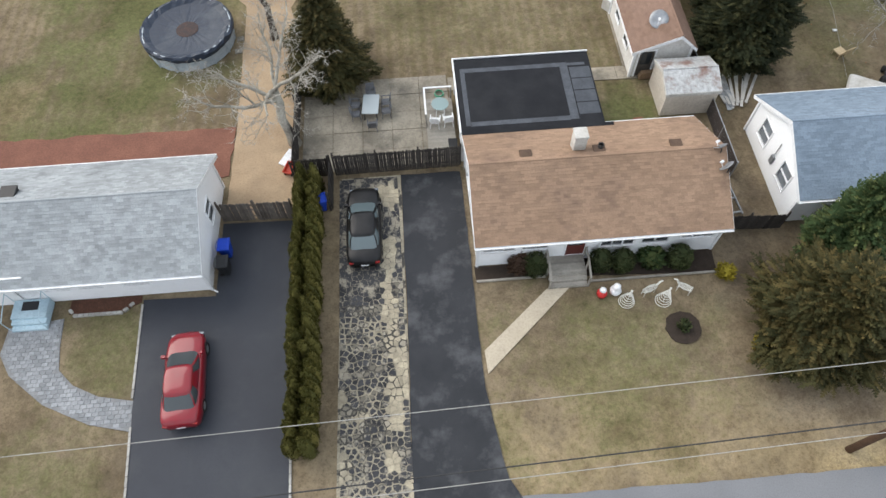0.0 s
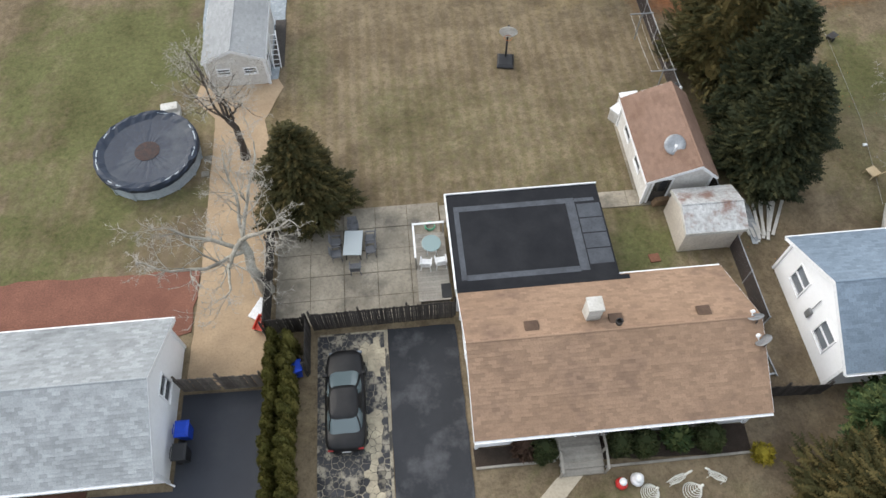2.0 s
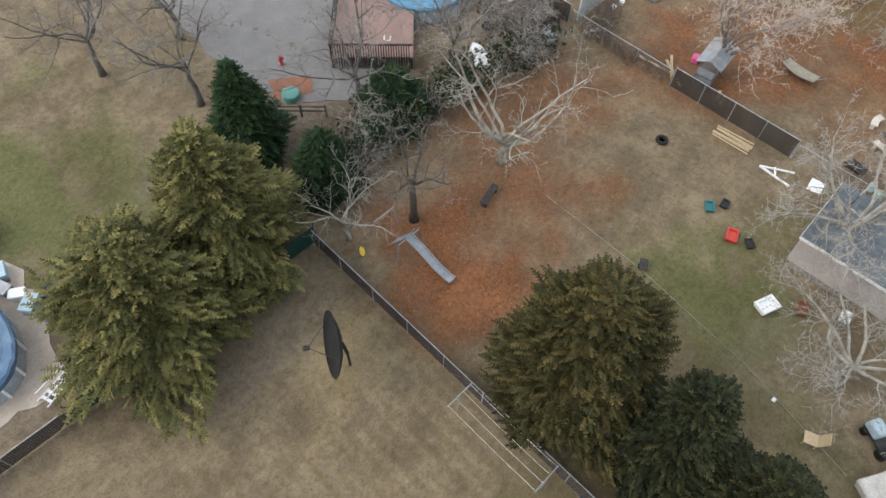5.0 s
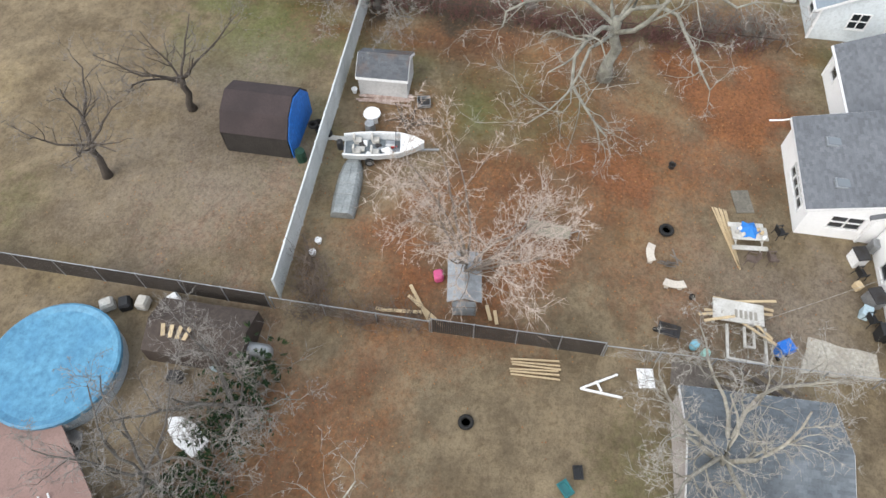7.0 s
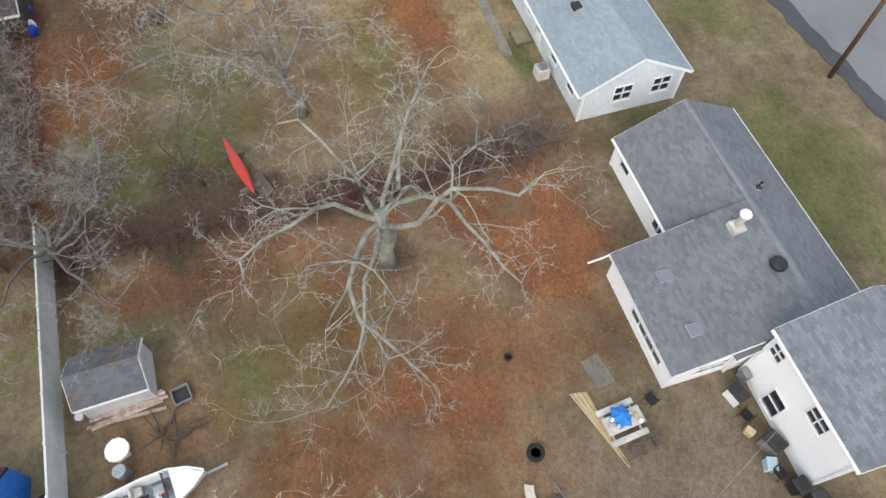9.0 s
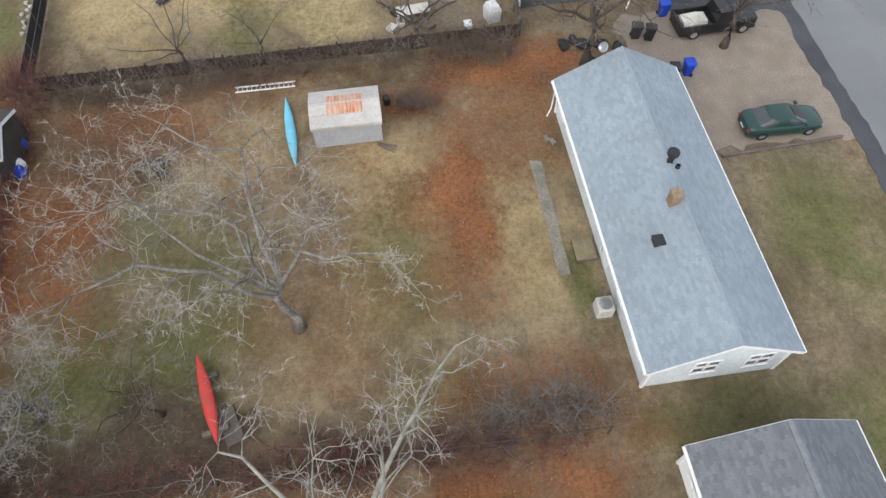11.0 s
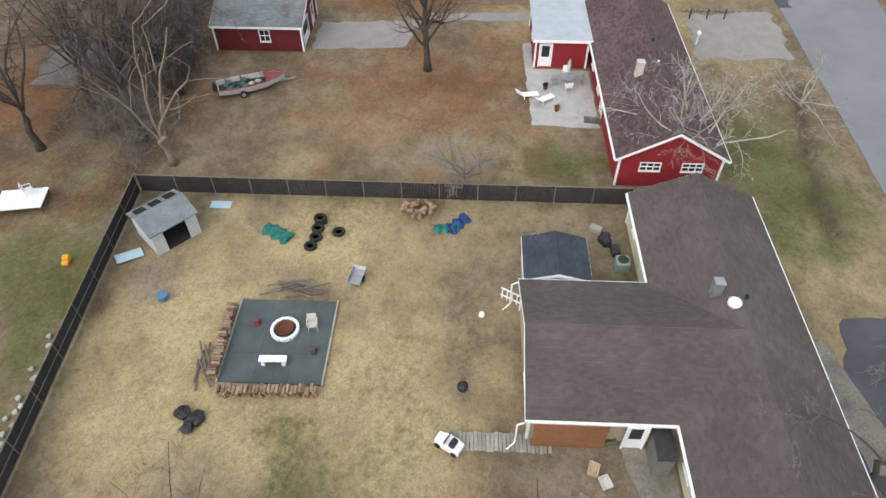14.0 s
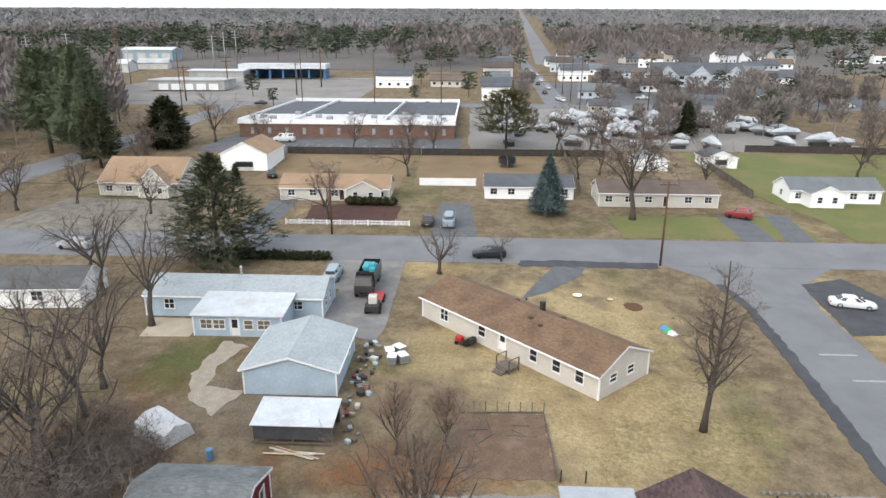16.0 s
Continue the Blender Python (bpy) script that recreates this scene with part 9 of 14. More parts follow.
# beyond the white fence: dark barn with blue tarp, covered trailers, pool
bn = thing("barn_shed", "dark brown gambrel shed with blue tarpaulin end", "shed", 53.0, 59.0, 0)
prof = [(-2.0, 0.9), (-2.05, 1.7), (-1.2, 2.7), (0, 3.15), (1.2, 2.7), (2.05, 1.7), (2.0, 0.9)]
part("roof", Mesh().loft([[(x, y * 1.02, z + 0.03) for y, z in prof[1:6]] + [(x, y * 0.98, z - 0.06) for y, z in prof[1:6][::-1]] for x in (-2.05, 2.05)], pose(0, 0, 0, 0, 0, 90)), mat("dark_plum_shingle", (0.06, 0.045, 0.045), (0.042, 0.033, 0.033), 0.6, 12, 0.9, bump=0.3), bn)
for rz in (0, 180):
    part("end_wall", Mesh().loft([[(x, y * 0.97, max(0, z - 0.08)) for y, z in [(-2.0, 0)] + prof[1:6] + [(2.0, 0)]] for x in (2.06, 2.12)], pose(0, 0, 0, 0, 0, rz + 90)), mat("bright_blue_tarpaulin", (0.03, 0.2, 0.66), (0.025, 0.16, 0.55), 1.5, 6, 0.5, bump=0.6) if rz else DKWOOD, bn)
for sy in (-2.0, 1.94):
    part("side_wall", Mesh().box(-2.0, sy, 0, 2.0, sy + 0.06, 1.66, pose(0, 0, 0, 0, 0, 90)), DKWOOD, bn)
for i in range(5):
    tyre(53.2 + 0.3 * (i % 2), 55.4 + 0.2 * i, 0.16 * i, 0.32, 0, i * 40, "old tyre stacked beside the barn")
solo("plastic_chair_stack", Mesh().lathe([(0.3, 0), (0.32, 0.5), (0.26, 0.8), (0.3, 0.82)], 10), mat("dark_green_plastic", (0.02, 0.06, 0.04), None, 2, 9, 0.6), "dark green tub beside the fence", "tub", 51.0, 56.4)
cvt = thing("covered_trailer", "brown tarpaulin-covered trailer with boards on top", "trailer", 38.8, 57.8, 90)
part("cover", Mesh().loft([[(x, -1.5, 0), (x, -1.45, 1.2), (x, 0, 1.75), (x, 1.45, 1.2), (x, 1.5, 0)] for x in (-2.5, -1, 1, 2.5)]), mat("brown_tarpaulin", (0.09, 0.07, 0.058), (0.065, 0.05, 0.043), 0.8, 5, 0.8, bump=0.6), cvt)
for i in range(4):
    part("board", Mesh().box(-0.1, -0.7, 0, 0.1, 0.7, 0.05), NEWWOOD, cvt, m=pose(0.3 + 0.45 * i, 0.2, 1.66, 12, 0, 8 * i))
ptn = thing("propane_tank", "long grey cylindrical tank", "tank", 38.4, 55.6, 90)
part("tank", Mesh().lathe([(0.05, -1.5), (0.3, -1.4), (0.42, -1.2), (0.42, 1.2), (0.3, 1.4), (0.05, 1.5)], 16, Matrix.Translation((0, 0, 0.6)) @ pose(0, 0, 0, 0, 90, 0)), GREYM, ptn, smooth=True)
for sx in (-0.9, 0.9):
    part("cradle", Mesh().box(sx - 0.1, -0.3, 0, sx + 0.1, 0.3, 0.25), CONC, ptn)
np_ = thing("swimming_pool", "round above-ground pool with bright blue cover", "pool", 36.0, 64.2)
part("pool_wall", Mesh().lathe([(3.1, 0), (3.12, 1.2), (3.05, 1.2), (3.03, 0)], 40), POOLW, np_)
part("winter_cover", Mesh().lathe([(3.2, 0.9), (3.22, 1.2), (3.1, 1.27), (2.8, 1.12), (1.5, 1.05), (0.05, 1.05)], 40), mat("light_blue_cover", (0.13, 0.34, 0.5), (0.09, 0.26, 0.42), 0.8, 3, 0.45, bump=0.8), np_)
for i, (x, y) in enumerate(((40.2, 61.8), (40.0, 62.7), (40.6, 60.2), (37.6, 57.0), (36.6, 58.6), (39.8, 63.6))):
    solo("storage_box", Mesh().box(-0.35, -0.3, 0, 0.35, 0.3, 0.45, None, 0.06).box(-0.3, -0.25, 0.451, 0.3, 0.25, 0.55, None, 0.05), (OLDWHITE, BLACKP, TRIM, PALEBLUE, DARKM, OLDWHITE)[i], "weathered storage box among yard clutter", "box", x, y, 25 * i, 0, "yard clutter")
# paved yard with dark-railed deck, north
sheet("gravel_yard", [(21.5, 69), (22.5, 62.4), (25.2, 60.2), (28.2, 59.6), (33.4, 62.0), (34, 80), (22, 80)], mat("grey_gravel", (0.27, 0.26, 0.255), (0.2, 0.195, 0.19), 0.8, 14, 0.95, bump=0.7), "grey gravel yard behind the boundary", "ground", 0.004, rag=0.25, seed=12)
sheet("brick_pad", [(22.0, 63.2), (24.2, 61.9), (25.0, 63.4), (22.8, 64.8)], mat("orange_brick_pad", (0.35, 0.16, 0.1), (0.25, 0.12, 0.08), 1.5, 12, 0.9, bump=0.5), "orange brick pad in the gravel", "paving", 0.02, rag=0.1)
solo("green_drum_lid", Mesh().lathe([(0.55, 0), (0.58, 0.4), (0.5, 0.46), (0.05, 0.5)], 18), paint("sea_green_plastic", (0.1, 0.28, 0.24), 0.5, 0.1), "sea-green round table on the brick pad", "table", 22.9, 62.6)
solo("fire_hydrant", Mesh().lathe([(0.14, 0), (0.14, 0.08), (0.1, 0.1), (0.1, 0.5), (0.14, 0.55), (0.1, 0.68), (0.03, 0.75)], 12).tube([(-0.2, 0, 0.42), (0.2, 0, 0.42)], 0.06, 8), paint("hydrant_red", (0.4, 0.03, 0.03), 0.5, 0.1), "red ornamental hydrant in the gravel", "ornament", 24.3, 65.4)
for i in range(8):
    solo("stepping_stone", Mesh().poly([(0.25 * math.cos(q), 0.2 * math.sin(q)) for q in [j * 1.05 for j in range(6)]], -0.01, 0.03), CONC, "dark round stepping stone in gravel", "paving", 25.2 + 0.25 * i, 69.5 - 1.0 * i, 30 * i, 0, "gravel stepping stones")
rl = thing("rail_fence", "low split-rail wooden fence", "fence", 21.3, 61.9, -44)
for i in range(3):
    part("post", Mesh().box(i * 1.5 - 0.06, -0.06, 0, i * 1.5 + 0.06, 0.06, 1.0), OLDWOOD, rl)
for z in (0.45, 0.8):
    part("rail", Mesh().box(0, -0.04, z, 3.0, 0.04, z + 0.1), OLDWOOD, rl)
dkn = thing("raised_deck", "raised reddish deck with dark railing", "deck", 30.8, 63.6, -44)
part("platform", Mesh().box(-2.6, -3.6, 0.9, 2.6, 3.6, 1.0), mat("reddish_deck", (0.3, 0.2, 0.175), (0.24, 0.16, 0.14), 0.8, 10, 0.85, bump=0.2), dkn)
for side, L in (("w", 7.2), ("s", 5.2)):
    n = int(L / 0.16)
    for i in range(n):
        part("baluster", Mesh().box(-0.03, -0.02, 0.1, 0.03, 0.02, 1.95), DKWOOD, dkn, m=pose(-2.6, -3.6 + i * 0.16, 0) if side == "w" else pose(-2.6 + i * 0.16, -3.6, 0))
part("handrail", Mesh().box(-2.68, -3.66, 1.95, -2.52, 3.6, 2.0).box(-2.51, -3.66, 1.95, 2.6, -3.52, 2.0), DKWOOD, dkn)
for sx in (-2.5, 2.5):
    for sy in (-3.5, 0, 3.5):
        part("post", Mesh().box(sx - 0.07, sy - 0.07, 0, sx + 0.07, sy + 0.07, 0.9), DKWOOD, dkn)
ladw = thing("deck_ladder", "white ladder leaning on the deck", "ladder", 28.9, 60.9, 30)
for y in (-0.2, 0.2):
    part("rail", Mesh().box(0, y - 0.03, 0, 2.0, y + 0.03, 0.07, pose(0, 0, 0, 0, -35, 0)), TRIM, ladw)
for i in range(5):
    part("rung", Mesh().box(0.2 + 0.35 * i, -0.2, 0.01, 0.28 + 0.35 * i, 0.2, 0.06, pose(0, 0, 0, 0, -35, 0)), TRIM, ladw)
solo("white_dinghy", Mesh().loft([[(x, -w, 0.35), (x, -w * 0.5, 0), (x, w * 0.5, 0), (x, w, 0.35)] for x, w in ((-1.1, 0.5), (0, 0.6), (0.8, 0.4), (1.2, 0.05))]), TRIM, "white upturned dinghy in the yard", "boat", 34.0, 57.0, 60)

# red kayak on stands, trees of the middle yards
kayak(69.1, 45.35, 14, 4.7, paint("red_kayak", (0.5, 0.05, 0.04), 0.45, 0.2), "red plastic kayak lying on wooden stands", z=0.3)
for x, y in ((67.6, 45.0), (70.2, 45.6)):
    solo("kayak_stand", Mesh().box(-0.12, -0.6, 0, 0.12, 0.6, 0.3, None, 0.02), OLDWOOD, "wooden block stand under the kayak", "stand", x, y, 14)
solo("pallet", Mesh().box(-0.9, -0.4, 0, 0.9, 0.4, 0.1, None, 0.01), OLDWOOD, "weathered wooden pallet beside the kayak", "pallet", 67.8, 44.4, 20)
PALE_T = mat("pale_twigs", (0.4, 0.38, 0.34), (0.26, 0.24, 0.215), 0.5, 6, 0.95, bump=0.1)
bare_tree(60.9, 38.8, 10.0, 0.36, 71, "large leafless oak with pale spreading limbs", split=0.47, up=0.0, bend=0.3, kids=(2, 2, 3, 1), bark=mat("mossy_pale_bark", (0.34, 0.34, 0.29), (0.17, 0.165, 0.14), 1.6, 9, 0.9, bump=0.4), twig=PALE_T, name="oak_tree",
          goals=((-8.4, 6.6, 2.4), (-9.2, -2.2, 2.4), (-6.3, -5.6, 4.4), (-1.5, -9.6, 6.8), (-1.5, 7.6, 3.6), (3.6, -1.8, 8.5), (3.2, 3.6, 9.0), (6.0, -5.0, 7.5)))
bare_tree(28.6, 50.0, 8.5, 0.26, 72, "large leafless oak with pale spreading limbs", (0, 0), 9, 0.25, 1.2, 0.75, 0.0, 0.22, 3, (1, 2, 2, 1), BARK_L, PALE_T, name="oak_tree")
bare_tree(22.0, 50.5, 8.0, 0.2, 73, "leafless dark-trunked tree over the slide", (0.05, 0.03), 5, 0.4, 0.8, 0.5, 0.05, 0.2, 3)
bare_tree(18.6, 52.0, 6.0, 0.12, 74, "small leafless pale tree at the fence corner", (0, 0.02), 6, 0.3, 1.3, 0.6, 0.0, 0.2, 2, (2, 2, 2, 1), BARK_L, PALE_T)
bare_tree(36.2, 33.5, 9.5, 0.28, 75, "leafless silvery tree beside the shed", (0.03, 0.0), 8, 0.3, 1.2, 0.6, 0.02, 0.24, 3, (2, 3, 3, 1), BARK_L, PALE_T)
bare_tree(30.0, 29.5, 8.0, 0.22, 76, "leafless silvery tree on the lawn edge", (0.0, 0.0), 8, 0.25, 1.3, 0.6, 0.01, 0.24, 3, (2, 3, 3, 1), BARK_L, PALE_T)
bare_tree(44.1, 45.2, 11.5, 0.19, 77, "tall leafless tree with a dense tan-grey twiggy crown", (-0.03, 0.0), 10, 0.18, 0.72, 0.62, 0.035, 0.15, 3, (2, 3, 3, 1), mat("tan_grey_bark", (0.27, 0.23, 0.195), (0.18, 0.15, 0.13), 1.5, 9, 0.95, bump=0.5), mat("pinkish_twigs", (0.5, 0.42, 0.36), (0.38, 0.315, 0.27), 0.5, 6, 0.95, bump=0.1), 0.0075)
bare_tree(72.3, 41.1, 11.0, 0.24, 80, "large leaning leafless tree with silvery twigs", (0.25, 0.2), split=0.3, up=0.0, bend=0.3, kids=(2, 3, 3, 1), bark=mat("silvery_bark", (0.36, 0.34, 0.31), (0.15, 0.135, 0.12), 1.5, 9, 0.95, bump=0.5), twig=PALE_T,
          goals=((-1.3, 9.4, 5.0), (6.4, 8.6, 7.0), (8.2, 5.0, 8.0), (4.2, -3.0, 8.0), (0.2, -5.8, 6.0), (5.0, 2.4, 9.5), (-2.5, 3.2, 6.5), (2.4, 6.4, 9.0)))
bare_tree(65.6, 55.0, 9.5, 0.24, 81, "leafless grey tree behind the white fence", (0.0, 0.0), 8, 0.25, 1.4, 0.75, 0.0, 0.24, 3, (2, 3, 3, 1), mat("mid_grey_bark", (0.2, 0.185, 0.165), (0.12, 0.11, 0.1), 1.5, 9, 0.95, bump=0.5), mat("mid_grey_twigs", (0.29, 0.27, 0.245), (0.19, 0.175, 0.16), 0.5, 6, 0.95, bump=0.1))
bare_tree(69.5, 53.0, 8.0, 0.2, 84, "dark leafless tree in the corner thicket", (0.0, 0.0), 7, 0.25, 1.2, 0.65, 0.02, 0.24, 3, (2, 3, 2, 1), MATS["mid_grey_bark"], MATS["mid_grey_twigs"])
bare_tree(54.0, 64.5, 9.0, 0.22, 82, "leafless grey tree in the rear yard", (0.0, 0.0), 6, 0.3, 1.0, 0.55, 0.04, 0.2, 3)
bare_tree(48.0, 67.5, 9.0, 0.22, 83, "leafless grey tree in the rear yard", (0.08, 0.0), 6, 0.3, 1.0, 0.55, 0.04, 0.2, 3)
for i, (x, y) in enumerate(((71.5, 57.0), (78.5, 57.8), (75.0, 61.5), (69.5, 61.0), (83.0, 61.0), (18.5, 66.0), (21.0, 72.0), (31.5, 57.2), (25.2, 58.6), (35.5, 54.5), (15.5, 72.5))):
    bare_tree(x, y, 8.5 + i % 3, 0.18, 90 + i, "leafless grey tree along the rear boundary", (0, 0), 7, 0.3, 0.95, 0.6, 0.03, 0.22, 3, (2, 3, 2, 1), MATS["mid_grey_bark"], MATS["mid_grey_twigs"])
brush("brush_thicket", "leafless brush along the rear boundary", [(18, 55), (24, 56), (31, 55.5), (38, 54.5)], 2.6, 260, MATS["mid_grey_twigs"], 4, 1.6, F_IVY, 1100)
brush("brush_thicket", "leafless brush along the old fence", [(64.9, 29), (65.3, 38), (65.5, 44), (66, 56)], 1.3, 520, mat("red_twigs", (0.17, 0.08, 0.07), (0.12, 0.06, 0.055), 0.6, 6, 0.95), 5, 1.3)
brush("brush_thicket", "grey leafless brush beyond the lawn", [(67, 58), (73, 59), (80, 59), (84, 61)], 2.2, 320, TWIG, 61, 2.2)
brush("brush_thicket", "reddish leafless hedge along the lawn edge", [(66.5, 57), (76, 56.6), (86, 57.2)], 1.1, 300, mat("red_twigs", (0.17, 0.08, 0.07), (0.12, 0.06, 0.055), 0.6, 6, 0.95), 62, 1.0)
brush("brush_thicket", "tangled leafless brush beside the grey house", [(65.8, 27.5), (66.6, 29.5), (66.2, 33)], 2.0, 160, TWIG, 6, 1.4)
brush("brush_thicket", "tan dry brush by the slatted fence", [(41.5, 53), (44, 53.6)], 1.6, 70, TWIG_B, 7, 1.2)
brush("brush_thicket", "leafless brush along the yard fence", [(41.3, 47), (41.2, 54)], 1.2, 110, TWIG_B, 8, 0.8)
RUSTY = mat("rusty_wire", (0.1, 0.075, 0.06), (0.065, 0.05, 0.043), 2, 12, 0.85, 0.2)
mesh_fence("chain_link_fence", "old rusty chain-link fence between lawns", (65.0, 27.5), (65.4, 56.5), 1.1, 2.8, rail=RUSTY)
board_fence("red_fence", "red-brown stained wooden fence", (66.2, 58.0), (66.4, 77.0), 1.4, mat("red_brown_stain", (0.13, 0.06, 0.045), (0.09, 0.045, 0.035), 0.8, 9, 0.9, bump=0.3, obj=0.2), 0.15, 0.01, seed=31)
solo("garden_bed_frame", Mesh().box(-1.6, -1.0, 0, 1.6, -0.85, 0.3).box(-1.6, 0.85, 0, 1.6, 1.0, 0.3).box(-1.6, -0.849, 0, -1.45, 0.849, 0.3).box(1.45, -0.849, 0, 1.6, 0.849, 0.3).box(-1.44, -0.84, 0, 1.44, 0.84, 0.18), OLDWOOD, "raised wooden garden bed", "garden bed", 69.5, 72.0, 80)


# ---- grey-roofed long house, metal shed, blue kayak ----
hd = thing("house", "long white house with pale grey shingle roof", "house", 75.6, 22.2)
house_block(hd, Matrix(), 17.4, 6.4, 2.55, 4.3, mat("pale_white_siding", (0.66, 0.71, 0.74), (0.55, 0.6, 0.63), 0.4, 6, 0.6, bump=0.4, laps=0.15, stain=(0.4, 0.43, 0.43), stain_amt=0.5), mat("pale_blue_grey_shingle", (0.285, 0.34, 0.385), (0.235, 0.28, 0.32), 0.2, 14, 0.9, bump=0.3, island=0.09, stain=(0.22, 0.25, 0.27), stain_amt=0.35), 0.4, 0.25, seed=51,
            wins=[("n", -7.4, 1.1, 0.7, 1.1, 0), ("n", -6.0, 1.1, 0.7, 1.1, 0), ("n", 0.2, 1.3, 0.6, 0.8, 0), ("n", 4.6, 1.1, 0.8, 1.1, 0), ("n", 7.2, 1.1, 0.9, 1.1, 0), ("w", -0.6, 1.1, 1.1, 1.1, 1), ("w", 1.9, 1.1, 1.1, 1.1, 1), ("s", 0, 1.1, 1.6, 1.1, 1), ("s", 5, 1.1, 1.4, 1.1, 1)],
            doors=[("n", 1.9, 0.9, 2.0, TRIM, 0.3)])
chimney(hd, -1.4, 0.45, 3.7, 4.85, 0.24, mat("tan_brick", (0.3, 0.22, 0.15), None, 4, 12, 0.9))
part("flue_pipe", Mesh().lathe([(0.2, 3.9), (0.16, 4.0), (0.16, 4.95), (0.3, 5.0), (0.3, 5.16), (0.2, 5.2)], 14, Matrix.Translation((0.8, -0.05, 0))), BLACKP, hd)
for x, y in ((-4.4, 1.5), (-2.6, 2.7), (-0.6, 2.7)):
    vent_pipe(hd, x, y, 4.3 - abs(y) * 0.55 + 0.1, TRIM, 0.25, 0.07)
roof_vent(hd, -3.1, 1.55, 3.6, BLACKP, 0.22, 0.17)
dish(84.6, 23.2, 4.1, 0.3, 200, 40, "small grey satellite dish at the roof ridge", post=0.35)
pf = thing("door_platform", "small wooden platform at the side door", "steps", 74.5, 26.2)
for i in range(8):
    part("deck_board", Mesh().box(-0.65, -0.55 + i * 0.135, 0.26, 0.65, -0.55 + i * 0.135 + 0.125, 0.3), mat("mossy_boards", (0.28, 0.24, 0.15), (0.2, 0.17, 0.11), 2, 10, 0.9, obj=0.1), pf)
for sx in (-0.6, 0.6):
    part("joist", Mesh().box(sx - 0.04, -0.55, 0, sx + 0.04, 0.53, 0.259), OLDWOOD, pf)
ac = thing("air_conditioner", "white outdoor air-conditioner unit on the grass", "air conditioner", 71.0, 26.1)
part("case", Mesh().box(-0.42, -0.42, 0.05, 0.42, 0.42, 0.8, None, 0.06), OLDWHITE, ac)
part("grille", Mesh().lathe([(0.34, 0.802), (0.34, 0.82), (0.28, 0.83), (0.05, 0.84)], 18), GREYM, ac)
part("base_pad", Mesh().box(-0.5, -0.5, -0.02, 0.5, 0.5, 0.049), CONC, ac)
sheet("old_walk", [(73.3, 27.15), (80.8, 27.05), (80.85, 27.75), (73.3, 27.75)], CONC, "narrow old concrete walk in the lawn", "path", 0.008, rag=0.05)
for x, y in ((82.0, 26.1), (82.3, 26.4)):
    solo("cinder_block", Mesh().box(-0.2, -0.1, 0, 0.2, 0.1, 0.2, None, 0.01), CONC, "grey concrete block by the wall", "block", x, y, 20)
solo("downspout_elbow", Mesh().tube([(0, 0, 2.5), (0.15, 0.2, 2.3), (0.15, 0.25, 0.2), (-0.3, 0.6, 0.06)], 0.045), TRIM, "white downspout at the house corner", "downspout", 84.3, 25.4)
RUSTROOF = mat("ribbed_white_metal", (0.55, 0.52, 0.5), (0.45, 0.42, 0.4), 0.8, 6, 0.55, 0.2, bump=0.4)
RUSTORANGE = mat("orange_rust_metal", (0.5, 0.135, 0.035), (0.6, 0.4, 0.3), 1.6, 7, 0.8, bump=0.45, stretch=(0.5, 3.5, 1))
mt = thing("metal_shed", "white metal garden shed with rust-streaked roof", "shed", 84.95, 37.85, 90)
house_block(mt, Matrix(), 3.9, 2.6, 1.65, 2.05, mat("grey_white_metal", (0.52, 0.54, 0.58), (0.44, 0.46, 0.5), 1, 8, 0.5, 0.2, bump=0.4, ribs=0.3), RUSTROOF, 0.12, 0.06, tabs=False, gutter=False, corner=False, fascia=OLDWHITE)
for y0 in (-0.4, 0.4, 1.02):
    k = 0.31 if y0 < 0 else -0.31
    zz = 2.05 + 0.14 - abs(y0) * 0.31 + 0.006
    if y0 > 1:
        part("roof_seam", Mesh().box(-1.98, y0 - 0.33, zz - 0.02, 1.98, y0 - 0.3, zz + 0.12), OLDWHITE, mt)
        continue
    for i in range(10):
        x0 = -1.02 + i * 0.205
        part("rust_panel", Mesh().add([(x0, y0 - 0.33, zz - 0.33 * k), (x0 + 0.175, y0 - 0.33, zz - 0.33 * k), (x0 + 0.175, y0 + 0.33, zz + 0.33 * k), (x0, y0 + 0.33, zz + 0.33 * k), (x0 + 0.09, y0 - 0.33, zz - 0.33 * k + 0.03), (x0 + 0.09, y0 + 0.33, zz + 0.33 * k + 0.03)], [(0, 4, 5, 3), (4, 1, 2, 5), (0, 1, 4), (3, 5, 2)]), RUSTORANGE, mt)
for i in range(3):
    plank(83.0 + 0.12 * i, 35.8 - 0.06 * i, 0.03 * i, 50 + 9 * i, 1.2, 0.08, 0.04, OLDWOOD, "short stick lying beside the shed")
solo("black_planter", Mesh().box(-0.25, -0.2, 0, 0.25, 0.2, 0.5, None, 0.05), BLACKP, "black tub beside the metal shed", "tub", 86.6, 35.4, 10)
kayak(85.0, 41.25, 5, 5.5, paint("pale_blue_kayak", (0.16, 0.5, 0.66), 0.4, 0.15), "upturned pale blue kayak lying on the grass")
al = thing("extension_ladder", "aluminium ladder lying by the brush line", "ladder", 89.0, 42.75, 90)
for y in (-0.2, 0.2):
    part("rail", Mesh().box(-1.85, y - 0.03, 0.02, 1.85, y + 0.03, 0.1), TRIM, al)
for i in range(13):
    part("rung", Mesh().tube([(-1.7 + i * 0.283, -0.2, 0.06), (-1.7 + i * 0.283, 0.2, 0.06)], 0.022), TRIM, al)
lp = thing("log_heap", "heap of cut grey logs on the lawn", "firewood", 83.3, 49.3)
rg = random.Random(33)
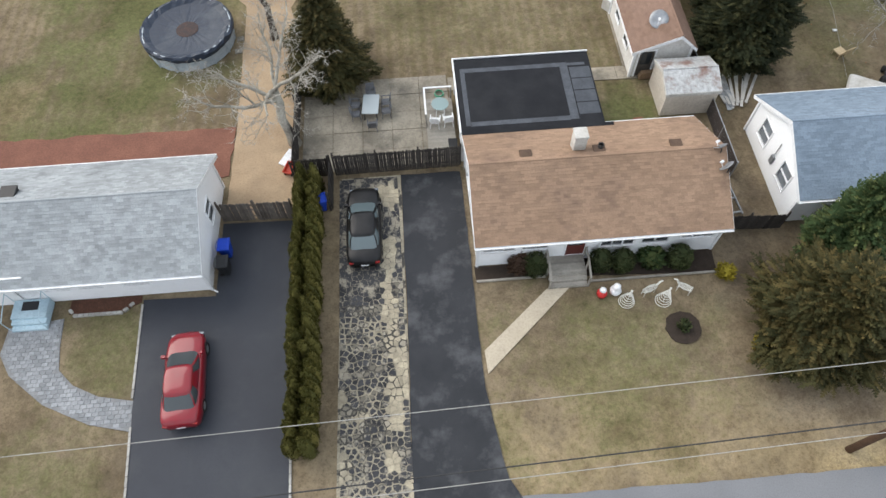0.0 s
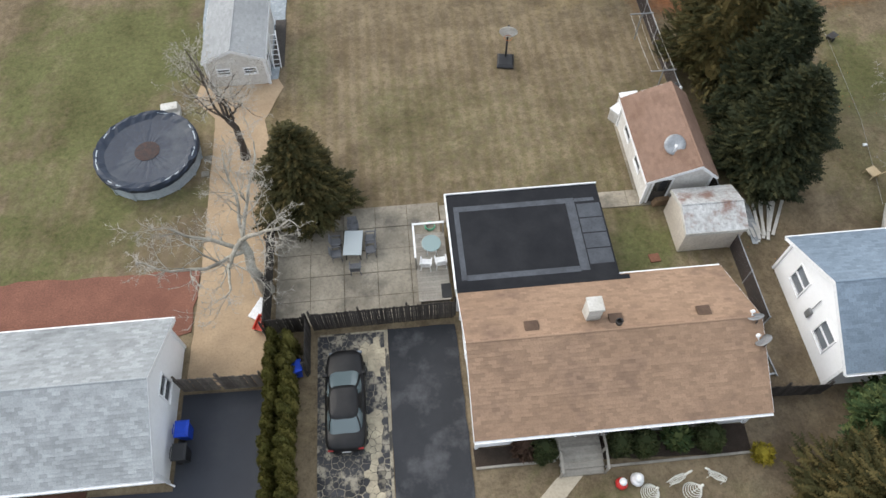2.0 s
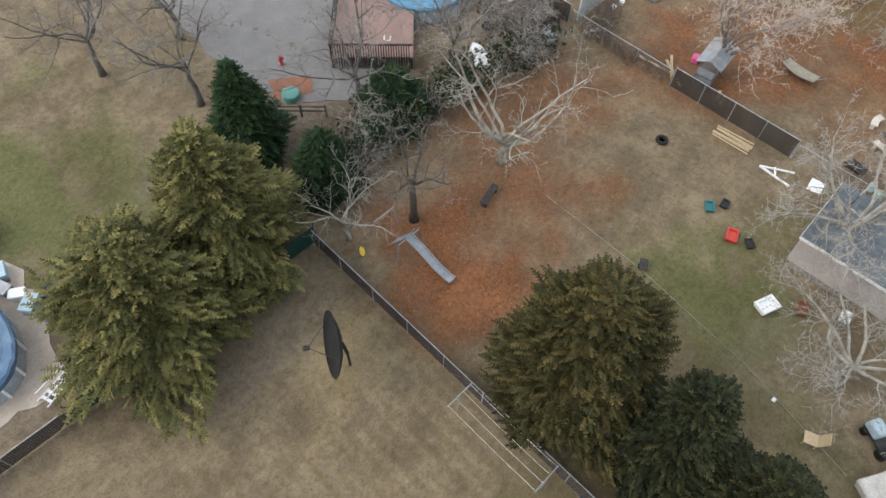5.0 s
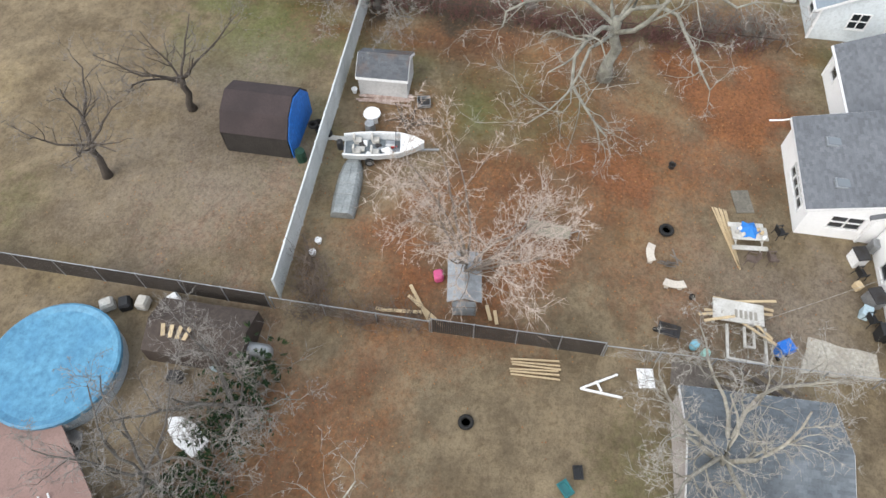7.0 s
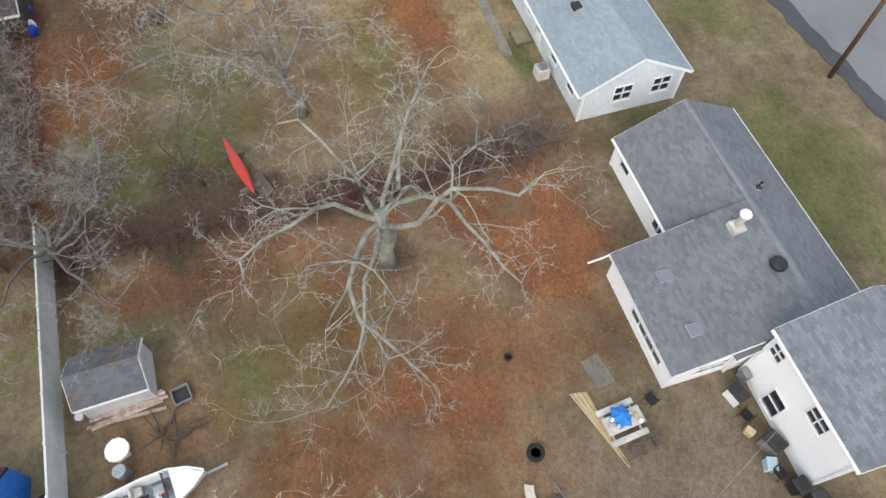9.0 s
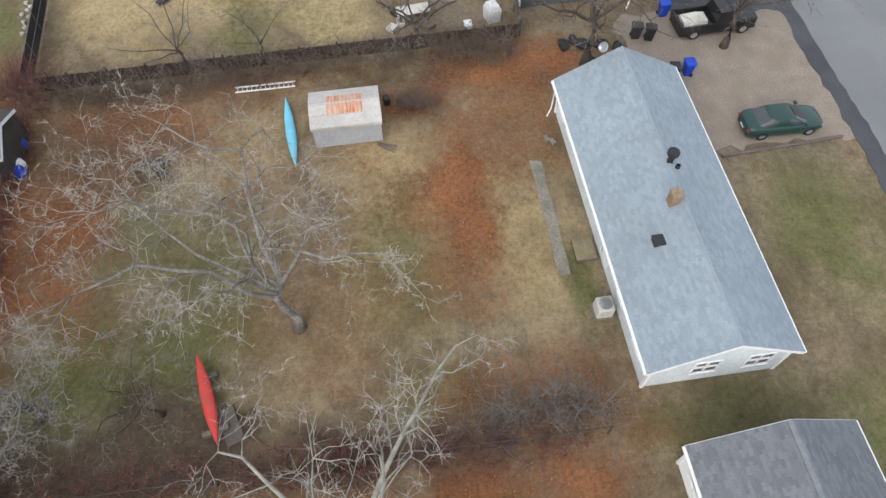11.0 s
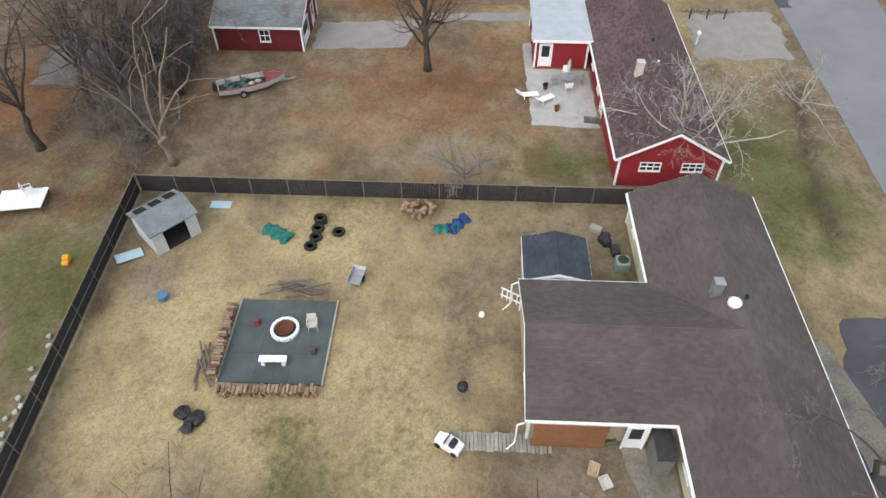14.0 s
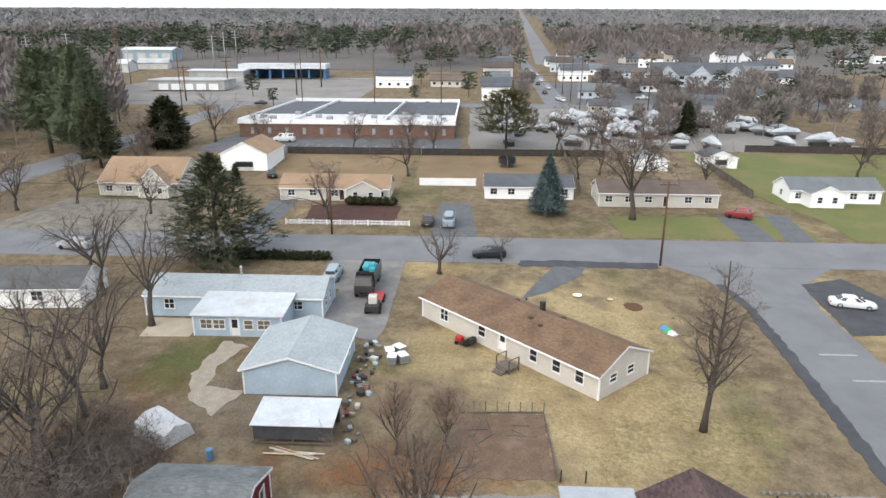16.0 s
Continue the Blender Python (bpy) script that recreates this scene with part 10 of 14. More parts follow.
for i in range(14):
    part("log", Mesh().tube([(-0.5, 0, 0), (0.5, 0, 0)], rg.uniform(0.06, 0.11), 8), BARK if i % 2 else OLDWOOD, lp, m=pose(rg.uniform(-0.7, 0.7), rg.uniform(-0.9, 0.9), 0.09 + 0.015 * i, 0, rg.uniform(-8, 8), rg.uniform(20, 110)))
for i, (x, y, s) in enumerate(((89.8, 23.6, 0.6), (89.6, 22.4, 0.7), (89.5, 21.2, 0.6), (89.2, 20.2, 0.5), (90.2, 22.9, 0.5), (88.0, 22.0, 0.5))):
    bag = Mesh().lathe([(0.3 * s, 0), (0.6 * s, 0.15 * s), (0.65 * s, 0.4 * s), (0.4 * s, 0.65 * s), (0.1 * s, 0.8 * s)], 11, pose(0, 0, 0, 0, 0, 20 * i), 1.3, 0.9)
    bag.v = [(a + rg.uniform(-0.05, 0.05), b + rg.uniform(-0.05, 0.05), max(0, c + rg.uniform(-0.05, 0.05))) for a, b, c in bag.v]
    solo("rubbish_bag", bag, BLACKP, "full black plastic rubbish bag on leaves", "rubbish bag", x, y, 30 * i, 0, "rubbish bags")

# driveway with cars beyond the long house
car(81.2, 12.7, -91, paint("dark_green_car_paint", (0.015, 0.045, 0.042), 0.3, 0.3), "dark green sedan parked on the dirt drive", 4.75, 1.8, 1.42)
pk = thing("pickup_truck", "black pickup truck with a loaded bed", "pickup", 90.1, 13.6, -88)
BLKP = paint("black_truck_paint", (0.013, 0.013, 0.015), 0.35, 0.3)
part("chassis", Mesh().box(-2.6, -0.92, 0.35, 2.6, 0.92, 0.6, None, 0.06), BLKP, pk)
part("bed_floor", Mesh().box(-2.55, -0.85, 0.601, -0.3, 0.85, 0.68), DARKM, pk)
for sy in (-1, 1):
    part("bed_side", Mesh().box(-2.6, sy * 0.9 - 0.06, 0.601, -0.3, sy * 0.9 + 0.06, 1.1, None, 0.02), BLKP, pk)
part("tailgate", Mesh().box(-2.62, -0.83, 0.601, -2.54, 0.83, 1.08), BLKP, pk)
part("cab", Mesh().loft([[(-0.28, -0.9, 0.6), (1.25, -0.9, 0.6), (1.25, 0.9, 0.6), (-0.28, 0.9, 0.6)], [(-0.28, -0.9, 1.15), (1.25, -0.9, 1.15), (1.25, 0.9, 1.15), (-0.28, 0.9, 1.15)], [(-0.15, -0.72, 1.75), (0.65, -0.72, 1.75), (0.65, 0.72, 1.75), (-0.15, 0.72, 1.75)]]), BLKP, pk)
part("windshield", Mesh().add([(1.22, -0.8, 1.2), (1.22, 0.8, 1.2), (0.7, 0.68, 1.72), (0.7, -0.68, 1.72)], [(0, 1, 2, 3)], Matrix.Translation((0.02, 0, 0.015))), glass("truck_glass", (0.05, 0.06, 0.065), 0.08), pk)
part("hood", Mesh().box(1.251, -0.88, 0.601, 2.58, 0.88, 1.12, None, 0.1), BLKP, pk)
for fx in (-1.6, 1.75):
    for sy in (-0.85, 0.85):
        wheel(pk, fx, sy, 0.38, 0.25)
solo("bed_load", Mesh().loft([[(x, -0.6, 0), (x, -0.4, 0.25 + 0.1 * math.sin(4 * x)), (x, 0.4, 0.3 + 0.08 * math.cos(5 * x)), (x, 0.6, 0)] for x in (-0.8, -0.3, 0.2, 0.8)]), OLDWHITE, "pale sheets heaped in the truck bed", "load", 90.15, 15.0, -88, 0.69)
car(94.5, 13.9, -95, paint("black_suv_paint", (0.014, 0.014, 0.016), 0.35, 0.3), "black estate car parked on the drive", 4.7, 1.85, 1.6, "suv", "suv")
bin_cart(91.7, 16.4, 180, BLUEP, "blue wheeled recycling bin by the drive")
bin_cart(89.6, 18.0, 160, BLACKP, "dark wheeled waste bin by the drive")
bin_cart(89.9, 18.8, 170, DARKM, "dark grey wheeled waste bin by the drive")
bin_cart(86.2, 16.6, 90, BLUEP, "blue wheeled recycling bin at the house corner")
bin_cart(86.0, 17.6, 80, BLACKP, "black wheeled waste bin at the house corner")
sheet("asphalt_drive", [(91.5, 15.5), (97.5, 17.0), (106, 15.0), (108, 8.1), (91, 8.3)], EDGE_DARK, "broken dark asphalt parking area", "driveway", 0.008, rag=0.3, seed=21)
sheet("dirt_drive", [(86.0, 20.0), (92, 19.4), (91.2, 8.2), (79.6, 8.2), (80.2, 16.8), (84, 18.5)], mat("pale_dirt", (0.33, 0.28, 0.23), (0.25, 0.21, 0.175), 0.8, 9, 0.95, bump=0.5, stain=(0.2, 0.16, 0.12), stain_amt=0.5), "pale dirt and gravel parking area", "driveway", 0.003, rag=0.4, seed=22)
plank(79.7, 13.0, 0.0, 93, 7.5, 0.16, 0.12, OLDWOOD, "long low timber edging the drive")

# tall dark hedge fence line
BRN = mat("brown_board_stain", (0.075, 0.058, 0.05), (0.05, 0.04, 0.036), 0.8, 9, 0.92, bump=0.4, obj=0.25)
board_fence("board_fence", "dark brown weathered board fence across the yards", (90.75, 57.0), (91.1, 26.2), 1.15, BRN, 0.14, 0.006, seed=41, ragged=0.05)
mesh_fence("slatted_fence", "black slatted chain-link fence along the yard", (91.0, 57.2), (115.6, 58.5), 1.5, 2.6, mat("black_slats", (0.03, 0.029, 0.031), (0.02, 0.02, 0.021), 1, 9, 0.85), mat("tan_grey_rail", (0.2, 0.18, 0.155), (0.14, 0.125, 0.11), 2, 9, 0.85), rails=(0.12, 0.8))
mesh_fence("slatted_fence", "black slatted chain-link fence across the yard end", (115.6, 25.2), (115.7, 58.4), 1.45, 2.55, MATS["black_slats"], MATS["tan_grey_rail"], rails=(0.12, 0.8))
brush("brush_thicket", "leafless brush along the dark fence", [(89.6, 56), (89.7, 48), (90.2, 40), (90.2, 31), (90.0, 27)], 1.8, 620, TWIG_B, 11, 1.5)
brush("brush_thicket", "reddish leafless brush at the yard corner", [(87, 57.5), (90.5, 56.5), (91, 58.5)], 2.0, 160, mat("red_twigs", (0.17, 0.08, 0.07), (0.12, 0.06, 0.055), 0.6, 6, 0.95), 12, 1.6)
brush("brush_heap", "heap of brushwood and leaves", [(86.3, 34.6), (86.2, 32.6)], 0.9, 130, TWIG_B, 13, 0.9)
for i, (x, y, h, r, lx, ly) in enumerate(((91.3, 47.5, 6.5, 0.1, 0.05, 0.08), (91.6, 42.6, 5.0, 0.07, 0, 0.05), (91.2, 33.0, 7.0, 0.16, 0.05, -0.05), (88.0, 22.6, 10.5, 0.26, 0.22, -0.1), (88.2, 13.4, 9.0, 0.2, 0.2, -0.15), (96.5, 17.5, 8.5, 0.16, 0.1, -0.1), (68.8, 47.5, 6.0, 0.1, 0, 0.1))):
    bare_tree(x, y, h, r, 110 + i, "leafless slender tree along the fence line", (lx, ly), 6, 0.3, 1.05, 0.7, 0.03, 0.22, 3, (2, 2, 2, 1) if r > 0.12 else (1, 2, 2, 1), BARK, TWIG)
wsn = thing("garden_shed", "shed with dark roof at the yard edge", "shed", 85.6, 59.0, 90)
house_block(wsn, Matrix(), 4.6, 3.4, 1.9, 2.6, DKWOOD, R_DARK, 0.15, 0.1, seed=52, gutter=False, corner=False, doors=[("s", 0, 1.0, 1.7, TRIM, 0.02)])
for i, (x, y, mm, lb) in enumerate(((86.3, 56.9, BLUEP, "blue tarpaulin bundle by the shed"), (84.7, 56.7, TRIM, "white wire basket by the shed"), (84.2, 56.6, BLUEP, "blue plastic bin by the shed"))):
    solo("tarp_roll" if i != 1 else "wire_basket", Mesh().lathe([(0.3, 0), (0.36, 0.3), (0.3, 0.55), (0.1, 0.6)], 12), mm, lb, "storage", x, y)

# brown-roofed L house
he = thing("house", "grey-blue house with dark brown L-shaped roof", "house", 103.9, 22.2)
GREYBLUE = mat("dark_grey_blue_siding", (0.085, 0.095, 0.11), (0.065, 0.073, 0.085), 0.5, 8, 0.7, bump=0.4, laps=0.15)
CREAMS = mat("cream_siding", (0.55, 0.53, 0.4), (0.46, 0.44, 0.33), 0.5, 8, 0.7, bump=0.4, laps=0.2)
house_block(he, Matrix(), 20.0, 7.0, 2.4, 4.0, GREYBLUE, R_DARK, 0.35, 0.25, seed=53, wing=(-5.9, 2.9), wins=[("w", -1.5, 0.95, 0.95, 0.75, 0), ("n", -8.0, 1.0, 0.8, 1.1, 0), ("n", 7.5, 1.0, 1.0, 1.1, 0), ("s", -6, 1.0, 1.5, 1.1, 1), ("s", 2, 1.0, 1.5, 1.1, 1), ("e", 0, 1.0, 1.2, 1.1, 1)])
part("cladding", Mesh().box(3.0, 3.505, 0.05, 9.9, 3.53, 1.0).box(3.0, 3.505, 2.1, 9.9, 3.53, 2.35).box(3.0, 3.505, 1.0, 6.9, 3.53, 2.1).box(8.1, 3.505, 1.0, 9.9, 3.53, 2.1), CREAMS, he, "cream horizontal siding")
part("cladding", Mesh().box(-9.9, 3.505, 0.05, -5.5, 3.53, 1.0).box(-9.9, 3.505, 2.1, -5.5, 3.53, 2.35).box(-9.9, 3.505, 1.0, -8.5, 3.53, 2.1).box(-7.5, 3.505, 1.0, -5.5, 3.53, 2.1), CREAMS, he, "cream horizontal siding")
house_block(he, Matrix.Translation((-1.5, 5.4, 0)) @ pose(0, 0, 0, 0, 0, 90), 10.6, 8.0, 2.35, 3.95, mat("tan_stucco", (0.42, 0.36, 0.27), (0.35, 0.29, 0.21), 0.6, 8, 0.8, bump=0.2), R_DARK, 0.3, 0.25, seed=54, wins=[("e", 1.5, 1.0, 1.2, 1.1, 1)], doors=[("n", -4.3, 0.95, 2.05, TRIM, 0.1)])
part("porch_wall", Mesh().box(-5.95, 7.0, 0.1, -5.9, 10.5, 2.2), mat("orange_brown_panel", (0.26, 0.12, 0.06), (0.2, 0.09, 0.045), 0.8, 9, 0.85, bump=0.2), he)
door(he, Matrix.Translation((-5.9, 5.65, 0)) @ pose(0, 0, 0, 0, 0, -90), -0.45, 0.45, 0.1, 2.1, TRIM)
chimney(he, 1.1, 1.0, 3.5, 4.6, 0.24, GREYM)
part("satellite_dome", Mesh().lathe([(0.12, 3.8), (0.34, 3.95), (0.36, 4.15), (0.2, 4.32), (0.02, 4.36)], 16, Matrix.Translation((0.2, 0.3, 0))), TRIM, he, smooth=True)
vent_pipe(he, 3.2, 2.4, 3.2, TRIM, 0.35)
for x in (-5.9, 2.7):
    part("downspout", Mesh().tube([(x, 11.0, 2.2), (x, 11.3, 2.0), (x, 11.3, 0.3), (x - 0.3, 11.7, 0.1)], 0.05), TRIM, he)
part("downspout", Mesh().tube([(-10.2, -3.6, 2.2), (-10.5, -3.9, 1.5), (-10.7, -4.0, 0.3), (-11.3, -3.6, 0.1)], 0.05), TRIM, he)
gt2 = thing("white_gate", "white wooden railing at the house corner", "railing", 106.9, 33.4, 60)
part("rail", Mesh().box(-0.7, -0.03, 0.9, 0.7, 0.03, 0.98).box(-0.7, -0.03, 0.3, 0.7, 0.03, 0.38), TRIM, gt2)
for i in range(5):
    part("baluster", Mesh().box(-0.7 + 0.32 * i, -0.02, 0.05, -0.64 + 0.32 * i, 0.02, 0.9), TRIM, gt2)
dsd = thing("garden_shed", "dark shed with a slate-blue shingle roof", "shed", 108.7, 30.9, 0)
house_block(dsd, Matrix(), 3.2, 3.6, 1.9, 2.4, OLDWHITE, mat("slate_navy_shingle", (0.05, 0.06, 0.075), (0.035, 0.043, 0.055), 0.5, 12, 0.9, island=0.15), 0.12, 0.1, seed=55, gutter=False, corner=False)
ac2 = thing("air_conditioner", "green-grey outdoor air-conditioner unit", "air conditioner", 109.9, 26.6)
part("case", Mesh().box(-0.42, -0.42, 0.0, 0.42, 0.42, 0.75, None, 0.06), mat("sage_metal", (0.25, 0.33, 0.28), None, 2, 9, 0.5), ac2)
part("grille", Mesh().lathe([(0.34, 0.752), (0.34, 0.77), (0.05, 0.79)], 18), DARKM, ac2)
for i, (x, y, mm) in enumerate(((111.2, 26.8, DARKM), (112.0, 27.4, BLACKP), (113.0, 27.8, DECKWOOD))):
    solo("yard_crate", Mesh().box(-0.4, -0.25, 0, 0.4, 0.25, 0.4, None, 0.06), mm, "old crate by the house wall", "crate", x, y, 30 * i)
sheet("front_path", [(104.6, 17.0), (97.2, 16.6), (97.0, 14.8), (98.2, 14.6), (101.5, 15.4), (105, 16.2)], CONC, "curved concrete path along the house front", "path", 0.01, rag=0.04)
# woodpile pad with fire ring
pad = thing("fire_pad", "dark slate patio pad with a fire ring", "patio", 103.75, 46.3, kind="structure")
SLATE = mat("dark_slate_pad", (0.06, 0.072, 0.075), (0.085, 0.1, 0.1), 0.8, 9, 0.85, bump=0.3, obj=0.08)
for i in range(3):
    for j in range(3):
        part("slab", Mesh().box(-2.8 + i * 1.87, -2.75 + j * 1.84, -0.02, -2.8 + i * 1.87 + 1.86, -2.75 + j * 1.84 + 1.83, 0.03), SLATE, pad)
for y in (-2.82, 2.8):
    part("border", Mesh().box(-2.85, y - 0.04, 0, 2.85, y + 0.06, 0.1), DECKWOOD, pad)
fr = thing("fire_pit", "white-painted brick fire ring with rusty bowl", "fire pit", 104.4, 46.15, 0, 0.03)
blk = Mesh().box(-0.14, -0.09, 0, 0.14, 0.09, 0.22, None, 0.02).data("block")
for i in range(16):
    q = i * math.pi / 8
    part("block", blk, TRIM, fr, m=pose(0.72 * math.cos(q), 0.72 * math.sin(q), 0, 0, 0, math.degrees(q) + 90))
part("fire_bowl", Mesh().lathe([(0.2, 0.02), (0.45, 0.12), (0.52, 0.28), (0.48, 0.28), (0.38, 0.12), (0.05, 0.06)], 18), mat("rusty_bowl", (0.14, 0.05, 0.03), None, 3, 10, 0.9), fr)
wbn = thing("concrete_bench", "pale concrete bench on the slate pad", "bench", 102.2, 46.3, 92, 0.03)
part("seat", Mesh().box(-0.75, -0.2, 0.4, 0.75, 0.2, 0.48, None, 0.02), TRIM, wbn)
for sx in (-0.55, 0.55):
    part("leg", Mesh().box(sx - 0.1, -0.18, 0, sx + 0.1, 0.18, 0.4, None, 0.02), TRIM, wbn)
chair(104.6, 44.6, -80, OLDWHITE, "white garden chair on the slate pad", z=0.03)
solo("stump_stool", Mesh().lathe([(0.2, 0), (0.18, 0.4), (0.05, 0.41)], 14), BARK, "dark tree stump stool on the pad", "stool", 103.0, 44.3, 0, 0.03)
solo("plastic_stool", Mesh().lathe([(0.2, 0), (0.16, 0.4), (0.05, 0.42)], 12), mat("dull_red_plastic", (0.2, 0.05, 0.05), None, 2, 9, 0.6), "dull red stool on the slate pad", "stool", 104.8, 47.8, 0, 0.03)
LOGEND = mat("split_log_ends", (0.38, 0.28, 0.19), (0.22, 0.15, 0.1), 4, 14, 0.9, bump=0.5, obj=0.35)
lg = [Mesh().poly([(0.1 * math.cos(q), 0.1 * math.sin(q)) for q in qs], 0, 0.45, pose(0, 0, 0, 90, 0, 0)).data("log") for qs in ([0, 1.5, 2.6, 4.0, 5.2], [0.4, 2.2, 3.9], [0.2, 1.2, 2.4, 3.6, 5.0])]
for nm, x, y, rz, n in (("firewood_stack", 100.5, 43.7, 92, 26), ("firewood_stack", 101.2, 49.25, 2, 24)):
    t = thing("firewood_stack", "long stack of split firewood beside the pad", "firewood", x, y, rz)
    for i in range(n):
        for j in range(3):
            part("log", lg[(i + j) % 3], LOGEND, t, m=pose(i * 0.2 + 0.1 * (j % 2) + rg.uniform(-0.03, 0.03), rg.uniform(-0.1, 0.1) + 0.3, 0.11 + j * 0.18, 0, rg.uniform(0, 360), 0))
for i in range(14):
    plank(107.2 + rg.uniform(-0.5, 0.6), 46.2 + rg.uniform(-1.6, 1.6), 0.03 + 0.02 * i, 90 + rg.uniform(-30, 30), rg.uniform(1.0, 2.4), 0.09, 0.05, OLDWOOD, "grey scrap stick in a loose pile")
for i in range(6):
    plank(101.6 + rg.uniform(-0.5, 0.9), 50.0 + rg.uniform(-0.3, 0.4), 0.02 + 0.03 * i, 20 + rg.uniform(-20, 20), 2.0, 0.09, 0.05, OLDWOOD, "grey board leaning by the woodpile")
for x, y, s in ((99.0, 50.3, 0.55), (98.7, 49.5, 0.6), (98.2, 49.8, 0.5)):
    bag = Mesh().lathe([(0.3 * s, 0), (0.7 * s, 0.15 * s), (0.75 * s, 0.4 * s), (0.4 * s, 0.65 * s), (0.1 * s, 0.8 * s)], 9)
    bag.v = [(a + rg.uniform(-0.08, 0.08), b + rg.uniform(-0.08, 0.08), max(0, c + rg.uniform(-0.06, 0.06))) for a, b, c in bag.v]
    solo("rubbish_bag", bag, BLACKP, "full black plastic rubbish bag on the grass", "rubbish bag", x, y, 0, 0, "rubbish bags")
gh = thing("greenhouse_shed", "white shed with glass roof panels and open doors", "shed", 111.75, 55.15, -43)
for sx, sy, x0, x1, y0, y1 in ((0, 0, -1.5, 1.5, 1.25, 1.31), (0, 0, -1.5, -1.44, -1.3, 1.249), (0, 0, 1.44, 1.5, -1.3, 1.249), (0, 0, -1.5, -0.8, -1.36, -1.301), (0, 0, 0.8, 1.5, -1.36, -1.301)):
    part("wall", Mesh().box(x0, y0, 0, x1, y1, 1.8), mat("pale_grey_panel", (0.5, 0.52, 0.53), (0.42, 0.44, 0.45), 1, 8, 0.7), gh)
part("roof", Mesh().loft([[(x, -1.55, 1.75), (x, 0, 2.35), (x, 1.5, 1.75), (x, 1.5, 1.83), (x, 0, 2.43), (x, -1.55, 1.83)] for x in (-1.65, 1.65)]), mat("grey_felt_roof", (0.2, 0.22, 0.23), None, 1, 9, 0.85), gh)
for x in (-1.0, 0.0, 1.0):
    part("roof_pane", Mesh().add([(x - 0.35, 0.3, 2.33), (x + 0.35, 0.3, 2.33), (x + 0.35, 1.2, 1.97), (x - 0.35, 1.2, 1.97)], [(0, 1, 2, 3)], Matrix.Translation((0, 0, 0.02))), PANE, gh)
part("floor", Mesh().box(-1.43, -1.3, 0, 1.43, 1.24, 0.05), DKWOOD, gh)
for sx in (-1, 1):
    part("sill", Mesh().box(-0.02, -0.04, 0, 0.02, 0.04, 1.7), OLDWHITE, gh, m=pose(sx * 0.78, -1.33, 0.03))
solo("pale_ramp", Mesh().box(-0.8, -0.4, 0, 0.8, 0.4, 0.05, pose(0, 0, 0.1, 0, 6, 0)), PALEBLUE, "pale blue panel lying by the shed", "panel", 109.6, 57.0, -55)
solo("pale_ramp", Mesh().box(-0.7, -0.35, 0, 0.7, 0.35, 0.05), PALEBLUE, "pale blue panel lying by the fence", "panel", 114.5, 52.6, 90)
for i, (x, y, z) in enumerate(((110.9, 45.9, 0), (111.7, 45.7, 0), (112.5, 45.7, 0), (113.2, 45.6, 0), (113.2, 45.65, 0.23), (112.2, 44.3, 0))):
    tyre(x, y, z, 0.42, 0, 30 * i)
TEALT = mat("teal_tarp", (0.02, 0.2, 0.16), (0.015, 0.13, 0.11), 3, 8, 0.6, bump=0.6)
for i, (x, y, s, mm, lb) in enumerate(((112.0, 48.2, 1.0, TEALT, "crumpled teal tarpaulin on the grass"), (112.9, 37.4, 0.8, TEALT, "crumpled teal tarpaulin by the logs"), (113.3, 36.7, 0.9, MATS["dark_blue_tarp"], "dark blue crumpled tarpaulin by the logs"), (112.2, 27.2, 0.6, BLACKP, "black crumpled sheet by the house"))):
    tp = Mesh().loft([[(x0 * s, (-0.5 + 0.15 * math.sin(9 * x0)) * s, 0), (x0 * s, -0.25 * s, 0.2 * s + 0.1 * math.sin(7 * x0 + i)), (x0 * s, 0.2 * s, 0.25 * s * abs(math.sin(5 * x0 + i)) + 0.05), (x0 * s, (0.5 + 0.15 * math.cos(8 * x0)) * s, 0)] for x0 in np.linspace(-1, 1, 11)])
    solo("tarpaulin", tp, mm, lb, "tarp", x, y, 60 + 40 * i)
lgp = thing("log_pile", "heap of cut round logs by the fence", "firewood", 114.3, 39.3)
for i in range(24):
    part("log", Mesh().tube([(-0.25, 0, 0), (0.25, 0, 0)], 0.15, 9), LOGEND, lgp, m=pose(rg.uniform(-0.7, 0.7), rg.uniform(-1.0, 1.0), 0.15 + 0.022 * i, rg.uniform(-20, 20), rg.uniform(-20, 20), rg.uniform(0, 360)))
wbx = thing("garden_cart", "grey-blue metal garden cart on the lawn", "cart", 108.3, 42.6, 80)
part("tray", Mesh().loft([[(-a, -b, c), (a, -b, c), (a, b, c), (-a, b, c)] for a, b, c in ((0.35, 0.6, 0.25), (0.42, 0.75, 0.5), (0.38, 0.7, 0.5), (0.33, 0.57, 0.28))]), GREYM, wbx)
for sx in (-0.4, 0.4):
    part("wheel", Mesh().lathe([(0.02, -0.04), (0.2, -0.04), (0.2, 0.04), (0.02, 0.04)], 12, Matrix.Translation((sx, 0, 0.2)) @ pose(0, 0, 0, 0, 90, 0)), RUBBER, wbx)
solo("water_tub", Mesh().lathe([(0.3, 0), (0.34, 0.35), (0.3, 0.36), (0.05, 0.34)], 16), paint("slate_blue_plastic", (0.08, 0.16, 0.26), 0.5, 0.1), "slate blue plastic tub on the lawn", "tub", 106.4, 53.8)
solo("white_ball", Mesh().lathe([(0.02, 0), (0.14, 0.04), (0.2, 0.16), (0.18, 0.32), (0.1, 0.42), (0.02, 0.44)], 12), TRIM, "white jug standing on the lawn", "jug", 105.8, 35.1, smooth=True)
gr = thing("gas_grill", "black kettle grill on thin legs", "grill", 100.7, 36.1, 20)
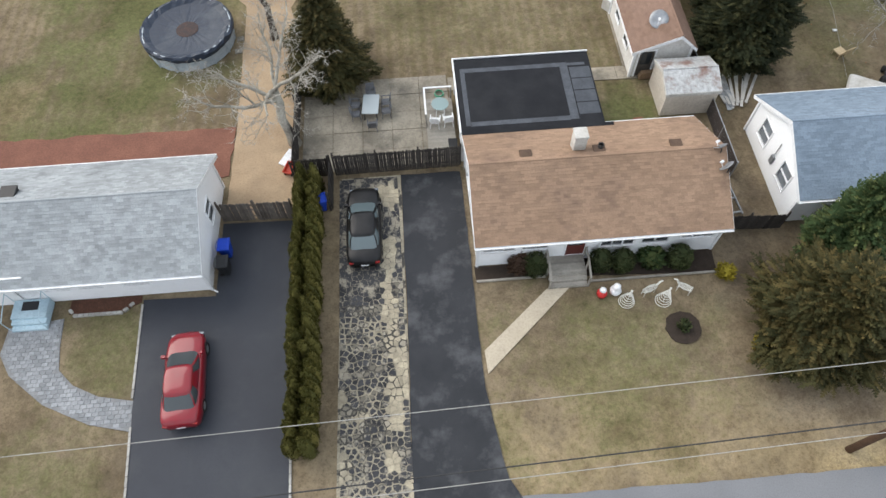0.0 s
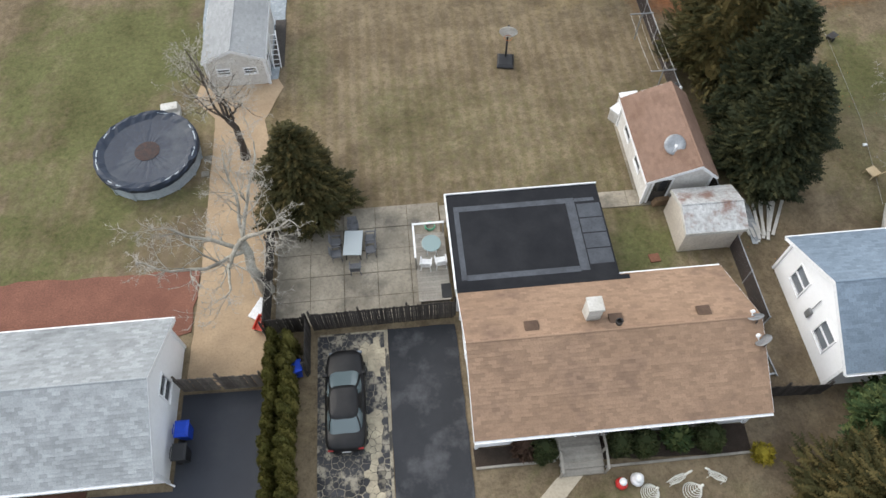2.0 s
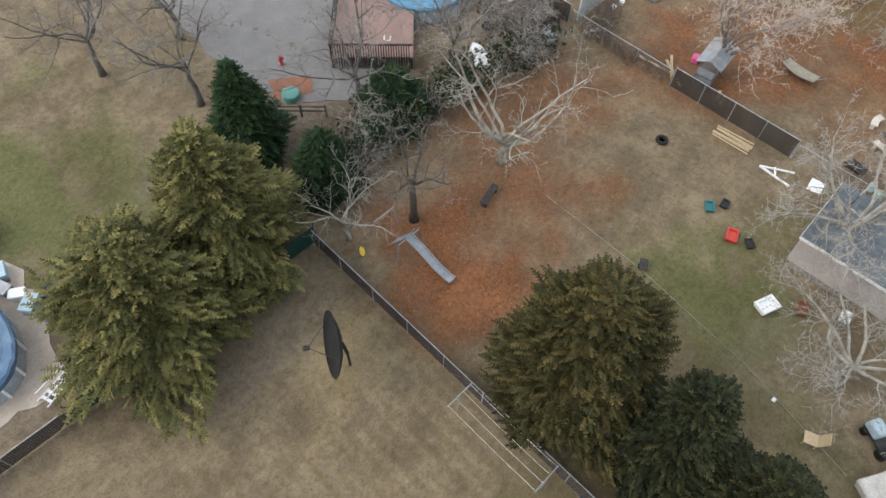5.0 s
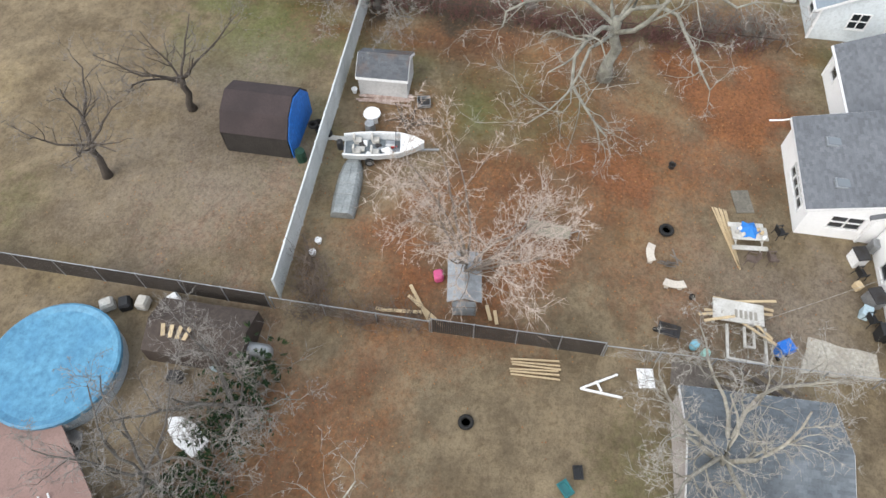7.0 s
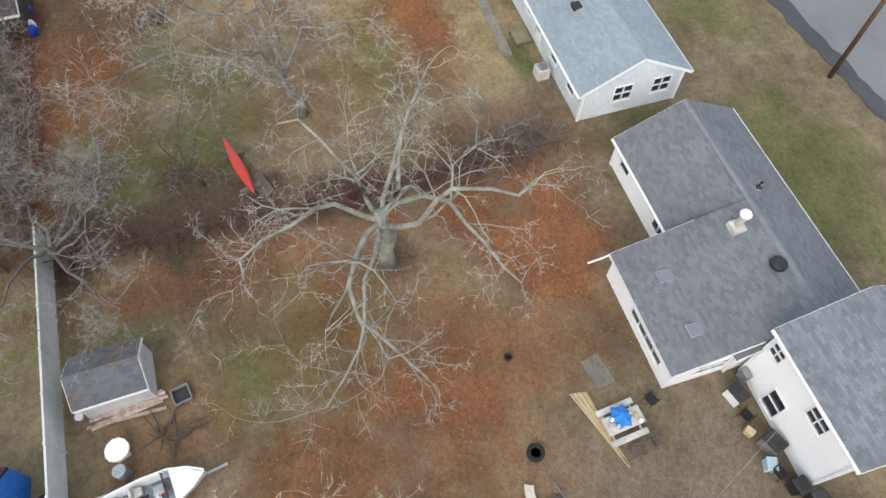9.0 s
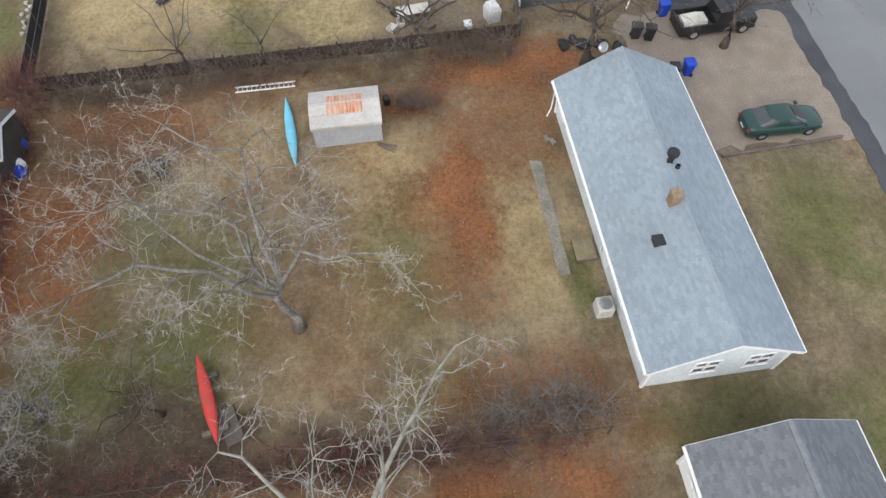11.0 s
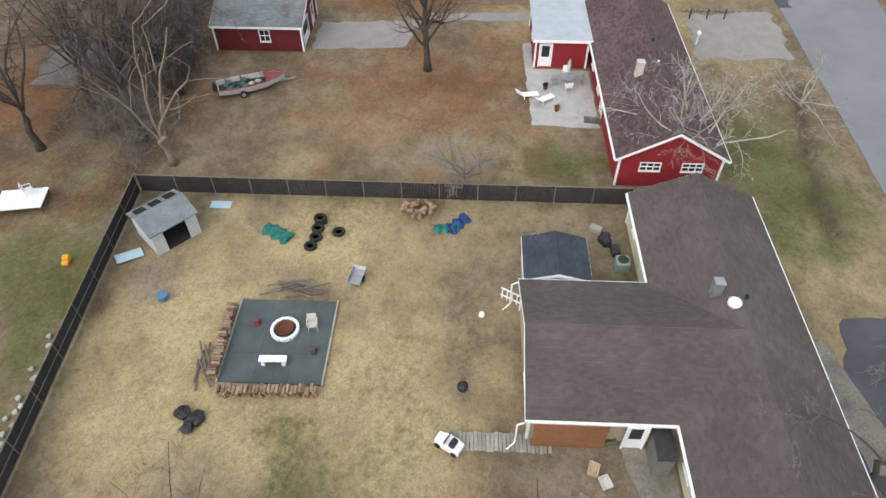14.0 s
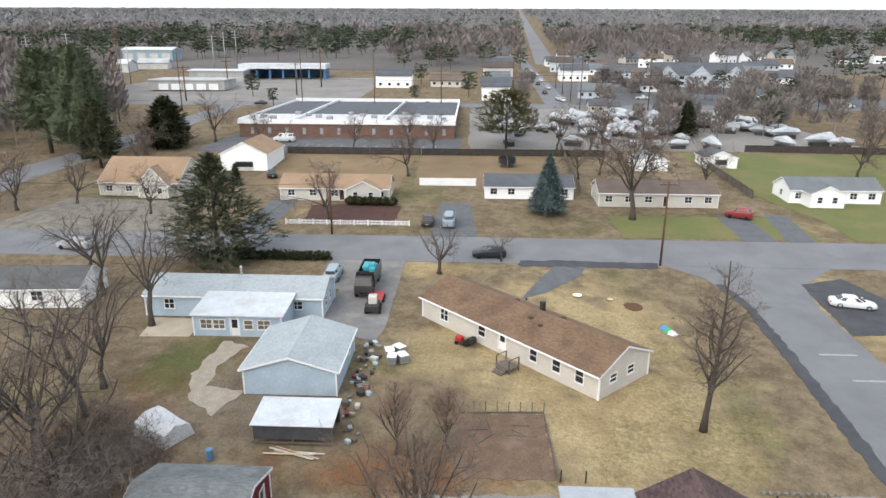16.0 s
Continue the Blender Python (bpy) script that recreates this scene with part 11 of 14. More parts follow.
part("bowl", Mesh().lathe([(0.05, 0.55), (0.25, 0.6), (0.3, 0.75), (0.28, 0.9), (0.1, 1.0)], 16), BLACKP, gr, smooth=True)
for q in (0, 2.1, 4.2):
    part("leg", Mesh().tube([(0.2 * math.cos(q), 0.2 * math.sin(q), 0.6), (0.35 * math.cos(q), 0.35 * math.sin(q), 0)], 0.015), GREYM, gr)
tcar = thing("toy_car", "white toy ride-on car on the lawn", "toy", 97.8, 36.7, 60)
part("body", Mesh().loft([[(x, -w, 0.15), (x, -w, h), (x, w, h), (x, w, 0.15)] for x, w, h in ((-0.7, 0.3, 0.45), (-0.3, 0.36, 0.5), (0.2, 0.36, 0.5), (0.7, 0.28, 0.38))]), TRIM, tcar)
part("windshield", Mesh().box(0.1, -0.28, 0.5, 0.14, 0.28, 0.75), PANE, tcar)
part("seat", Mesh().box(-0.4, -0.25, 0.5, -0.1, 0.25, 0.7, None, 0.05), BLACKP, tcar)
for fx in (-0.45, 0.45):
    for sy in (-0.34, 0.34):
        wheel(tcar, fx, sy, 0.16, 0.1)
bw = thing("board_walk", "narrow grey boardwalk towards the house", "path", 98.1, 31.7, 90, kind="structure")
for i in range(24):
    part("plank", Mesh().box(0, -0.5, 0.0, 0.17, 0.5, 0.05), DECKWOOD, bw, m=pose(0.2 * i, rg.uniform(-0.05, 0.05), 0, 0, 0, rg.uniform(-3, 3)))
wj = thing("work_bench", "rough white work table with clutter", "table", 93.9, 32.9, 95)
part("tabletop", Mesh().box(-1.1, -0.45, 0.75, 1.1, 0.45, 0.82, None, 0.01), OLDWHITE, wj)
for sx in (-0.9, 0.9):
    part("trestle", Mesh().box(sx - 0.05, -0.4, 0, sx + 0.05, 0.4, 0.75), OLDWOOD, wj)
for i, (x, y, mm, h) in enumerate(((93.4, 33.8, OLDWHITE, 0.4), (94.5, 34.0, DARKM, 0.35), (94.6, 32.4, paint("clutter_red", (0.4, 0.05, 0.05)), 0.35), (92.9, 31.9, CONC, 0.3), (96.8, 29.8, NEWWOOD, 0.35), (96.2, 29.3, OLDWHITE, 0.25), (95.3, 30.4, CONC, 0.2), (98.4, 28.9, mat("moss_pot", (0.15, 0.2, 0.12), None, 3, 9, 0.9), 0.35), (93.0, 34.4, OLDWHITE, 0.3), (92.6, 29.4, TRIM, 0.3))):
    solo("yard_crate", Mesh().loft([[(-a, -b, c), (a, -b, c), (a, b, c), (-a, b, c)] for a, b, c in ((0.28, 0.22, 0), (0.33, 0.26, h), (0.28, 0.21, h), (0.26, 0.19, h * 0.5))]), mm, "old box among backyard clutter", "box", x, y, 40 * i, 0, "backyard clutter")
cbn = thing("tall_cabinet", "tall grey metal cabinet by the house wall", "cabinet", 97.4, 26.7, 0)
part("body", Mesh().box(-0.75, -0.4, 0, 0.75, 0.4, 1.7, None, 0.02), mat("olive_grey_metal", (0.2, 0.2, 0.17), None, 1, 8, 0.6), cbn)
part("top", Mesh().box(-0.8, -0.45, 1.702, 0.8, 0.45, 1.78), DARKM, cbn)
solo("covered_grill", Mesh().loft([[(-a, -b, c), (a, -b, c), (a, b, c), (-a, b, c)] for a, b, c in ((0.45, 0.42, 0), (0.48, 0.45, 0.9), (0.35, 0.3, 1.25), (0.2, 0.12, 1.35))]), MATS["white_tarpaulin"], "white tarpaulin-covered garden grill", "grill", 93.1, 27.7, 15)
for i in range(6):
    plank(91.35 + 0.06 * i, 38.8 + 0.1 * i, 0.03 * i, 88 + rg.uniform(-5, 5), 4.2 - 0.4 * (i % 3), 0.13, 0.04, OLDWHITE, "long pale board lying by the fence")
sheet("patio_slab", [(98.9, 28.4), (98.9, 26.0), (95.0, 25.8), (95.0, 27.6), (97.0, 28.2)], CONC, "worn concrete patio behind the house", "patio", 0.015, rag=0.06)
board_fence("stockade_fence", "pale weathered fence beside the house", (91.3, 26.2), (93.6, 26.0), 1.5, OLDWOOD, 0.14, 0.01, seed=51)
# yard north of the black fence
plt = thing("yard_platform", "white platform table with a chair on it", "table", 114.0, 65.8, 10)
part("tabletop", Mesh().box(-1.0, -1.5, 0.5, 1.0, 1.5, 0.56), TRIM, plt)
for sx in (-0.9, 0.9):
    for sy in (-1.4, 1.4):
        part("leg", Mesh().box(sx - 0.05, sy - 0.05, 0, sx + 0.05, sy + 0.05, 0.5), OLDWOOD, plt)
chair(114.5, 65.4, 30, TRIM, "white plastic chair on the platform", z=0.56)
wpn = thing("swimming_pool", "white-walled round pool in the next yard", "pool", 112.6, 72.5)
part("pool_wall", Mesh().lathe([(3.3, 0), (3.32, 1.2), (3.2, 1.2), (3.18, 0)], 36), TRIM, wpn)
part("winter_cover", Mesh().lathe([(3.25, 1.2), (3.1, 1.1), (1.5, 1.02), (0.05, 1.02)], 36), BCOVER, wpn)
plw = thing("pool_ladder", "white plastic pool ladder lying down", "ladder", 107.0, 65.6, 80)
for y in (-0.3, 0.3):
    part("rail", Mesh().box(-1.0, y - 0.05, 0.05, 1.0, y + 0.05, 0.2), TRIM, plw)
for i in range(6):
    part("rung", Mesh().box(-0.85 + 0.32 * i, -0.25, 0.08, -0.7 + 0.32 * i, 0.25, 0.15), TRIM, plw)
solo("yellow_toy_truck", Mesh().box(-0.35, -0.22, 0.05, 0.35, 0.22, 0.3, None, 0.06).box(-0.05, -0.2, 0.301, 0.3, 0.2, 0.45, None, 0.05), paint("orange_yellow_plastic", (0.65, 0.3, 0.02), 0.5, 0.1), "orange-yellow plastic toy on the grass", "toy", 109.0, 60.7, 10)
for i in range(16):
    solo("rubble_stone", Mesh().poly([((0.16 + 0.05 * math.sin(j * 3 + i)) * math.cos(j * 1.05), (0.16 + 0.05 * math.cos(j * 5 + i)) * math.sin(j * 1.05)) for j in range(6)], 0, 0.16, None, 0.04), CURB, "pale rubble stone along the fence", "stone", 96.5 + 0.45 * i + rg.uniform(-0.2, 0.2), 58.9 + rg.uniform(-0.4, 0.5), 40 * i, 0, "rubble stones")


# ---- red house, red shed, boat, and the yards up to the cross street ----
REDW = mat("dark_red_siding", (0.13, 0.016, 0.02), (0.095, 0.012, 0.015), 0.5, 8, 0.7, bump=0.4, laps=0.15)
BRIGHTRED = mat("bright_red_siding", (0.25, 0.02, 0.026), (0.2, 0.016, 0.021), 0.5, 8, 0.7, bump=0.3, laps=0.15)
rs = thing("red_shed", "dark red shed with weathered grey roof", "shed", 137.6, 54.5, 90)
house_block(rs, Matrix(), 7.6, 6.6, 2.3, 3.4, REDW, mat("mottled_grey_shingle", (0.2, 0.215, 0.22), (0.13, 0.14, 0.145), 0.5, 12, 0.9, bump=0.3, island=0.15, stain=(0.08, 0.085, 0.08), stain_amt=0.6), 0.2, 0.2, seed=61, wins=[("n", 0.6, 0.95, 0.8, 1.0, 1)], doors=[("w", -1.6, 2.2, 2.0, TRIM, 0.02), ("w", 1.6, 0.9, 1.95, TRIM, 0.02)], gutter=False)
hf = thing("house", "dark red house with plum-brown shingle roof", "house", 128.3, 22.6)
house_block(hf, Matrix(), 21.4, 6.8, 2.55, 4.5, BRIGHTRED, R_PLUM, 0.35, 0.25, seed=62, wins=[("w", 1.5, 1.4, 1.3, 0.6, 2), ("w", -1.3, 1.4, 1.3, 0.6, 2), ("n", -9.0, 0.9, 0.9, 1.4, 0), ("n", -6.0, 0.9, 1.2, 1.2, 1), ("n", -3.0, 0.9, 1.0, 1.2, 0), ("n", 0.5, 0.9, 1.0, 1.2, 0), ("s", -5, 1.0, 1.5, 1.1, 1), ("s", 4, 1.0, 1.5, 1.1, 1)], doors=[("n", 2.6, 0.9, 2.0, TRIM, 0.1)])
chimney(hf, -2.9, 1.3, 3.4, 4.9, 0.25, OLDWHITE)
for x, y in ((-7.3, 1.2), (-6.0, 2.4), (0.5, 2.8), (-7.6, 2.5)):
    vent_pipe(hf, x, y, 4.5 - abs(y) * 0.57 + 0.1, TRIM, 0.25)
dish(125.0, 23.0, 4.6, 0.34, 40, 40, "grey satellite dish on the plum roof", post=0.4)
house_block(hf, Matrix.Translation((7.7, 6.0, 0)), 7.0, 4.3, 2.45, 2.45, BRIGHTRED, PALEMET, roof=False, wins=[("n", 0, 1.0, 1.4, 1.1, 1)], doors=[("w", -1.3, 0.95, 2.05, TRIM, 0.1)])
part("flat_roof", Mesh().box(4.0, 3.5, 2.46, 11.4, 8.4, 2.62), mat("pale_flat_roof", (0.42, 0.45, 0.48), (0.34, 0.37, 0.4), 0.8, 8, 0.7, bump=0.2), hf)
part("flat_roof_edge", Mesh().box(3.94, 3.5, 2.42, 3.998, 8.45, 2.64), TRIM, hf)
sheet("patio_slab", [(124.3, 31.3), (136.4, 31.6), (136.4, 30.8), (132.2, 30.8), (132.1, 26.2), (124.0, 26.2)], mat("pale_concrete", (0.42, 0.41, 0.4), (0.34, 0.33, 0.32), 0.7, 8, 0.9, bump=0.3, stain=(0.24, 0.23, 0.22), stain_amt=0.5), "pale concrete patio beside the red house", "patio", 0.03, rag=0.08)
table(130.0, 28.2, 20, 1.2, 1.2, GREYM, "round grey patio table", round_top=True, z=0.03)
for i in range(4):
    chair(130.0 + 1.0 * math.cos(i * 1.6), 28.2 + 1.0 * math.sin(i * 1.6), i * 92 - 90, GREYM if i % 2 else TRIM, "pale metal patio chair", z=0.03, group="chairs on the concrete patio")
um = thing("patio_umbrella", "closed pale green patio umbrella", "umbrella", 130.0, 28.2)
part("pole", Mesh().tube([(0, 0, 0.03), (0, 0, 2.3)], 0.025), GREYM, um)
part("canopy", Mesh().lathe([(0.1, 1.3), (0.16, 1.5), (0.1, 2.1), (0.02, 2.35)], 8), PGREEN, um)
for i, (x, y) in enumerate(((128.0, 31.5), (127.4, 30.2))):
    lo = thing("sun_lounger", "white plastic sun lounger", "lounger", x, y, 100 + 25 * i, 0.03 if i else 0)
    part("frame", Mesh().box(-0.9, -0.3, 0.28, 0.4, 0.3, 0.33, None, 0.02), TRIM, lo)
    part("backrest", Mesh().box(0, -0.3, 0, 0.7, 0.3, 0.04, Matrix.Translation((0.4, 0, 0.3)) @ pose(0, 0, 0, 0, -35, 0)), TRIM, lo)
    for sx in (-0.8, 0.3):
        for sy in (-0.25, 0.25):
            part("leg", Mesh().box(sx - 0.03, sy - 0.03, 0, sx + 0.03, sy + 0.03, 0.28), TRIM, lo)
for i, (x, y, mm, lb) in enumerate(((126.2, 29.3, paint("dark_red_pot", (0.16, 0.03, 0.02), 0.6, 0), "dark red plant pot with a yellow flower"), (129.2, 30.0, mat("maroon_pot", (0.12, 0.03, 0.03), None, 2, 9, 0.7), "maroon plant pot on the patio"))):
    pt_ = thing("plant_pot", lb, "plant pot", x, y, 0, 0.03)
    part("pot", Mesh().lathe([(0.14, 0), (0.2, 0.35), (0.22, 0.38), (0.15, 0.36)], 14), mm, pt_)
    part("plant", Mesh().add(*sprays(30, random.Random(i), lambda k: ((0, 0, 0.36), (random.Random(k).gauss(0, 1), random.Random(k + 9).gauss(0, 1), 1)), 0.25, 0.2)), MATS["yellow_shrub"] if i == 0 else F_SHRUB, pt_)
solo("mailbox_post", Mesh().box(-0.05, -0.05, 0, 0.05, 0.05, 1.0).box(-0.25, -0.12, 1.0, 0.25, 0.12, 1.25, None, 0.06), TRIM, "white mailbox on a post", "mailbox", 136.8, 16.2)
plank(125.0, 26.5, 0.05, 85, 1.6, 0.8, 0.06, OLDWOOD, "wooden cellar hatch beside the red house")
open_boat(128.4, 53.8, -67, 5.4, 2.1, mat("white_red_hull", (0.5, 0.48, 0.47), (0.4, 0.37, 0.36), 2, 9, 0.5), "old red and white motor boat filled with clutter", trim=mat("faded_red_trim", (0.25, 0.05, 0.05), (0.18, 0.04, 0.04), 2, 9, 0.6), inner=mat("green_grey_clutter", (0.12, 0.16, 0.14), None, 4, 9, 0.8))
rb = random.Random(53)
for i in range(14):
    f, w, a = rb.uniform(-2.2, 0.8), rb.uniform(-0.6, 0.6), math.radians(-67)
    q = rb.uniform(0.15, 0.32)
    solo("boat_clutter", Mesh().loft([[(-p * q, -o * q, k * q), (p * q, -o * q, k * q), (p * q, o * q, k * q), (-p * q, o * q, k * q)] for p, o, k in ((1.0, 0.7, 0), (1.1, 0.75, 0.5), (0.8, 0.5, 0.8))]), rb.choice((OLDWHITE, DARKM, MATS["teal_tarp"], MATS["teal_tarp"], PGREEN, BLACKP, TRIM)), "loose gear lying in the old red boat", "gear", 128.4 + f * math.cos(a) - w * math.sin(a), 53.8 + f * math.sin(a) + w * math.cos(a), rb.uniform(0, 180), 0.52, "gear in the boat")
sheet("gravel_drive", [(134.9, 50.2), (139.6, 50.0), (140.2, 40), (140.4, 30.8), (142.2, 30.8), (142.0, 41), (142.4, 50.5), (136, 51.5)][:4] + [(142.2, 30.6), (141.6, 40.5), (135.2, 42.0)], mat("pale_grey_gravel", (0.33, 0.31, 0.29), (0.26, 0.24, 0.225), 0.8, 10, 0.95, bump=0.5), "pale gravel drive towards the red shed", "driveway", 0.006, rag=0.2, seed=31)
sheet("gravel_apron", [(134.4, 16.6), (142.2, 16.0), (143.2, 8.0), (134.6, 8.2)], MATS["pale_grey_gravel"], "pale gravel parking apron by the street", "driveway", 0.006, rag=0.3, seed=32)
es = thing("edging_stones", "row of rough edging stones by the drive", "edging", kind="structure")
for i in range(11):
    part("stone", Mesh().poly([(0.22 * math.cos(j), 0.16 * math.sin(j)) for j in range(6)], 0, 0.2, None, 0.05), CONC, es, m=pose(143.0, 10.8 + 0.52 * i, 0, 0, 0, 40 * i))

UPT = dict(limbs=22, split=0.14, spread=0.5, length=0.62, up=0.1, bend=0.1, top=3, kids=(3, 3, 2, 1), leader=True)
bare_tree(131.8, 39.8, 12.0, 0.26, 131, "upright leafless maple in the leafy lawn", bark=BARK, twig=TWIG_B, name="maple_tree", **UPT)
bare_tree(150.9, 17.5, 15.5, 0.24, 132, "tall leafless tree on the corner lawn", (0.0, -0.02), 26, 0.2, 0.8, 0.42, 0.06, 0.15, 3, (3, 3, 2, 1), BARK, TWIG_B, leader=True)
bare_tree(118.8, 21.3, 9.5, 0.22, 133, "leafless tree against the red gable", (0.12, -0.1), 8, 0.25, 1.0, 0.72, 0.03, 0.22, 3, (2, 3, 2, 1), BARK_L, PALE_T)
bare_tree(117.0, 36.2, 4.5, 0.12, 134, "small dense leafless tree by the fence", (0, 0), 9, 0.2, 1.2, 0.75, 0.0, 0.25, 3, (2, 3, 3, 1), MATS["mid_grey_bark"], MATS["mid_grey_twigs"])
bare_tree(126.5, 10.5, 5.0, 0.14, 135, "small leafless pale tree by the street", (0, 0), 6, 0.25, 1.3, 0.7, 0.0, 0.22, 3, (2, 2, 2, 1), BARK_L, PALE_T)
DEADW = mat("weathered_dead_wood", (0.31, 0.25, 0.19), (0.19, 0.155, 0.125), 1.2, 9, 0.9, bump=0.5)
DARKB = mat("dark_grey_bark", (0.105, 0.092, 0.08), (0.07, 0.06, 0.053), 1.5, 12, 0.95, bump=0.6)
bare_tree(118.7, 57.2, 13.5, 0.26, 141, "dead pale tree with broken limbs at the wooded edge", (0.0, 0.06), 5, 0.2, 0.34, 0.72, 0.03, 0.13, 1, (1, 0, 0, 0), DEADW, DEADW, 0.03)
proto = [bare_tree(121.5, 60.3, 16.0, 0.3, 142, "tall leafless tree at the wooded edge", (0.05, 0.05), 7, 0.28, 0.62, 0.58, 0.05, 0.17, 3, (2, 2, 2, 1), DARKB, TWIG_B),
         bare_tree(125.5, 63.0, 15.0, 0.28, 143, "tall leafless tree at the wooded edge", (0.06, -0.04), 7, 0.25, 0.7, 0.6, 0.05, 0.18, 3, (2, 2, 2, 1), DARKB, TWIG_B),
         bare_tree(129.5, 61.5, 13.5, 0.24, 144, "tall leafless tree at the wooded edge", (-0.05, -0.05), 7, 0.22, 0.75, 0.62, 0.04, 0.2, 3, (2, 2, 2, 1), DARKB, TWIG)]
DUSKT = mat("dark_brush_stems", (0.105, 0.09, 0.078), (0.07, 0.06, 0.052), 0.6, 6, 0.95)
brush("brush_thicket", "dense dark leafless brush at the wooded edge", [(127.5, 59.5), (134.0, 61.8), (141.0, 65.5), (149.0, 68.5)], 2.8, 560, DUSKT, 401, 2.4, thin=0.012)
brush("brush_thicket", "tangled grey-brown brush behind the red garage", [(128.5, 62.5), (135.0, 65.5), (143.0, 68.5)], 2.2, 320, TWIG_B, 402, 2.4, thin=0.01)
sheet("bare_earth", [(128.5, 68.2), (134, 67.4), (141.5, 69.2), (142, 72.8), (135, 73.4), (128, 72.4)], mat("grey_bare_earth", (0.24, 0.22, 0.2), (0.165, 0.15, 0.135), 0.4, 6, 0.95, bump=0.5), "grey bare earth under the trees", "ground", 0.006, rag=0.5, step=1.5)
rg = random.Random(77)
for i, (x, y) in enumerate(((125.5, 66.0), (120.0, 67.5), (131.0, 68.5), (136.5, 63.5), (116.5, 73.0), (126.0, 74.0), (141.5, 66.5), (137.0, 73.0), (145.5, 70.5), (150.5, 69.5), (155.2, 70.5), (133.5, 78.5), (145.0, 79.5), (127.5, 59.5), (133.5, 65.5), (139.0, 69.0), (109.5, 76.5), (160.5, 77.0), (123.0, 83.0), (152.5, 84.0), (165.5, 84.5), (101.0, 72.0), (94.0, 69.0), (112.0, 84.0), (169.0, 72.5))):
    copy_thing(proto[i % 3], pose(x, y, -0.1, 0, 0, rg.uniform(0, 360)) @ Matrix.Scale(rg.uniform(0.75, 1.0), 4))
brush("brush_thicket", "dense leafless undergrowth at the wooded edge", [(118, 60), (124, 62), (132, 62), (140, 63), (146, 62)], 2.8, 520, TWIG, 21, 2.6)
brush("brush_thicket", "dense leafless undergrowth behind the boat", [(120, 64), (130, 67), (142, 69)], 2.6, 380, TWIG, 22, 3.0)
brush("brush_thicket", "leafless undergrowth by the blue garage yard", [(143, 60), (147, 64), (150, 67)], 2.0, 200, TWIG_B, 23, 1.8)
brush("brush_thicket", "low leafless hedge along the street edge", [(113, 12.8), (121, 11.8), (130, 9.6)], 1.0, 220, TWIG_B, 24, 0.8)
bare_tree(146.5, 42.5, 6.5, 0.13, 151, "leafless twiggy sapling in the rough ground", bark=BARK, twig=mat("tan_twigs", (0.3, 0.22, 0.17), (0.23, 0.17, 0.13), 0.5, 6, 0.95, bump=0.1), **UPT)
bare_tree(147.5, 38.6, 5.5, 0.1, 152, "leafless twiggy sapling in the rough ground", bark=BARK, twig=MATS["tan_twigs"], **UPT)

# tan ranch house set at an angle
hg = thing("house", "long tan ranch house with rust-brown roof", "house", 166.9, 31.1, 43.2)
TANS = mat("tan_vinyl_siding", (0.58, 0.55, 0.5), (0.5, 0.47, 0.43), 0.4, 8, 0.65, bump=0.4, laps=0.2)
house_block(hg, Matrix(), 24.8, 7.7, 2.5, 4.15, TANS, R_RUST, 0.35, 0.2, seed=71, wins=[("n", 10.2, 0.9, 0.9, 1.3, 0), ("n", 7.5, 0.9, 0.9, 1.2, 0), ("n", 4.6, 0.9, 0.9, 1.2, 0), ("n", -2.6, 1.0, 1.0, 1.1, 0), ("n", -8.6, 0.8, 1.2, 1.4, 1), ("w", 0.9, 1.2, 1.0, 0.8, 0), ("w", -1.8, 1.2, 1.0, 0.8, 0), ("s", 0, 1.0, 1.6, 1.1, 1)], doors=[("n", 0.4, 0.95, 2.05, TRIM, 0.5)])
chimney(hg, -1.4, -1.0, 3.4, 4.75, 0.22, DARKM)
for x, y in ((2.5, -1.4), (-4.0, -1.2), (-3.4, 1.6), (-1.8, 1.2)):
    roof_vent(hg, x, y, 4.15 - abs(y) * 0.43 + 0.1, mat("rust_vent", (0.09, 0.05, 0.03), None, 2, 9, 0.8), 0.2, 0.14)
gst = thing("back_steps", "grey wooden back steps with railings", "steps", 160.8, 33.2, 43.2)
part("landing", Mesh().box(-0.9, -0.7, 0.42, 0.9, 0.75, 0.5), OLDWOOD, gst)
for i in range(3):
    part("step", Mesh().box(-0.6, 0.76 + 0.28 * i, 0, 0.6, 1.02 + 0.28 * i, 0.38 - 0.13 * i), OLDWOOD, gst)
for sx in (-0.85, 0.85):
    for sy in (-0.65, 0.7):
        part("post", Mesh().box(sx - 0.05, sy - 0.05, 0, sx + 0.05, sy + 0.05, 1.4), OLDWOOD, gst)
    part("handrail", Mesh().box(sx - 0.04, -0.7, 1.4, sx + 0.04, 0.75, 1.46), OLDWOOD, gst)
mw = thing("riding_mower", "red riding mower parked by the house", "lawn mower", 166.2, 37.6, 60)
part("hood", Mesh().box(0.1, -0.3, 0.35, 0.9, 0.3, 0.8, None, 0.08), paint("mower_red", (0.4, 0.02, 0.02)), mw)
part("frame", Mesh().box(-0.8, -0.5, 0.25, 0.8, 0.5, 0.345, None, 0.05), BLACKP, mw)
part("seat", Mesh().box(-0.6, -0.2, 0.45, -0.2, 0.2, 0.55, None, 0.04).box(-0.66, -0.2, 0.55, -0.56, 0.2, 0.9, None, 0.03), BLACKP, mw)
part("bagger", Mesh().box(-1.4, -0.45, 0.4, -0.82, 0.45, 1.0, None, 0.08), BLACKP, mw)
for x, r in ((-0.5, 0.26), (0.6, 0.18)):
    for sy in (-0.5, 0.5):
        wheel(mw, x, sy, r, 0.18)
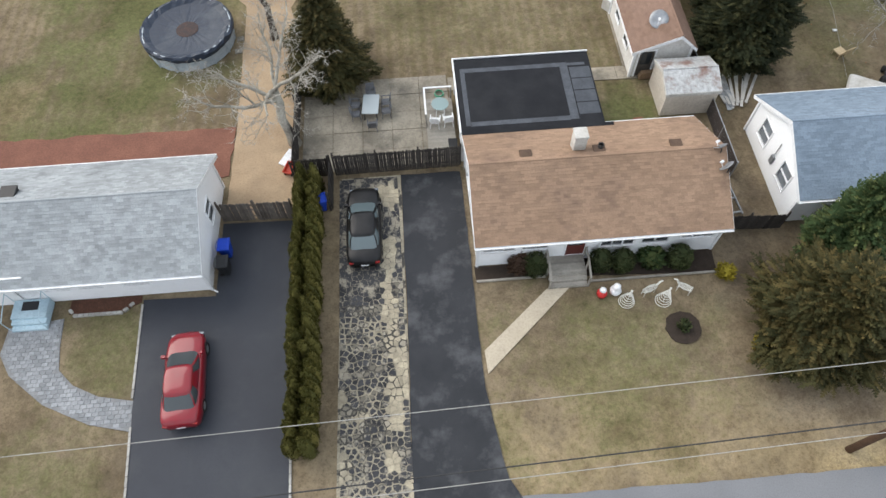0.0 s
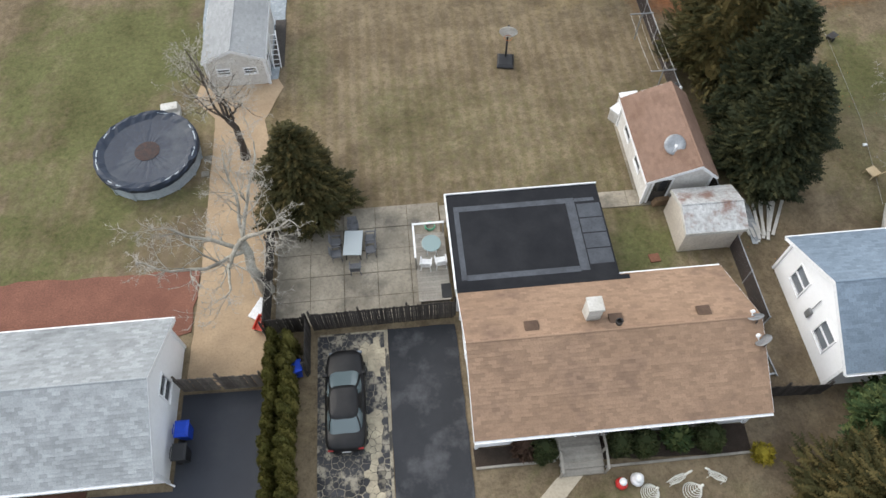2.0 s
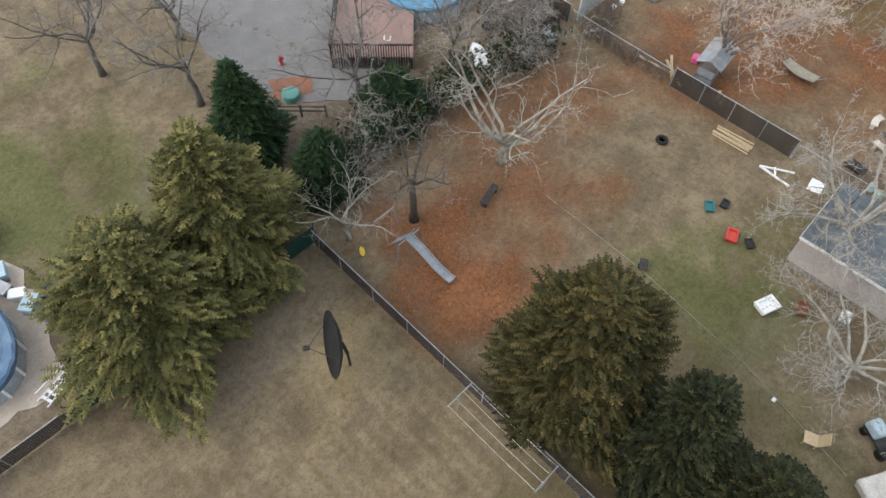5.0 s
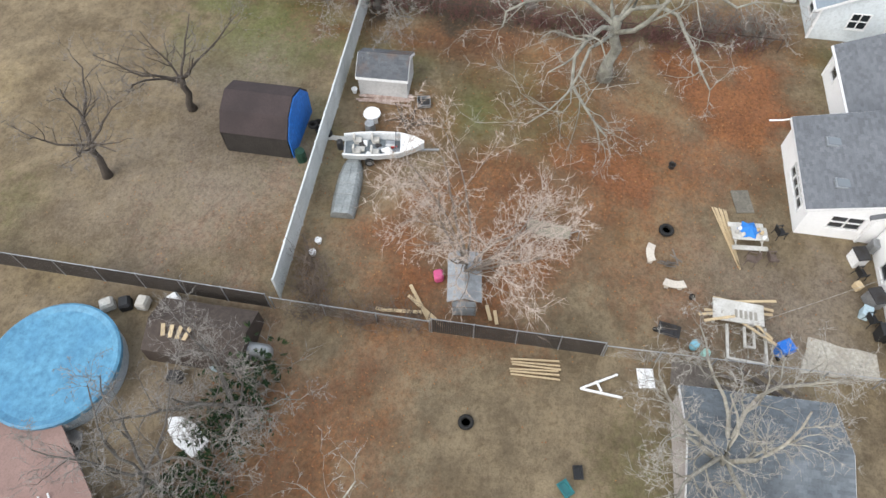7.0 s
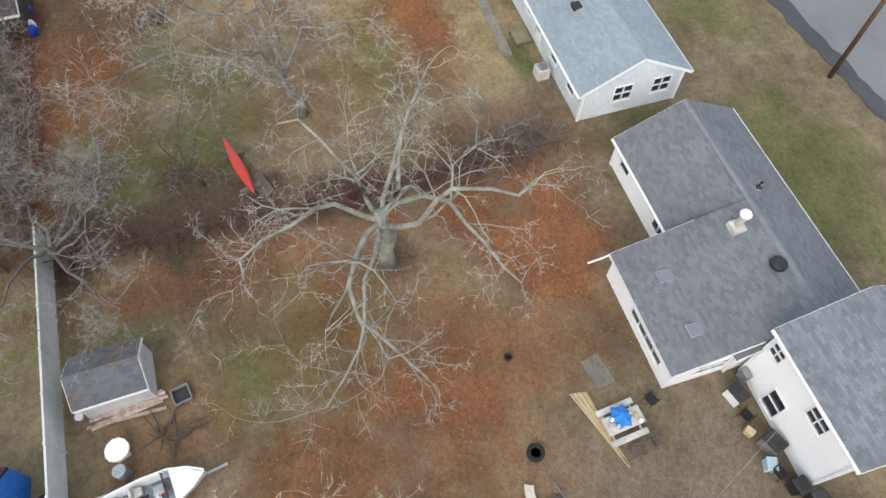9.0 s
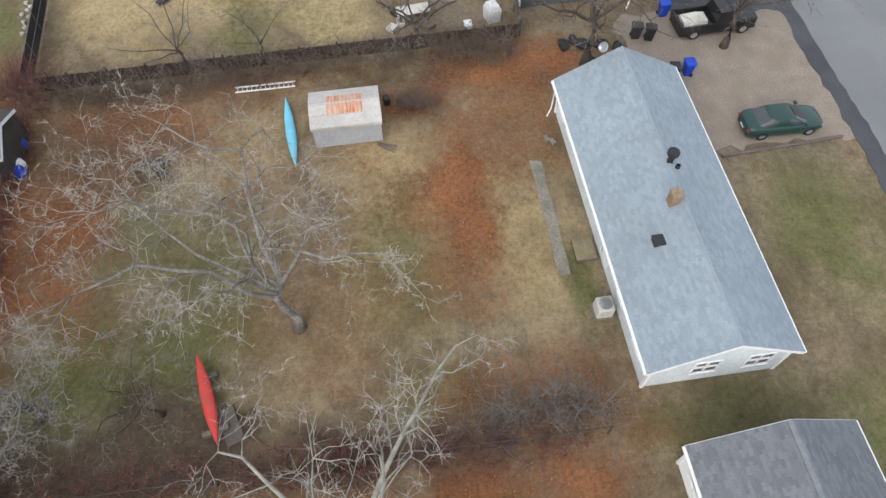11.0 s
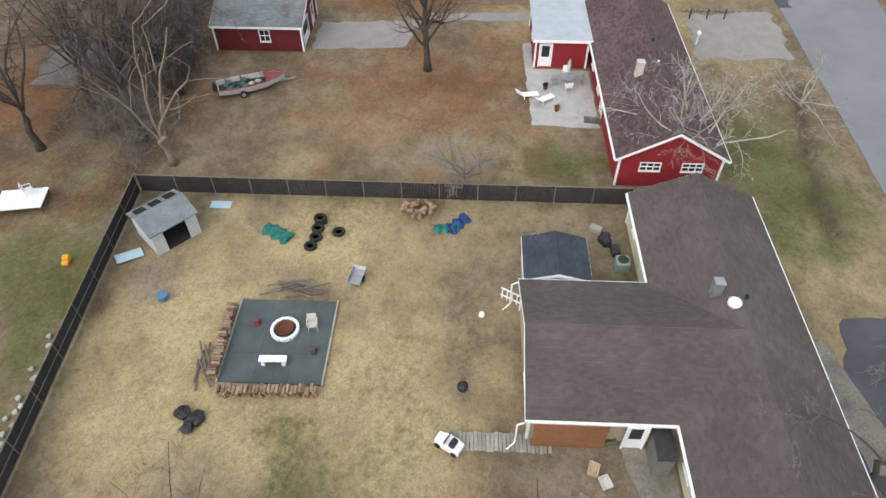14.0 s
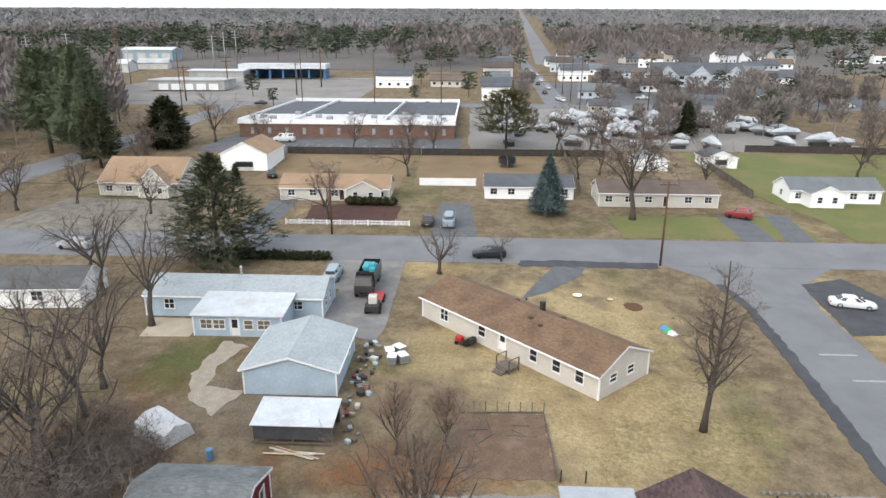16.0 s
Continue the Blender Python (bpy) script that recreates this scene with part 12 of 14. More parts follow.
for i, (x, y, mm, s, lb) in enumerate(((180.5, 23.5, TRIM, 0.6, "round white bowl ornament on the lawn"), (179.5, 19.6, NEWWOOD, 0.4, "small tan garden ornament on the lawn"))):
    solo("lawn_ornament", Mesh().lathe([(0.3 * s, 0), (0.9 * s, 0.3 * s), (1.0 * s, 0.45 * s), (0.8 * s, 0.4 * s), (0.2 * s, 0.2 * s)], 18), mm, lb, "ornament", x, y)
sheet("mulch_ring", [(177.6 + 1.3 * math.cos(i * 0.4), 17.2 + 1.1 * math.sin(i * 0.4)) for i in range(16)], mat("russet_mulch", (0.16, 0.085, 0.045), None, 2, 14, 0.95, bump=0.8), "russet mulch mound on the lawn", "flower bed", 0.05, rag=0.1)
infl = thing("deflated_ornament", "deflated green and blue lawn inflatable", "ornament", 170.6, 14.8, 20)
for i, (mm, dx) in enumerate(((paint("inflatable_green", (0.05, 0.4, 0.15), 0.6, 0), 0), (paint("inflatable_blue", (0.08, 0.25, 0.5), 0.6, 0), 0.7), (TRIM, -0.7))):
    part("fold", Mesh().loft([[(dx + x, -0.5 + 0.1 * math.sin(5 * x + i), 0), (dx + x, -0.1, 0.25 + 0.1 * math.sin(7 * x)), (dx + x, 0.4, 0.15), (dx + x, 0.6 + 0.1 * math.cos(6 * x), 0)] for x in (-0.5, -0.2, 0.1, 0.5)]), mm, infl)
sheet("front_drive", [(179.5, 30.5), (184.0, 28.8), (193.3, 24.6), (193.3, 20.2), (188.5, 21.8), (181.5, 27.5)], mat("grey_drive_asphalt", (0.13, 0.135, 0.145), (0.1, 0.105, 0.115), 0.6, 14, 0.9, bump=0.3), "grey asphalt driveway of the tan house", "driveway", 0.01, rag=0.1)
sheet("plot_soil", [(152.5, 37.6), (152.7, 30.6), (143.8, 30.4), (143.6, 37.4), (147, 38.2)], mat("red_brown_soil", (0.225, 0.15, 0.1), (0.15, 0.1, 0.07), 0.9, 7, 0.95, bump=0.6, stain=(0.24, 0.175, 0.135), stain_amt=0.5), "bare red-brown soil of the garden plot", "garden plot", 0.012, rag=0.2, seed=43)
gb = thing("garden_plot", "fenced bare garden plot with timber edges", "garden plot", 0, 0, kind="structure")
for (x0, y0), (x1, y1) in (((152.6, 37.6), (152.9, 30.5)), ((152.8, 30.5), (143.6, 30.3))):
    d = Vector((x1 - x0, y1 - y0, 0))
    part("timber", Mesh().box(0, -0.06, 0, d.length, 0.06, 0.14), OLDWOOD, gb, m=pose(x0, y0, 0, 0, 0, math.degrees(math.atan2(d.y, d.x))))
for i in range(7):
    part("stake", Mesh().box(-0.04, -0.04, 0, 0.04, 0.04, 1.1), OLDWOOD, gb, m=pose(152.8 - 0.15 * i * 0, 36.5 - i, 0))
for i in range(8):
    plank(149 + rg.uniform(-2, 2), 34.5 + rg.uniform(-2, 2), 0.02, rg.uniform(0, 180), rg.uniform(1.5, 3), 0.06, 0.05, OLDWOOD, "grey pole lying in the garden plot")
for p in ((143.6, 28.4), (143.6, 30.2), (141.5, 15.8), (141.5, 14.2), (141.5, 12.6)):
    solo("fence_stake", Mesh().box(-0.05, -0.05, 0, 0.05, 0.05, 1.0), DKWOOD, "short dark wooden stake by the lawn", "post", p[0], p[1], 0, 0, "lawn stakes")

# light blue house, garage and lean-to
BLUES = mat("light_blue_siding", (0.42, 0.52, 0.60), (0.35, 0.44, 0.52), 0.4, 8, 0.65, bump=0.4, laps=0.18)
R_PALE = mat("pale_silver_shingle", (0.4, 0.44, 0.46), (0.33, 0.37, 0.39), 0.3, 12, 0.9, bump=0.3, island=0.08)
hh = thing("house", "light blue house with pale silver-grey roof", "house", 175.2, 64.1, 90)
house_block(hh, Matrix(), 20.6, 6.8, 2.6, 3.9, BLUES, R_PALE, 0.3, 0.2, seed=81, wins=[("n", 7.4, 1.2, 1.2, 0.9, 1), ("n", -7.5, 1.0, 1.1, 1.1, 1), ("w", 0.8, 1.0, 0.9, 1.1, 0), ("w", -1.5, 1.0, 0.9, 1.1, 0)])
house_block(hh, Matrix.Translation((-2.2, 5.9, 0)), 9.6, 5.2, 2.4, 2.4, BLUES, R_PALE, roof=False, wins=[("n", 2.9, 0.9, 1.3, 1.0, 1), ("n", 1.2, 0.9, 0.9, 1.0, 0), ("n", -2.0, 0.9, 1.2, 1.0, 1), ("n", -3.4, 0.9, 1.2, 1.0, 1)], doors=[("n", -0.3, 0.9, 2.0, TRIM, 0.1)], pane=mat("tan_blind", (0.2, 0.16, 0.11), None, 3, 9, 0.6))
part("porch_roof", Mesh().loft([[(x, 8.8, 2.4), (x, 3.0, 2.95), (x, 3.0, 3.07), (x, 8.8, 2.52)] for x in (-7.3, 2.9)]), mat("white_metal_roof", (0.62, 0.66, 0.69), (0.52, 0.56, 0.6), 0.8, 6, 0.5, 0.2, bump=0.2, ribs=0.5, stain=(0.4, 0.33, 0.3), stain_amt=0.4), hh)
for x, y, h in ((-4.0, -1.0, 4.9), (1.5, -1.0, 4.7), (-1.8, -1.2, 4.6)):
    vent_pipe(hh, x, y, 3.6, TRIM, h - 3.4, 0.13)
vent_pipe(hh, 1.4, 6.5, 2.6, GREYM, 1.2, 0.12)
sheet("stone_path", [(155.4, 57.6), (155.9, 61.2), (160.2, 61.5), (164.5, 60.0), (165.7, 63.0), (163.0, 63.2), (158.5, 63.5), (153.5, 61.8), (151.0, 58.6)], mat("pale_flag_rubble", (0.48, 0.42, 0.34), (0.36, 0.31, 0.25), 1.2, 8, 0.95, bump=0.6), "rough pale stone path to the garage", "path", 0.02, rag=0.25, seed=41)
sheet("side_patio", [(166.2, 72.6), (166.4, 67.2), (171.2, 67.2), (171.2, 73.2)], CONC_T, "pale concrete side patio", "patio", 0.03)
gg = thing("garage", "light blue gabled garage with pale roof", "garage", 159.3, 53.0)
house_block(gg, Matrix(), 9.0, 8.4, 2.5, 3.75, BLUES, R_PALE, 0.3, 0.25, seed=82, wins=[("s", 2, 1.2, 1.0, 0.8, 0)], doors=[("e", 0, 3.0, 2.2, TRIM, 0.02)])
lt = thing("lean_to", "open dark lean-to with white metal roof", "lean-to", 148.9, 50.8, 90)
part("roof", Mesh().loft([[(x, 1.9, 1.75), (x, -1.9, 2.1), (x, -1.9, 2.16), (x, 1.9, 1.81)] for x in (-3.3, 3.3)]), MATS["white_metal_roof"], lt)
part("back_wall", Mesh().box(-3.1, -1.75, 0, 3.1, -1.7, 2.0), DKWOOD, lt)
part("front_curtain", Mesh().box(-3.1, 1.7, 0.5, 3.1, 1.74, 1.72), mat("charcoal_mesh", (0.05, 0.05, 0.055), (0.07, 0.07, 0.075), 1, 9, 0.9), lt)
for x in (-3.1, 0, 3.1):
    part("post", Mesh().box(x - 0.06, 1.6, 0, x + 0.06, 1.69, 1.78), OLDWOOD, lt)
part("bottom_rail", Mesh().box(-3.3, 1.76, 0.2, 3.3, 1.85, 0.3), OLDWOOD, lt)
for i in range(5):
    plank(146.2 - 0.1 * i, 50.0 + 0.2 * i, 0.03 * i, 80 + rg.uniform(-12, 12), 4.0, 0.16, 0.05, (OLDWHITE, NEWWOOD, mat("pinkish_board", (0.3, 0.17, 0.13), None, 2, 9, 0.9))[i % 3], "loose board in front of the lean-to")
for i in range(52):
    x, y = 147.5 + rg.uniform(0, 18), 47.2 + rg.uniform(-1.3, 0.7)
    s = rg.uniform(0.12, 0.42)
    solo("clutter_box", Mesh().loft([[(-a * s, -b * s, c * s), (a * s, -b * s, c * s), (a * s, b * s, c * s), (-a * s, b * s, c * s)] for a, b, c in ((0.8, 0.6, 0), (1, 0.7, 1.1), (0.9, 0.6, 1.2))]), rg.choice((OLDWHITE, DARKM, GREYM, BLACKP, OLDWOOD, OLDWOOD, DECKWOOD, MATS["dull_red_plastic"], PALEBLUE)), "assorted storage box beside the garage", "box", x, y, rg.uniform(0, 90), 0, "garage clutter")
for i, (x, y) in enumerate(((161.5, 44.6), (162.8, 45.0), (161.8, 43.6), (163.6, 44.1))):
    cg = thing("wire_cage", "grey wire animal cage on the lawn", "cage", x, y, 15 * i, 0, "wire cages")
    part("frame", Mesh().box(-0.6, -0.45, 0.05, 0.6, 0.45, 0.85, None, 0.02), GREYM, cg)
    part("lid", Mesh().box(-0.62, -0.47, 0.852, 0.62, 0.47, 0.9), TRIM, cg)
solo("covered_stack", Mesh().loft([[(x, -1.4, 0), (x, -1.0, 1.3 + 0.2 * math.sin(x)), (x, 0.3, 1.7 - 0.2 * abs(x) * 0.3), (x, 1.3, 1.1), (x, 1.5, 0)] for x in (-2.0, -1, 0, 1, 1.9)]), MATS["white_tarpaulin"], "white tarpaulin over stacked goods", "tarp", 148.2, 61.6, 60)
solo("blue_drum", Mesh().lathe([(0.28, 0), (0.3, 0.45), (0.28, 0.9), (0.05, 0.9)], 14), paint("steel_blue", (0.1, 0.2, 0.32), 0.5, 0.1), "steel blue drum by the leaf litter", "drum", 145.0, 56.6)
sheet("driveway_h", [(168.2, 53.6), (166.5, 47.0), (170, 46.4), (193.3, 46.4), (193.3, 57.2), (182.0, 57.4), (181.5, 53.8)], mat("patched_grey_drive", (0.16, 0.16, 0.165), (0.22, 0.21, 0.2), 0.4, 12, 0.9, bump=0.3, stain=(0.3, 0.28, 0.25), stain_amt=0.5), "grey patched driveway beside the blue house", "driveway", 0.01, rag=0.12)
dt = thing("dump_truck", "black tipper truck loaded with teal goods", "truck", 182.5, 50.2, 0)
part("chassis", Mesh().box(-4.2, -0.5, 0.6, 4.2, 0.5, 0.85), DARKM, dt)
part("cab", Mesh().loft([[(-4.2, -1.1, 0.7), (-2.6, -1.1, 0.7), (-2.6, 1.1, 0.7), (-4.2, 1.1, 0.7)], [(-4.2, -1.1, 1.7), (-2.6, -1.1, 1.7), (-2.6, 1.1, 1.7), (-4.2, 1.1, 1.7)], [(-3.8, -0.95, 2.5), (-2.65, -0.95, 2.5), (-2.65, 0.95, 2.5), (-3.8, 0.95, 2.5)]]), paint("truck_grey", (0.05, 0.045, 0.045)), dt)
part("tipper_box", Mesh().box(-2.4, -1.2, 0.95, 4.2, -1.1, 2.5).box(-2.4, 1.1, 0.95, 4.2, 1.2, 2.5).box(-2.4, -1.099, 0.95, -2.3, 1.099, 2.9).box(4.1, -1.099, 0.95, 4.2, 1.099, 2.5).box(-2.299, -1.099, 0.95, 4.099, 1.099, 1.1), BLKP, dt)
for fx in (-3.4, 2.2, 3.4):
    for sy in (-1.0, 1.0):
        wheel(dt, fx, sy, 0.5, 0.3)
solo("teal_load", Mesh().box(-1.2, -0.9, 0, 1.2, 0.0, 0.5, None, 0.1).box(-0.8, 0.05, 0, 1.4, 0.9, 0.6, None, 0.12).box(-0.6, -0.7, 0.52, 0.5, -0.1, 0.9, None, 0.1), paint("teal_bins", (0.05, 0.33, 0.38), 0.5, 0.1), "teal plastic bins loaded in the truck", "load", 184.2, 50.2, 0, 1.9)
sk = thing("skid_loader", "grey and black skid loader on the drive", "loader", 174.5, 48.4, 4)
part("body", Mesh().box(-1.2, -0.75, 0.4, 1.0, 0.75, 1.1, None, 0.08), DARKM, sk)
part("cab", Mesh().box(-0.5, -0.5, 1.101, 0.6, 0.5, 2.0, None, 0.06), OLDWHITE, sk)
part("bucket", Mesh().loft([[(1.3, y, 0.1), (1.9, y, 0.1), (1.5, y, 0.7), (1.3, y, 0.7)] for y in (-0.85, 0.85)]), GREYM, sk)
for fx in (-0.7, 0.6):
    for sy in (-0.82, 0.82):
        wheel(sk, fx, sy, 0.4, 0.28)
tr2 = thing("flat_trailer", "red flat trailer loaded with machines", "trailer", 178.0, 48.5, 0)
part("bed", Mesh().box(-1.6, -0.9, 0.5, 1.6, 0.9, 0.62), paint("trailer_red", (0.35, 0.03, 0.03), 0.5, 0.1), tr2)
for fx in (-0.5, 0.5):
    for sy in (-0.95, 0.95):
        wheel(tr2, fx, sy, 0.33, 0.22)
car(185.8, 55.4, 0, paint("pale_blue_van_paint", (0.3, 0.38, 0.44), 0.35, 0.3), "pale blue minivan parked on the driveway", 4.9, 1.9, 1.75, "minivan", "van")
brush("evergreen_hedge", "clipped dark evergreen hedge behind the house", [(192.2, 57.5), (192.4, 76)], 1.6, 40, BARK, 31, 0.8, F_FIR, 2600)
hl = thing("house", "white house with grey roof behind bare trees", "house", 176.5, 90.5, 95)
house_block(hl, Matrix(), 14, 7, 2.5, 4.0, WHITE, mat("dark_grey_shingle", (0.12, 0.125, 0.13), None, 0.4, 12, 0.9, island=0.1), 0.3, 0.2, tabs=False, wins=[("n", -4, 1.0, 1.3, 1.1, 1), ("n", 2, 1.0, 1.3, 1.1, 1)])
# trees along the cross street
conifer(191.2, 73.2, 16.0, 7.6, 161, F_PINE_G, "tall dark spreading pine beside the blue house", "pine_tree", 4200, 0.8, 0.05, 0.7, -0.12, 0.55, False)
bare_tree(188.2, 41.2, 8.5, 0.24, 162, "leafless street tree by the kerb", (0, 0), 7, 0.25, 0.9, 0.6, 0.04, 0.2, 3, (2, 2, 2, 1), BARK, TWIG_B)
bare_tree(194.0, 32.5, 6.0, 0.12, 163, "small leafless street tree by the kerb", (0, 0), 6, 0.3, 0.6, 0.6, 0.04, 0.2, 2, (2, 2, 2, 1), BARK, TWIG_B)
copy_thing(proto[1], pose(178.0, 83.0, 0, 0, 0, 40))
copy_thing(proto[2], pose(184.0, 88.0, 0, 0, 0, 140))
car(196.0, 34.2, 92, paint("dark_blue_grey_suv", (0.02, 0.025, 0.032), 0.35, 0.3), "dark SUV parked along the street", 4.7, 1.85, 1.65, "suv", "suv")
car(179.0, -9.4, -105, paint("white_car_paint", (0.7, 0.71, 0.72), 0.35, 0.3), "white sedan parked in a driveway", 5.2, 1.85, 1.45)
car(196.6, 97.5, 85, paint("silver_car_paint", (0.4, 0.41, 0.43), 0.35, 0.3), "silver pickup parked along the street", 5.2, 1.9, 1.7, "suv", "suv")
sheet("front_drive", [(170.5, -5.0), (186.5, -6.8), (189, -13.5), (172.0, -17.0)], EDGE_DARK, "dark asphalt driveway by the corner", "driveway", 0.012, rag=0.15, seed=51)
utility_pole(193.6, 9.7, 11.5)


# ---- across the cross street: houses, shops and the wooded town beyond ----
CREAMW = mat("cream_white_siding", (0.56, 0.54, 0.49), (0.48, 0.46, 0.42), 0.4, 8, 0.7, bump=0.3, laps=0.2)
BRICK = mat("red_brown_brick", (0.19, 0.115, 0.09), (0.15, 0.09, 0.07), 0.6, 8, 0.9, bump=0.3)
R_SLATE2 = mat("dark_slate_roofing", (0.11, 0.12, 0.135), (0.085, 0.09, 0.105), 0.3, 10, 0.9)
R_BROWN2 = mat("mid_brown_roofing", (0.16, 0.125, 0.105), (0.12, 0.095, 0.08), 0.3, 10, 0.9)
R_TANF = mat("far_tan_roofing", (0.33, 0.23, 0.15), (0.27, 0.185, 0.12), 0.3, 10, 0.92)


def street_house(x, y, rz, L, W, eave, ridge, wallm, roofm, label, wins=4, front=None, garage=False, seed=1, big_door=0.0):
    t = thing("house", label, "house", x, y, rz)
    ws = [("n", -L / 2 + L * (i + 0.5) / wins, 1.0, 1.3, 1.15, 1) for i in range(wins) if not (garage and i == wins - 1)]
    ds = [("n", L * 0.02 + 1.0, 0.95, 2.05, RED_DOOR, 0.2)]
    if garage:
        ds.append(("n", L / 2 - 2.4, 2.8, 2.1, TRIM, 0.02))
    ws = [w for w in ws if abs(w[1] - ds[0][1]) > 1.4]
    house_block(t, Matrix(), L, W, eave, ridge, wallm, roofm, 0.35, 0.25, wins=ws + ([] if big_door else [("w", 0, 1.0, 1.0, 1.1, 0)]) + [("e", 0, 1.0, 1.0, 1.1, 0)], doors=ds + ([("w", 0.0, big_door, 2.3, OLDWHITE, 0.02)] if big_door else []), tabs=False, seed=seed)
    if front:
        u, w, d = front
        house_block(t, Matrix.Translation((u, W / 2 + d / 2 - 0.6, 0)) @ pose(0, 0, 0, 0, 0, 90), d + 1.2, w, eave, eave + (ridge - eave) * 0.85, wallm, roofm, 0.3, 0.2, wins=[("e", -w * 0.22, 1.0, 0.9, 1.1, 0), ("e", w * 0.22, 1.0, 0.9, 1.1, 0)], tabs=False)
    return t


street_house(235.5, 64.5, 90, 22.0, 8.0, 2.6, 4.6, CREAMW, R_TANF, "cream ranch house with tan roof and front gable", 5, (-6.0, 7.0, 1.5), True)
street_house(239.0, 25.2, 90, 18.0, 7.5, 2.6, 4.4, WHITE, R_SLATE2, "white house with dark slate roof", 5)
street_house(233.8, 0.5, 90, 23.0, 8.0, 2.8, 4.6, CREAMW, R_BROWN2, "cream ranch house with brown roof", 6)
street_house(239.0, -36.0, 90, 18.0, 7.5, 2.8, 4.6, WHITE, mat("grey_green_roofing", (0.17, 0.185, 0.195), (0.13, 0.145, 0.155), 0.3, 10, 0.9), "white house with grey-green roof", 5, (3.5, 6.5, 4.0))
street_house(240.0, 105.5, 90, 16.5, 14.0, 2.9, 6.9, CREAMW, R_TANF, "cream house with hipped tan roof", 4, (-4, 6.0, 2.0))
street_house(269.5, 93.2, 0, 15.0, 11.5, 4.2, 7.0, WHITE, R_TANF, "white tall garage with tan roof", 2, big_door=4.6)
street_house(277.5, -27.0, 0, 8.0, 8.0, 2.8, 4.4, WHITE, R_SLATE2, "white garage with dark roof", 2, big_door=3.2)
street_house(272.0, -8.0, 0, 7.0, 8.0, 2.6, 4.2, WHITE, R_PALE, "white outbuilding with pale roof", 2)
# fences, picket fence, hedges
pf2 = thing("picket_fence", "low white picket fence along the pavement", "fence", 212.2, 47.6, 90)
for i in range(10):
    part("post", Mesh().box(i * 2.4 - 0.07, -0.07, 0, i * 2.4 + 0.07, 0.07, 1.1), TRIM, pf2)
for z in (0.35, 0.75):
    part("rail", Mesh().box(0, -0.03, z, 21.6, 0.03, z + 0.1), TRIM, pf2)
for i in range(90):
    part("picket", Mesh().box(0, -0.05, 0.1, 0.09, -0.031, 0.95), TRIM, pf2, m=pose(0.1 + i * 0.24, 0, 0))
board_fence("board_fence", "dark board fence behind the houses", (287.5, 51.5), (287.5, 89.5), 2.0, DKWOOD, 0.35, 0.01, seed=61, post=3.0, single=0)
board_fence("board_fence", "dark board fence behind the houses", (288.0, 0.0), (287.6, 51.4), 1.9, DKWOOD, 0.45, 0.01, seed=62, post=3.0, single=0)
board_fence("board_fence", "grey board fence between two lots", (237.5, -20.8), (272.0, -20.3), 1.8, OLDWOOD, 0.35, 0.01, seed=63, post=3.0, single=0)
board_fence("board_fence", "brown board fence behind the lawn", (297.5, -84.0), (299.5, -43.0), 2.0, DKWOOD, 0.45, 0.01, seed=64, post=3.0, single=0)
board_fence("white_board_fence", "white board fence beside the slate-roofed house", (246.5, 48.5), (246.5, 36.0), 1.7, TRIM, 0.35, 0.005, seed=65, post=3.0, single=0)
board_fence("board_fence", "grey board fence beside the cream house", (240, 14.0), (286.0, 12.5), 1.7, OLDWOOD, 0.45, 0.01, seed=66, post=3.0, single=0)
sheet("mulch_yard", [(214.0, 50.5), (214.0, 66.5), (226.5, 68.0), (228.5, 56.0), (226.5, 50.5)], mat("maroon_mulch", (0.11, 0.055, 0.045), (0.08, 0.042, 0.035), 0.8, 10, 0.95, bump=0.5), "maroon mulch front yard", "flower bed", 0.02, rag=0.2)
for i in range(6):
    shrub(227.3 + 0.3 * (i % 2), 52.5 + i * 1.6, 1.4, 0.95, 170 + i, F_FIR, "clipped dark evergreen by the cream house", "foundation shrubs", 160, 0.4)
BACKL = mat("tan_back_lawn", (0.23, 0.165, 0.098), (0.17, 0.122, 0.07), 0.1, 3, 0.95, bump=0.3)
sheet("back_lawn", [(242, 53), (286.5, 52.6), (286.5, 86.5), (246, 88), (242, 78)], BACKL, "tan dormant back lawn", "lawn", 0.004, rag=0.4, step=3)
sheet("back_lawn", [(246, 16), (286.8, 15), (286.5, 51), (247, 50)], BACKL, "tan dormant back lawn", "lawn", 0.004, rag=0.4, step=3)
GREENL = mat("green_winter_lawn", (0.115, 0.135, 0.045), (0.17, 0.155, 0.062), 0.1, 3, 0.95, bump=0.3)
sheet("side_lawn", [(207.5, -20), (222, -20.5), (222, 12), (207.5, 12)], GREENL, "green-tinged front lawn", "lawn", 0.004, rag=0.4, step=3)
sheet("side_lawn", [(242, -22), (296, -22.5), (296, -84), (207.5, -84), (207.5, -26), (222, -26)], GREENL, "green lawn round the grey-green-roofed house", "lawn", 0.004, rag=0.4, step=3)
for pts, lb in (([(206.4, -18.5), (206.4, -14.0), (224, -17.5), (224, -21.5)], "grey asphalt driveway by the grey-green-roofed house"), ([(206.4, -12.5), (206.4, -7.0), (222, -8), (222, -13.5)], "grey driveway with a parked red jeep"), ([(206.4, 71), (206.4, 77.5), (230.5, 77), (230.5, 71.5)], "grey driveway of the cream ranch house"), ([(206.4, 36), (206.4, 44), (230, 43), (230, 37)], "grey driveway of the slate-roofed house"), ([(206.4, 86), (206.4, 120), (230, 118), (228, 90)], "broad pale concrete apron")):
    sheet("driveway_far", pts, MATS["grey_drive_asphalt"] if "pale" not in lb else CONC, lb, "driveway", 0.01, rag=0.1, step=2)
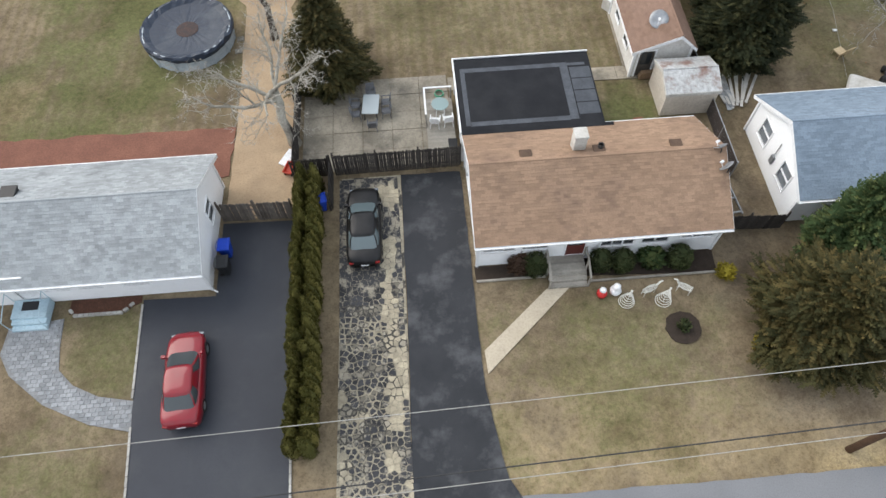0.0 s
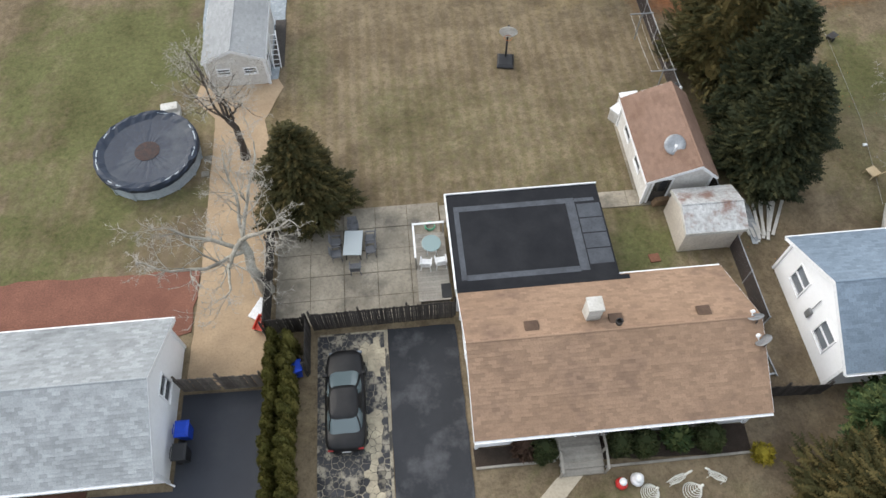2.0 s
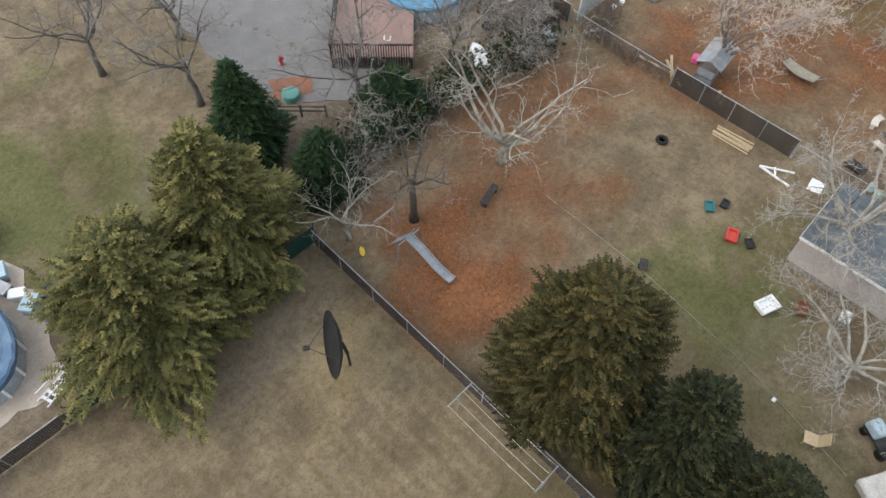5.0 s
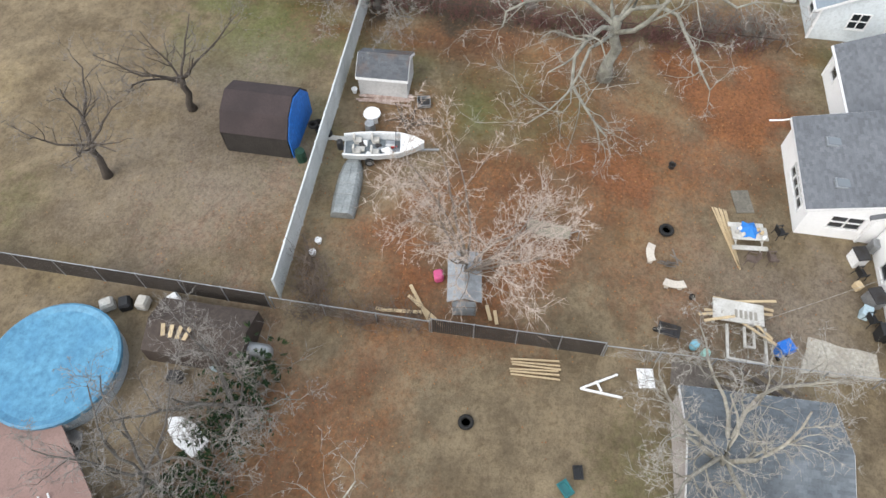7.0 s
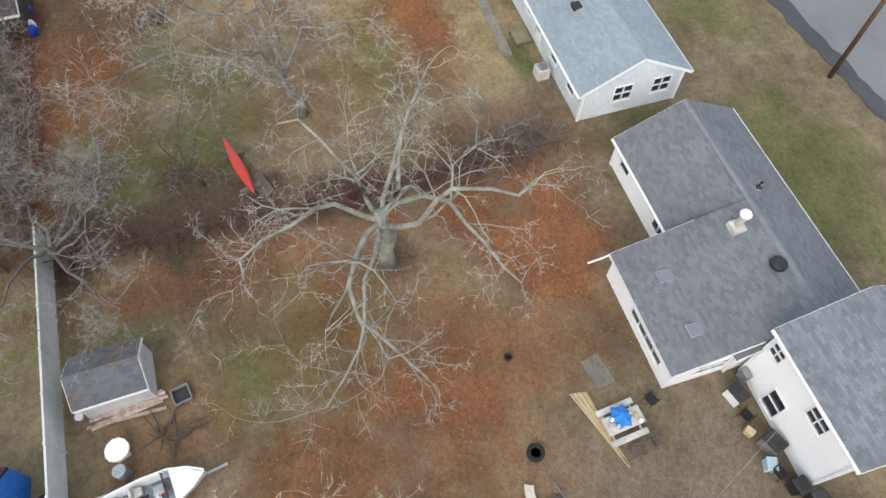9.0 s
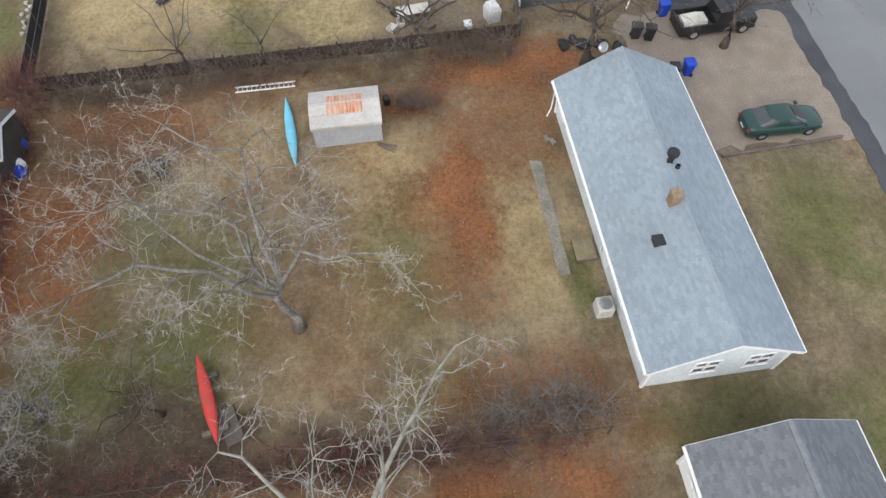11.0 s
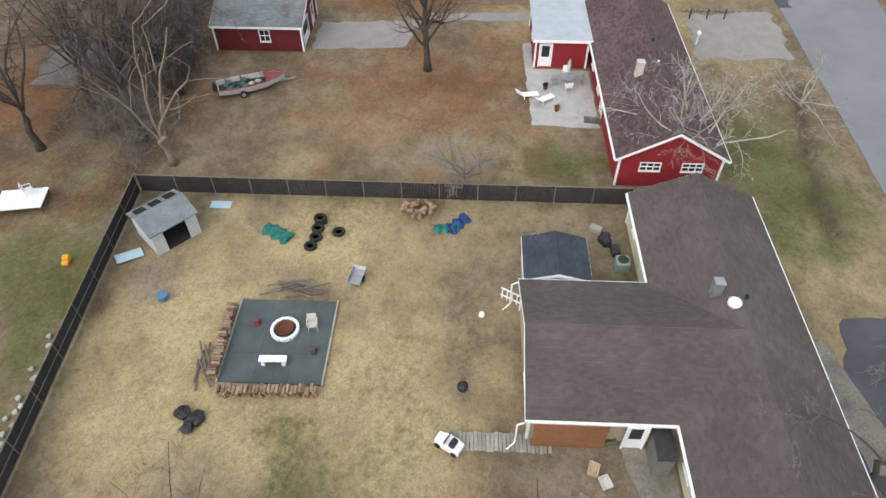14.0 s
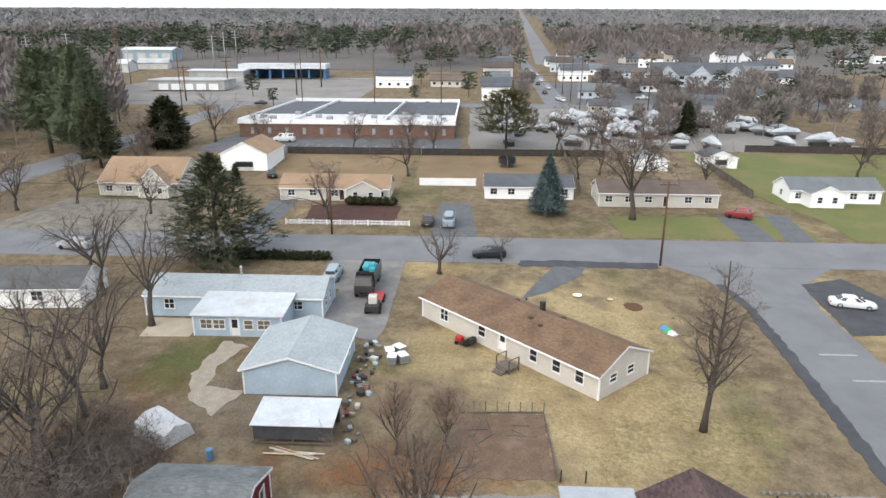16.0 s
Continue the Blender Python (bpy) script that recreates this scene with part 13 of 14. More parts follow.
car(221.6, -12.0, 60, paint("jeep_red", (0.22, 0.03, 0.03), 0.4, 0.2), "dark red jeep parked in the driveway", 4.2, 1.8, 1.8, "jeep", "suv")
car(214.0, 40.8, 0, paint("pale_blue_truck", (0.25, 0.32, 0.38), 0.4, 0.2), "pale blue truck parked in the driveway", 5.4, 2.0, 2.0, "van", "van")
car(214.0, 44.5, 0, paint("black_suv_paint", (0.014, 0.014, 0.016)), "dark car parked in the driveway", 4.7, 1.85, 1.5)
car(254.0, 84.0, 20, paint("charcoal_car", (0.02, 0.022, 0.025)), "dark car parked beside the garage", 4.7, 1.85, 1.5)
car(310.0, 96.5, 90, paint("white_van_paint", (0.68, 0.69, 0.7)), "white van parked behind the shops", 5.5, 2.0, 2.1, "van", "van")
tm = thing("trampoline", "black-netted trampoline on the back lawn", "trampoline", 271.2, 27.9)
part("net", Mesh().lathe([(2.2, 0.9), (2.25, 2.4), (2.22, 2.4), (2.17, 0.9)], 20), BLACKP, tm)
part("mat", Mesh().lathe([(2.2, 0.85), (2.2, 0.9), (0.05, 0.9)], 20), MATS["dark_blue_tarp"], tm)
for i in range(6):
    part("leg", Mesh().tube([(2.2 * math.cos(i * 1.047), 2.2 * math.sin(i * 1.047), 0), (2.2 * math.cos(i * 1.047), 2.2 * math.sin(i * 1.047), 2.4)], 0.05), GREYM, tm)
conifer(222.4, 22.8, 11.6, 4.3, 181, F_SPRUCE, "tall blue spruce before the slate-roofed house", "blue_spruce", 2600, 0.6, 0.03, 0.95, -0.05, 0.15)
conifer(244.0, 89.0, 5.0, 1.5, 182, F_FIR, "narrow dark evergreen beside the garage", "conifer", 500, 0.6, 0.0, 0.6)
conifer(301.0, 26.8, 17.5, 8.2, 183, F_PINE_O, "large rounded green pine behind the lawns", "pine_tree", 2600, 1.1, 0.3, 0.28, 0.1, 0.5, False)
conifer(297.5, 128.5, 15.0, 8.0, 184, F_FIR, "broad dark holly by the street corner", "holly_tree", 2600, 1.3, 0.02, 0.55, 0.0, 0.3)
F_PINE_L = foliage("pale_pine_foliage", (0.088, 0.108, 0.062), (0.062, 0.078, 0.046), (0.13, 0.14, 0.078), 0.4)
conifer(262.0, 129.5, 17.0, 5.0, 189, F_PINE_G, "tall green pine at the street corner", "pine_tree", 2200, 1.1, 0.15, 0.4, 0.05, 0.35)
conifer(274.0, 141.0, 30.0, 8.5, 190, F_PINE_L, "tall green pine at the street corner", "pine_tree", 2400, 1.1, 0.15, 0.4, 0.05, 0.35)
conifer(284.0, 156.0, 29.0, 8.5, 185, F_PINE_L, "tall green pine at the wooded edge", "pine_tree", 1800, 1.5, 0.25, 0.4, 0.1, 0.3)
conifer(333.0, -36.0, 12.0, 4.5, 186, F_FIR, "dark evergreen by the boat yard", "conifer", 1400, 1.0, 0.05, 0.6)
conifer(296.0, 152.0, 30.0, 8.0, 187, F_PINE_L, "tall green pine at the wooded edge", "pine_tree", 1500, 1.5, 0.25, 0.45, 0.1, 0.3)
bare_tree(219.4, 7.8, 17.0, 0.42, 301, "broad tall leafless tree before the cream house", (0, 0), 10, 0.3, 0.62, 0.62, 0.05, 0.16, 3, (2, 3, 3, 1), BARK, TWIG_B, 0.018)
far_tree = bare_tree(214.5, 62.0, 11.0, 0.24, 188, "leafless brown yard tree", (0, 0), 7, 0.25, 0.9, 0.6, 0.05, 0.2, 2, (2, 3, 2, 1), BARK, TWIG_B, 0.02, group="yard trees across the street")
for i, (x, y, s) in enumerate(((257, 52.0, 1.0), (293, 3, 1.2), (298, 12, 1.1), (225, 114, 0.9), (218, 96, 0.8), (256, 12, 0.8), (303, 56, 1.0), (294, 48, 0.9), (219, 122, 1.0), (208.5, 130, 1.0), (300, -14, 1.0), (225, 130, 1.2), (232, 140, 1.2), (312, -4, 1.2), (352, -40, 1.2), (296, 72, 0.9), (296, 100, 1.0), (308, 118, 1.2), (268, 120, 1.1), (250, 112, 1.0), (262, -55, 1.1), (285, -70, 1.2), (262, 6, 0.8), (246, -14, 0.9))):
    copy_thing(far_tree, pose(x, y, 0, 0, 0, 57 * i) @ Matrix.Scale(s, 4))

# streets and lots beyond
sheet("far_street", [(206.4, 132), (250, 138), (300, 140), (430, 150), (430, 161), (300, 151), (245, 149), (206.4, 146)], ROADM, "grey side street towards the shops", "road", 0.005, rag=0.2, step=5)
sheet("highway", [(432, -500), (452, -500), (452, 500), (432, 500)], ROADM, "wide grey main road beyond the shops", "road", 0.008)
sheet("far_road", [(452.2, -13.5), (452.2, -0.5), (2600, -100), (2600, -120)], ROADM, "straight grey road running to the horizon", "road", 0.006)
LOT = mat("grey_parking_asphalt", (0.13, 0.135, 0.145), (0.1, 0.105, 0.11), 0.2, 10, 0.9, stain=(0.18, 0.18, 0.18), stain_amt=0.5)
sheet("parking_lot", [(290, 40.5), (326, 40.5), (326, 118), (290, 118)], LOT, "grey parking lot behind the shops", "parking lot", 0.006, rag=0.1, step=4)
for i in range(18):
    sheet("parking_line", [(300, 48 + i * 3.6), (305, 48 + i * 3.6), (305, 48.2 + i * 3.6), (300, 48.2 + i * 3.6)], LINE, "white parking line", "road marking", 0.012, 0.004)
sheet("boat_yard_ground", [(300, -84), (430, -84), (430, 38), (300, 38)], mat("pale_yard_gravel", (0.26, 0.245, 0.23), (0.2, 0.19, 0.18), 0.1, 6, 0.95), "pale gravel boat storage yard", "ground", 0.004, rag=0.5, step=6)
sheet("far_lot", [(453, 100), (700, 110), (700, 300), (453, 270)], MATS["pale_yard_gravel"], "pale gravel lot of the depots", "parking lot", 0.004, rag=0.5, step=8)
sheet("far_lot", [(453, -200), (640, -200), (640, -16), (453, -16)], LOT, "grey parking lots round the offices", "parking lot", 0.004, rag=0.5, step=8)

# row of brick shops
ml = thing("shop_row", "long low brick shop building with white parapets", "commercial building", 350, 80)
part("wall", Mesh().box(-22, -37, -1.6, 56, 37, 4.2), BRICK, ml)
for x0, y0, x1, y1, z in ((-22.3, -37.3, -21.7, 37.3, 5.0), (55.7, -37.3, 56.3, 37.3, 5.9), (-21.69, -37.3, 55.69, -36.7, 5.2), (-21.69, 36.7, 55.69, 37.3, 5.2), (-21.69, -13.3, 55.69, -12.7, 5.4), (-21.69, 17.7, 55.69, 18.3, 5.4)):
    part("parapet", Mesh().box(x0, y0, 4.201, x1, y1, z), TRIM, ml)
part("cornice", Mesh().box(-22.5, -37.4, 3.5, -22.01, 37.4, 4.2), TRIM, ml)
for y0, y1 in ((-36.6, -13.4), (-12.6, 17.6), (18.4, 36.6)):
    part("roof_deck", Mesh().box(2, y0, 4.201, 55.6, y1, 4.5), R_SLATE2, ml)
    part("roof_membrane", Mesh().box(-21.6, y0, 4.201, 1.95, y1, 4.4), mat("white_roof_membrane", (0.62, 0.63, 0.64), (0.5, 0.51, 0.52), 0.4, 6, 0.7), ml)
for i in range(14):
    part("roof_unit", Mesh().box(-1, -1, 0, 1, 1, 1.1, None, 0.1), GREYM, ml, m=pose(-15 + 5 * (i % 4), -33 + i * 5, 4.4))
for i in range(12):
    part("rear_door", Mesh().box(-22.06, 0, 0.05, -22.01, 1.1, 2.2), GREYM, ml, m=pose(0, -34 + i * 6, 0))
for i in range(14):
    solo("rubbish_crate", Mesh().box(-0.7, -0.9, 0, 0.7, 0.9, 1.0, None, 0.08), rg.choice((BLACKP, OLDWHITE, OLDWOOD, DARKM)), "crate stacked behind the shops", "crate", 326.4, 45 + rg.uniform(0, 70), 0, 0, "crates behind the shops")

depot = thing("depot_building", "grey depot with white garage doors", "commercial building", 545, 222, 4)
part("wall", Mesh().box(-14, -24, 0, 14, 24, 6), mat("pale_grey_block", (0.42, 0.42, 0.41), None, 0.2, 4, 0.85), depot)
part("roof", Mesh().box(-14.6, -24.6, 6.001, 14.6, 24.6, 6.6), mat("far_pale_roof", (0.5, 0.51, 0.53), None, 0.2, 4, 0.7), depot)
for i in range(5):
    part("garage_door", Mesh().box(-14.08, -20 + i * 8, 0.1, -14.01, -14 + i * 8, 4), TRIM, depot)
bl = thing("blue_building", "blue open-fronted building with white roof", "commercial building", 690, 200, 5)
part("wall", Mesh().box(-14, -36, 0, 14, -34, 8).box(12, -33.9, 0, 14, 33.9, 8).box(-14, 34, 0, 14, 36, 8), paint("far_blue_wall", (0.06, 0.16, 0.3), 0.6, 0), bl)
part("roof", Mesh().loft([[(x, -37, 8), (x, 37, 8), (x, 37, 9), (x, -37, 9)] for x in (-16, 16)]).box(-15, -37, 9.01, 15, 37, 12), MATS["white_metal_roof"], bl)
for i in range(5):
    part("pillar", Mesh().box(-14, -22 + i * 11 - 0.8, 0, -12.4, -22 + i * 11 + 0.8, 8), MATS["far_blue_wall"], bl)
of = thing("office_building", "large pale blue office with gabled slate roofs", "commercial building", 612, -126, 90)
PALEB = mat("far_pale_blue_siding", (0.5, 0.55, 0.6), (0.44, 0.49, 0.54), 0.2, 4, 0.7)
house_block(of, Matrix(), 66, 22, 9, 17, PALEB, R_SLATE2, 0.8, 0.8, wins=[("n", -28 + i * 8, 1.5 + 4 * k, 3.5, 2.4, 2) for i in range(8) for k in (0, 1)], tabs=False, gutter=False)
for u in (-24, 0, 24):
    house_block(of, Matrix.Translation((u, 9, 0)) @ pose(0, 0, 0, 0, 0, 90), 12, 14, 9, 15, PALEB, R_SLATE2, 0.6, 0.6, wins=[("e", -3, 5.5, 2.6, 2.4, 1), ("e", 3, 5.5, 2.6, 2.4, 1)], tabs=False, gutter=False)


def town_house(x, y, rz, wallm, roofm, label):
    t = thing("house", label, "house", x, y, rz, 0, "town houses")
    rr = random.Random(int(x * 7 + y))
    L, W, e = rr.uniform(11, 17), rr.uniform(8, 10), rr.choice((3.0, 3.2, 5.6))
    k = e + 2.6
    part("wall", Mesh().add([(sx * L / 2, sy * W / 2, z) for z in (0, e) for sx, sy in ((-1, -1), (1, -1), (1, 1), (-1, 1))] + [(-L / 2, 0, k), (L / 2, 0, k)], [(0, 1, 5, 4), (1, 2, 6, 9, 5), (2, 3, 7, 6), (3, 0, 4, 8, 7), (3, 2, 1, 0)]), wallm, t)
    part("roof", Mesh().loft([[(sx * (L / 2 + 0.4), -W / 2 - 0.5, e - 0.25), (sx * (L / 2 + 0.4), 0, k), (sx * (L / 2 + 0.4), W / 2 + 0.5, e - 0.25), (sx * (L / 2 + 0.4), W / 2 + 0.5, e + 0.05), (sx * (L / 2 + 0.4), 0, k + 0.3), (sx * (L / 2 + 0.4), -W / 2 - 0.5, e + 0.05)] for sx in (-1, 1)]), roofm, t)
    for side in (1,):
        for i in range(4):
            part("window", Mesh().box(-L / 2 + L * (i + 0.5) / 4 - 0.6, side * (W / 2 + 0.03) - 0.03, 1.1, -L / 2 + L * (i + 0.5) / 4 + 0.6, side * (W / 2 + 0.03) + 0.03, 2.3), PANE, t)
    return t


rg = random.Random(5)
homes = [(580, 92, 90), (594, 55, 80)]
for i in range(0, 24, 2):
    homes.append((500 + i * 30, -34 - (i % 3) * 22 - i * 2.2, 80 + (i % 4) * 6))
    homes.append((480 + i * 40, 24 + (i % 2) * 24 - i * 1.6, 90))
for i in range(34):
    homes.append((660 + rg.uniform(0, 620), -190 - rg.uniform(0, 520), rg.uniform(60, 120)))
for i in range(10):
    homes.append((400 + rg.uniform(0, 90), -230 - rg.uniform(0, 260), rg.uniform(60, 120)))
for i, (x, y, rz) in enumerate(homes):
    town_house(x, y, rz, (WHITE, CREAMW, PALEB, WHITE)[i % 4], (R_SLATE2, R_BROWN2, MATS["grey_green_roofing"], R_SLATE2, R_DARK)[i % 5], ("white", "cream", "pale blue", "white")[i % 4] + " town house with pitched roof")
# stored boats in the yard behind the houses
BOATW = mat("white_shrink_wrap", (0.5, 0.52, 0.54), (0.36, 0.39, 0.42), 0.3, 3, 0.5, bump=0.3)
bt = thing("stored_boat", "white-wrapped boat on stands in a storage yard", "boat", 318, -30, 20, 0, "stored boats")
part("hull", Mesh().loft([[(x, -w, 1.9), (x, 0, k), (x, w, 1.9)] for x, w, k in ((-3.6, 1.1, 0.9), (0, 1.3, 0.8), (2.4, 0.9, 1.0), (3.8, 0.1, 1.6))]), BOATW, bt)
part("wrap", Mesh().loft([[(x, -w, 1.9), (x, -w * 0.8, h * 0.85), (x, 0, h), (x, w * 0.8, h * 0.85), (x, w, 1.9)] for x, w, h in ((-3.6, 1.1, 2.6), (0, 1.32, 3.3), (2.4, 0.9, 2.6), (3.8, 0.1, 2.0))]), BOATW, bt)
part("stand", Mesh().box(-2.6, -1.0, 0, 1.8, 1.0, 0.95), DARKM, bt)
for i in range(92):
    copy_thing(bt, pose(302 + rg.uniform(0, 90), -80 + rg.uniform(0, 112), 0, 0, 0, rg.choice((0, 90, 180, 60)) + rg.uniform(-15, 15)) @ Matrix.Scale(rg.uniform(0.8, 1.4), 4))
town_house(420, -24, 90, OLDWHITE, R_SLATE2, "low workshop beside the boat yard")
town_house(405, -52, 90, BRICK, R_SLATE2, "brick workshop beside the boat yard")
# cars on the far streets
fc = [car(470, -12, 2, paint("far_white_paint", (0.6, 0.6, 0.61)), "white car on a far street", name="sedan", group="far cars"), car(472, -30, 80, paint("far_dark_paint", (0.03, 0.03, 0.035)), "dark car on a far lot", name="sedan", group="far cars")]
for i in range(26):
    if i < 10:
        x, y, r = 480 + i * 45, -7 - (i * 45 + 28) * 0.045 + (2.5 if i % 2 else -2.5), 0
    elif i < 18:
        x, y, r = 470 + rg.uniform(0, 120), -25 - rg.uniform(0, 130), rg.choice((0, 90))
    else:
        x, y, r = 442 + rg.choice((-4, 4)), -150 + (i - 18) * 42, 90
    copy_thing(fc[i % 2], pose(x, y, 0, 0, 0, r))
# poles
for i, (x, y, h) in enumerate(((420, 118, 13), (424, 84, 13), (424, 52, 13), (424, 18, 13), (424, -14, 14), (424, -46, 13), (424, -80, 13), (470, -16, 12), (520, -18, 12), (580, -21, 12), (330, 190, 14), (360, 176, 14), (400, 168, 13), (206.9, 60, 10), (207.2, 130, 10), (520, 260, 16), (560, 280, 16), (600, 300, 16), (640, 320, 18))):
    utility_pole(x, y, h * (1.45 if x > 320 else 1.0))
for z in (13.5, 16.5, 18.0):
    overhead_wire((424, -80, z), (424, 118, z), 0.8, 0.05, W_D, "far overhead cable along the main road")
overhead_wire((206.9, 60, 8.5), (207.2, 130, 8.5), 0.8, 0.03, W_D, "overhead cable along the cross street")

# far things slid and scaled along camera rays onto the ground tilted to its view
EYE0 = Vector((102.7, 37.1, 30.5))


def ray_scale(x):
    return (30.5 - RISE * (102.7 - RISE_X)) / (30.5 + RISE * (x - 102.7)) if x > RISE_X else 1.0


# these take a set size near their built one, not the ray factor
FIXED_SCALE = ("sedan", "suv", "van", "jeep", "utility_pole", "stored_boat", "bare_tree")
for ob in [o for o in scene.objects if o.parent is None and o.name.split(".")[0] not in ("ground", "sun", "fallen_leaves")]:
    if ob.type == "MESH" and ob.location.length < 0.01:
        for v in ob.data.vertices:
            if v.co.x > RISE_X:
                v.co = EYE0 + (v.co - EYE0) * ray_scale(v.co.x)
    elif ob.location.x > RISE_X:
        f = ray_scale(ob.location.x)
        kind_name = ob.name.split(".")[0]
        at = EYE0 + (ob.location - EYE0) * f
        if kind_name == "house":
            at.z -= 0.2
        size = 0.8 if kind_name == "stored_boat" else 1.06 if kind_name in FIXED_SCALE else (0.95 if kind_name == "house" and ob.location.x > 430 else f)
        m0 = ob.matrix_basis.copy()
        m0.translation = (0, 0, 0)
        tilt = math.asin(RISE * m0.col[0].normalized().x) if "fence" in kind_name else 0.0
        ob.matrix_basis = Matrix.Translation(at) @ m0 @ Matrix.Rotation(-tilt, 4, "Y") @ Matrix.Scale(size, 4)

# works, halls and tall poles beyond the shops, placed by camera view on tilted ground
def far_block(x, y, rz, L, W, eave, ridge, wallm, roofm, label, doors=0):
    """A plain gabled hall, long side towards the street."""
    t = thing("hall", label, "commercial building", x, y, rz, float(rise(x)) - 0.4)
    part("wall", Mesh().add([(p * L / 2, q * W / 2, z) for z in (0, eave) for p, q in ((-1, -1), (1, -1), (1, 1), (-1, 1))] + [(-L / 2, 0, ridge), (L / 2, 0, ridge)], [(0, 1, 5, 4), (1, 2, 6, 9, 5), (2, 3, 7, 6), (3, 0, 4, 8, 7), (3, 2, 1, 0)]), wallm, t)
    part("roof", Mesh().loft([[(p * (L / 2 + 0.5), -W / 2 - 0.5, eave - 0.1), (p * (L / 2 + 0.5), 0, ridge + 0.05), (p * (L / 2 + 0.5), W / 2 + 0.5, eave - 0.1), (p * (L / 2 + 0.5), W / 2 + 0.5, eave + 0.25), (p * (L / 2 + 0.5), 0, ridge + 0.4), (p * (L / 2 + 0.5), -W / 2 - 0.5, eave + 0.25)] for p in (-1, 1)]), roofm, t)
    for i in range(doors):
        u = -L / 2 + L * (i + 0.5) / doors
        part("door", Mesh().box(u - L / doors * 0.32, W / 2 + 0.01, 0.3, u + L / doors * 0.32, W / 2 + 0.08, eave * 0.72), OLDWHITE, t)


FAR_WHITE = mat("far_white_cladding", (0.58, 0.6, 0.62), (0.5, 0.52, 0.54), 0.1, 3, 0.7)
far_block(533, 242, 90, 32, 14, 7, 8.5, mat("far_blue_grey_cladding", (0.3, 0.4, 0.45), (0.25, 0.34, 0.39), 0.1, 3, 0.7), FAR_WHITE, "pale blue-grey works hall with a light roof", 4)
far_block(462, 226, 90, 12, 10, 4.5, 6.5, FAR_WHITE, FAR_WHITE, "white storage hall by the works", 1)
far_block(480, 216, 100, 16, 9, 3.5, 5.5, FAR_WHITE, MATS["far_pale_roof"], "white low storage hall by the works", 2)
far_block(425, 158, 90, 26, 14, 4.8, 5.2, MATS["pale_grey_block"], FAR_WHITE, "grey block workshop with a pale flat roof", 0)
for x, y, h, arms in ((407, 193.7, 17, 3), (353.2, 145.5, 13, 2), (443, 168, 20, 3), (389, 142, 14, 2), (372.3, 108, 13, 1), (398.5, 103.7, 17, 2), (470, 172, 20, 3), (500, 176, 20, 3), (455, 250, 20, 3), (440, 262, 19, 3)):
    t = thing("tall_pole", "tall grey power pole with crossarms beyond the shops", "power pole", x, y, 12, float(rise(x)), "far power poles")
    part("pole", Mesh().tube([(0, 0, -0.2), (0, 0, h)], [0.3, 0.18], 8), GREYM if arms > 2 else POLEW, t, smooth=True)
    for i in range(arms):
        part("crossarm", Mesh().box(-0.09, -2.2, h - 1.0 - 1.6 * i, 0.09, 2.2, h - 0.8 - 1.6 * i), GREYM if arms > 2 else POLEW, t)

# woods to the horizon
WOODB = mat("bare_wood_crowns", (0.21, 0.185, 0.172), (0.15, 0.132, 0.124), 0.02, 0.3, 0.95, bump=0.0, island=0.14)
FLOORW = mat("forest_floor_litter", (0.14, 0.125, 0.117), (0.1, 0.09, 0.086), 0.02, 0.4, 0.95)
WOODG = foliage("pine_wood_crowns", (0.06, 0.075, 0.048), (0.046, 0.058, 0.04), (0.08, 0.09, 0.055), 0.4)


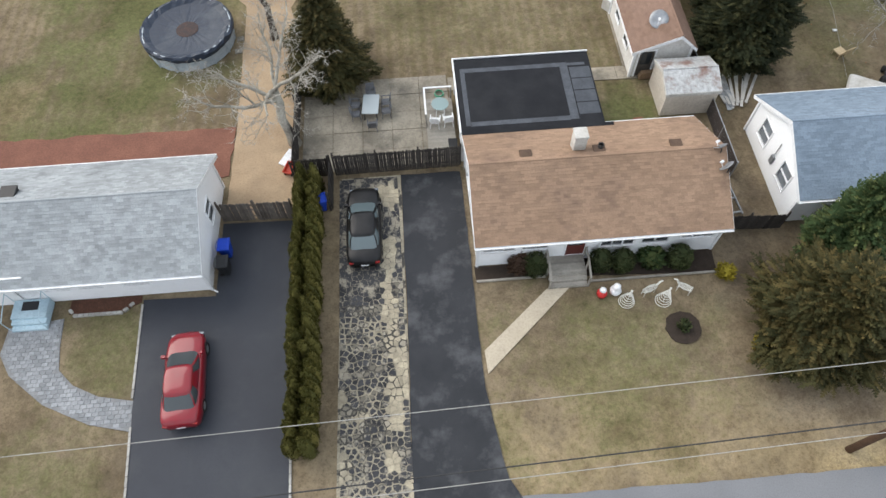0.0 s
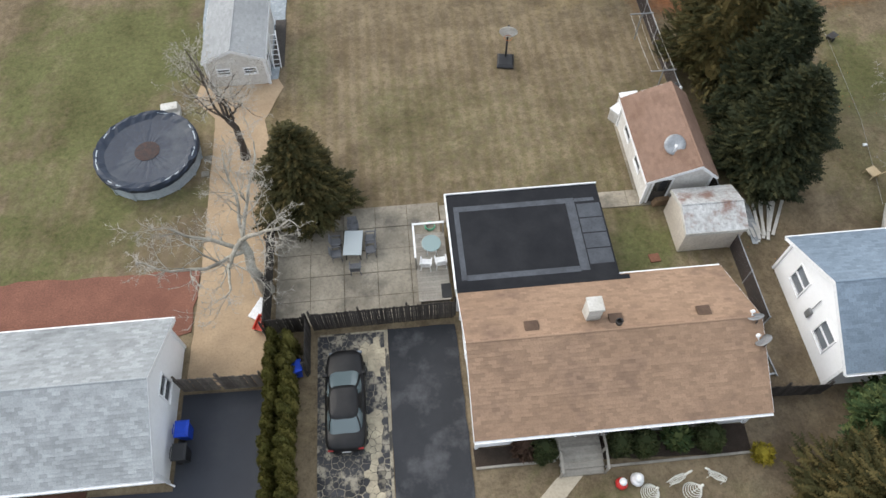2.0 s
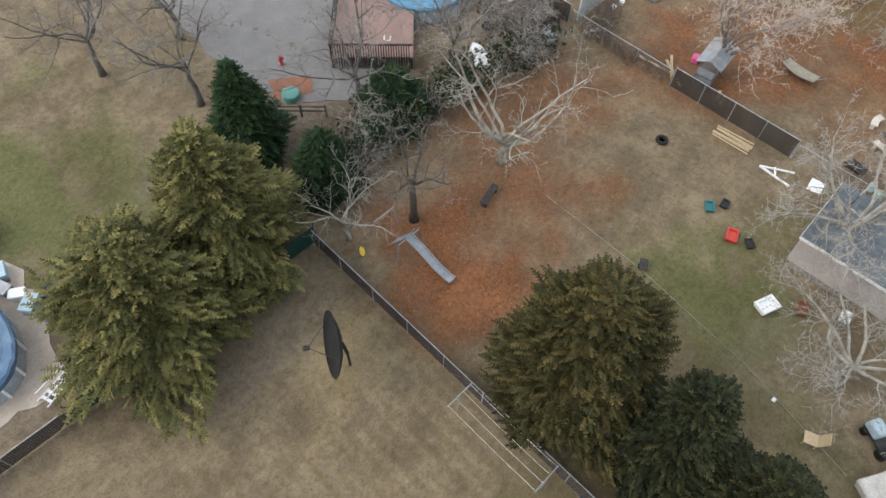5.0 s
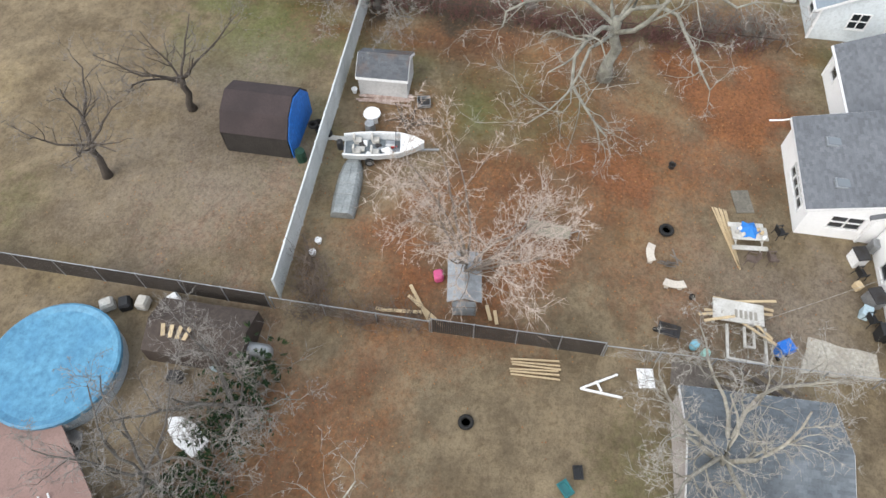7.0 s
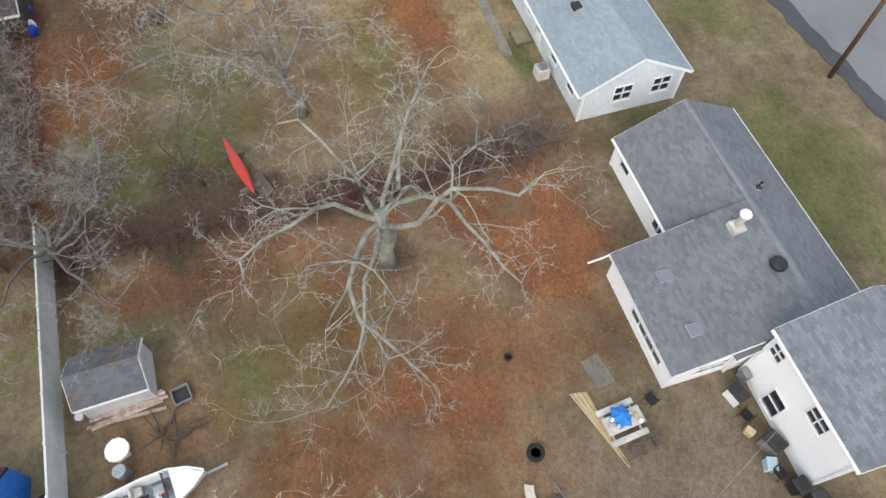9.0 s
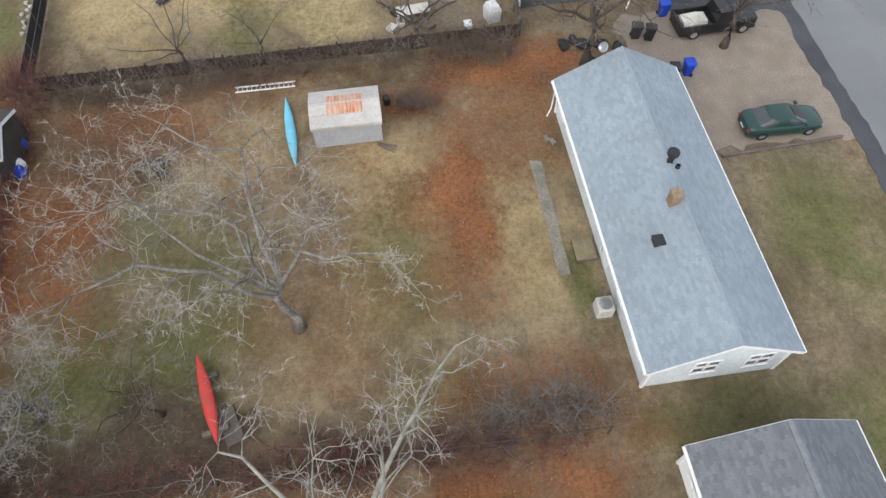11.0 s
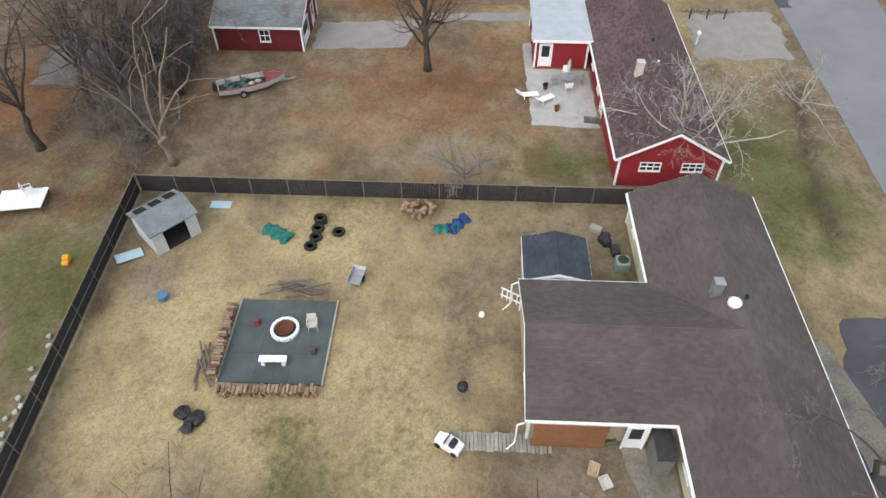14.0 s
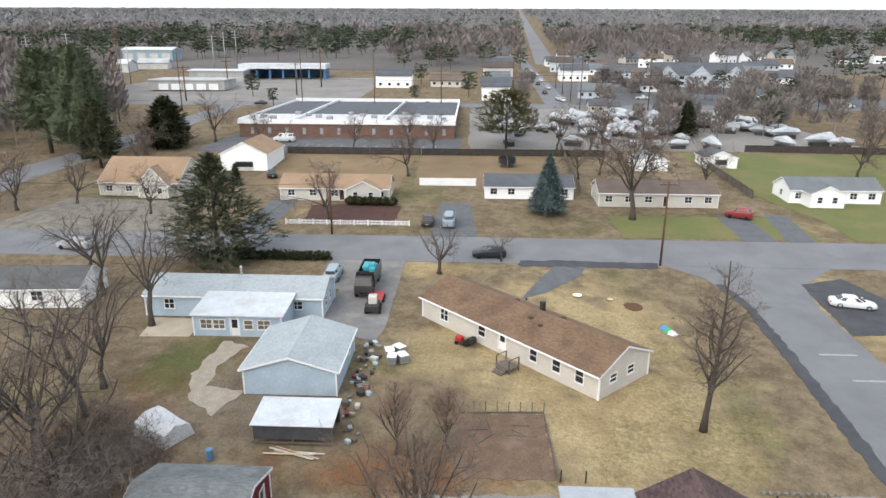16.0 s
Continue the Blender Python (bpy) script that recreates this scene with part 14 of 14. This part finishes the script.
def woods(name, label, count, seed, material, region, hlo, hhi, leaves=22, upward=1.0):
    """Many trees, each a loose crown of narrow upright sprays over a thin trunk."""
    rs = np.random.RandomState(seed)
    x = rs.uniform(region[0], region[1], count * 5)
    y = rs.uniform(region[2], region[3], count * 5)
    road_gap = np.abs(y - 4 + (x - 330) * 0.06) < 13
    side_street = (x < 420) & (np.abs(y - 138 + (x - 206) * 0.09) < 9)
    lots = side_street | ((x > 285) & (x < 480) & (y > -130) & (y < 112)) | ((x > 400) & (x < 500) & (y > 90) & (y < 190))
    homes_zone = (y < 30) & (x < 640) & (rs.rand(count * 5) < 0.72)
    if "yard" in name:
        lots = (np.abs(x - 318) < 22) & (np.abs(y - 72) < 36) | (rs.rand(count * 5) < 0.2)
        homes_zone = (x > 226) & (x < 244) & (rs.rand(count * 5) < 0.8)
    lots |= ("yard" not in name) & (x < 545) & (y > 90) & (y - 37 < 0.545 * (x - 103))
    clear = road_gap | lots | homes_zone | (("yard" not in name) & (x < 300) & (y < 140))
    dense_pine = vnoise(x, y, 110, 21)
    clear |= ("yard" not in name) & ((dense_pine < 0.52) if "pine" in name else (dense_pine > 0.6))
    x, y = x[~clear][:count], y[~clear][:count]
    n = len(x)
    h = rs.uniform(hlo, hhi, n)
    g = rise(x)
    r = h * rs.uniform(0.22, 0.34, n)
    X, Y, H, Rr = [np.repeat(a, leaves) for a in (x, y, h, r)]
    k = n * leaves
    a, q = rs.uniform(0, 6.283, k), rs.uniform(0, 1, k) ** 0.6
    zf = rs.uniform(0.25, 0.8, k)
    rad = Rr * q * np.sqrt(np.clip(1 - ((zf - 0.5) / 0.55) ** 2, 0.1, 1))
    px, py, pz = X + rad * np.cos(a), Y + rad * np.sin(a), H * zf + np.repeat(g, leaves)
    s = H * rs.uniform(0.09, 0.19, k) * (70 / leaves) ** 0.3 * (1.0 if "pine" in name else 1.5)
    dx, dy, dz = np.cos(a) * 0.5, np.sin(a) * 0.5, np.full(k, upward) * rs.uniform(0.5, 1.2, k)
    b = rs.uniform(0, 6.283, k)
    w = s * (rs.uniform(0.4, 0.65, k) if "pine" in name else rs.uniform(0.14, 0.26, k) if "far" in name else rs.uniform(0.13, 0.24, k))
    v = np.zeros((k, 4, 3))
    for c, (f, q2) in enumerate(((0, 0), (0.5, 1), (1, 0), (0.5, -1))):
        v[:, c, 0] = px + dx * s * f + np.cos(b) * w * q2
        v[:, c, 1] = py + dy * s * f + np.sin(b) * w * q2
        v[:, c, 2] = pz + dz * s * f
    tv = np.zeros((n, 4, 3))
    for c, (f, q2) in enumerate(((0, -1), (0, 1), (1, 0.4), (1, -0.4))):
        tv[:, c, 0], tv[:, c, 1], tv[:, c, 2] = x, y + q2 * 0.2, h * 0.6 * f + g
    vv = np.concatenate([v.reshape(-1, 3), tv.reshape(-1, 3)])
    me = bpy.data.meshes.new(name)
    me.from_pydata(vv.tolist(), [], np.arange(len(vv)).reshape(-1, 4).tolist())
    me.materials.append(material)
    tagged(new(name, me), label, "woods", kind="stuff")


sheet("forest_floor", [(478, -1900), (478, -34), (9000, -560), (9000, -6000), (3000, -4000)], FLOORW, "brown leaf-covered floor of the bare woods", "ground", 0.05, 0.3)
sheet("forest_floor", [(478, 16), (478, 1900), (3000, 4000), (9000, 6000), (9000, -470)], FLOORW, "brown leaf-covered floor of the bare woods", "ground", 0.05, 0.3)
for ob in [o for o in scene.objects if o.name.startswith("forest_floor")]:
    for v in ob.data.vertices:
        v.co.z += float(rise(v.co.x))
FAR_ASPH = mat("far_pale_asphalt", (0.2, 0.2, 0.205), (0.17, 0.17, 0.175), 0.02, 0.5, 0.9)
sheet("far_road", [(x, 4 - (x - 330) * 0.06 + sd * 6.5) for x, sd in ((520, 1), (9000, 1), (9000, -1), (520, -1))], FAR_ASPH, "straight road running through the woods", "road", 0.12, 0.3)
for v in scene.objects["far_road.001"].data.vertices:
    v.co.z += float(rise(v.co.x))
woods("bare_woods", "leafless woods around the town", 1150, 1, WOODB, (300, 900, -520, 520), 10, 17, 70)
woods("pine_woods", "dark pine woods around the town", 620, 2, WOODG, (330, 900, -520, 520), 12, 19, 70, 0.5)
# distance haze is put into these paler, bluer crown colours
WOODB2 = mat("hazed_far_crowns", (0.25, 0.245, 0.255), (0.2, 0.195, 0.205), 0.004, 0.05, 0.95, bump=0.0, island=0.08)
WOODG2 = foliage("hazed_pine_crowns", (0.13, 0.15, 0.135), (0.105, 0.122, 0.112), (0.15, 0.165, 0.145), 0.3)
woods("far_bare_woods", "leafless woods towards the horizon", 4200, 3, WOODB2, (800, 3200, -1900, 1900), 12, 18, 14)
woods("far_pine_woods", "pine woods towards the horizon in haze-paled colour", 2600, 4, WOODG2, (800, 3200, -1900, 1900), 13, 20, 12, 0.5)
woods("near_bare_woods", "leafless woods beside the side street", 260, 6, WOODB, (255, 400, 140, 300), 10, 15, 110)
woods("boat_yard_trees", "leafless trees round the boat yard", 95, 9, WOODB, (284, 400, -120, 22), 6, 12, 260)
woods("pine_yard_trees", "dark evergreens round the lots", 22, 10, WOODG, (284, 420, -150, 130), 7, 12, 200, 0.5)


# ---- pieces of the flagged lane and the paver walk ----
def clip(poly, nx, ny, d):
    out = []
    for i, p in enumerate(poly):
        q = poly[(i + 1) % len(poly)]
        a, b = nx * p[0] + ny * p[1] - d, nx * q[0] + ny * q[1] - d
        if a <= 0:
            out.append(p)
        if a * b < 0:
            f = a / (a - b)
            out.append((p[0] + (q[0] - p[0]) * f, p[1] + (q[1] - p[1]) * f))
    return out


def cells(x0, x1, y0, y1, nx, ny, seed, jitter=0.42):
    """Irregular flagstones that fill a rectangle."""
    rng = random.Random(seed)
    dx, dy = (x1 - x0) / nx, (y1 - y0) / ny
    sites = {(i, j): (x0 + (i + 0.5 + rng.uniform(-jitter, jitter)) * dx, y0 + (j + 0.5 + rng.uniform(-jitter, jitter)) * dy) for i in range(nx) for j in range(ny)}
    for (i, j), s in sites.items():
        poly = [(x0, y0), (x1, y0), (x1, y1), (x0, y1)]
        for (k, l), o in sites.items():
            if (k, l) != (i, j) and abs(k - i) < 3 and abs(l - j) < 3:
                ex, ey = o[0] - s[0], o[1] - s[1]
                poly = clip(poly, ex, ey, (o[0] ** 2 + o[1] ** 2 - s[0] ** 2 - s[1] ** 2) / 2)
        yield s, poly


STONE_D = mat("coated_flagstone", (0.028, 0.029, 0.033), (0.045, 0.045, 0.048), 1.2, 12, 0.75, bump=0.4, obj=0.4, stain=(0.3, 0.27, 0.21), stain_amt=0.75, stain_scale=1.6, stain_top=0.58)
STONE_L = mat("bare_flagstone", (0.44, 0.385, 0.28), (0.27, 0.24, 0.18), 1.5, 10, 0.9, bump=0.4, obj=0.15)
rng = random.Random(8)
rest_d, rest_l, n = Mesh(), Mesh(), 0
for k, ((cx, cy), poly) in enumerate(cells(-4.42, -1.2, 4.85, 22.1, 11, 60, 17)):
    if len(poly) < 3:
        continue
    wide = float(vnoise(np.array([cx]), np.array([cy]), 2.2, 33)[0])
    gap = (0.008 + 0.045 * wide ** 1.5) * rng.uniform(0.6, 1.3) if cy < 16 else 0.01
    pts = []
    for x, y in poly:
        d = math.hypot(x - cx, y - cy) or 1
        pts.append((x - (x - cx) / d * gap * 1.4 - cx, y - (y - cy) / d * gap * 1.4 - cy))
    worn = float(vnoise(np.array([cx]), np.array([cy]), 1.1, 31)[0])
    light = worn > (0.36 if -2.2 < cx < -1.5 and cy > 8 else 0.66)
    if n < 300 and 7 < cy < 15.5:
        part("flagstone", Mesh().poly(pts, -0.02, 0.016 + rng.uniform(0, 0.008)), STONE_L if light else STONE_D, flag, m=pose(cx, cy, 0.014))
        n += 1
    else:
        (rest_l if light else rest_d).poly(pts, -0.02, 0.018, pose(cx, cy, 0.014))
part("flagstones", rest_l, STONE_L, flag, kind="stuff")
part("flagstones", rest_d, STONE_D, flag, kind="stuff")
pv = Mesh().box(-0.145, -0.095, -0.02, 0.145, 0.095, 0.016, None, 0.01).data("paver")
def inside(pts, x, y):
    odd = False
    for (ax, ay), (bx, by) in zip(pts, pts[1:] + pts[:1]):
        if (ay > y) != (by > y) and x < (bx - ax) * (y - ay) / (by - ay) + ax:
            odd = not odd
    return odd


n, rest_p = 0, Mesh()
for j in range(34):
    for i in range(26):
        x, y = -21.3 + i * 0.302 + (0.15 if j % 2 else 0), 8.7 + j * 0.202
        if all(inside(WALK_B, x + dx, y + dy) for dx in (-0.13, 0.13) for dy in (-0.08, 0.08)):
            if n < 300:
                part("paver", pv, PAVER, walk_b, m=pose(x, y, 0.012 + 0.0005 * (n % 7)))
                n += 1
            else:
                rest_p.box(-0.145, -0.095, -0.02, 0.145, 0.095, 0.016, pose(x, y, 0.013))
if rest_p.v:
    part("pavers", rest_p, PAVER, walk_b, kind="stuff")
